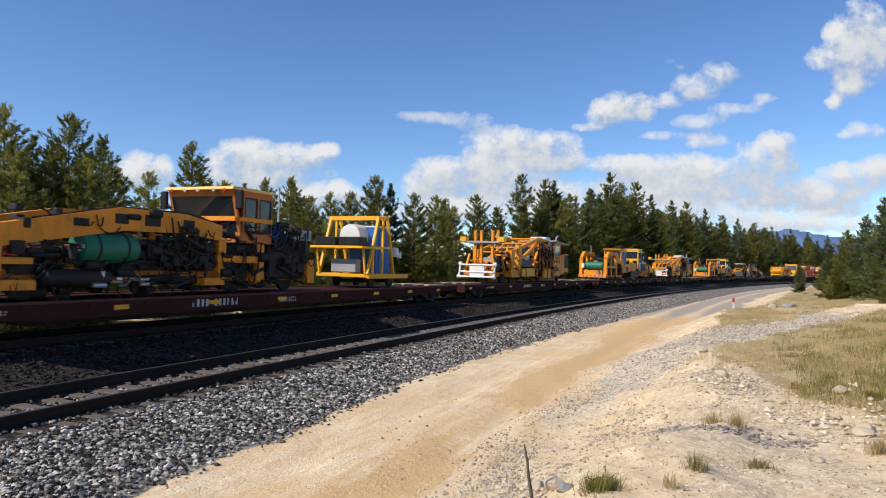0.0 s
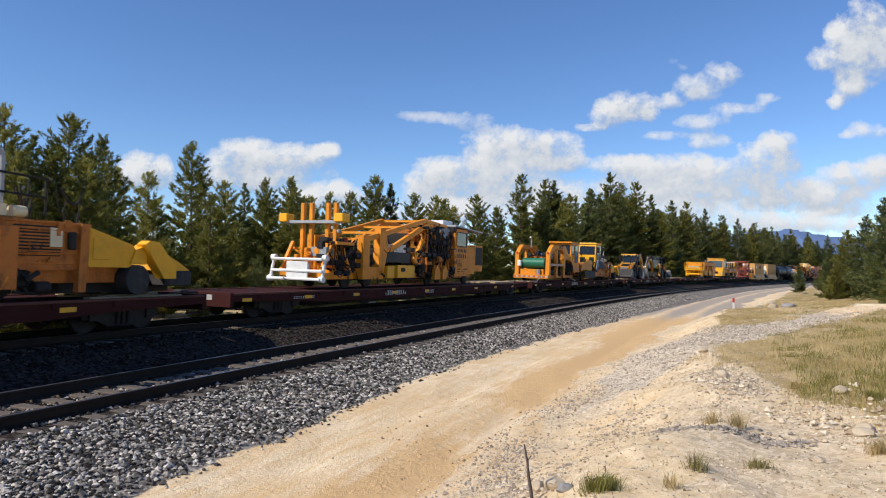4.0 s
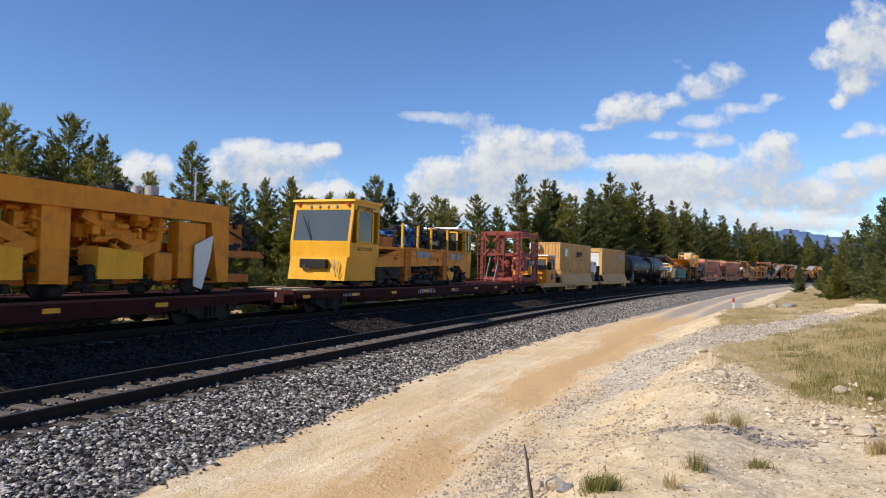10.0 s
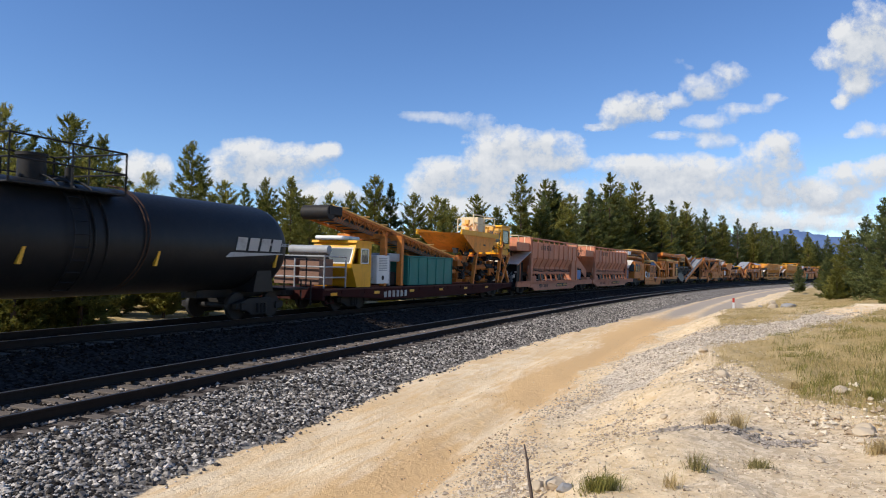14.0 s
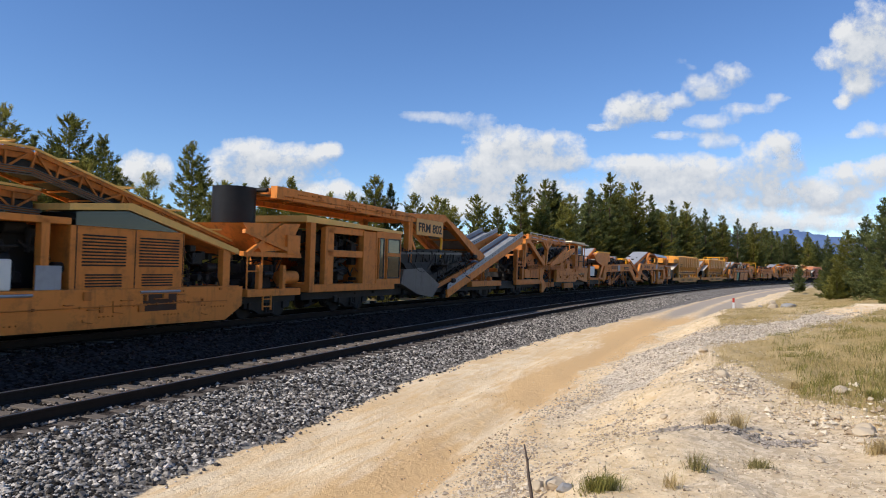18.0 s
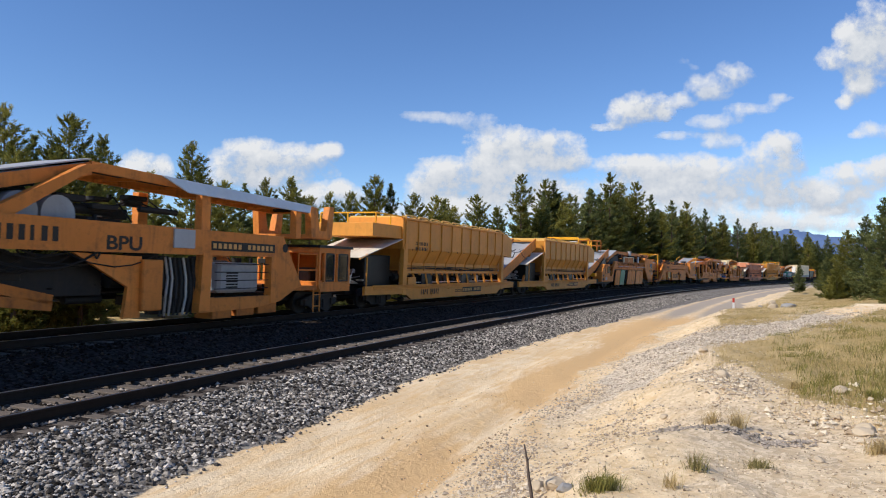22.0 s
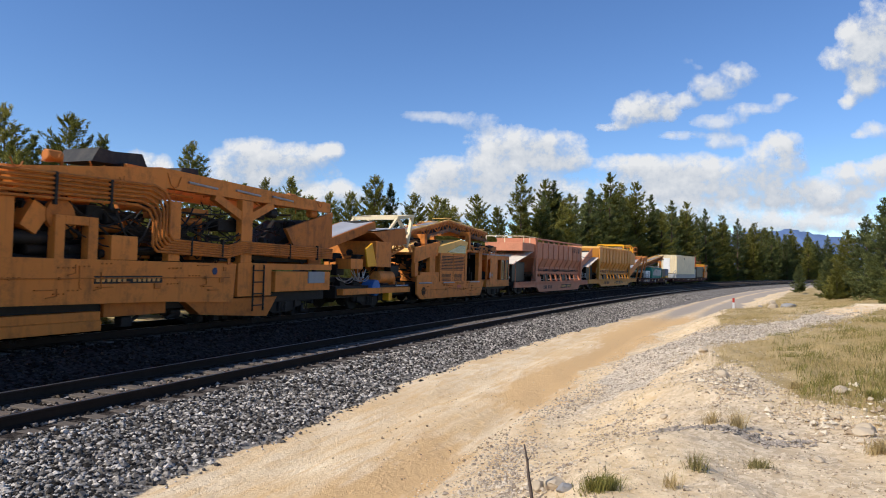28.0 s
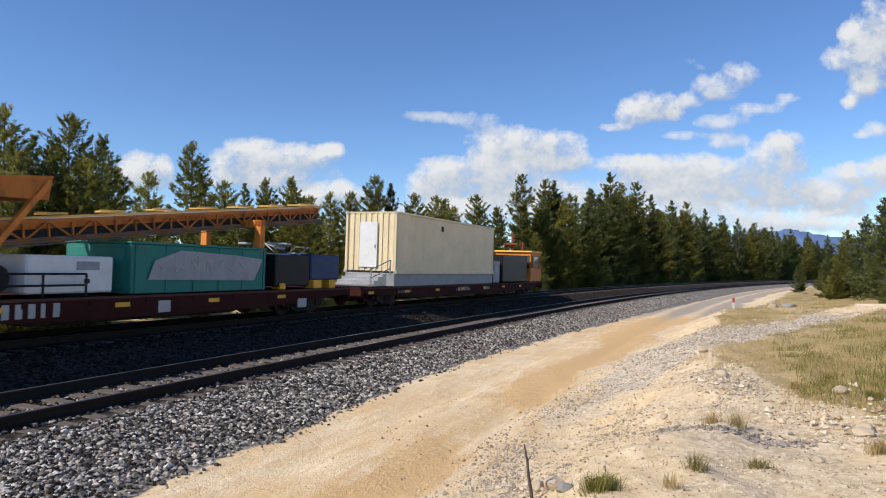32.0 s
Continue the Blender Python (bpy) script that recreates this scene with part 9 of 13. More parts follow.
def lattice_conveyor(pts, label, width=1.1, legs=(), mat=AMBER, walk=True):
    e = rider("lattice_conveyor", (pts[0][0] + pts[-1][0]) / 2, label, "conveyor", "lattice conveyors")
    for (xa, za), (xb, zb) in zip(pts[:-1], pts[1:]):
        sh = Shape()
        truss(sh, (xa, 0, za - 0.45), (xb, 0, zb - 0.45), width, 0.42, 0.6, 0.07)
        part("girder", sh, mat, e, "rusty yellow lattice girder")
        # added upright dark plate closes the view and darkens behind the lattice
        core = Shape().plate((xa, -width / 2 + 0.2, za - 0.42), (xb, -width / 2 + 0.2, zb - 0.42), (xb, -width / 2 + 0.2, zb - 0.08), (xa, -width / 2 + 0.2, za - 0.08), 0.03)
        core.plate((xa, -width / 2 + 0.1, za - 0.4), (xb, -width / 2 + 0.1, zb - 0.4), (xb, width / 2 - 0.1, zb - 0.4), (xa, width / 2 - 0.1, za - 0.4), 0.03)
        part("return_belt", core, RUBBER, e, "dark belt and added filler plate closing the girder")
        lines = Shape()
        for k in range(4):
            lines.pipe([(xa, -width / 2 - 0.07, za - 0.40 - 0.05 * k), (xb, -width / 2 - 0.07, zb - 0.40 - 0.05 * k)], 0.016, 5)
        tagged(part("pipe_runs", lines, STEELPIPE, e, whole=True), "grimy steel pipes along the girder", kind="stuff")
        # sunlight along the girder's top is put into this chord's paler paint
        part("top_chord", Shape().beam((xa, -width / 2 - 0.02, za + 0.06), (xb, -width / 2 - 0.02, zb + 0.06), 0.07, 0.05), BOWS, e, "top chord painted pale to stand for sunlight")
    belt(e, pts, width - 0.2, mat, depth=0.2)
    if walk:
        n = int(sum(math.dist(p, q) for p, q in zip(pts[:-1], pts[1:])) / 1.5)
        lo, hi = pts[0], pts[-1]
        for i in range(n):
            f = (i + 0.5) / n
            d = f * (len(pts) - 1)
            k = min(int(d), len(pts) - 2)
            g = d - k
            x, z = pts[k][0] + (pts[k + 1][0] - pts[k][0]) * g, pts[k][1] + (pts[k + 1][1] - pts[k][1]) * g
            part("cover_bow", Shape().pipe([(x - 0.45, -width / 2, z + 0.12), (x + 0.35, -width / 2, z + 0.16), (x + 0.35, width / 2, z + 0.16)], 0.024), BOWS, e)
    for x, za, zb in legs:
        part("leg", Shape().box(x, x + 0.22, -1.2, -0.95, za, zb).box(x, x + 0.22, 0.95, 1.2, za, zb).box(x, x + 0.22, -1.2, 1.2, zb - 0.22, zb), OCHRE if mat is not PINK else PINK, e)
    return e


cv = lattice_conveyor([(281.3, 3.98), (295.6, 1.9)], "long rising lattice belt conveyor over the power car", legs=((284.3, 0.9, 3.1), (285.8, 0.9, 3.1)))
part("head_drum", Shape().rod((281.1, -0.62, 3.75), (281.1, 0.62, 3.75), 0.28, 18).box(280.9, 281.9, -0.64, 0.64, 3.62, 4.02, 0.06), GREASE, cv)


def loader_station():
    e = rider("transfer_station", 297.4, "yellow transfer hopper on legs with a caged cab", "conveyor station")
    part("hopper", Shape().prism([(292.2, 3.6), (297.4, 3.6), (296.4, 2.7), (294.2, 2.6)], -1.3, 1.3), YELLOW, e, "yellow funnel hopper")
    part("hopper_lip", Shape().box(292.1, 297.5, -1.38, -1.28, 3.5, 3.78).box(292.1, 297.5, 1.28, 1.38, 3.5, 3.78), BRIGHT, e)
    for x in (294.0, 297.8):
        part("leg", Shape().beam((x, -1.2, 0.9), (x + 0.8, -1.2, 3.4), 0.16).beam((x, 1.2, 0.9), (x + 0.8, 1.2, 3.4), 0.16), OCHRE, e)
    rl = Shape()
    railing(rl, [(294.0, -1.2, 3.8), (297.2, -1.2, 3.8), (297.2, 1.2, 3.8)], 0.9, 0.035, 2)
    part("railing", rl, CREAM, e)
    part("frame_box", Shape().box(294.6, 295.5, -1.2, -0.2, 3.75, 4.6), CREAM, e)
    cab(e, 298.4, 299.9, 2.6, 4.3, BRIGHT, roof=BRIGHT, sill=0.4, ya=-1.2, yb=1.2, side_windows=((0.15, 0.85),), label="yellow station cab")
    part("bracing", Shape().beam((298.4, -1.2, 0.9), (299.8, -1.2, 2.6), 0.14).beam((299.8, -1.2, 0.9), (298.4, -1.2, 2.6), 0.14).box(298.3, 300.0, -1.2, 1.2, 2.45, 2.62), OCHRE, e)
    clutter(e, 292.0, 299.8, -1.0, 1.0, 0.95, 2.4, 60, 31, AMBER, "drives", "yellow drives and gearboxes")
    clutter(e, 296.0, 300.0, -1.0, 1.0, 1.0, 2.4, 30, 32)
    rigging(e, 292.4, 300.0, 1.0, 3.3, -1.25, 120, 981)
    rigging(e, 293.4, 300.0, 2.6, 4.4, -1.2, 60, 982, BOWS, "pale yellow rails and ladders")
    return e


loader_station()
hopper(303.6, 314.6, PINK, "faded salmon ballast hopper wagon with roof conveyor", front_box=True, tarp=(300.9, 303.4), car=(300.9, 319.8), number_at=(305.6, 3.1))


def chute_conveyor(xa, za, xb, zb, mat, label, gang=None, width=1.7, shade=BELT):
    e = rider("transfer_conveyor", (xa + xb) / 2, label, "conveyor", "transfer conveyors")
    belt(e, [(xa, za), (xb, zb)], width, mat, shade, depth=0.42)
    up = 1 if zb > za else -1
    part("side_board", Shape().prism([(xa, za + 0.02), (xb, zb + 0.02), (xb, zb + 0.3), (xa, za + 0.2)], -width / 2 - 0.04, -width / 2 + 0.02).prism([(xa, za + 0.02), (xb, zb + 0.02), (xb, zb + 0.3), (xa, za + 0.2)], width / 2 - 0.02, width / 2 + 0.04), mat, e)
    lo = (xa, za) if za < zb else (xb, zb)
    hi = (xb, zb) if za < zb else (xa, za)
    part("foot", Shape().box(lo[0] - 0.5, lo[0] + 0.5, -1.1, 1.1, 0.86, lo[1] - 0.3), mat, e)
    m = ((xa + xb) / 2, (za + zb) / 2)
    part("prop", Shape().beam((m[0] + 0.9, -0.8, 0.75), (hi[0] * 0.7 + m[0] * 0.3, -0.8, hi[1] * 0.7 + m[1] * 0.3 - 0.4), 0.14).beam((m[0] + 0.9, 0.8, 0.75), (hi[0] * 0.7 + m[0] * 0.3, 0.8, hi[1] * 0.7 + m[1] * 0.3 - 0.4), 0.14), mat, e)
    part("drive_drum", Shape().rod((hi[0], -0.8, hi[1] - 0.15), (hi[0], 0.8, hi[1] - 0.15), 0.2, 16), GREASE, e)
    hung(e, min(xa, xb) + 0.5, max(xa, xb), (za + zb) / 2 - 0.2, (za + zb) / 2 + 0.6, -width / 2 - 0.1, 5, int(xa) + 1)
    return e


down = chute_conveyor(313.6, 3.75, 319.6, 1.45, PINK, "sloping salmon transfer conveyor behind the hopper")
clutter(down, 314.9, 318.4, -1.0, 1.0, 0.9, 1.9, 30, 33)
part("blue_tank", Shape().box(315.6, 316.8, -1.2, -0.2, 1.0, 1.75, 0.03), BLUE, down, "blue tank")
part("housing", Shape().box(313.4, 314.8, -1.4, 1.4, 0.9, 3.0).box(313.4, 315.2, -1.42, 1.42, 2.95, 3.3), PINK, down)
hung(down, 314.0, 318.0, 2.6, 3.9, -1.0, 12, 34)
hopper(320.5, 332.4, PINK, "faded salmon ballast hopper wagon", tarp=(333.0, 335.3), car=(319.9, 335.4), number_at=(322.6, 3.12))
bl = rider("battery_unit", 334.3, "dark blue power unit under the awning", "power unit")
part("body", Shape().box(333.6, 334.8, -1.1, 1.0, 0.95, 1.85, 0.03), NAVY, bl)


# operator and screening cars
def car_base(name, xa, xb, label, category, mat=OCHRE, bogies=None, low=0.5, deck=0.95, group=""):
    e = rider(name, (xa + xb) / 2, label, category, group)
    part("frame", Shape().box(xa + 0.1, xb - 0.1, -1.1, 1.1, low, deck), GREASE, e)
    for x in bogies or (xa + 2.0, xb - 2.0):
        bogie(e, x)
    coupler(e, xa - 0.45, xa + 0.1)
    coupler(e, xb - 0.1, xb + 0.45)
    return e


def louvre(parent, xa, xb, za, zb, y, mat=AMBER, rows=10):
    sh = Shape()
    for i in range(rows):
        z = za + (zb - za) * i / rows
        sh.box(xa, xb, y - 0.018, y, z, z + (zb - za) / rows * 0.5, 0.004)
    part("louvre", sh, GREASE, parent, "dark louvre slots")


def control_car():
    e = car_base("control_car", 335.7, 349.3, "yellow control car with cab, louvres and roof conveyor", "work car", bogies=(338.6, 347.4))
    c = cab(e, 336.2, 338.9, 0.95, 2.72, OCHRE, lean=0.25, roof=OCHRE, sill=0.42, ya=-1.4, yb=1.4, side_windows=((0.16, 0.55), (0.6, 0.92)), front_pane=GLASS, label="yellow front cab")
    lamps(c, 336.15, 1.6, (-0.9, 0.9), RED, 0.07)
    b = Shape().box(338.9, 340.7, -1.4, 1.4, 0.72, 2.65).box(341.0, 349.2, -1.42, 1.42, 0.95, 1.08)
    part("body", b, OCHRE, e)
    part("door", Shape().box(339.2, 340.3, -1.425, -1.4, 0.95, 2.45), OCHRE, e)
    part("notice", Shape().box(339.3, 339.7, -1.435, -1.425, 1.3, 2.0), AMBER, e)
    part("skirt", Shape().prism([(341.0, 1.08), (341.0, 0.22), (348.6, 0.12), (349.3, 0.5), (349.3, 1.05)], -1.46, -1.4).prism([(341.0, 1.08), (341.0, 0.22), (348.6, 0.12), (349.3, 0.5), (349.3, 1.05)], 1.4, 1.46), OCHRE, e)
    part("engine_room", Shape().box(343.6, 347.0, -1.38, 1.38, 1.05, 2.5), OCHRE, e)
    louvre(e, 343.9, 345.1, 1.6, 2.35, -1.38)
    louvre(e, 345.5, 346.8, 1.6, 2.35, -1.38)
    louvre(e, 344.0, 345.0, 1.12, 1.45, -1.38, rows=5)
    louvre(e, 345.6, 346.6, 1.12, 1.45, -1.38, rows=5)
    part("sloped_roof", Shape().prism([(343.5, 2.82), (343.5, 2.97), (345.2, 3.12), (349.1, 2.15), (349.1, 2.0), (345.1, 2.95)], -1.44, 1.44), BOWS, e, "pale sloping roof sheet")
    part("gable", Shape().prism([(346.9, 2.5), (349.0, 1.98), (349.0, 2.06), (345.15, 3.0)], -1.4, 1.4), OCHRE, e)
    part("gable_window", Shape().prism([(343.7, 2.5), (346.8, 2.5), (345.1, 2.92), (343.7, 2.8)], -1.41, 1.38), DARKGLASS, e, "dark gable glazing")
    part("burnt_patch", Shape().box(345.6, 346.7, -1.468, -1.46, 0.5, 0.92, 0.003), RUSTED, e, "dark sooty patch on the skirt")
    for x in (343.75, 345.38, 346.95):
        part("panel_seam", Shape().box(x - 0.012, x + 0.012, -1.392, -1.378, 1.06, 2.5, 0.003), GREASE, e)
    # solid black block stands in for the bay's unlit inside
    part("dark_room", Shape().box(341.1, 343.5, -0.4, 1.0, 1.08, 2.48), GREASE, e)
    fittings(e, 341.1, 348.6, 0.35, 1.0, -1.46, 26, 901)
    rigging(e, 347.1, 348.8, 1.1, 2.0, -1.2, 40, 902)
    rigging(e, 341.2, 343.5, 1.1, 2.4, -1.2, 40, 903)
    part("posts", Shape().box(341.0, 341.25, -1.4, -1.2, 1.05, 2.6).box(342.9, 343.1, -1.4, -1.2, 1.05, 2.6).box(348.5, 348.8, -1.4, -1.2, 1.05, 2.1).box(341.0, 343.6, -1.4, 1.4, 2.5, 2.65), OCHRE, e)
    fan = part("fan_unit", Shape().box(341.3, 342.3, -1.4, -0.9, 1.08, 1.72, 0.03), PLASTIC, e, "white outdoor air unit")
    part("fan_grille", Shape().turned([((341.75, -1.4, 1.4), 0.24), ((341.75, -1.42, 1.4), 0.24)], 22), GREASE, fan)
    part("grating", Shape().box(342.8, 343.4, -1.41, -1.38, 1.08, 1.6), GREY, e)
    clutter(e, 341.2, 343.5, -0.9, 1.0, 1.0, 2.4, 30, 41)
    clutter(e, 347.0, 348.6, -1.2, 1.0, 1.05, 2.2, 20, 42)
    for x in (341.4, 345.5):
        part("tube_lamp", Shape().rod((x, -1.47, 0.98), (x + 1.3, -1.47, 0.98), 0.035, 8), STEEL, e)
    return e


control_car()
rc = lattice_conveyor([(335.3, 3.3), (339.8, 3.35), (343.4, 3.2)], "lower roof conveyor on the control car", mat=AMBER, walk=False, width=1.3)
part("head_roller", Shape().rod((335.0, -0.6, 3.15), (335.0, 0.6, 3.15), 0.16, 14).box(334.8, 336.2, -0.75, 0.75, 2.85, 3.0), AMBER, rc)
lattice_conveyor([(337.4, 4.05), (343.2, 4.1), (349.8, 2.35)], "upper roof lattice conveyor on the control car", legs=((341.2, 2.6, 3.8),))
lb = rider("lamp_housing", 336.5, "white windowed lamp housing above the conveyor", "lamp housing")
part("body", Shape().box(336.1, 337.2, -0.7, 0.7, 3.55, 3.95, 0.03), WHITE, lb)
for i in range(6):
    part("pane", Shape().box(336.08, 336.1, -0.62 + (i % 3) * 0.43, -0.27 + (i % 3) * 0.43, 3.6 + (i // 3) * 0.17, 3.73 + (i // 3) * 0.17, 0.004), GREY, lb)
part("bracket", Shape().box(336.2, 336.4, -0.6, 0.6, 3.3, 3.56), AMBER, lb)


def drum_hopper():
    e = car_base("feed_wagon", 349.4, 352.4, "yellow feed hopper wagon with a dark drum", "work car", bogies=(350.9,))
    part("drum", Shape().rod((350.4, 0, 3.0), (350.4, 0, 4.15), 0.68, 28), BLACK, e, "dark upright drum")
    part("hopper", Shape().prism([(349.3, 2.95), (352.2, 3.1), (351.6, 2.2), (350.2, 2.1)], -1.3, 1.3), OCHRE, e)
    part("brace", Shape().beam((349.3, -1.35, 2.7), (351.9, -1.35, 2.1), 0.12).beam((349.4, -1.35, 2.0), (351.2, -1.35, 3.0), 0.1).box(349.3, 352.2, -1.38, -1.2, 1.95, 2.1).box(351.4, 352.1, -1.4, -0.9, 2.05, 2.7), OCHRE, e)
    part("deck", Shape().box(349.5, 352.2, -1.4, 1.4, 0.72, 0.95).box(350.0, 350.15, -1.4, -1.25, 0.95, 1.7).box(351.2, 351.35, -1.4, -1.25, 0.95, 1.7), OCHRE, e)
    part("air_tank", Shape().turned([((351.3, -1.1, 1.3), 0.1), ((351.35, -1.1, 1.3), 0.22), ((352.2, -1.1, 1.3), 0.22), ((352.25, -1.1, 1.3), 0.1)], 16), OCHRE, e)
    part("engine", Shape().box(350.2, 351.1, -1.0, 0.8, 0.95, 1.7), GREASE, e)
    rl = Shape()
    railing(rl, [(349.5, -1.35, 0.95), (350.2, -1.35, 0.95)], 1.1)
    ladder(rl, 350.4, -1.42, 0.3, 0.75)
    part("railing", rl, OCHRE, e)
    clutter(e, 349.6, 352.2, -1.2, 1.0, 1.0, 2.1, 40, 43)
    return e


drum_hopper()


def excavation_cab():
    e = car_base("excavation_car", 352.6, 372.4, "yellow excavating car with cab and overhead boom", "work car", bogies=(356.0, 370.3))
    part("body_frame", Shape().box(352.7, 358.8, -1.42, 1.42, 0.78, 1.05).box(352.7, 353.0, -1.42, -1.2, 1.0, 3.2).box(353.6, 353.8, -1.42, -1.2, 1.0, 3.1).box(356.2, 356.5, -1.42, -1.2, 1.0, 3.1), OCHRE, e)
    part("body_wall", Shape().box(353.7, 356.3, -1.38, -1.3, 2.9, 3.15).box(353.7, 356.3, -1.38, -1.3, 2.05, 2.3).box(353.7, 354.2, -1.38, -1.3, 1.0, 3.1).box(356.4, 357.3, -1.4, 1.4, 1.0, 3.1), OCHRE, e)
    part("rear_wall", Shape().box(352.8, 358.6, 1.2, 1.3, 1.0, 3.1), AMBER, e)
    part("roof", Shape().prism([(352.4, 3.2), (359.4, 3.15), (359.4, 3.25), (352.4, 3.42)], -1.45, 1.45), BOWS, e)
    c = cab(e, 357.2, 359.3, 1.0, 3.15, OCHRE, roof=None, sill=0.1, front=False, ya=-1.42, yb=1.42, side_windows=((0.1, 0.3), (0.42, 0.95)), label="glazed rear cab")
    part("mid_bar", Shape().box(358.0, 359.2, -1.44, -1.38, 2.15, 2.3), OCHRE, c)
    clutter(e, 353.0, 356.4, -1.1, 1.0, 1.05, 3.0, 50, 44)
    part("boom", Shape().prism([(350.9, 3.85), (350.9, 4.25), (360.2, 4.12), (363.9, 4.35), (364.3, 4.1), (363.6, 3.9), (360.2, 3.75)], -1.35, -1.1).prism([(350.9, 3.85), (350.9, 4.25), (360.2, 4.12), (363.9, 4.35), (364.3, 4.1), (363.6, 3.9), (360.2, 3.75)], 1.1, 1.35), OCHRE, e, "long overhead boom beam")
    part("boom_slope", Shape().prism([(363.6, 4.3), (363.9, 4.35), (369.6, 2.45), (369.3, 2.1), (368.6, 2.2)], -1.35, -1.1).prism([(363.6, 4.3), (363.9, 4.35), (369.6, 2.45), (369.3, 2.1), (368.6, 2.2)], 1.1, 1.35), OCHRE, e)
    belt(e, [(351.0, 4.2), (360.2, 4.15), (363.9, 4.35), (369.6, 2.4)], 1.9, AMBER, depth=0.2, label="boom conveyor")
    part("name_board", Shape().box(360.75, 363.6, -1.42, -1.36, 3.2, 3.95), TAN, e, "tan name board")
    words("machine_letters", "FRM 802", INK, e, 360.9, -1.425, 3.38, 0.56, width=2.5, lean=-0.01)
    part("boom_posts", Shape().box(360.2, 360.6, -1.3, -1.05, 1.9, 3.9).beam((360.4, -1.2, 3.2), (361.2, -1.2, 2.2), 0.14).box(360.2, 360.6, 1.05, 1.3, 1.9, 3.9).beam((363.9, -1.2, 3.9), (363.9, -1.2, 2.6), 0.12), OCHRE, e)
    part("lamp_post", Shape().pipe([(363.6, -1.3, 2.2), (363.7, -1.3, 3.1), (363.4, -1.3, 3.3)], 0.05), BRIGHT, e)
    chute = Shape().prism([(359.2, 2.2), (360.5, 2.5), (363.4, 2.62), (366.0, 2.55), (366.4, 2.1), (365.0, 1.95), (360.0, 1.65)], -1.3, 1.3)
    part("cutter_hood", chute, GREASE, e, "black excavating hood")
    for i in range(8):
        x = 360.2 + i * 0.7
        part("hood_rib", Shape().prism([(x, 1.75 + i * 0.03), (x + 0.09, 1.75 + i * 0.03), (x + 0.2, 2.5), (x + 0.11, 2.5)], -1.345, -1.3), BLACK, e)
    part("hood_strip", Shape().prism([(359.4, 2.28), (366.2, 2.42), (366.2, 2.52), (359.4, 2.38)], -1.36, -1.3), STEELDARK, e)
    part("rubber_apron", Shape().prism([(359.6, 1.9), (362.6, 2.0), (362.2, 1.5), (360.2, 1.4)], -1.38, -1.33), RUBBER, e)
    part("cutter_shell", Shape().prism([(359.6, 1.6), (361.4, 1.7), (363.4, 0.9), (362.6, 0.32), (361.0, 0.5), (359.4, 1.0)], -1.42, -0.6), STEELDARK, e, "worn steel cutter shell")
    for i in range(9):
        x, z = 361.2 + i * 0.52, 0.75 + i * 0.13
        part("chain_link", Shape().prism([(x, z), (x + 0.48, z + 0.12), (x + 0.5, z + 0.4), (x + 0.02, z + 0.3)], -1.35, -0.9), GREASE, e)
    part("chute_frame", Shape().beam((362.0, -1.3, 0.55), (368.2, -1.3, 1.95), 0.16, 0.22).beam((362.4, 1.3, 0.55), (368.2, 1.3, 1.95), 0.16, 0.22), AMBER, e)
    clutter(e, 359.8, 368.0, -1.2, 1.1, 0.9, 2.3, 70, 45)
    hung(e, 359.5, 366.5, 1.0, 2.6, -1.35, 18, 46)
    rigging(e, 353.2, 368.0, 0.2, 1.1, -1.25, 120, 951)
    rigging(e, 359.6, 368.0, 1.0, 2.6, -1.4, 130, 952)
    rigging(e, 353.2, 356.3, 1.1, 2.9, -1.2, 60, 953)
    fittings(e, 351.2, 363.6, 3.8, 4.1, -1.36, 26, 954)
    part("low_deck", Shape().box(367.6, 372.3, -1.42, 1.42, 0.72, 1.02), OCHRE, e)
    clutter(e, 370.0, 372.2, -1.2, 1.1, 1.0, 2.3, 22, 47, AMBER)
    return e


excavation_cab()
for y, a, b, k in ((-0.85, (364.4, 0.62), (375.9, 3.9), 1), (0.6, (367.5, 2.2), (375.0, 4.1), 2)):
    e = rider("spoil_conveyor", (a[0] + b[0]) / 2, "steep spoil conveyor with pale bolted side plates", "conveyor", "spoil conveyors")
    belt(e, [a, b], 1.0, OCHRE, depth=0.4, y=y)
    sp = Shape().prism([(a[0], a[1] + 0.02), (b[0], b[1] + 0.02), (b[0] - 0.1, b[1] + 0.3), (a[0], a[1] + 0.28)], y - 0.56, y - 0.52).prism([(a[0], a[1] + 0.02), (b[0], b[1] + 0.02), (b[0] - 0.1, b[1] + 0.3), (a[0], a[1] + 0.28)], y + 0.50, y + 0.54)
    part("side_plate", sp, GREY, e, "pale galvanized side plate")
    bolts = Shape()
    for i in range(22):
        f = (i + 0.5) / 22
        x, z = a[0] + (b[0] - a[0]) * f, a[1] + (b[1] - a[1]) * f + 0.15
        bolts.rod((x, y - 0.56, z), (x, y - 0.58, z), 0.025, 6)
    part("bolts", bolts, GREASE, e)
    part("support", Shape().beam((a[0] + 5.5, y, 0.9), (a[0] + 5.8, y, a[1] + 1.3), 0.16), AMBER, e)


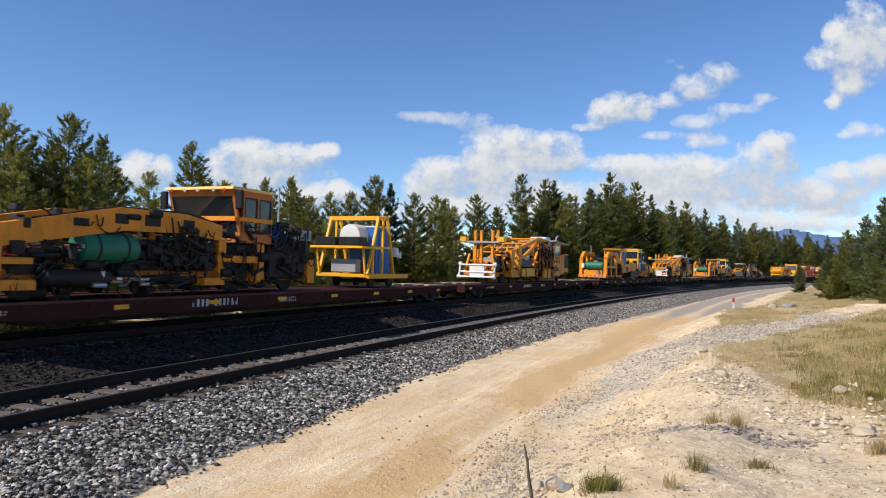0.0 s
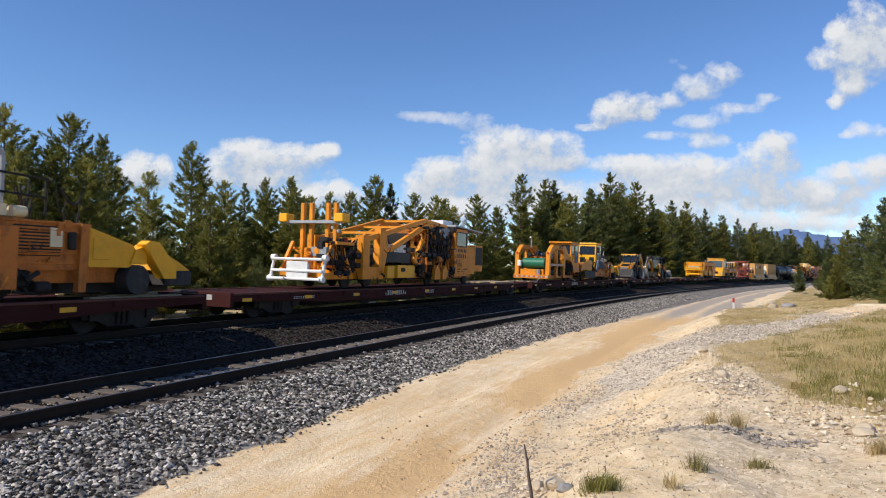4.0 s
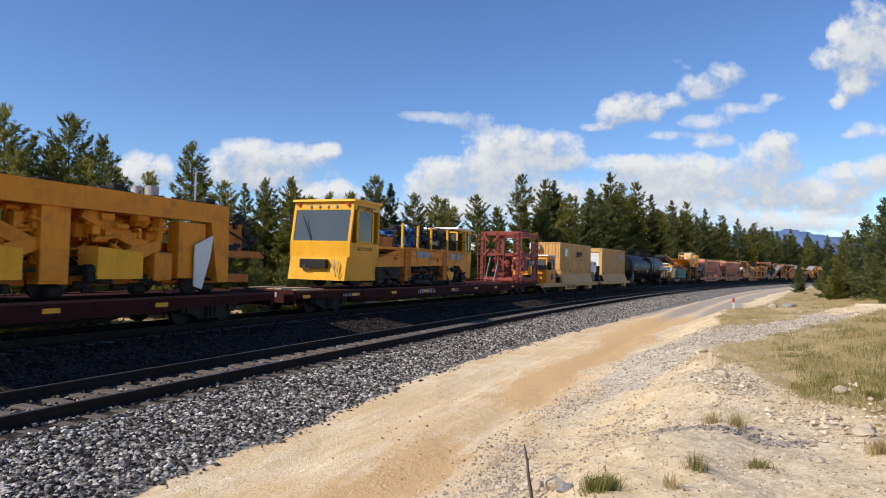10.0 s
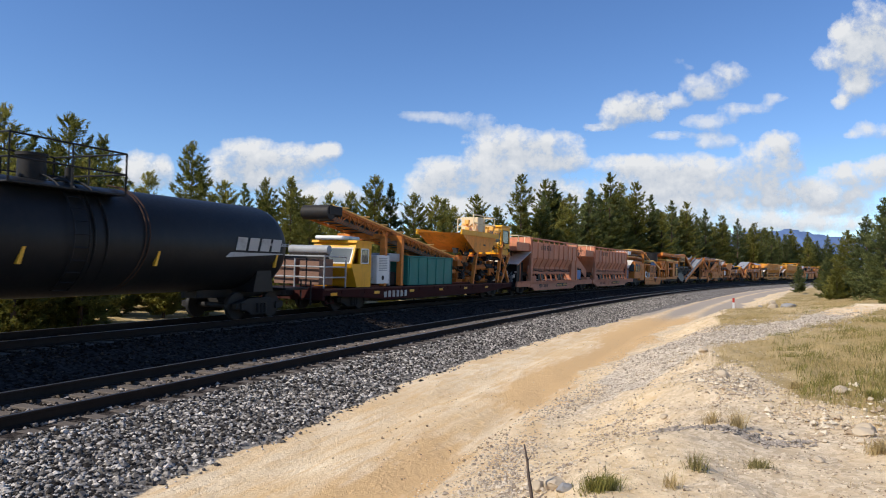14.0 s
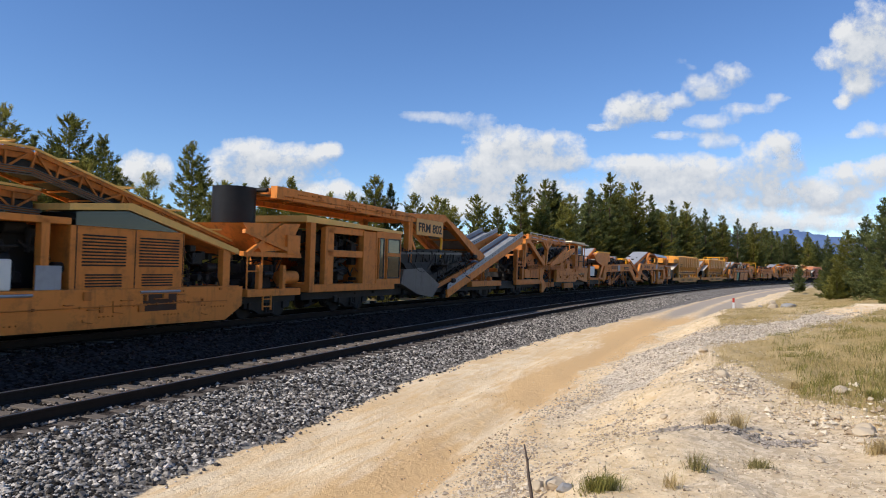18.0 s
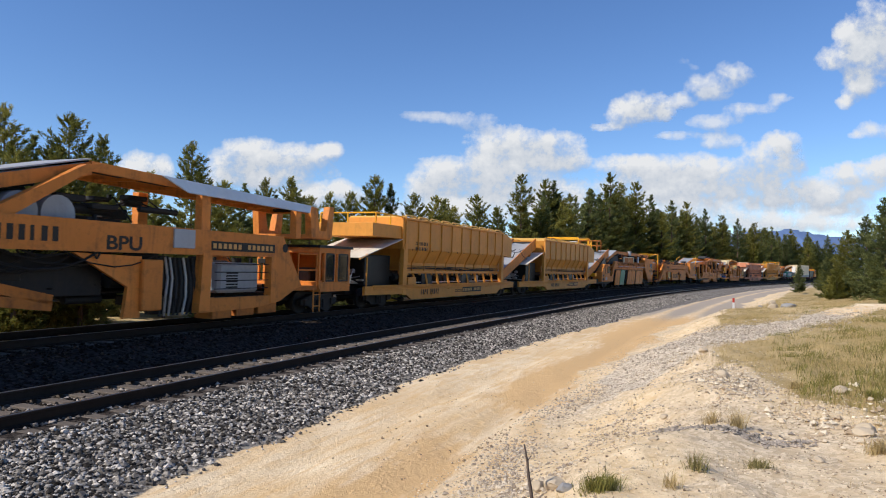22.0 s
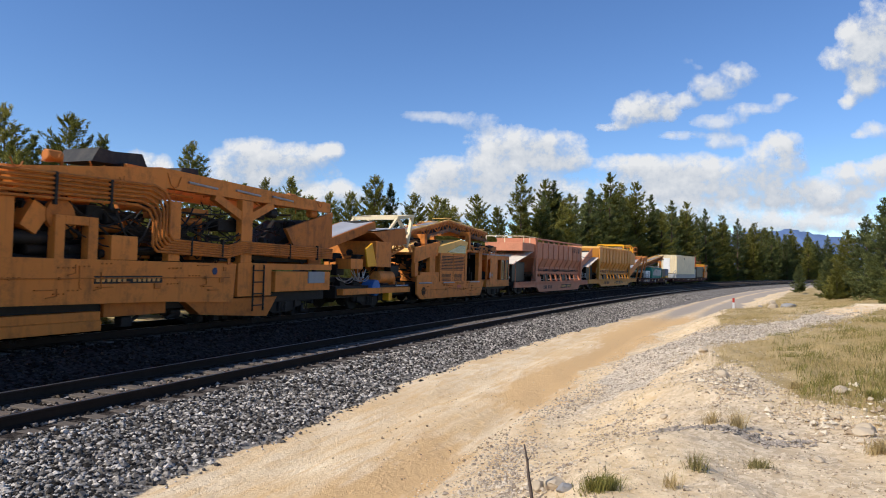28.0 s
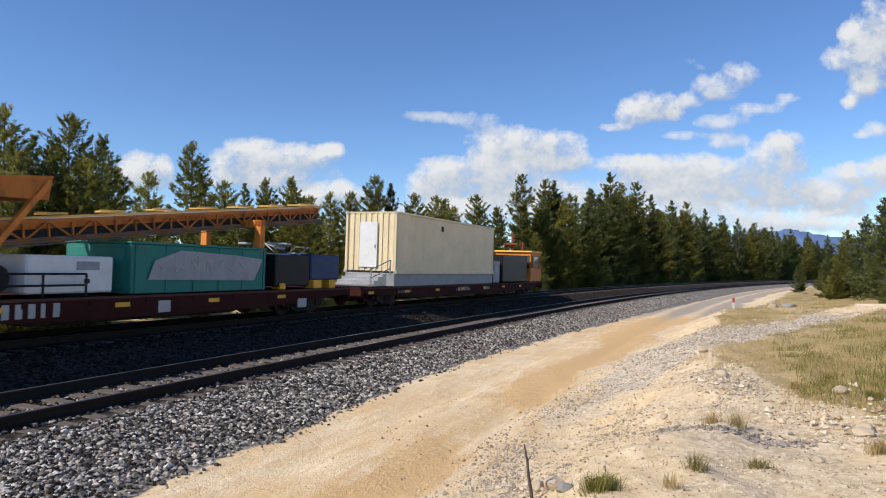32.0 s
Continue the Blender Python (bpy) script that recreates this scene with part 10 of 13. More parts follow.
def screen_car():
    e = car_base("screening_car", 372.6, 392.6, "large yellow screening car with truss top and rear cab", "work car", bogies=(375.9, 389.8))
    part("main_beam", Shape().prism([(383.4, 0.82), (388.6, 0.78), (389.2, 0.98), (392.4, 0.72), (392.4, 1.45), (391.6, 1.86), (383.4, 1.86)], -1.42, -1.2).prism([(383.4, 0.82), (388.6, 0.78), (389.2, 0.98), (392.4, 0.72), (392.4, 1.45), (391.6, 1.86), (383.4, 1.86)], 1.2, 1.42), OCHRE, e, "deep yellow side beam")
    part("front_beam", Shape().box(374.8, 379.8, -1.42, -1.2, 0.72, 1.05).box(376.4, 379.6, -1.4, -1.2, 1.15, 1.75).box(374.8, 379.8, 1.2, 1.42, 0.72, 1.75), OCHRE, e)
    part("beam_loop", Shape().prism([(379.4, 1.8), (380.3, 1.8), (380.0, 1.1), (381.0, 0.6), (380.2, 0.12), (379.8, 0.12), (379.8, 0.7), (379.4, 1.0)], -1.45, -1.3), OCHRE, e)
    up = Shape()
    for y in (-1.3, 1.3):
        up.prism([(377.0, 3.75), (377.0, 4.12), (385.6, 3.98), (385.6, 3.68)], y - 0.1, y + 0.1)
        up.beam((376.3, y, 1.9), (376.5, y, 3.6), 0.25, 0.25).beam((376.4, y, 3.6), (377.4, y, 3.7), 0.22, 0.3).beam((377.2, y, 3.65), (380.6, y, 2.05), 0.18, 0.3).beam((380.9, y, 2.05), (381.3, y, 3.7), 0.24, 0.24).beam((382.0, y, 2.0), (386.2, y, 3.4), 0.16, 0.34).beam((381.2, y, 3.2), (382.2, y, 3.72), 0.18, 0.2).beam((381.2, y, 3.2), (380.2, y, 3.74), 0.18, 0.2)
    part("top_frame", up, OCHRE, e, "yellow upper truss frame")
    part("top_deck", Shape().box(377.0, 385.6, -1.3, 1.3, 3.98, 4.06), AMBER, e)
    rails = Shape()
    railing(rails, [(377.4, -1.4, 4.08), (385.4, -1.4, 3.98)], 0.14, 0.03, 1)
    part("edge_rail", rails, SILVER, e)
    part("motor", Shape().turned([((380.4, -1.2, 2.5), 0.3), ((380.4, -1.35, 2.5), 0.3), ((380.4, -1.38, 2.5), 0.12)], 20), AMBER, e, "round drive motor")
    part("screen_box", Shape().prism([(377.2, 2.1), (381.0, 2.0), (379.4, 2.9), (377.4, 3.4)], -1.1, 1.1), AMBER, e)
    part("front_legs", Shape().box(374.8, 375.1, -1.4, -1.15, 1.0, 3.0).box(375.9, 376.2, -1.4, -1.15, 1.0, 3.0).box(374.8, 376.2, -1.4, -1.2, 2.1, 2.25).box(374.8, 376.2, -1.4, -1.2, 1.9, 2.0), AMBER, e)
    clutter(e, 374.6, 380.0, -1.15, 1.1, 0.95, 2.9, 80, 51)
    clutter(e, 380.5, 387.5, -1.0, 1.1, 1.7, 3.0, 70, 52, AMBER, "screens", "grimy yellow screens and drives")
    hung(e, 383.6, 388.0, 2.0, 3.4, -1.25, 22, 53)
    hung(e, 374.8, 377.0, 1.0, 2.6, -1.3, 14, 54)
    pipes(e, [(376.8, 2.05), (383.2, 2.05), (385.2, 2.05), (385.6, 2.55), (387.4, 2.55), (387.7, 2.05), (389.6, 2.05)], -1.42, AMBER, 0.03, 5, 0.08)
    part("tanks", Shape().box(384.4, 385.4, -1.4, -1.0, 1.86, 2.3).box(386.2, 387.0, -1.4, -1.0, 1.86, 2.5), OCHRE, e)
    part("side_panels", Shape().box(377.4, 379.2, -1.43, -1.4, 1.2, 1.7), AMBER, e)
    part("lower_gear", Shape().box(380.6, 383.2, -1.3, 1.2, 0.45, 0.8).box(385.8, 388.4, -1.3, 1.2, 0.3, 0.7), AMBER, e)
    ld = Shape()
    ladder(ld, 381.6, -1.46, 0.5, 2.0)
    ladder(ld, 393.0, -1.4, 0.3, 1.9)
    part("ladder", ld, AMBER, e)
    c = cab(e, 388.9, 391.2, 1.86, 4.0, OCHRE, lean=0.0, roof=CREAM, sill=0.55, top=0.1, ya=-1.3, yb=1.3, side_windows=((0.25, 0.75),), front_pane=GLASS, over=0.5, label="rear-mounted yellow cab", frame=CREAM)
    part("canopy", Shape().prism([(387.0, 3.98), (392.4, 3.85), (392.4, 3.92), (387.2, 4.1)], -1.5, 1.5), CREAM, e)
    part("blue_box", Shape().box(391.0, 392.3, -1.0, -0.1, 3.0, 3.6, 0.04), BLUE, e)
    part("black_box", Shape().box(391.3, 392.5, -0.2, 0.9, 2.8, 3.6, 0.04), BLACK, e)
    part("platform", Shape().box(389.5, 392.5, -1.42, 1.42, 1.88, 1.98).box(389.6, 392.4, -1.44, -1.4, 1.5, 1.9), OCHRE, e)
    rl = Shape()
    railing(rl, [(389.6, -1.4, 1.98), (392.5, -1.4, 1.98), (392.5, 1.4, 1.98)], 1.0, 0.03, 2)
    part("railing", rl, GREASE, e)
    part("canopy_post", Shape().beam((391.6, -1.35, 1.98), (391.6, -1.35, 3.9), 0.06).beam((387.1, -1.3, 2.6), (387.1, -1.3, 4.0), 0.06), OCHRE, e)
    panel_label(e, 389.6, 1.36, -1.422, 1.7, 0.17)
    fittings(e, 383.6, 391.4, 0.95, 1.75, -1.42, 26, 931)
    rigging(e, 374.8, 383.3, 0.2, 1.9, -1.25, 140, 932)
    rigging(e, 376.6, 388.6, 1.95, 3.2, -1.2, 150, 933)
    rigging(e, 382.5, 389.0, 0.0, 0.75, -1.1, 70, 934)
    rigging(e, 377.2, 385.4, 3.55, 3.95, -1.4, 50, 935, AMBER, "rusty brackets and hoses on the top frame")
    belt(e, [(386.6, 2.0), (389.0, 2.9)], 1.2, AMBER, SILVER, depth=0.3)
    belt(e, [(379.0, 2.25), (386.8, 3.55)], 1.7, GREASE, RUBBER, depth=0.4, label="dark rising belt inside the frame")
    part("side_trough", Shape().prism([(381.2, 2.15), (387.9, 3.5), (388.6, 3.55), (388.6, 3.25), (385.0, 2.25), (383.0, 2.1)], -1.32, -1.22), OCHRE, e, "sloping yellow trough side")
    for x0, s in ((381.05, 1), (381.05, -1), (376.5, 1)):
        part("knee_bracket", Shape().prism([(x0, 3.1), (x0 + s * 0.12, 3.4), (x0 + s * 0.35, 3.62), (x0 + s * 0.75, 3.74), (x0, 3.76)], -1.42, -1.22), OCHRE, e)
    for x in (377.6, 379.6, 382.2, 384.0):
        part("tube_lamp", Shape().rod((x, -1.42, 3.93), (x + 1.2, -1.42, 3.9), 0.03, 8), STEEL, e)
    return e


screen_car()


def shuttle_car():
    e = car_base("shuttle_wagon", 392.9, 398.0, "yellow shuttle wagon with chute and rising conveyor", "work car", bogies=(394.6,))
    part("deck", Shape().box(393.0, 398.0, -1.38, 1.38, 0.9, 1.08), OCHRE, e)
    part("chute", Shape().prism([(394.6, 3.05), (395.6, 3.35), (400.0, 3.52), (399.2, 2.3), (397.4, 2.15), (395.2, 2.6)], -1.35, -1.29).prism([(394.6, 3.05), (395.6, 3.35), (400.0, 3.52), (399.2, 2.3), (397.4, 2.15), (395.2, 2.6)], 1.29, 1.35), OCHRE, e, "yellow flared chute")
    part("chute_floor", Shape().plate((394.8, -1.3, 2.75), (399.3, -1.3, 2.3), (399.3, 1.3, 2.3), (394.8, 1.3, 2.75), 0.05).plate((399.3, -1.3, 2.3), (400.0, -1.3, 3.5), (400.0, 1.3, 3.5), (399.3, 1.3, 2.3), 0.05), SILVER, e)
    part("chute_rim", Shape().box(395.4, 400.05, -1.4, -1.28, 3.4, 3.52).box(399.95, 400.05, -1.4, 1.4, 3.42, 3.54), BRIGHT, e)
    part("drive_cover", Shape().box(393.4, 395.2, -1.2, 0.9, 1.25, 2.1, 0.04), WHITE, e, "pale drive cover")
    part("legs", Shape().prism([(396.2, 1.0), (396.8, 1.0), (398.2, 2.3), (397.6, 2.4)], -1.3, -1.05).prism([(396.2, 1.0), (396.8, 1.0), (398.2, 2.3), (397.6, 2.4)], 1.05, 1.3).box(393.0, 393.25, -1.35, -1.1, 1.05, 2.2), OCHRE, e)
    ld = Shape()
    ladder(ld, 396.0, -1.42, 0.25, 2.0, 0.5)
    part("ladder", ld, OCHRE, e)
    clutter(e, 393.2, 397.8, -1.0, 1.0, 1.0, 2.4, 36, 55)
    return e


shuttle_car()
e = rider("feed_conveyor", 394.6, "grey belt feed conveyor rising over the shuttle wagon", "conveyor", "transfer conveyors")
belt(e, [(391.6, 1.95), (396.9, 3.85)], 1.5, AMBER, SILVER, depth=0.22)
part("foot", Shape().box(391.6, 392.3, -0.8, 0.8, 1.6, 1.8), GREASE, e)


def bridge_one():
    e = rider("bridge_car", 404.5, "yellow bridge-framed car with conveyors and hanging gear", "work car")
    for y in (-1.4, 1.16):
        part("side_beam", Shape().prism([(397.4, 0.75), (397.6, 1.4), (398.2, 2.3), (408.0, 2.5), (408.4, 2.45), (410.9, 1.05), (412.9, 1.05), (412.9, 0.72), (410.2, 0.72), (408.0, 1.75), (398.8, 1.62), (398.3, 0.75)], y, y + 0.24), OCHRE, e, "yellow cranked side beam")
    part("cross_beams", Shape().box(397.6, 398.2, -1.2, 1.2, 1.3, 1.7).box(407.6, 408.1, -1.2, 1.2, 2.0, 2.4).box(402.5, 403.0, -1.2, 1.2, 1.9, 2.3), OCHRE, e)
    bars("road_number", e, INK, 400.4, 1.92, -1.402, 0.30, 11, 0.235, gaps=(4,), label="dark road number bars")
    panel_label(e, 405.6, 1.92, -1.402, 2.0, 0.24)
    part("steel_box", Shape().box(402.9, 403.7, -1.44, -1.38, 1.75, 2.3), SILVER, e)
    part("bin", Shape().prism([(397.2, 3.25), (400.0, 3.45), (400.4, 2.62), (397.5, 2.5)], -1.3, 1.3), OCHRE, e)
    belt(e, [(400.0, 2.75), (403.0, 3.12), (405.2, 3.15)], 1.4, OCHRE, SILVER, depth=0.34)
    part("fan", Shape().turned([((403.9, -0.75, 2.95), 0.2), ((403.9, -0.85, 2.95), 0.2)], 18), SILVER, e)
    part("hood", Shape().prism([(403.7, 3.2), (405.0, 3.25), (405.7, 2.6), (404.2, 2.5)], -0.7, 0.7), SILVER, e)
    ar = Shape()
    for y in (-1.2, 1.2):
        ar.pipe([(405.3, y, 3.0), (407.3, y, 3.0), (408.4, y, 2.45)], 0.08, 8).pipe([(407.0, y, 3.0), (407.1, y, 2.45)], 0.08, 8)
    for x in (405.4, 407.2):
        ar.beam((x, -1.2, 3.0), (x, 1.2, 3.0), 0.12)
    part("arch_frame", ar, BRIGHT, e)
    rods = Shape()
    for x1, z1, x2, z2 in ((400.2, 0.6, 401.2, 1.7), (401.2, 0.4, 402.8, 1.6), (401.4, 0.5, 405.4, 1.7), (402.0, 1.6, 402.4, 0.5), (404.8, 1.7, 406.2, 0.4), (405.8, 1.7, 405.8, 0.4), (407.0, 1.7, 407.0, 0.5)):
        rods.beam((x1, -1.2, z1), (x2, -1.2, z2), 0.12, 0.16).beam((x1 + 0.2, 1.0, z1), (x2 + 0.2, 1.0, z2), 0.12, 0.16)
    part("hanging_frames", rods, AMBER, e)
    part("plow", Shape().prism([(399.6, 0.55), (401.3, 0.25), (401.6, 0.7), (400.2, 1.4)], -1.2, 1.0), AMBER, e)
    clutter(e, 399.0, 407.8, -1.0, 1.0, 0.5, 1.6, 44, 56)
    hung(e, 399.5, 407.5, 1.0, 2.6, -1.25, 20, 57)
    fittings(e, 398.8, 407.8, 1.75, 2.35, -1.4, 26, 941)
    rigging(e, 398.8, 408.0, 0.3, 1.7, -1.3, 120, 942)
    rigging(e, 399.0, 408.0, 0.35, 1.7, -1.2, 60, 943, AMBER, "grimy yellow arms and cylinders")
    rigging(e, 399.5, 408.0, 2.3, 3.0, -1.1, 70, 944)
    part("blue_drum", Shape().rod((404.6, -0.7, 0.6), (404.6, -0.7, 1.2), 0.25, 16), NAVY, e)
    bogie(e, 409.6)
    bogie(e, 411.6)
    part("joint", Shape().box(410.4, 412.9, -0.8, 0.8, 0.75, 0.95), GREASE, e)
    part("drum_motor", Shape().turned([((410.0, -1.1, 1.5), 0.4), ((410.0, 0.9, 1.5), 0.4)], 18), RUBBER, e)
    chute = Shape().plate((407.6, -1.25, 2.9), (410.6, -1.25, 1.5), (410.6, 1.2, 1.5), (407.6, 1.2, 2.9), 0.05)
    part("chute", chute, AMBER, e)
    cw = Shape().beam((407.8, -1.35, 2.9), (412.2, -1.35, 1.5), 0.18, 0.28)
    part("chute_edge", cw, OCHRE, e)
    return e


def bridge_two():
    e = rider("bridge_car", 420.5, "yellow bridge-framed car with roof conveyor, engine and end cab", "work car")
    for y in (-1.4, 1.16):
        part("side_beam", Shape().prism([(411.8, 1.05), (412.9, 2.55), (413.3, 2.65), (425.2, 2.62), (426.3, 1.0), (426.0, 0.95), (425.1, 0.55), (424.0, 0.4), (421.5, 0.35), (421.5, 0.6), (421.9, 0.75), (424.6, 0.75), (424.7, 1.95), (413.8, 1.92), (413.0, 0.95)], y, y + 0.24), OCHRE, e, "yellow cranked side beam")
    part("post", Shape().prism([(421.5, 0.4), (421.9, 0.4), (421.95, 2.0), (421.6, 2.0)], -1.42, -1.16).box(424.6, 424.9, -1.42, -1.16, 0.5, 2.0), OCHRE, e)
    bars("road_number", e, INK, 414.6, 2.12, -1.402, 0.32, 11, 0.25, gaps=(4,), label="dark road number bars")
    words("unit_letters", "BPU", INK, e, 418.44, -1.403, 2.0, 0.46, width=1.02)
    panel_label(e, 421.9, 2.08, -1.402, 2.85, 0.26)
    # holes are black discs on the solid beam, their inner shade as colour
    part("round_hole", Shape().turned([((413.5, -1.4, 2.3), 0.17), ((413.5, -1.408, 2.3), 0.17)], 16).turned([((425.3, -1.4, 2.25), 0.14), ((425.3, -1.408, 2.25), 0.14)], 16), GREASE, e)
    part("steel_box", Shape().box(420.5, 421.25, -1.44, -1.38, 2.1, 2.6), SILVER, e)
    c = belt(e, [(411.1, 2.15), (418.4, 4.02)], 1.7, OCHRE, SILVER, depth=0.3)
    part("cover_sheet", Shape().plate((411.3, -0.88, 2.28), (418.4, -0.88, 4.1), (418.4, 0.88, 4.1), (411.3, 0.88, 2.28), 0.03), SILVER, c, "pale sheet conveyor cover")
    belt(e, [(418.4, 4.05), (427.6, 3.8)], 1.7, OCHRE, RUBBER, depth=0.24)
    part("side_sheet", Shape().plate((420.3, -1.15, 3.95), (427.0, -1.2, 3.78), (426.6, -1.42, 3.5), (421.0, -1.38, 3.58), 0.03), WHITE, e, "white weather sheet")
    part("top_posts", Shape().prism([(418.0, 3.9), (418.5, 4.0), (416.4, 2.65), (415.8, 2.65)], -1.2, -1.0).box(421.6, 421.95, -1.3, -1.05, 2.6, 3.7).box(426.0, 426.3, -1.3, -1.05, 2.6, 3.6).box(421.6, 421.95, 1.05, 1.3, 2.6, 3.7), OCHRE, e)
    part("end_bracket", Shape().prism([(426.9, 3.75), (427.3, 3.75), (427.5, 2.95), (427.9, 2.95), (428.1, 3.85), (428.4, 3.85), (428.3, 2.7), (427.0, 2.7)], -1.25, -1.0).prism([(426.9, 3.75), (427.3, 3.75), (427.5, 2.95), (427.9, 2.95), (428.1, 3.85), (428.4, 3.85), (428.3, 2.7), (427.0, 2.7)], 1.0, 1.25).box(427.0, 428.3, -1.2, 1.2, 2.65, 2.8), OCHRE, e)
    clutter(e, 414.0, 421.2, -0.8, 0.9, 2.6, 3.5, 30, 58)
    rods = Shape()
    for x1, z1, x2, z2 in ((413.4, 0.9, 415.2, 0.5), (413.6, 1.7, 417.3, 0.85), (415.0, 1.0, 417.3, 0.72)):
        rods.beam((x1, -1.15, z1), (x2, -1.15, z2), 0.14, 0.22).beam((x1 + 0.2, 1.0, z1), (x2 + 0.2, 1.0, z2), 0.14, 0.22)
    part("cutter_frames", rods, AMBER, e)
    part("plate", Shape().prism([(417.7, 1.9), (419.6, 1.85), (419.6, 0.34), (419.1, 0.34), (419.2, 1.1)], -1.3, -1.2), OCHRE, e, "triangular ochre bracket plate")
    part("upright_box", Shape().box(419.55, 420.2, -1.42, -1.0, 0.5, 1.78, 0.03), OCHRE, e)
    part("cutter_box", Shape().box(416.0, 418.8, -0.9, 0.9, 0.9, 1.85), GREASE, e)
    for x in (416.6, 417.5):
        part("drum", Shape().turned([((x + 0.1, -0.95, 2.75), 0.1), ((x + 0.1, -0.9, 2.75), 0.42), ((x + 0.1, 0.2, 2.75), 0.42)], 22), GREY, e, "pale grey round drum")
    for i in range(9):
        x = 420.38 + i * 0.16
        part("hose", Shape().pipe([(x, -1.1, 1.85), (x + 0.04, -1.18, 1.3), (x - 0.06 + 0.02 * i, -1.2, 0.8), (x + 0.03, -1.1, 0.32)], 0.035, 6), LETTER if i in (1, 2, 5) else RUBBER, e)
    part("hose_backing", Shape().box(420.3, 421.9, -0.9, -0.7, 0.35, 1.85), GREASE, e)
    for i in range(5):
        part("guard_bar", Shape().rod((422.2, -1.3, 0.75 + i * 0.24), (424.7, -1.3, 0.75 + i * 0.24), 0.014, 6), GREASE, e)
    clutter(e, 413.8, 421.4, -1.0, 1.0, 0.6, 1.9, 60, 59)
    hung(e, 414.0, 421.4, 1.2, 2.6, -1.25, 20, 60)
    eng = part("engine_cover", Shape().box(422.6, 424.4, -1.1, 0.9, 0.85, 1.75, 0.08), GREY, e, "pale grey engine cover")
    louvre(eng, 422.9, 423.4, 1.0, 1.5, -1.1, rows=6)
    clutter(e, 422.0, 426.0, -0.9, 1.0, 0.6, 1.9, 34, 61)
    part("lower_boxes", Shape().box(422.1, 422.9, -1.35, -0.7, 0.15, 0.42).box(423.1, 423.9, -1.35, -0.7, 0.18, 0.45).box(424.1, 425.0, -1.35, -0.7, 0.2, 0.5), AMBER, e)
    cab(e, 427.4, 429.5, 0.78, 2.35, OCHRE, roof=BLACK, sill=0.22, ya=-1.35, yb=1.35, side_windows=((0.16, 0.46), (0.56, 0.92)), front=False, label="yellow end cab")
    part("walkway", Shape().box(425.8, 427.4, -1.3, 1.3, 0.85, 1.0), AMBER, e)
    rl = Shape()
    railing(rl, [(426.2, -1.3, 1.0), (427.3, -1.3, 1.0)], 1.1)
    ladder(rl, 427.2, -1.4, 0.1, 0.9)
    part("railing", rl, OCHRE, e)
    bogie(e, 427.9)
    part("frame", Shape().box(421.0, 429.4, -0.6, 0.6, 0.5, 0.8), GREASE, e)
    coupler(e, 429.3, 429.9)
    return e


bridge_one()
bridge_two()
hopper(433.6, 446.0, HOPPER, "yellow ballast hopper wagon with a sheet awning", tarp=(429.9, 433.3), car=(430.3, 448.2), tail=447.9, number_at=None)
bars_on = [o for o, _ in RIDERS][-1]
bars("bin_number", bars_on, INK, 434.6, 2.72, -1.46, 0.16, 8, 0.16, 2, label="small dark number bars")
chute_conveyor(447.3, 1.35, 454.0, 3.65, OCHRE, "yellow transfer conveyor with grey belt between hoppers", shade=SILVER)
hopper(454.3, 466.0, HOPPER, "yellow ballast hopper wagon with a safety cage", front_box=False, tarp=(450.6, 453.9), cage=(463.2, 467.6), tail=468.5, car=(449.2, 469.2))
k = chute_conveyor(467.4, 1.3, 475.2, 3.6, OCHRE, "yellow transfer conveyor with a railed stair", shade=SILVER)
stairs(k, 468.4, 2.3, 471.6, 3.55, AMBER)
part("end_hood", Shape().prism([(473.9, 3.05), (475.0, 3.0), (474.95, 3.35), (474.2, 3.45)], -0.7, 0.7), GREY, k)


def cabin_car():
    e = car_base("cabin_car", 469.6, 475.4, "yellow cabin car with side windows", "work car", bogies=(473.0,))
    part("body", Shape().prism([(470.9, 0.7), (475.2, 0.7), (475.2, 1.2), (473.9, 1.2), (473.9, 2.38), (472.0, 2.38), (470.9, 1.6)], -1.42, 1.42), OCHRE, e)
    window(e, ((472.05, -1.44, 1.5), (472.75, -1.44, 1.5), (472.75, -1.44, 2.2), (472.05, -1.44, 2.2)))
    window(e, ((473.05, -1.44, 1.55), (473.55, -1.44, 1.55), (473.55, -1.44, 2.15), (473.05, -1.44, 2.15)))
    part("door", Shape().box(471.95, 472.85, -1.45, -1.42, 0.75, 2.3), OCHRE, e)
    part("vents", Shape().box(471.2, 471.7, -1.44, -1.42, 0.8, 1.05).box(471.2, 471.7, -1.44, -1.42, 1.2, 1.35), GREASE, e)
    part("notices", Shape().box(472.1, 472.7, -1.46, -1.45, 0.85, 1.15).rod((472.6, -1.45, 1.3), (472.6, -1.46, 1.3), 0.08, 12), LETTER, e)
    part("lamp_box", Shape().box(469.4, 469.9, -1.2, -0.6, 1.2, 1.5), BRIGHT, e)
    part("hood", Shape().prism([(470.2, 1.5), (471.0, 2.0), (473.4, 3.0), (473.9, 2.4), (472.0, 2.3)], -1.0, 1.0), BLACK, e)
    rl = Shape()
    railing(rl, [(474.0, -1.35, 1.2), (475.2, -1.35, 1.2)], 1.0)
    part("railing", rl, AMBER, e)
    clutter(e, 473.9, 475.3, -1.0, 1.0, 1.2, 2.4, 20, 62)
    clutter(e, 469.7, 471.2, -1.0, 1.0, 0.8, 1.6, 20, 63)
    return e


cabin_car()


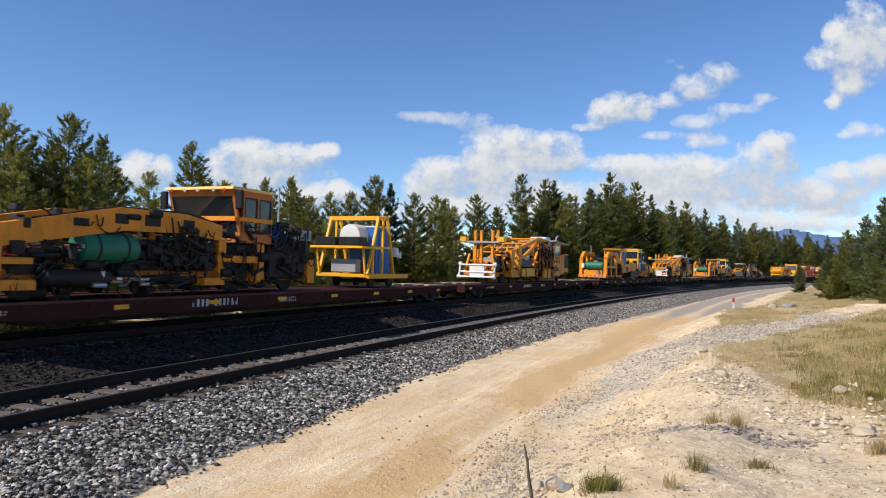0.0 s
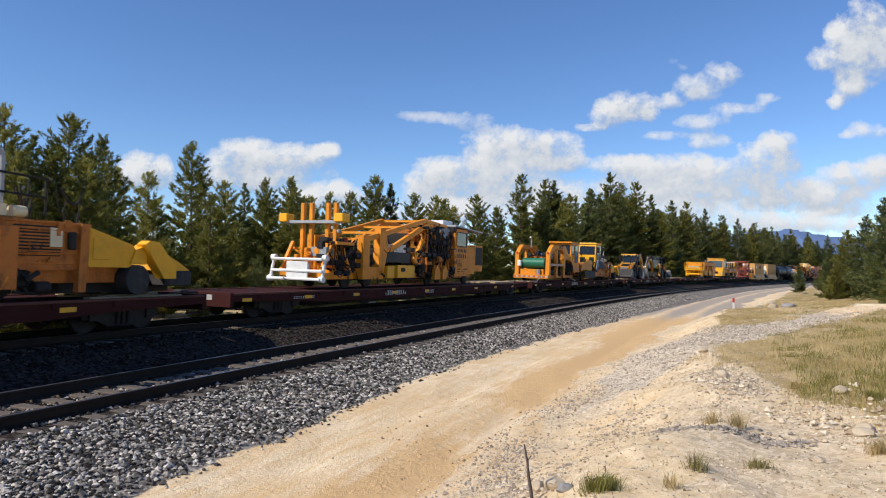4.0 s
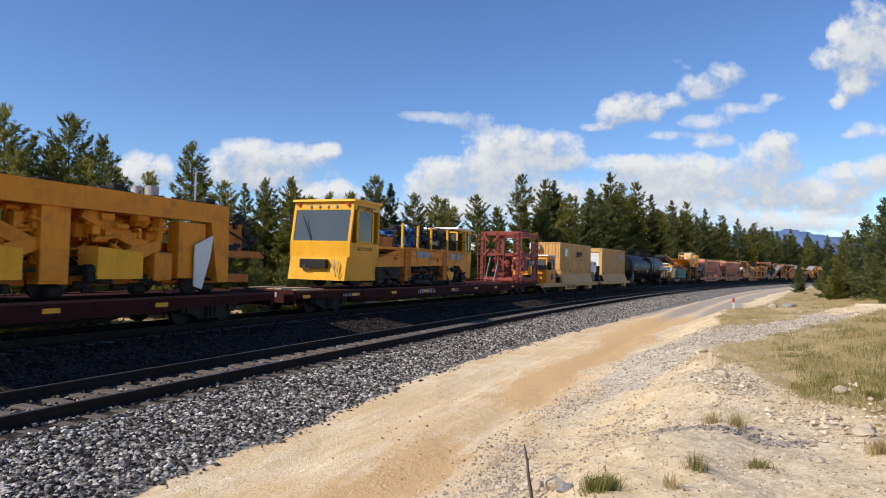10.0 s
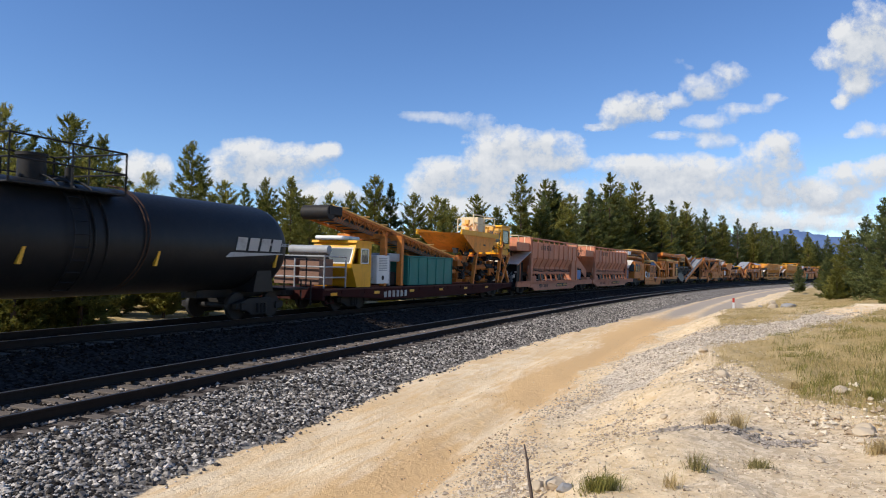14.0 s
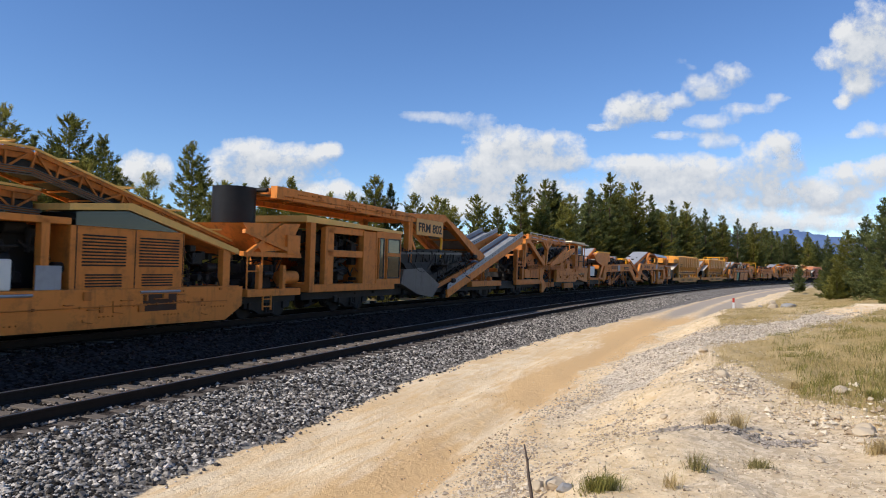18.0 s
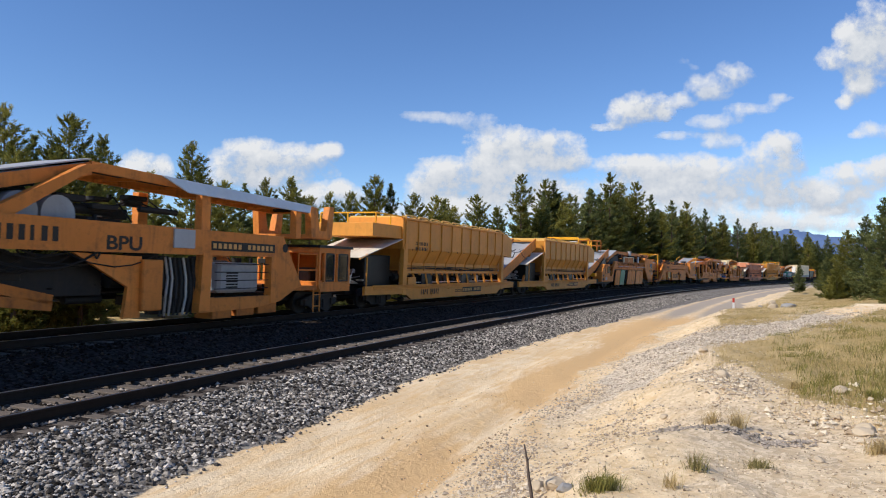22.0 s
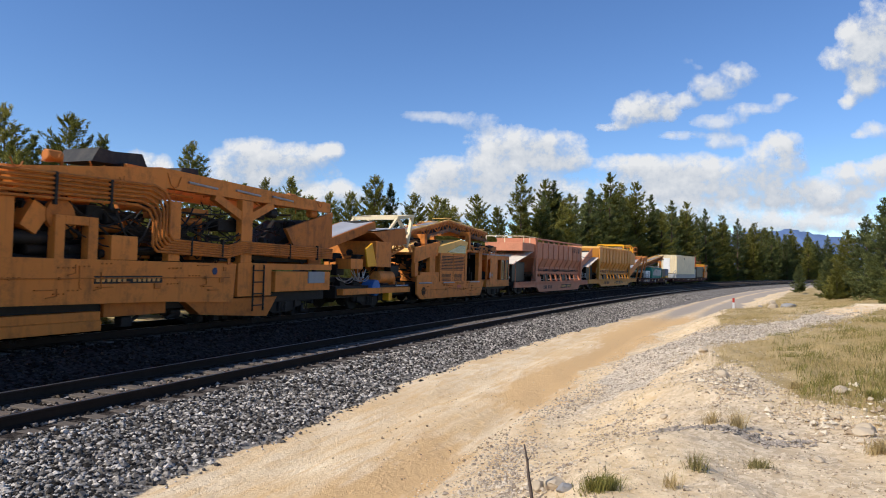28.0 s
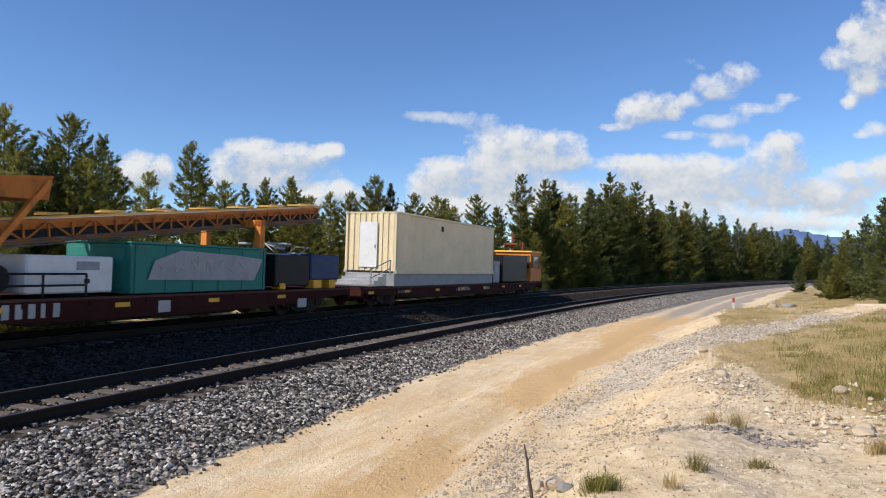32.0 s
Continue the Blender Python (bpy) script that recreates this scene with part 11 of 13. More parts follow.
def panel_car():
    e = car_base("spoil_car", 475.7, 493.2, "yellow spoil car with slanted side panels and end cabin", "work car", bogies=(478.0, 490.8))
    for k, (a, b, a2, b2) in enumerate(((475.78, 477.45, 476.29, 478.0), (477.55, 479.32, 478.15, 479.88), (480.5, 482.2, 481.2, 482.84), (482.26, 483.78, 482.9, 484.22), (484.3, 485.92, 484.76, 486.62), (486.0, 487.5, 486.7, 488.0))):
        pan = part("side_panel", Shape().prism([(a, 0.32), (b, 0.32), (b2, 1.84), (a2, 1.84)], -1.46, -1.40), GREEN if k == 1 else OCHRE, e, "green side panel" if k == 1 else "slanted ochre side panel")
        part("hinge", Shape().box(a2 + 0.2, a2 + 0.32, -1.475, -1.46, 1.72, 1.9), GREASE, pan)
        part("hinge", Shape().box(b2 - 0.4, b2 - 0.28, -1.475, -1.46, 1.72, 1.9), GREASE, pan)
        part("latch", Shape().box((a + b) / 2 - 0.05, (a + b) / 2 + 0.05, -1.48, -1.46, 0.42, 0.55), STEEL, pan)
    clutter(e, 479.3, 481.2, -1.4, -1.1, 0.5, 1.8, 22, 164)
    hung(e, 479.4, 480.9, 0.6, 1.9, -1.38, 12, 165)
    hung(e, 475.2, 476.4, 0.6, 1.9, -1.34, 8, 166)
    part("side_wall", Shape().box(476.0, 487.8, 1.36, 1.42, 0.35, 1.95), OCHRE, e)
    rungs = Shape()
    for i in range(9):
        z = 0.45 + i * 0.16
        rungs.box(483.9 + z * 0.24, 484.2 + z * 0.24, -1.47, -1.44, z, z + 0.06)
    part("ladder_rungs", rungs, GREASE, e)
    part("inner_box", Shape().box(476.2, 488.0, -1.3, 1.3, 0.5, 1.9), GREASE, e)
    part("top_chord", Shape().prism([(475.6, 1.92), (488.2, 1.92), (488.6, 2.1), (488.4, 2.28), (476.4, 2.28)], -1.46, -1.36).prism([(475.6, 1.92), (488.2, 1.92), (488.4, 2.28), (476.4, 2.28)], 1.36, 1.46), OCHRE, e)
    part("front_gusset", Shape().prism([(475.2, 1.0), (476.4, 2.6), (475.9, 2.7), (474.8, 1.1)], -1.42, -1.2).prism([(475.2, 1.9), (476.8, 1.9), (476.8, 2.7), (475.8, 2.7)], -1.44, -1.3), OCHRE, e)
    for i in range(5):
        z = 2.32 + i * 0.08
        part("walk_rail", Shape().box(476.6, 488.3, -1.48, -1.44, z, z + 0.045), AMBER, e)
    part("walkway", Shape().box(476.5, 488.4, -1.44, 1.44, 2.26, 2.32), AMBER, e)
    for a in (477.1, 479.6, 482.1, 484.6, 486.9):
        part("tube_lamp", Shape().rod((a, -1.49, 2.2), (a + 1.6, -1.49, 2.2), 0.03, 8), STEEL, e)
    belt(e, [(474.9, 2.85), (477.6, 3.68), (478.4, 3.78), (492.9, 3.72)], 1.7, OCHRE, RUBBER, depth=0.32)
    part("apex_sheet", Shape().plate((474.9, -0.9, 2.95), (478.2, -0.9, 3.85), (478.2, 0.9, 3.85), (474.9, 0.9, 2.95), 0.03), SILVER, e)
    mesh_box = Shape().box(480.2, 484.2, -1.2, -1.1, 2.62, 3.2).box(480.2, 484.2, 1.1, 1.2, 2.62, 3.2)
    part("mesh_screen", mesh_box, AMBER, e)
    part("screen_frame", Shape().box(480.15, 484.25, -1.24, -1.08, 3.18, 3.26).box(482.1, 482.2, -1.24, -1.08, 2.6, 3.2).box(480.15, 480.25, -1.24, -1.08, 2.6, 3.2).box(484.15, 484.25, -1.24, -1.08, 2.6, 3.2), CREAM, e)
    part("belt_stand", Shape().box(477.0, 477.3, -0.9, 0.9, 2.3, 3.4).box(487.0, 487.3, -0.9, 0.9, 2.3, 3.4).box(491.5, 491.8, -0.9, 0.9, 2.9, 3.5), AMBER, e)
    clutter(e, 484.3, 488.6, -1.1, 1.0, 2.35, 3.3, 34, 64)
    part("grey_panel", Shape().prism([(486.2, 2.7), (486.9, 2.7), (486.8, 3.35), (486.3, 3.35)], -1.2, -1.14), GREY, e)
    part("bent_sheet", Shape().rod((483.2, -1.0, 3.4), (483.2, -1.0, 3.9), 0.2, 14), SILVER, e)
    cb = Shape().prism([(490.2, 0.78), (493.0, 0.78), (493.2, 3.05), (488.9, 3.05), (488.7, 2.6)], -1.42, 1.42)
    part("end_cabin", cb, OCHRE, e, "yellow end cabin")
    part("cabin_roof", Shape().prism([(488.5, 3.05), (493.4, 2.98), (493.4, 3.06), (488.7, 3.32)], -1.48, 1.48), OCHRE, e)
    window(e, ((491.5, -1.44, 2.05), (492.5, -1.44, 2.05), (492.5, -1.44, 2.65), (491.5, -1.44, 2.65)))
    panel_label(e, 491.2, 1.72, -1.422, 1.6, 0.17)
    part("notices", Shape().box(492.4, 492.6, -1.43, -1.42, 1.35, 1.6).box(492.7, 493.0, -1.43, -1.42, 1.4, 1.6), LETTER, e)
    pipes(e, [(487.8, 2.3), (488.6, 2.2), (490.2, 0.9), (492.6, 0.85)], -1.47, AMBER, 0.03, 5, 0.09)
    hung(e, 488.0, 492.8, 3.3, 3.75, -0.95, 14, 65)
    fittings(e, 476.5, 488.0, 1.95, 2.26, -1.46, 24, 925)
    rigging(e, 478.0, 491.8, 2.5, 3.5, -1.0, 120, 926)
    rigging(e, 475.8, 492.8, 0.0, 0.4, -1.0, 90, 927)
    part("front_hood", Shape().prism([(474.6, 2.4), (476.2, 3.0), (478.4, 3.4), (478.4, 2.4)], -1.0, 1.0), GREASE, e)
    return e


panel_car()


def recycler():
    e = rider("recycling_car", 508.5, "long yellow recycling car with cabin and roof belts", "work car")
    part("chute", Shape().prism([(493.6, 2.7), (496.6, 2.8), (495.6, 1.9), (494.4, 1.9)], -1.1, 1.1), AMBER, e)
    belt(e, [(494.4, 2.3), (497.6, 2.95)], 1.4, AMBER, depth=0.34)
    gt = Shape().pipe([(493.4, -1.2, 3.65), (496.7, -1.2, 3.95), (496.7, -1.2, 0.9)], 0.05, 8).pipe([(493.4, 1.2, 3.65), (496.7, 1.2, 3.95)], 0.05, 8).beam((496.7, -1.2, 3.95), (496.7, 1.2, 3.95), 0.07).beam((493.4, -1.2, 3.65), (493.4, 1.2, 3.65), 0.07)
    part("gantry", gt, BRIGHT, e, "yellow pipe gantry")
    for y in (-1.42, 1.2):
        part("side_beam", Shape().prism([(495.2, 0.65), (496.6, 0.7), (499.0, 2.05), (513.5, 2.05), (515.6, 1.2), (519.4, 1.2), (519.4, 0.85), (515.0, 0.85), (513.0, 1.7), (499.2, 1.7), (497.4, 0.5), (495.2, 0.5)], y, y + 0.22), OCHRE, e)
        part("upper_beam", Shape().prism([(497.6, 1.9), (498.8, 2.7), (513.8, 2.72), (513.8, 2.12), (499.2, 2.12)], y, y + 0.2), OCHRE, e)
    words("machine_letters", "RM802", INK, e, 500.6, -1.425, 2.22, 0.36, width=1.5)
    pipes(e, [(496.2, 0.95), (497.2, 1.3), (499.0, 2.6), (500.4, 2.6)], -1.45, AMBER, 0.028, 5, 0.08)
    belt(e, [(498.4, 2.95), (514.6, 2.95)], 1.6, OCHRE, RUBBER, depth=0.3)
    part("cab_glass_frame", Shape().box(501.2, 503.0, -1.38, -1.2, 0.7, 2.0), OCHRE, e)
    window(e, ((501.4, -1.4, 0.85), (502.8, -1.4, 0.85), (502.8, -1.4, 1.9), (501.4, -1.4, 1.9)))
    part("body_boxes", Shape().box(499.0, 500.9, -1.3, 1.2, 0.7, 1.7).box(504.0, 508.0, -1.35, 1.2, 0.6, 1.7).box(508.6, 512.6, -1.35, 1.2, 0.6, 1.7), OCHRE, e)
    louvre(e, 504.4, 507.4, 0.9, 1.5, -1.35)
    clutter(e, 497.8, 514.0, -1.1, 1.1, 0.6, 2.0, 60, 66)
    clutter(e, 500.0, 513.0, -1.1, 1.1, 2.6, 3.3, 34, 67, AMBER)
    fittings(e, 499.0, 513.4, 1.75, 2.65, -1.42, 24, 921, AMBER, 3)
    rigging(e, 497.6, 514.0, 0.5, 1.9, -1.36, 150, 922)
    rigging(e, 498.0, 514.0, 2.75, 3.3, -1.2, 90, 923)
    for x in (497.4, 512.6, 517.6):
        bogie(e, x)
    part("frame", Shape().box(495.0, 519.4, -0.6, 0.6, 0.5, 0.75), GREASE, e)
    # end cabin with a rising belt behind it
    part("end_cabin", Shape().box(515.4, 519.05, -1.4, 1.4, 1.22, 3.1), OCHRE, e)
    window(e, ((518.05, -1.42, 1.98), (518.95, -1.42, 1.98), (518.95, -1.42, 2.55), (518.05, -1.42, 2.55)))
    part("round_mark", Shape().turned([((518.1, -1.4, 1.38), 0.12), ((518.1, -1.41, 1.38), 0.12)], 16), BLUE, e, "round blue mark")
    belt(e, [(514.8, 2.95), (521.3, 4.0)], 1.6, OCHRE, SILVER, depth=0.36)
    part("gantry", Shape().pipe([(518.0, -1.3, 3.3), (518.0, -1.3, 3.78), (520.2, -1.3, 4.1), (519.8, -1.3, 3.2)], 0.05, 8).pipe([(518.0, 1.2, 3.3), (518.0, 1.2, 3.78), (520.2, 1.2, 4.1)], 0.05, 8), BRIGHT, e)
    part("prop", Shape().beam((519.2, -1.2, 1.9), (520.2, -1.2, 3.3), 0.16).beam((519.9, -1.2, 1.4), (519.9, -1.2, 3.2), 0.3).box(519.2, 520.4, -1.35, -0.9, 0.75, 1.1).prism([(519.0, 1.3), (520.0, 0.95), (520.2, 0.55), (518.8, 0.6)], -1.4, -1.1), OCHRE, e)
    part("bent_plate", Shape().prism([(520.1, 1.9), (520.5, 1.9), (520.6, 1.45), (520.2, 1.4)], -1.3, -0.9), BRIGHT, e)
    part("roller_head", Shape().rod((521.3, -0.7, 3.75), (521.3, 0.7, 3.75), 0.25, 16), GREASE, e)
    clutter(e, 519.5, 522.0, -1.1, 1.0, 0.7, 2.2, 34, 68)
    hung(e, 519.3, 521.5, 1.4, 3.4, -1.2, 14, 69)
    return e


recycler()


def crusher_car():
    e = car_base("crushing_car", 521.0, 539.2, "large yellow crushing car with pipe bundles and top frame", "work car", bogies=(523.6, 536.6))
    part("main_beam", Shape().prism([(523.6, 0.82), (531.2, 0.72), (533.8, 0.6), (533.9, 1.72), (524.6, 1.78)], -1.44, -1.2).prism([(523.6, 0.82), (531.2, 0.72), (533.8, 0.6), (533.9, 1.72), (524.6, 1.78)], 1.2, 1.44), OCHRE, e, "deep yellow side beam")
    panel_label(e, 529.1, 1.2, -1.442, 2.0, 0.18)
    part("round_mark", Shape().turned([((533.0, -1.44, 1.5), 0.1), ((533.0, -1.45, 1.5), 0.1)], 14), NAVY, e)
    part("front_arm", Shape().prism([(519.4, 2.5), (522.9, 2.68), (522.9, 3.0), (527.0, 3.08), (527.0, 3.4), (519.4, 2.95)], -1.25, -1.0).prism([(519.4, 2.5), (522.9, 2.68), (522.9, 3.0), (527.0, 3.08), (527.0, 3.4), (519.4, 2.95)], 1.0, 1.25), OCHRE, e)
    belt(e, [(519.6, 3.15), (528.6, 3.62)], 1.6, OCHRE, SILVER, depth=0.22)
    part("front_post", Shape().box(522.25, 522.7, -1.3, -1.0, 0.9, 2.95).box(522.25, 522.7, 1.0, 1.3, 0.9, 2.95).box(522.1, 524.0, -1.42, 1.42, 0.74, 0.92), OCHRE, e)
    part("posts", Shape().box(524.2, 524.7, -1.42, -1.2, 1.75, 2.9).box(526.3, 527.2, -1.42, -1.2, 1.75, 3.05).box(531.3, 531.7, -1.42, -1.2, 1.75, 3.3).box(534.1, 534.6, -1.42, -1.2, 1.75, 3.6), OCHRE, e)
    part("top_beam", Shape().prism([(527.2, 3.1), (531.0, 3.2), (531.2, 3.62), (538.9, 3.62), (538.9, 3.95), (531.0, 4.12), (527.0, 3.6)], -1.4, -1.15).prism([(527.2, 3.1), (531.0, 3.2), (531.2, 3.62), (538.9, 3.62), (538.9, 3.95), (531.0, 4.12), (527.0, 3.6)], 1.15, 1.4), OCHRE, e)
    part("arch_braces", Shape().beam((533.0, -1.3, 3.6), (534.2, -1.3, 3.1), 0.2, 0.24).beam((535.6, -1.3, 3.6), (534.5, -1.3, 3.1), 0.2, 0.24), OCHRE, e)
    belt(e, [(530.4, 4.15), (538.6, 3.98)], 1.6, OCHRE, SILVER, depth=0.2)
    part("chute", Shape().prism([(535.2, 2.0), (539.0, 2.9), (539.0, 2.2), (537.6, 1.9)], -1.3, 1.3).prism([(536.4, 2.9), (539.2, 3.65), (539.2, 2.7), (537.0, 2.2)], -1.32, -1.2), AMBER, e)
    for a in (531.9, 533.8, 535.5):
        part("tube_lamp", Shape().rod((a, -1.43, 3.85), (a + 1.1, -1.43, 3.8), 0.035, 8), STEEL, e)
    part("dark_lumps", Shape().prism([(529.6, 4.1), (531.3, 4.15), (531.1, 4.5), (530.2, 4.42), (529.8, 4.45)], -0.6, 0.6).prism([(532.4, 4.1), (533.2, 4.1), (533.1, 4.4), (532.5, 4.35)], -0.6, 0.6), RUBBER, e, "dark rubber flaps")
    pipes(e, [(524.8, 2.35), (526.6, 2.35)], -1.46, AMBER, 0.03, 5, 0.1)
    for k in range(6):
        d = 0.105 * k
        part("pipe", Shape().pipe([(523.6, -1.47, 3.45 - d), (530.75 - d, -1.47, 3.62 - d), (531.1 - d, -1.47, 3.5 - d), (531.25 - d, -1.47, 3.25 - d), (531.25 - d, -1.47, 2.45 - d * 0.6), (531.4 - d, -1.47, 2.3 - d * 0.6), (533.5, -1.47, 2.22 - d * 0.6), (534.1, -1.47, 2.36 - d * 0.6), (539.0, -1.47, 2.3 - d * 0.6)], 0.034, 8), AMBER, e)
    for x in (525.4, 528.0, 529.4):
        part("pipe_clamp", Shape().box(x, x + 0.07, -1.52, -1.42, 2.9, 3.6), GREASE, e)
    for x in (532.0, 533.2, 536.4, 538.0):
        part("pipe_clamp", Shape().box(x, x + 0.06, -1.52, -1.42, 1.9, 2.4), GREASE, e)
    part("hopper_boxes", Shape().box(529.54, 530.31, -1.43, -1.0, 1.75, 2.33), OCHRE, e)
    part("wheel_guard", Shape().turned([((528.3, -1.2, 2.7), 0.35), ((528.3, -1.32, 2.7), 0.35), ((528.3, -1.34, 2.7), 0.15)], 18), AMBER, e)
    # added black backing makes the shaded openings look dark
    part("core_box", Shape().box(524.4, 530.9, 0.7, 1.0, 1.6, 3.2).box(527.3, 531.2, -0.6, 0.7, 1.65, 2.2).prism([(534.6, 1.8), (536.5, 2.4), (538.2, 3.3), (538.8, 3.3), (538.8, 1.8)], -0.9, 0.9), GREASE, e)
    part("window_frame", Shape().box(528.1, 528.34, -1.43, -1.2, 1.7, 2.7).box(528.92, 529.18, -1.43, -1.2, 1.7, 2.7).box(528.34, 528.92, -1.43, -1.2, 2.5, 2.7), OCHRE, e)
    part("pump_block", Shape().prism([(527.4, 2.45), (527.75, 2.25), (528.1, 2.75), (527.7, 2.98)], -1.3, -0.9), OCHRE, e)
    clutter(e, 524.6, 534.6, -1.1, 1.1, 1.6, 3.0, 90, 71)
    clutter(e, 528.0, 533.0, -1.2, 0.6, 1.8, 3.2, 40, 72, AMBER)
    hung(e, 527.5, 536.0, 1.8, 3.3, -1.3, 24, 73)
    part("rear_frame", Shape().box(534.0, 539.1, -1.42, -1.2, 1.55, 1.75).box(534.0, 535.6, -1.42, -1.3, 0.75, 1.6).box(535.8, 539.0, -1.42, -1.25, 0.85, 1.5).box(534.0, 539.1, 1.2, 1.42, 0.8, 1.75), OCHRE, e)
    part("hydraulic_unit", Shape().box(537.6, 538.6, -1.46, -1.3, 1.1, 1.5), GREY, e)
    ld = Shape()
    ladder(ld, 534.9, -1.47, 0.3, 1.7, 0.5)
    part("ladder", ld, GREASE, e)
    part("drawer_box", Shape().box(524.8, 529.4, -1.38, 1.2, 0.12, 0.36).box(524.8, 529.4, -1.34, 1.2, 0.36, 0.56), OCHRE, e)
    part("belly_pan", Shape().box(529.6, 531.5, -1.2, 1.2, 0.4, 0.72).prism([(532.0, 0.7), (536.0, 0.7), (535.5, 0.1), (532.6, 0.3)], -1.35, -1.0), AMBER, e)
    fittings(e, 524.4, 533.6, 0.95, 1.7, -1.44, 30, 911)
    rigging(e, 524.5, 531.0, 1.8, 3.0, -1.15, 90, 912)
    rigging(e, 531.5, 538.6, 1.8, 3.4, -1.1, 80, 913)
    rigging(e, 521.2, 539.0, 0.0, 0.6, -1.1, 110, 914)
    rigging(e, 527.0, 538.8, 3.5, 4.0, -1.38, 50, 915, AMBER, "rusty brackets and hoses on the top frame")
    part("blue_drum", Shape().rod((521.8, -0.6, 0.8), (521.8, -0.6, 1.4), 0.3, 16), BLUE, e)
    return e


crusher_car()
e = rider("feed_conveyor", 541.0, "grey feed conveyor rising from the crushing car", "conveyor", "transfer conveyors")
belt(e, [(538.2, 2.35), (543.0, 3.6)], 1.6, AMBER, SILVER, depth=0.34)
part("foot", Shape().box(538.2, 539.0, -0.9, 0.9, 1.7, 2.1), AMBER, e)


def feed_wagon():
    e = car_base("feed_wagon", 539.6, 545.4, "yellow feed wagon with hopper, tank and motors", "work car", bogies=(542.2,))
    part("hopper", Shape().prism([(542.2, 3.1), (545.0, 3.45), (545.2, 2.75), (543.6, 2.6)], -1.2, 1.2), AMBER, e)
    part("hopper_lining", Shape().plate((542.4, -1.22, 3.2), (545.0, -1.22, 3.46), (544.8, 1.2, 3.4), (542.4, 1.2, 3.2), 0.03), SILVER, e)
    part("bright_guard", Shape().prism([(541.4, 2.4), (541.9, 2.65), (542.3, 1.75), (541.6, 1.7)], -1.35, -1.28), BRIGHT, e)
    part("cab_box", Shape().box(542.3, 543.6, -1.3, 1.2, 1.7, 2.75), OCHRE, e)
    truss_part = Shape()
    truss(truss_part, (543.6, -0.9, 2.1), (545.2, -0.9, 2.6), 0.3, 0.5, 0.5)
    part("bracing", truss_part, AMBER, e)
    part("deck", Shape().box(539.8, 545.3, -1.38, 1.38, 0.62, 0.85), OCHRE, e)
    part("air_tank", Shape().turned([((542.6, -1.1, 1.28), 0.12), ((542.65, -1.1, 1.28), 0.25), ((543.9, -1.1, 1.28), 0.25), ((543.95, -1.1, 1.28), 0.12)], 18), OCHRE, e)
    part("yellow_can", Shape().box(543.3, 543.6, -1.4, -1.1, 0.3, 0.62), BRIGHT, e)
    part("blue_cover", Shape().rod((542.4, -1.3, 0.85), (542.4, -0.8, 0.85), 0.33, 16), BLUE, e, "blue cover sheet")
    part("fan_box", Shape().box(540.4, 541.3, -1.3, -0.6, 1.6, 2.0), OCHRE, e)
    clutter(e, 543.4, 545.2, -1.2, 1.0, 0.85, 1.7, 30, 74, AMBER)
    clutter(e, 539.8, 545.0, -1.0, 1.0, 0.85, 2.3, 44, 75)
    hung(e, 539.8, 542.0, 0.9, 1.6, -1.2, 10, 76, STEEL)
    part("lamp_tube", Shape().rod((543.9, -1.42, 0.92), (545.0, -1.42, 0.92), 0.03, 8), STEEL, e)
    return e


feed_wagon()


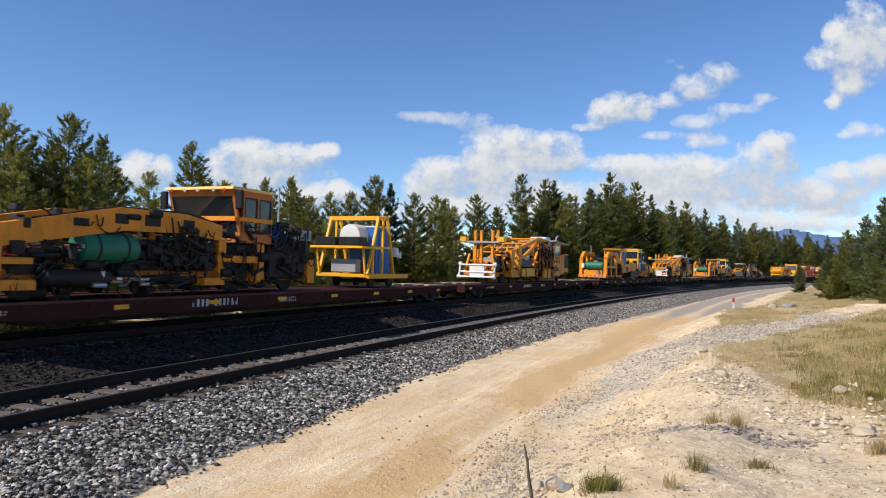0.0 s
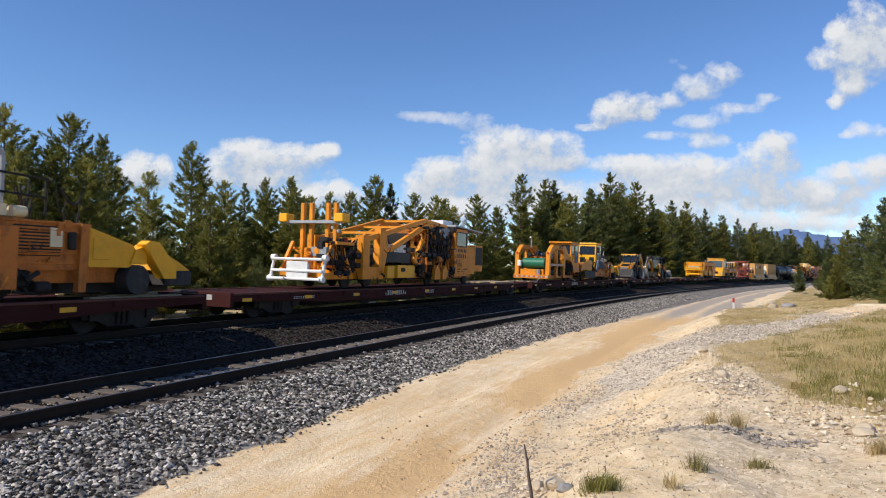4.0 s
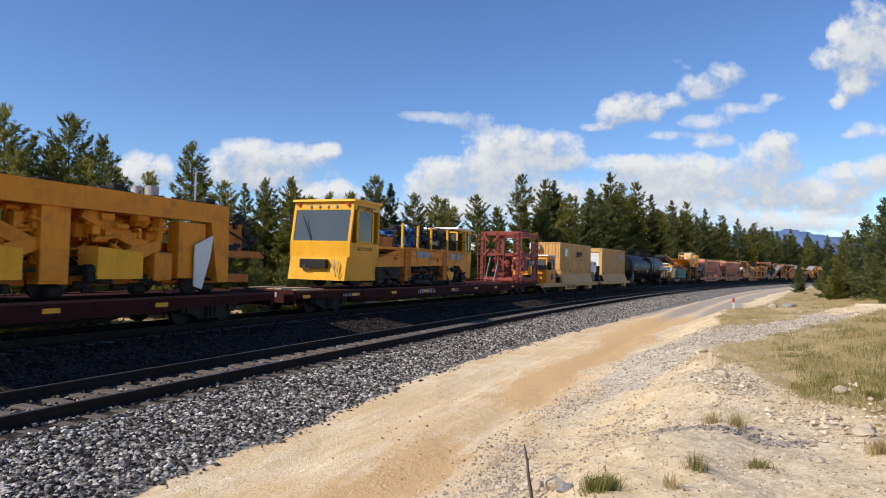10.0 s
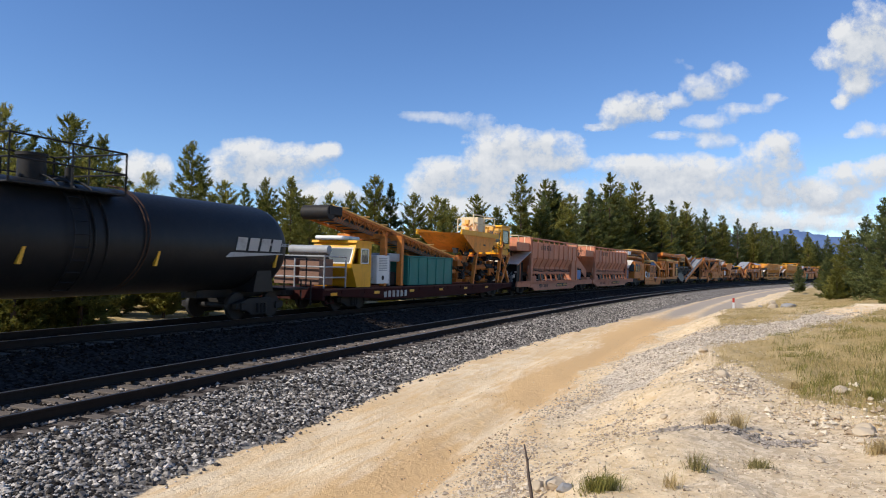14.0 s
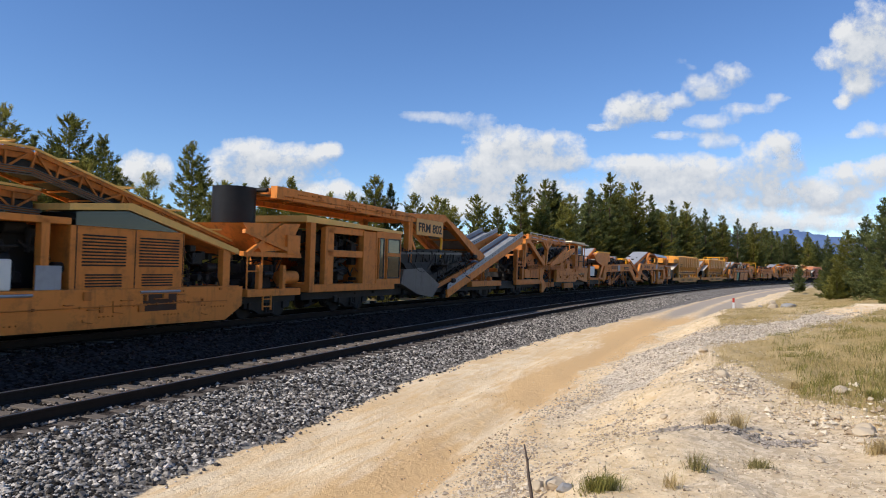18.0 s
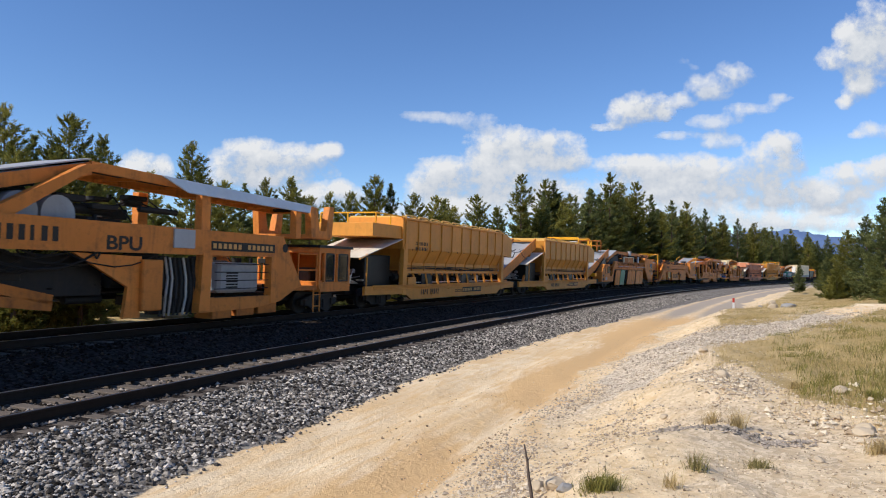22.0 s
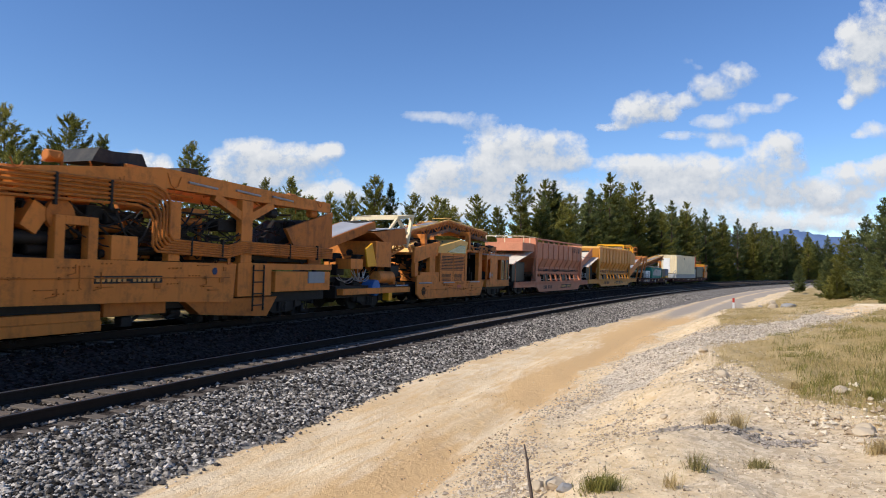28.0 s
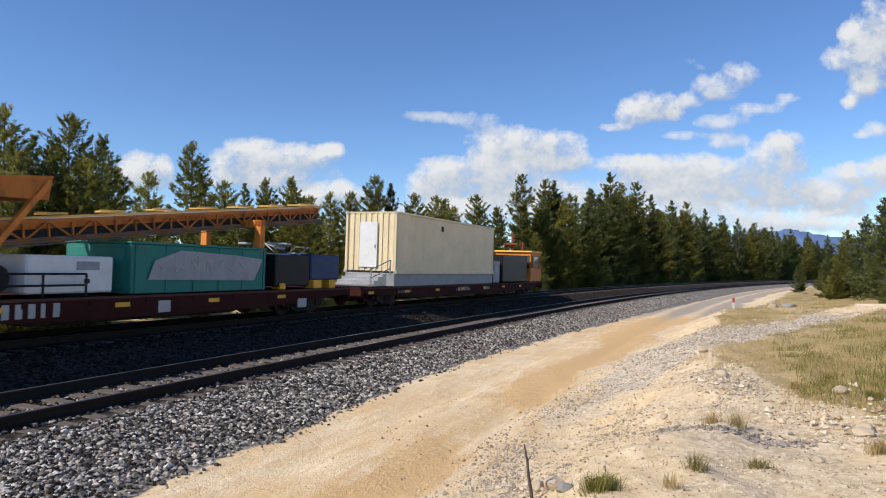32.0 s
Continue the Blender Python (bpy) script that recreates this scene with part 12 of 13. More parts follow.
def louvre_car():
    e = car_base("power_car", 545.5, 558.6, "yellow power car with gabled louvre house and rear cab", "work car", bogies=(547.6, 556.4))
    part("skirt", Shape().prism([(545.8, 1.35), (545.8, 0.5), (546.2, 0.26), (553.5, 0.24), (554.0, 0.9), (554.0, 1.05), (548.0, 1.05), (548.0, 1.35)], -1.46, -1.38).prism([(545.8, 1.35), (546.2, 0.26), (553.5, 0.24), (554.0, 0.9), (554.0, 1.05)], 1.38, 1.46), OCHRE, e, "deep yellow skirt")
    part("engine_house", Shape().box(548.3, 551.4, -1.4, 1.4, 1.02, 2.45), OCHRE, e)
    # the hood's sunlit tone is put into its pale colour
    part("gable", Shape().prism([(548.0, 2.45), (548.1, 2.75), (550.9, 3.2), (551.7, 3.1), (551.6, 2.95), (551.4, 2.45)], -1.44, 1.44), BOWS, e, "pale sloping gable hood")
    part("gable_window", Shape().prism([(549.0, 2.5), (551.3, 2.5), (551.3, 2.9), (550.6, 2.9)], -1.46, -1.44), DARKGLASS, e)
    for a, b in ((548.5, 549.8), (550.0, 551.2)):
        louvre(e, a, b, 1.6, 2.35, -1.4)
        louvre(e, a + 0.05, b - 0.2, 1.08, 1.45, -1.4, rows=6)
    part("sloped_roof", Shape().prism([(545.6, 2.6), (548.3, 3.0), (548.3, 2.45), (545.6, 1.9)], -1.4, -1.3).box(545.7, 548.3, -1.3, 1.3, 2.3, 2.4), OCHRE, e)
    part("posts", Shape().box(545.7, 546.0, -1.4, -1.2, 1.3, 2.3).box(547.2, 547.8, -1.4, -1.2, 1.0, 2.4).box(551.4, 551.7, -1.4, -1.2, 1.0, 2.7).box(553.3, 553.8, -1.42, -1.2, 1.0, 2.7).box(551.4, 553.9, -1.42, 1.4, 2.58, 2.72), OCHRE, e)
    part("bay", Shape().box(546.2, 548.2, -1.42, -1.0, 1.05, 1.5), OCHRE, e)
    for x in (548.32, 549.9, 551.35):
        part("panel_seam", Shape().box(x - 0.012, x + 0.012, -1.412, -1.398, 1.06, 2.44, 0.003), GREASE, e)
    # black block put in for the darkness inside this bay
    part("dark_room", Shape().box(551.5, 553.6, -0.6, 1.0, 1.05, 2.55), GREASE, e)
    part("round_mark", Shape().turned([((546.5, -1.46, 0.62), 0.2), ((546.5, -1.468, 0.62), 0.2)], 20), RUSTED, e, "faded round mark")
    fittings(e, 546.2, 553.4, 0.35, 1.0, -1.46, 26, 905)
    fittings(e, 551.5, 557.5, 2.5, 2.72, -1.44, 18, 906)
    rigging(e, 545.9, 557.8, 2.75, 3.1, -1.0, 90, 907)
    rigging(e, 545.9, 548.2, 1.5, 2.3, -1.2, 30, 908)
    rigging(e, 545.8, 558.4, -0.1, 0.3, -1.0, 60, 909)
    clutter(e, 545.9, 548.2, -0.9, 1.0, 1.0, 2.3, 26, 77)
    clutter(e, 551.6, 553.4, -1.0, 1.0, 1.0, 2.5, 30, 78)
    for a in (546.0, 548.6, 552.0):
        part("tube_lamp", Shape().rod((a, -1.48, 1.0), (a + 1.3, -1.48, 1.0), 0.03, 8), STEEL, e)
    part("notices", Shape().box(550.3, 550.8, -1.47, -1.46, 0.72, 0.86), REDREF, e)
    c = cab(e, 554.6, 558.4, 0.68, 2.5, OCHRE, roof=GREY, sill=0.2, ya=-1.4, yb=1.4, side_windows=((0.62, 0.78), (0.82, 0.96)), front=False, label="yellow rear cab with glazed end")
    louvre(c, 555.2, 556.1, 1.9, 2.1, -1.4, rows=4)
    part("door", Shape().box(555.1, 556.3, -1.42, -1.4, 0.75, 2.35), OCHRE, c)
    part("notices", Shape().rod((555.4, -1.42, 1.35), (555.4, -1.43, 1.35), 0.08, 12).box(555.0, 555.15, -1.43, -1.42, 1.2, 1.5), LETTER, c)
    # gap is filled with a black block in place of its shade
    part("dark_gap", Shape().box(554.0, 554.6, -1.0, 1.0, 0.8, 2.5), GREASE, e)
    return e


louvre_car()
lattice_conveyor([(545.4, 3.15), (551.0, 4.2), (556.6, 3.85)], "bent lattice conveyor over the power car", legs=((547.0, 2.4, 3.3), (552.4, 2.7, 3.7)))
e = rider("lattice_conveyor", 545.1, "pale yellow triangular conveyor support frame", "conveyor frame")
tri = Shape()
for y in (-1.1, 1.1):
    tri.beam((544.3, y, 3.85), (545.9, y, 4.05), 0.14).beam((544.4, y, 3.85), (545.3, y, 3.2), 0.12).beam((545.8, y, 4.0), (545.3, y, 2.6), 0.14).beam((543.6, y, 3.2), (544.4, y, 3.85), 0.1)
for x, z in ((544.4, 3.85), (545.8, 4.03)):
    tri.beam((x, -1.1, z), (x, 1.1, z), 0.14)
part("frame", tri, CREAM, e)
e2 = rider("discharge_belt", 554.6, "dark discharge belt under the roof conveyor", "conveyor")
belt(e2, [(550.9, 3.0), (557.6, 3.05)], 1.5, AMBER, RUBBER, depth=0.3)
part("stand", Shape().box(552.0, 552.2, -0.8, 0.8, 2.7, 2.9).box(555.6, 555.8, -0.8, 0.8, 2.55, 2.9), AMBER, e2)

hopper(563.5, 574.9, PINK, "faded salmon ballast hopper wagon with a pale awning", tarp=(558.9, 562.6), car=(559.4, 577.2), number_at=(572.6 - 0.4, 3.12), low=(0.16, 0.88))
k = chute_conveyor(574.8, 1.35, 580.4, 3.5, PINK, "salmon transfer conveyor with pale belt sheet", shade=TARP)
hopper(580.8, 592.7, HOPPER, "yellow ballast hopper wagon with a safety cage at the rear", front_box=False, tarp=(577.2, 580.4), cage=(590.0, 594.4), tail=595.4, car=(577.4, 596.0))
k = chute_conveyor(594.2, 1.3, 600.4, 3.3, OCHRE, "yellow end transfer conveyor with a railed stair", shade=SILVER)
stairs(k, 595.0, 2.4, 597.4, 3.45, AMBER)
part("end_chute", Shape().prism([(599.6, 2.95), (602.2, 3.0), (602.3, 3.55), (600.2, 3.3)], -1.1, 1.1), AMBER, k)
part("prop_frame", Shape().beam((599.0, -1.1, 0.95), (600.6, -1.1, 3.0), 0.16).beam((601.0, -1.1, 1.9), (602.2, -1.1, 3.4), 0.12).beam((599.0, 1.1, 0.95), (600.6, 1.1, 3.0), 0.16), OCHRE, k)

# tail of the train
flatcar(597.0, 614.4, "dark red flat car with generators under a long conveyor", number=False, deck=0.9, group="flat cars", low=0.38)
tail_car = [o for o, _ in RIDERS][-1]
bars("road_number", tail_car, LETTER, 599.6, 0.5, -1.404, 0.3, 10, 0.28, gaps=(4,), label="white road number bars")
part("sign_board", Shape().box(605.0, 605.4, -1.43, -1.40, 0.45, 0.75).box(611.0, 611.5, -1.43, -1.40, 0.3, 0.6), LETTER, tail_car)
lattice_conveyor([(600.2, 2.35), (613.4, 3.85)], "long lattice conveyor over the tail flat car", legs=((609.2, 0.95, 3.1),))
gs = rider("generator_set", 602.7, "white generator housing on the tail flat car", "generator")
part("housing", Shape().box(601.7, 603.9, -1.1, 0.9, 0.98, 1.82, 0.04), WHITE, gs)
part("panel", Shape().box(602.9, 603.5, -1.115, -1.1, 1.5, 1.7), GREY, gs)
part("latch", Shape().box(603.1, 603.25, -1.12, -1.1, 1.2, 1.3), INK, gs)
rl = Shape()
railing(rl, [(600.9, -1.3, 0.92), (603.0, -1.3, 0.92)], 0.5)
part("guard_rail", rl, GREASE, gs)
part("drive", Shape().rod((601.2, -0.9, 1.3), (601.2, 0.8, 1.3), 0.3, 16), BLACK, gs)
green_box(604.3, 609.5, 0.92, 2.16, TEAL, "green equipment container with a painted grey patch", scrawl=True)
bx = rider("fuel_cabinet", 611.8, "dark blue and black fuel cabinets with orange legs", "cabinet")
part("body", Shape().box(610.1, 612.0, -1.1, 1.0, 1.0, 2.05, 0.04), BLACK, bx)
part("cabinet", Shape().box(612.1, 613.9, -1.1, 1.0, 1.2, 2.1, 0.04), NAVY, bx)
part("legs", Shape().box(612.2, 612.7, -1.15, -0.8, 0.9, 1.2).box(613.2, 613.6, -1.15, -0.8, 0.9, 1.2).box(610.3, 610.6, -1.15, -0.8, 0.9, 1.1), ORANGE, bx)
clutter(bx, 610.2, 613.0, -0.8, 0.8, 2.0, 2.5, 14, 81, STEEL)
flatcar(615.2, 639.4, "dark red flat car at the train's end with a white container", number=True, deck=0.86, group="flat cars", low=0.36)
wc = container(618.0, 629.9, 1.42, 4.12, "cream container with a personnel door on the last flat car", mat=CREAM, door="man", side="plain", half=1.3, endmat=CREAM)
part("vent", Shape().box(622.6, 622.85, -1.30, -1.28, 3.5, 3.75), GREASE, wc)
part("base_skirt", Shape().box(618.0, 629.9, -1.25, 1.25, 0.87, 1.42), GREY, wc, "dark grey base skirt")
st = rider("access_stair", 616.6, "silver railed access steps before the container", "stair")
sh = Shape()
for i in range(4):
    sh.box(616.0 + i * 0.35, 616.35 + i * 0.35, -1.2, 0.6, 0.9, 1.0 + i * 0.14)
railing(sh, [(616.0, -1.25, 0.9), (617.6, -1.25, 1.3)], 0.7)
part("steps", sh, STEEL, st)
eb = rider("engine_crate", 634.2, "grey and black equipment crates on the deck", "crate")
part("crate", Shape().box(630.4, 631.4, -1.1, 1.0, 0.88, 2.2, 0.03), GREY, eb)
part("block", Shape().box(631.8, 636.4, -1.15, 1.1, 0.9, 2.6, 0.04), BLACK, eb, "dark equipment housing")
part("window_box", Shape().box(630.6, 631.0, -1.13, -1.1, 1.5, 1.9), LETTER, eb)
lc = rider("end_cab", 637.8, "small yellow cab with a mast at the train's end", "operator cab")
cab(lc, 636.7, 638.9, 0.9, 2.9, OCHRE, roof=BRIGHT, sill=0.45, ya=-1.3, yb=1.3, side_windows=((0.2, 0.8),), label="yellow cab shell")
part("mast", Shape().box(637.2, 637.35, 0.2, 0.35, 2.9, 4.2).box(636.9, 637.6, -0.2, 0.8, 3.4, 3.5).rod((637.2, -0.5, 2.95), (637.2, -0.5, 3.6), 0.06, 8), OXIDE, lc)


# ---- grass, stones and small things on the near bank ----
def blade_material(name, lo, hi):
    m, n, l, b = nodes_of(name)
    r = n.new("ShaderNodeNewGeometry").outputs["Random Per Island"]
    l.new(blend(n, l, r, lo, hi), b.inputs["Base Color"])
    b.inputs["Roughness"].default_value = 0.75
    b.inputs["Specular IOR Level"].default_value = 0.2
    return m


DRY = blade_material("dry_grass", (0.26, 0.18, 0.07), (0.56, 0.42, 0.20))
FRESH = blade_material("green_grass", (0.09, 0.09, 0.02), (0.27, 0.235, 0.055))
WEED = blade_material("green_weeds", (0.09, 0.09, 0.02), (0.30, 0.25, 0.07))
SAGE = blade_material("grey_green_grass", (0.14, 0.12, 0.04), (0.36, 0.29, 0.12))


def blades(pts, seed, tall, wide, lean=0.5, per=1, spread=0.0):
    """Vertices and faces of bent grass blades at (s, off) places."""
    rng = np.random.default_rng(seed)
    s = np.repeat(pts[:, 0], per) + rng.normal(0, 1, len(pts) * per) * spread
    off = np.repeat(pts[:, 1], per) + rng.normal(0, 1, len(pts) * per) * spread
    n = len(s)
    th = np.interp(s, _g, _th)
    P = np.stack([np.interp(s, _g, _x) - np.cos(th) * off, np.interp(s, _g, _y) + np.sin(th) * off, land(s, off) - 0.01], -1)
    a = rng.uniform(0, 6.283, n)
    d = np.stack([np.cos(a), np.sin(a), 0 * a], -1)
    w = np.stack([-np.sin(a + 0.8), np.cos(a + 0.8), 0 * a], -1) * (wide * rng.uniform(0.6, 1.3, n))[:, None]
    h = tall * rng.uniform(0.45, 1.25, n)
    k = rng.uniform(0.1, 1.0, n) * lean
    up = np.array([0, 0, 1.0])
    mid = P + up * (h * 0.6)[:, None] + d * (h * k * 0.35)[:, None]
    tip = P + up * (h * (1 - 0.3 * k))[:, None] + d * (h * k)[:, None]
    V = np.stack([P - w, P + w, mid + w * 0.7, mid - w * 0.7, tip], 1).reshape(-1, 3)
    base = 5 * np.arange(n)[:, None]
    F = [tuple(r) for r in (base + np.array([0, 1, 2, 3])).tolist()] + [tuple(r) for r in (base + np.array([3, 2, 4])).tolist()]
    return V.tolist(), F


def turf(name, label, material, pts, seed, tall, wide, lean=0.5, per=1, spread=0.0, kind="stuff", category="grass", group=""):
    v, f = blades(pts, seed, tall, wide, lean, per, spread)
    me = bpy.data.meshes.new(name)
    me.from_pydata(v, [], f)
    me.materials.append(material)
    ob = new(name, me)
    return tagged(ob, label, category, group, kind) if kind else tagged(ob, label, category, group)


def field(seed, n, sa, sb, oa, ob_, power=1.3, patch=0.0, scale=0.6, gap=True):
    """Random places on the bank, thinned to patches and kept off the bare gravel strip."""
    rng = np.random.default_rng(seed)
    s = sa + (sb - sa) * rng.uniform(0, 1, n) ** power
    off = rng.uniform(oa, ob_, n)
    keep = 0.7 * lattice(s * scale, off * scale * 1.6, seed) + 0.5 * lattice(s * scale * 3.1, off * scale * 3.7, seed + 1) + rng.uniform(-0.5, 0.5, n) > patch
    if gap:
        keep &= (gravel_strip(s, off) > 2.5 + rng.normal(0, 0.4, n)) & (off < grass_edge(s) + 0.35 * lattice(s * 1.3, off * 1.3, 9) - 0.2 + rng.exponential(0.22, n))
        keep &= s ** 2 + (off + 9.54) ** 2 > 12
    return np.stack([s[keep], off[keep]], -1)


turf("dry_grass", "thin dry straw-coloured grass on the bank", DRY, field(61, 17000, 8.2, 46, -18, -8.8, 1.3, 0.0), 1, 0.14, 0.0022, 1.0, 6, 0.07)
turf("bank_grass", "grey-green short grass on the bank", SAGE, field(62, 13000, 9.5, 60, -22, -9.2, 1.3, 0.2), 2, 0.10, 0.0025, 1.0, 6, 0.08)
turf("green_grass", "fresh green grass patches on the bank", FRESH, field(63, 9000, 9.8, 34, -17, -10.6, 1.2, 0.3), 3, 0.14, 0.003, 0.9, 8, 0.06)
turf("green_clumps", "dense green weed clumps at the rocky edge of the bank", WEED, field(67, 420, 9.8, 17.0, -14.5, -10.6, 1.0, 0.2, 1.5, gap=False), 8, 0.15, 0.004, 1.3, 42, 0.13)
turf("sparse_straw", "sparse straw stalks on bare ground", DRY, field(64, 420, 4.5, 16, -13, -7.8, 1.2, 0.0, 1.2, gap=False), 4, 0.09, 0.002, 1.1, 9, 0.05)
turf("trackside_grass", "green and straw grass beyond the far track", SAGE, np.concatenate([field(65, 6000, 4, 90, 7.9, 13.0, 1.3, -0.2, gap=False)]), 5, 0.26, 0.012, 0.9, 4, 0.1)
turf("trackside_green_grass", "fresh green grass beyond the far track", FRESH, field(66, 4000, 4, 90, 8.2, 13.0, 1.3, -0.2, gap=False), 6, 0.24, 0.012, 0.9, 4, 0.1)
for s, off, tall, n, mat, label in ((5.6, -8.72, 0.15, 420, FRESH, "dense bright green grass tuft on bare dirt"), (6.15, -9.42, 0.16, 80, SAGE, "spiky grey-green grass tuft"), (6.6, -9.9, 0.10, 160, SAGE, "low green grass tuft"), (8.1, -9.75, 0.24, 110, DRY, "tall dry straw tuft"), (8.6, -9.5, 0.2, 90, DRY, "tall dry straw tuft"), (7.2, -10.9, 0.16, 150, DRY, "wide dry straw tuft"), (6.6, -11.0, 0.14, 120, DRY, "wide dry straw tuft"), (9.4, -11.6, 0.15, 200, FRESH, "fresh green grass tuft"), (10.3, -11.4, 0.15, 220, FRESH, "fresh green grass tuft"), (5.7, -9.25, 0.16, 40, DRY, "small dry grass tuft"), (11.2, -10.6, 0.16, 160, DRY, "dry straw tuft at the grass edge")):
    turf("grass_tuft", label, mat, np.array([[s, off]]), int(s * 100), tall, 0.0026, 1.2, int(n * 1.7), 0.035 + 0.00008 * n, group="grass tufts")


def cluster(spots):
    def pick(rng, n):
        k = rng.integers(0, len(spots), n)
        c = np.array(spots)[k]
        return c[:, 0] + rng.normal(0, 1, n) * c[:, 2], c[:, 1] + rng.normal(0, 1, n) * c[:, 3]
    return pick


stones("gravel_spill", "dark grey gravel spilled in a strip on the dirt", 1000, cluster([(8.7, -9.1, 0.12, 0.12), (8.1, -9.35, 0.13, 0.14), (7.9, -9.65, 0.12, 0.14), (7.8, -9.95, 0.12, 0.14), (7.75, -10.25, 0.1, 0.12)]), (0.15, 0.13, 0.11), (0.46, 0.39, 0.32), 21, (0.008, 0.024))
stones("loose_stones", "grey stones scattered in patches on the bank", 7500, cluster([(9.3, -6.95, 0.5, 0.18), (8.0, -7.2, 0.5, 0.25), (12.8, -6.9, 0.9, 0.25), (14.1, -7.3, 1.0, 0.3), (10.2, -8.2, 0.8, 0.35), (6.6, -7.9, 0.3, 0.2), (6.0, -7.7, 0.3, 0.2), (15.5, -8.6, 1.2, 0.4), (20, -9.3, 1.6, 0.5), (22, -11, 1.3, 0.7), (12.5, -9.5, 0.7, 0.25), (11, -9.9, 0.6, 0.25)]), (0.24, 0.19, 0.145), (0.66, 0.56, 0.43), 22, (0.006, 0.022))
stones("bank_rocks", "white and tan broken rocks along the edge of the bank", 560, cluster([(10.6, -9.75, 0.45, 0.22), (11.4, -9.85, 0.4, 0.2), (12.4, -9.6, 0.4, 0.2), (9.3, -10.4, 0.45, 0.2), (8.6, -10.8, 0.35, 0.25), (8.1, -11.1, 0.3, 0.3), (9.4, -11.2, 0.5, 0.3), (10.4, -11.4, 0.5, 0.4)]), (0.34, 0.25, 0.16), (0.78, 0.67, 0.50), 24, (0.010, 0.038))
stones("fan_gravel", "pale grey crushed stone spread across the bank", 14000, cluster([(17.5, -7.9, 1.6, 0.5), (19.5, -8.8, 1.6, 0.5), (21.5, -9.6, 1.6, 0.5), (23, -10.6, 1.4, 0.5), (25, -11.8, 1.5, 0.6), (27, -12.8, 1.5, 0.6)]), (0.24, 0.19, 0.145), (0.74, 0.64, 0.51), 25, (0.006, 0.024))
stones("dirt_clods", "small dark clods along the road edge", 160, cluster([(10.8, -6.4, 0.8, 0.06), (9.6, -6.5, 0.5, 0.08), (12.5, -5.0, 1.5, 0.3), (9, -5.6, 1.0, 0.5)]), (0.20, 0.14, 0.09), (0.40, 0.29, 0.18), 23, (0.008, 0.02))


def boulder(s, off, r, flat, seed, material, label):
    rng = np.random.default_rng(seed)
    bm = bmesh.new()
    bmesh.ops.create_icosphere(bm, subdivisions=3, radius=1.0)
    a = rng.normal(0, 1, (11, 3))
    a /= np.linalg.norm(a, axis=1)[:, None]
    lim = rng.uniform(0.5, 0.85, 11)
    for v in bm.verts:
        c = np.array(v.co)
        for n, d in zip(a, lim):
            e = c @ n - d
            if e > 0:
                c = c - n * e * 0.85
        c = c * (1 + 0.04 * math.sin(c[0] * 7 + seed) * math.sin(c[1] * 6) + rng.normal(0, 0.02))
        v.co = Vector((c[0] * r, c[1] * r * 0.8, c[2] * r * flat))
    me = bpy.data.meshes.new("boulder")
    bm.to_mesh(me)
    bm.free()
    me.shade_flat()
    me.materials.append(material)
    ob = new("boulder", me)
    ob.matrix_world = Matrix.Translation(spot(s, off, float(land(s, off)) + r * flat * 0.35)) @ pose(0, 0, 0, 0, 0, seed * 37.0)
    tagged(ob, label, "rock", "rocks on the bank")


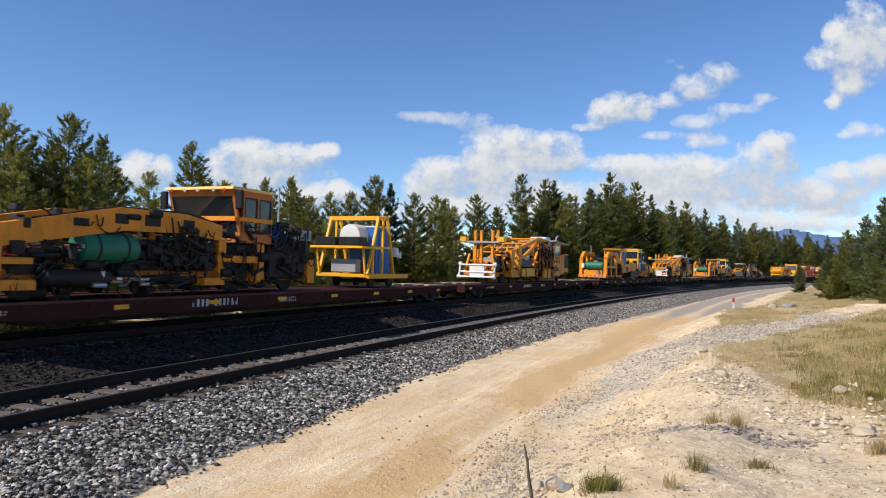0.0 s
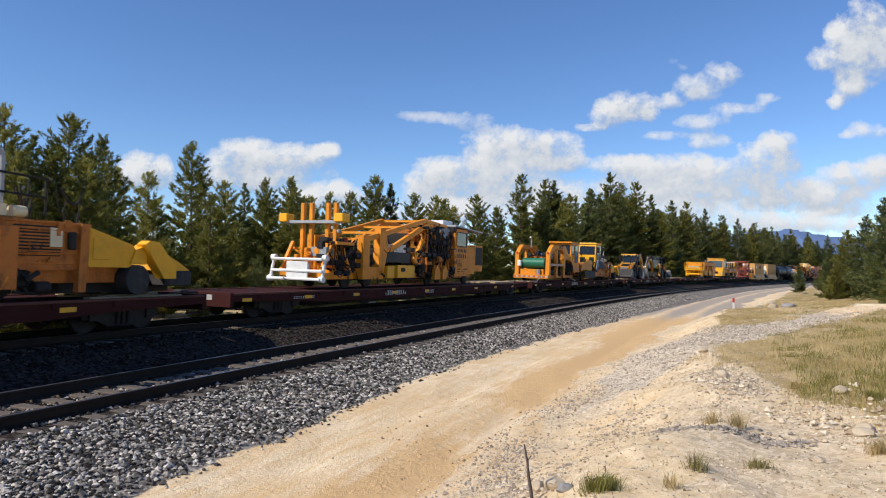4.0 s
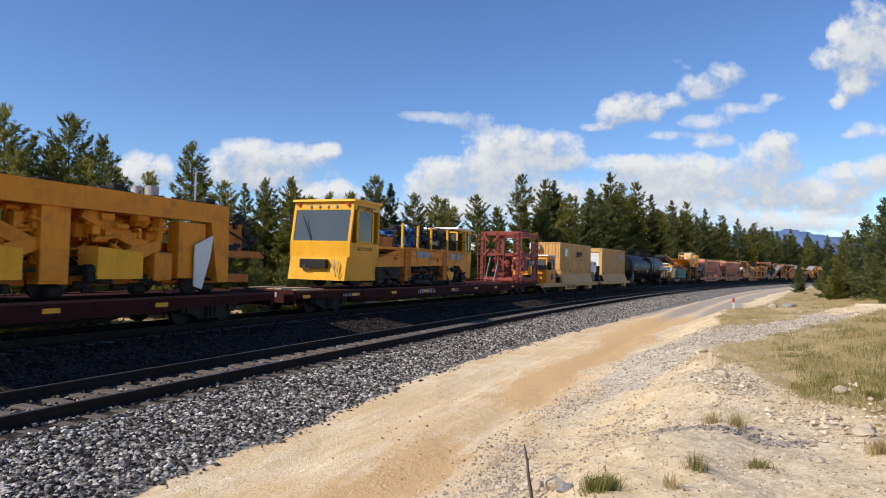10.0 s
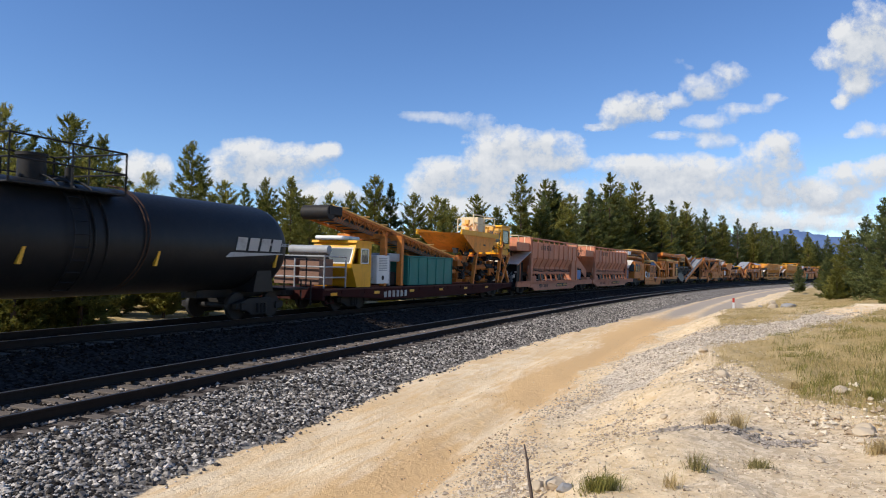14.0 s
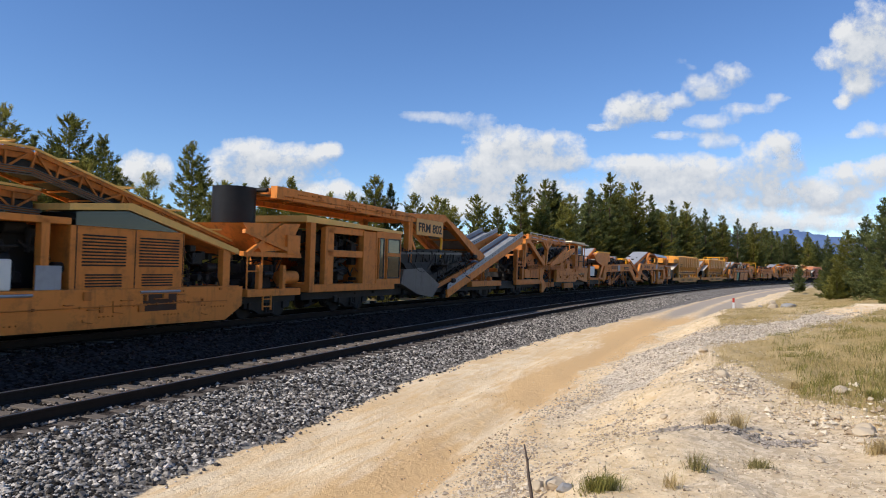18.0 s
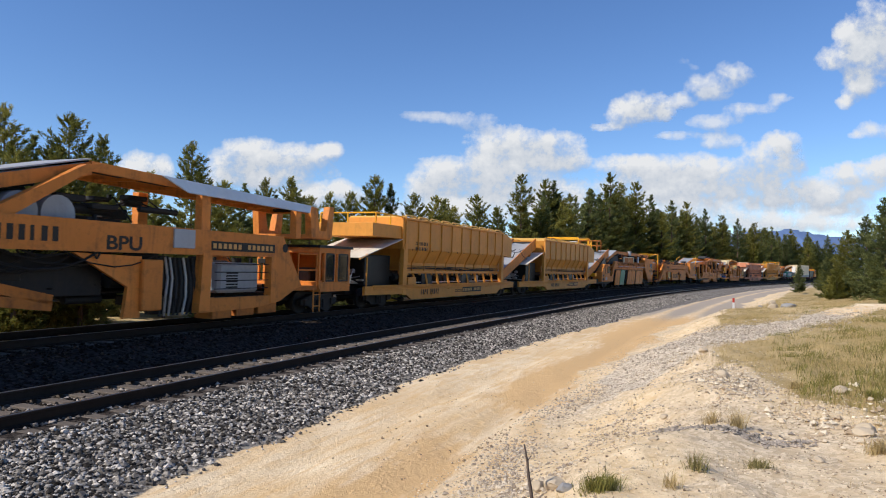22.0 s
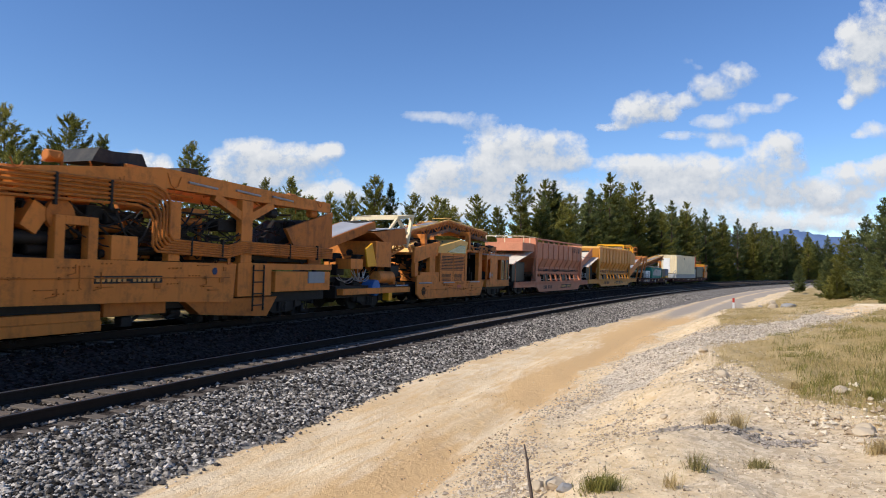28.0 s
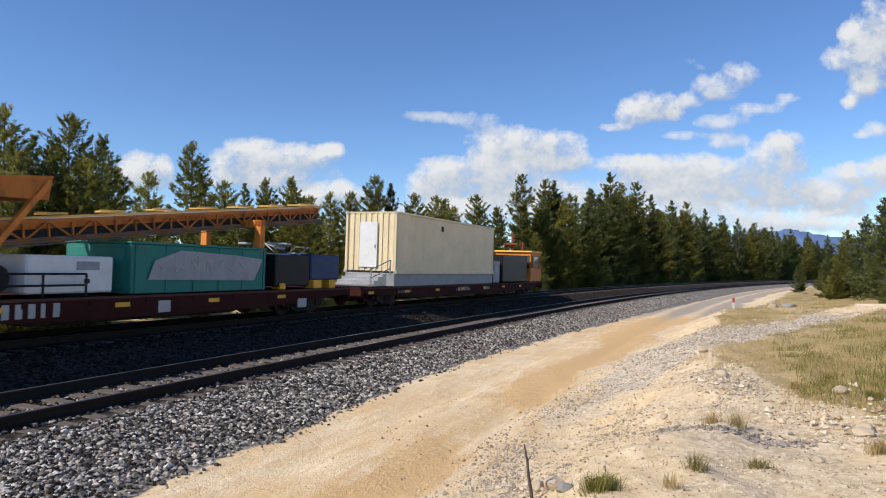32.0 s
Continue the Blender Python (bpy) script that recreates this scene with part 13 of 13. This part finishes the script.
PALE_ROCK = surface("pale_rock", (0.50, 0.40, 0.28), 0.9, dirt=0.25, dirt_rgb=(0.34, 0.27, 0.19), scale=4, bumps=0.6, streak=False)
GREY_ROCK = surface("grey_rock", (0.28, 0.27, 0.26), 0.9, dirt=0.3, dirt_rgb=(0.22, 0.2, 0.18), scale=4, bumps=0.6, streak=False)
for k, (s, off, r, flat, mat, label) in enumerate(((5.75, -8.4, 0.10, 0.5, GREY_ROCK, "flat grey rock half sunk in dirt"), (6.0, -8.12, 0.10, 0.6, PALE_ROCK, "tan rock beside the stick"), (5.95, -8.28, 0.12, 0.6, PALE_ROCK, "tan rock half sunk in dirt"), (35.4, -11.8, 0.34, 0.6, GREY_ROCK, "large grey boulder on the bank"), (36.2, -11.2, 0.28, 0.7, PALE_ROCK, "pale boulder on the bank"), (41.5, -11.2, 0.25, 0.7, PALE_ROCK, "pale boulder on the bank"), (43.4, -10.1, 0.22, 0.6, PALE_ROCK, "pale boulder on the bank"), (38.0, -10.6, 0.2, 0.6, GREY_ROCK, "grey boulder on the bank"), (7.9, -10.9, 0.1, 0.6, PALE_ROCK, "pale rock on the bank"), (8.3, -11.0, 0.13, 0.6, PALE_ROCK, "pale rock on the bank"), (7.6, -11.2, 0.14, 0.5, PALE_ROCK, "pale rock on the bank"), (10.9, -11.1, 0.16, 0.5, PALE_ROCK, "pale rock in the grass"), (12.1, -9.6, 0.12, 0.6, PALE_ROCK, "pale rock at the grass edge"), (7.1, -9.0, 0.06, 0.5, PALE_ROCK, "small pale stone on bare dirt"), (6.9, -10.4, 0.07, 0.5, PALE_ROCK, "small pale stone on bare dirt"), (9.9, -8.9, 0.08, 0.5, PALE_ROCK, "small pale stone on bare dirt"), (15.8, -9.2, 0.14, 0.5, PALE_ROCK, "pale rock on gravel"), (19.5, -8.6, 0.16, 0.5, PALE_ROCK, "pale rock on gravel"))):
    boulder(s, off, r, flat, k + 1, mat, label)

# weathered stick pushed into the ground
stick = tagged(new("stick"), "weathered dark dead stick standing in the dirt", "stick")
p0 = spot(5.75, -8.13, float(land(5.75, -8.13)) - 0.05)
stick.location = p0
side = Vector((0.98, -0.1, 0)).normalized()
path = [Vector((0, 0, 0)), Vector((0, 0, 0.12)) - side * 0.012, Vector((0, 0, 0.26)) - side * 0.035, Vector((0, 0, 0.38)) - side * 0.045, Vector((0, 0, 0.52)) - side * 0.072]
sh = Shape()
ns = 8
sh.loft([[c + Vector((math.cos(6.283 * i / ns), math.sin(6.283 * i / ns), 0)) * (0.016 - 0.0022 * j) * (1 + 0.15 * math.sin(i * 3 + j)) for i in range(ns)] for j, c in enumerate(path)])
DEADWOOD = surface("dead_wood", (0.12, 0.09, 0.075), 0.9, dirt=0.4, scale=8, bumps=0.8)
part("stem", sh, DEADWOOD, stick)
part("twig_stub", Shape().rod(path[3], path[3] + side * 0.035 + Vector((0, 0, 0.05)), 0.006, 6, 0.003), DEADWOOD, stick)

# survey stake beside the road
stake = tagged(new("survey_stake"), "white survey stake with a red painted top", "stake")
stake.location = spot(50.2, -8.8, float(land(50.2, -8.8)))
part("stake", Shape().box(-0.06, 0.06, -0.03, 0.03, -0.1, 0.55, 0.01), WHITE, stake)
part("stake_top", Shape().box(-0.065, 0.065, -0.035, 0.035, 0.55, 0.85, 0.01), RED, stake, "red painted top")


# ---- what moves ----
def motions():
    times = [0.5 * i for i in range(65)]
    for ob, at in RIDERS:
        walk(ob, [(t, rail_pose(at - SPEED * t)) for t in times])
    for ob, m, drift in CLOUDS:
        walk(ob, [(0.0, m @ pose(-drift / 2, 0, 0)), (16.0, m), (32.0, m @ pose(drift / 2, 0, 0))])


motions()
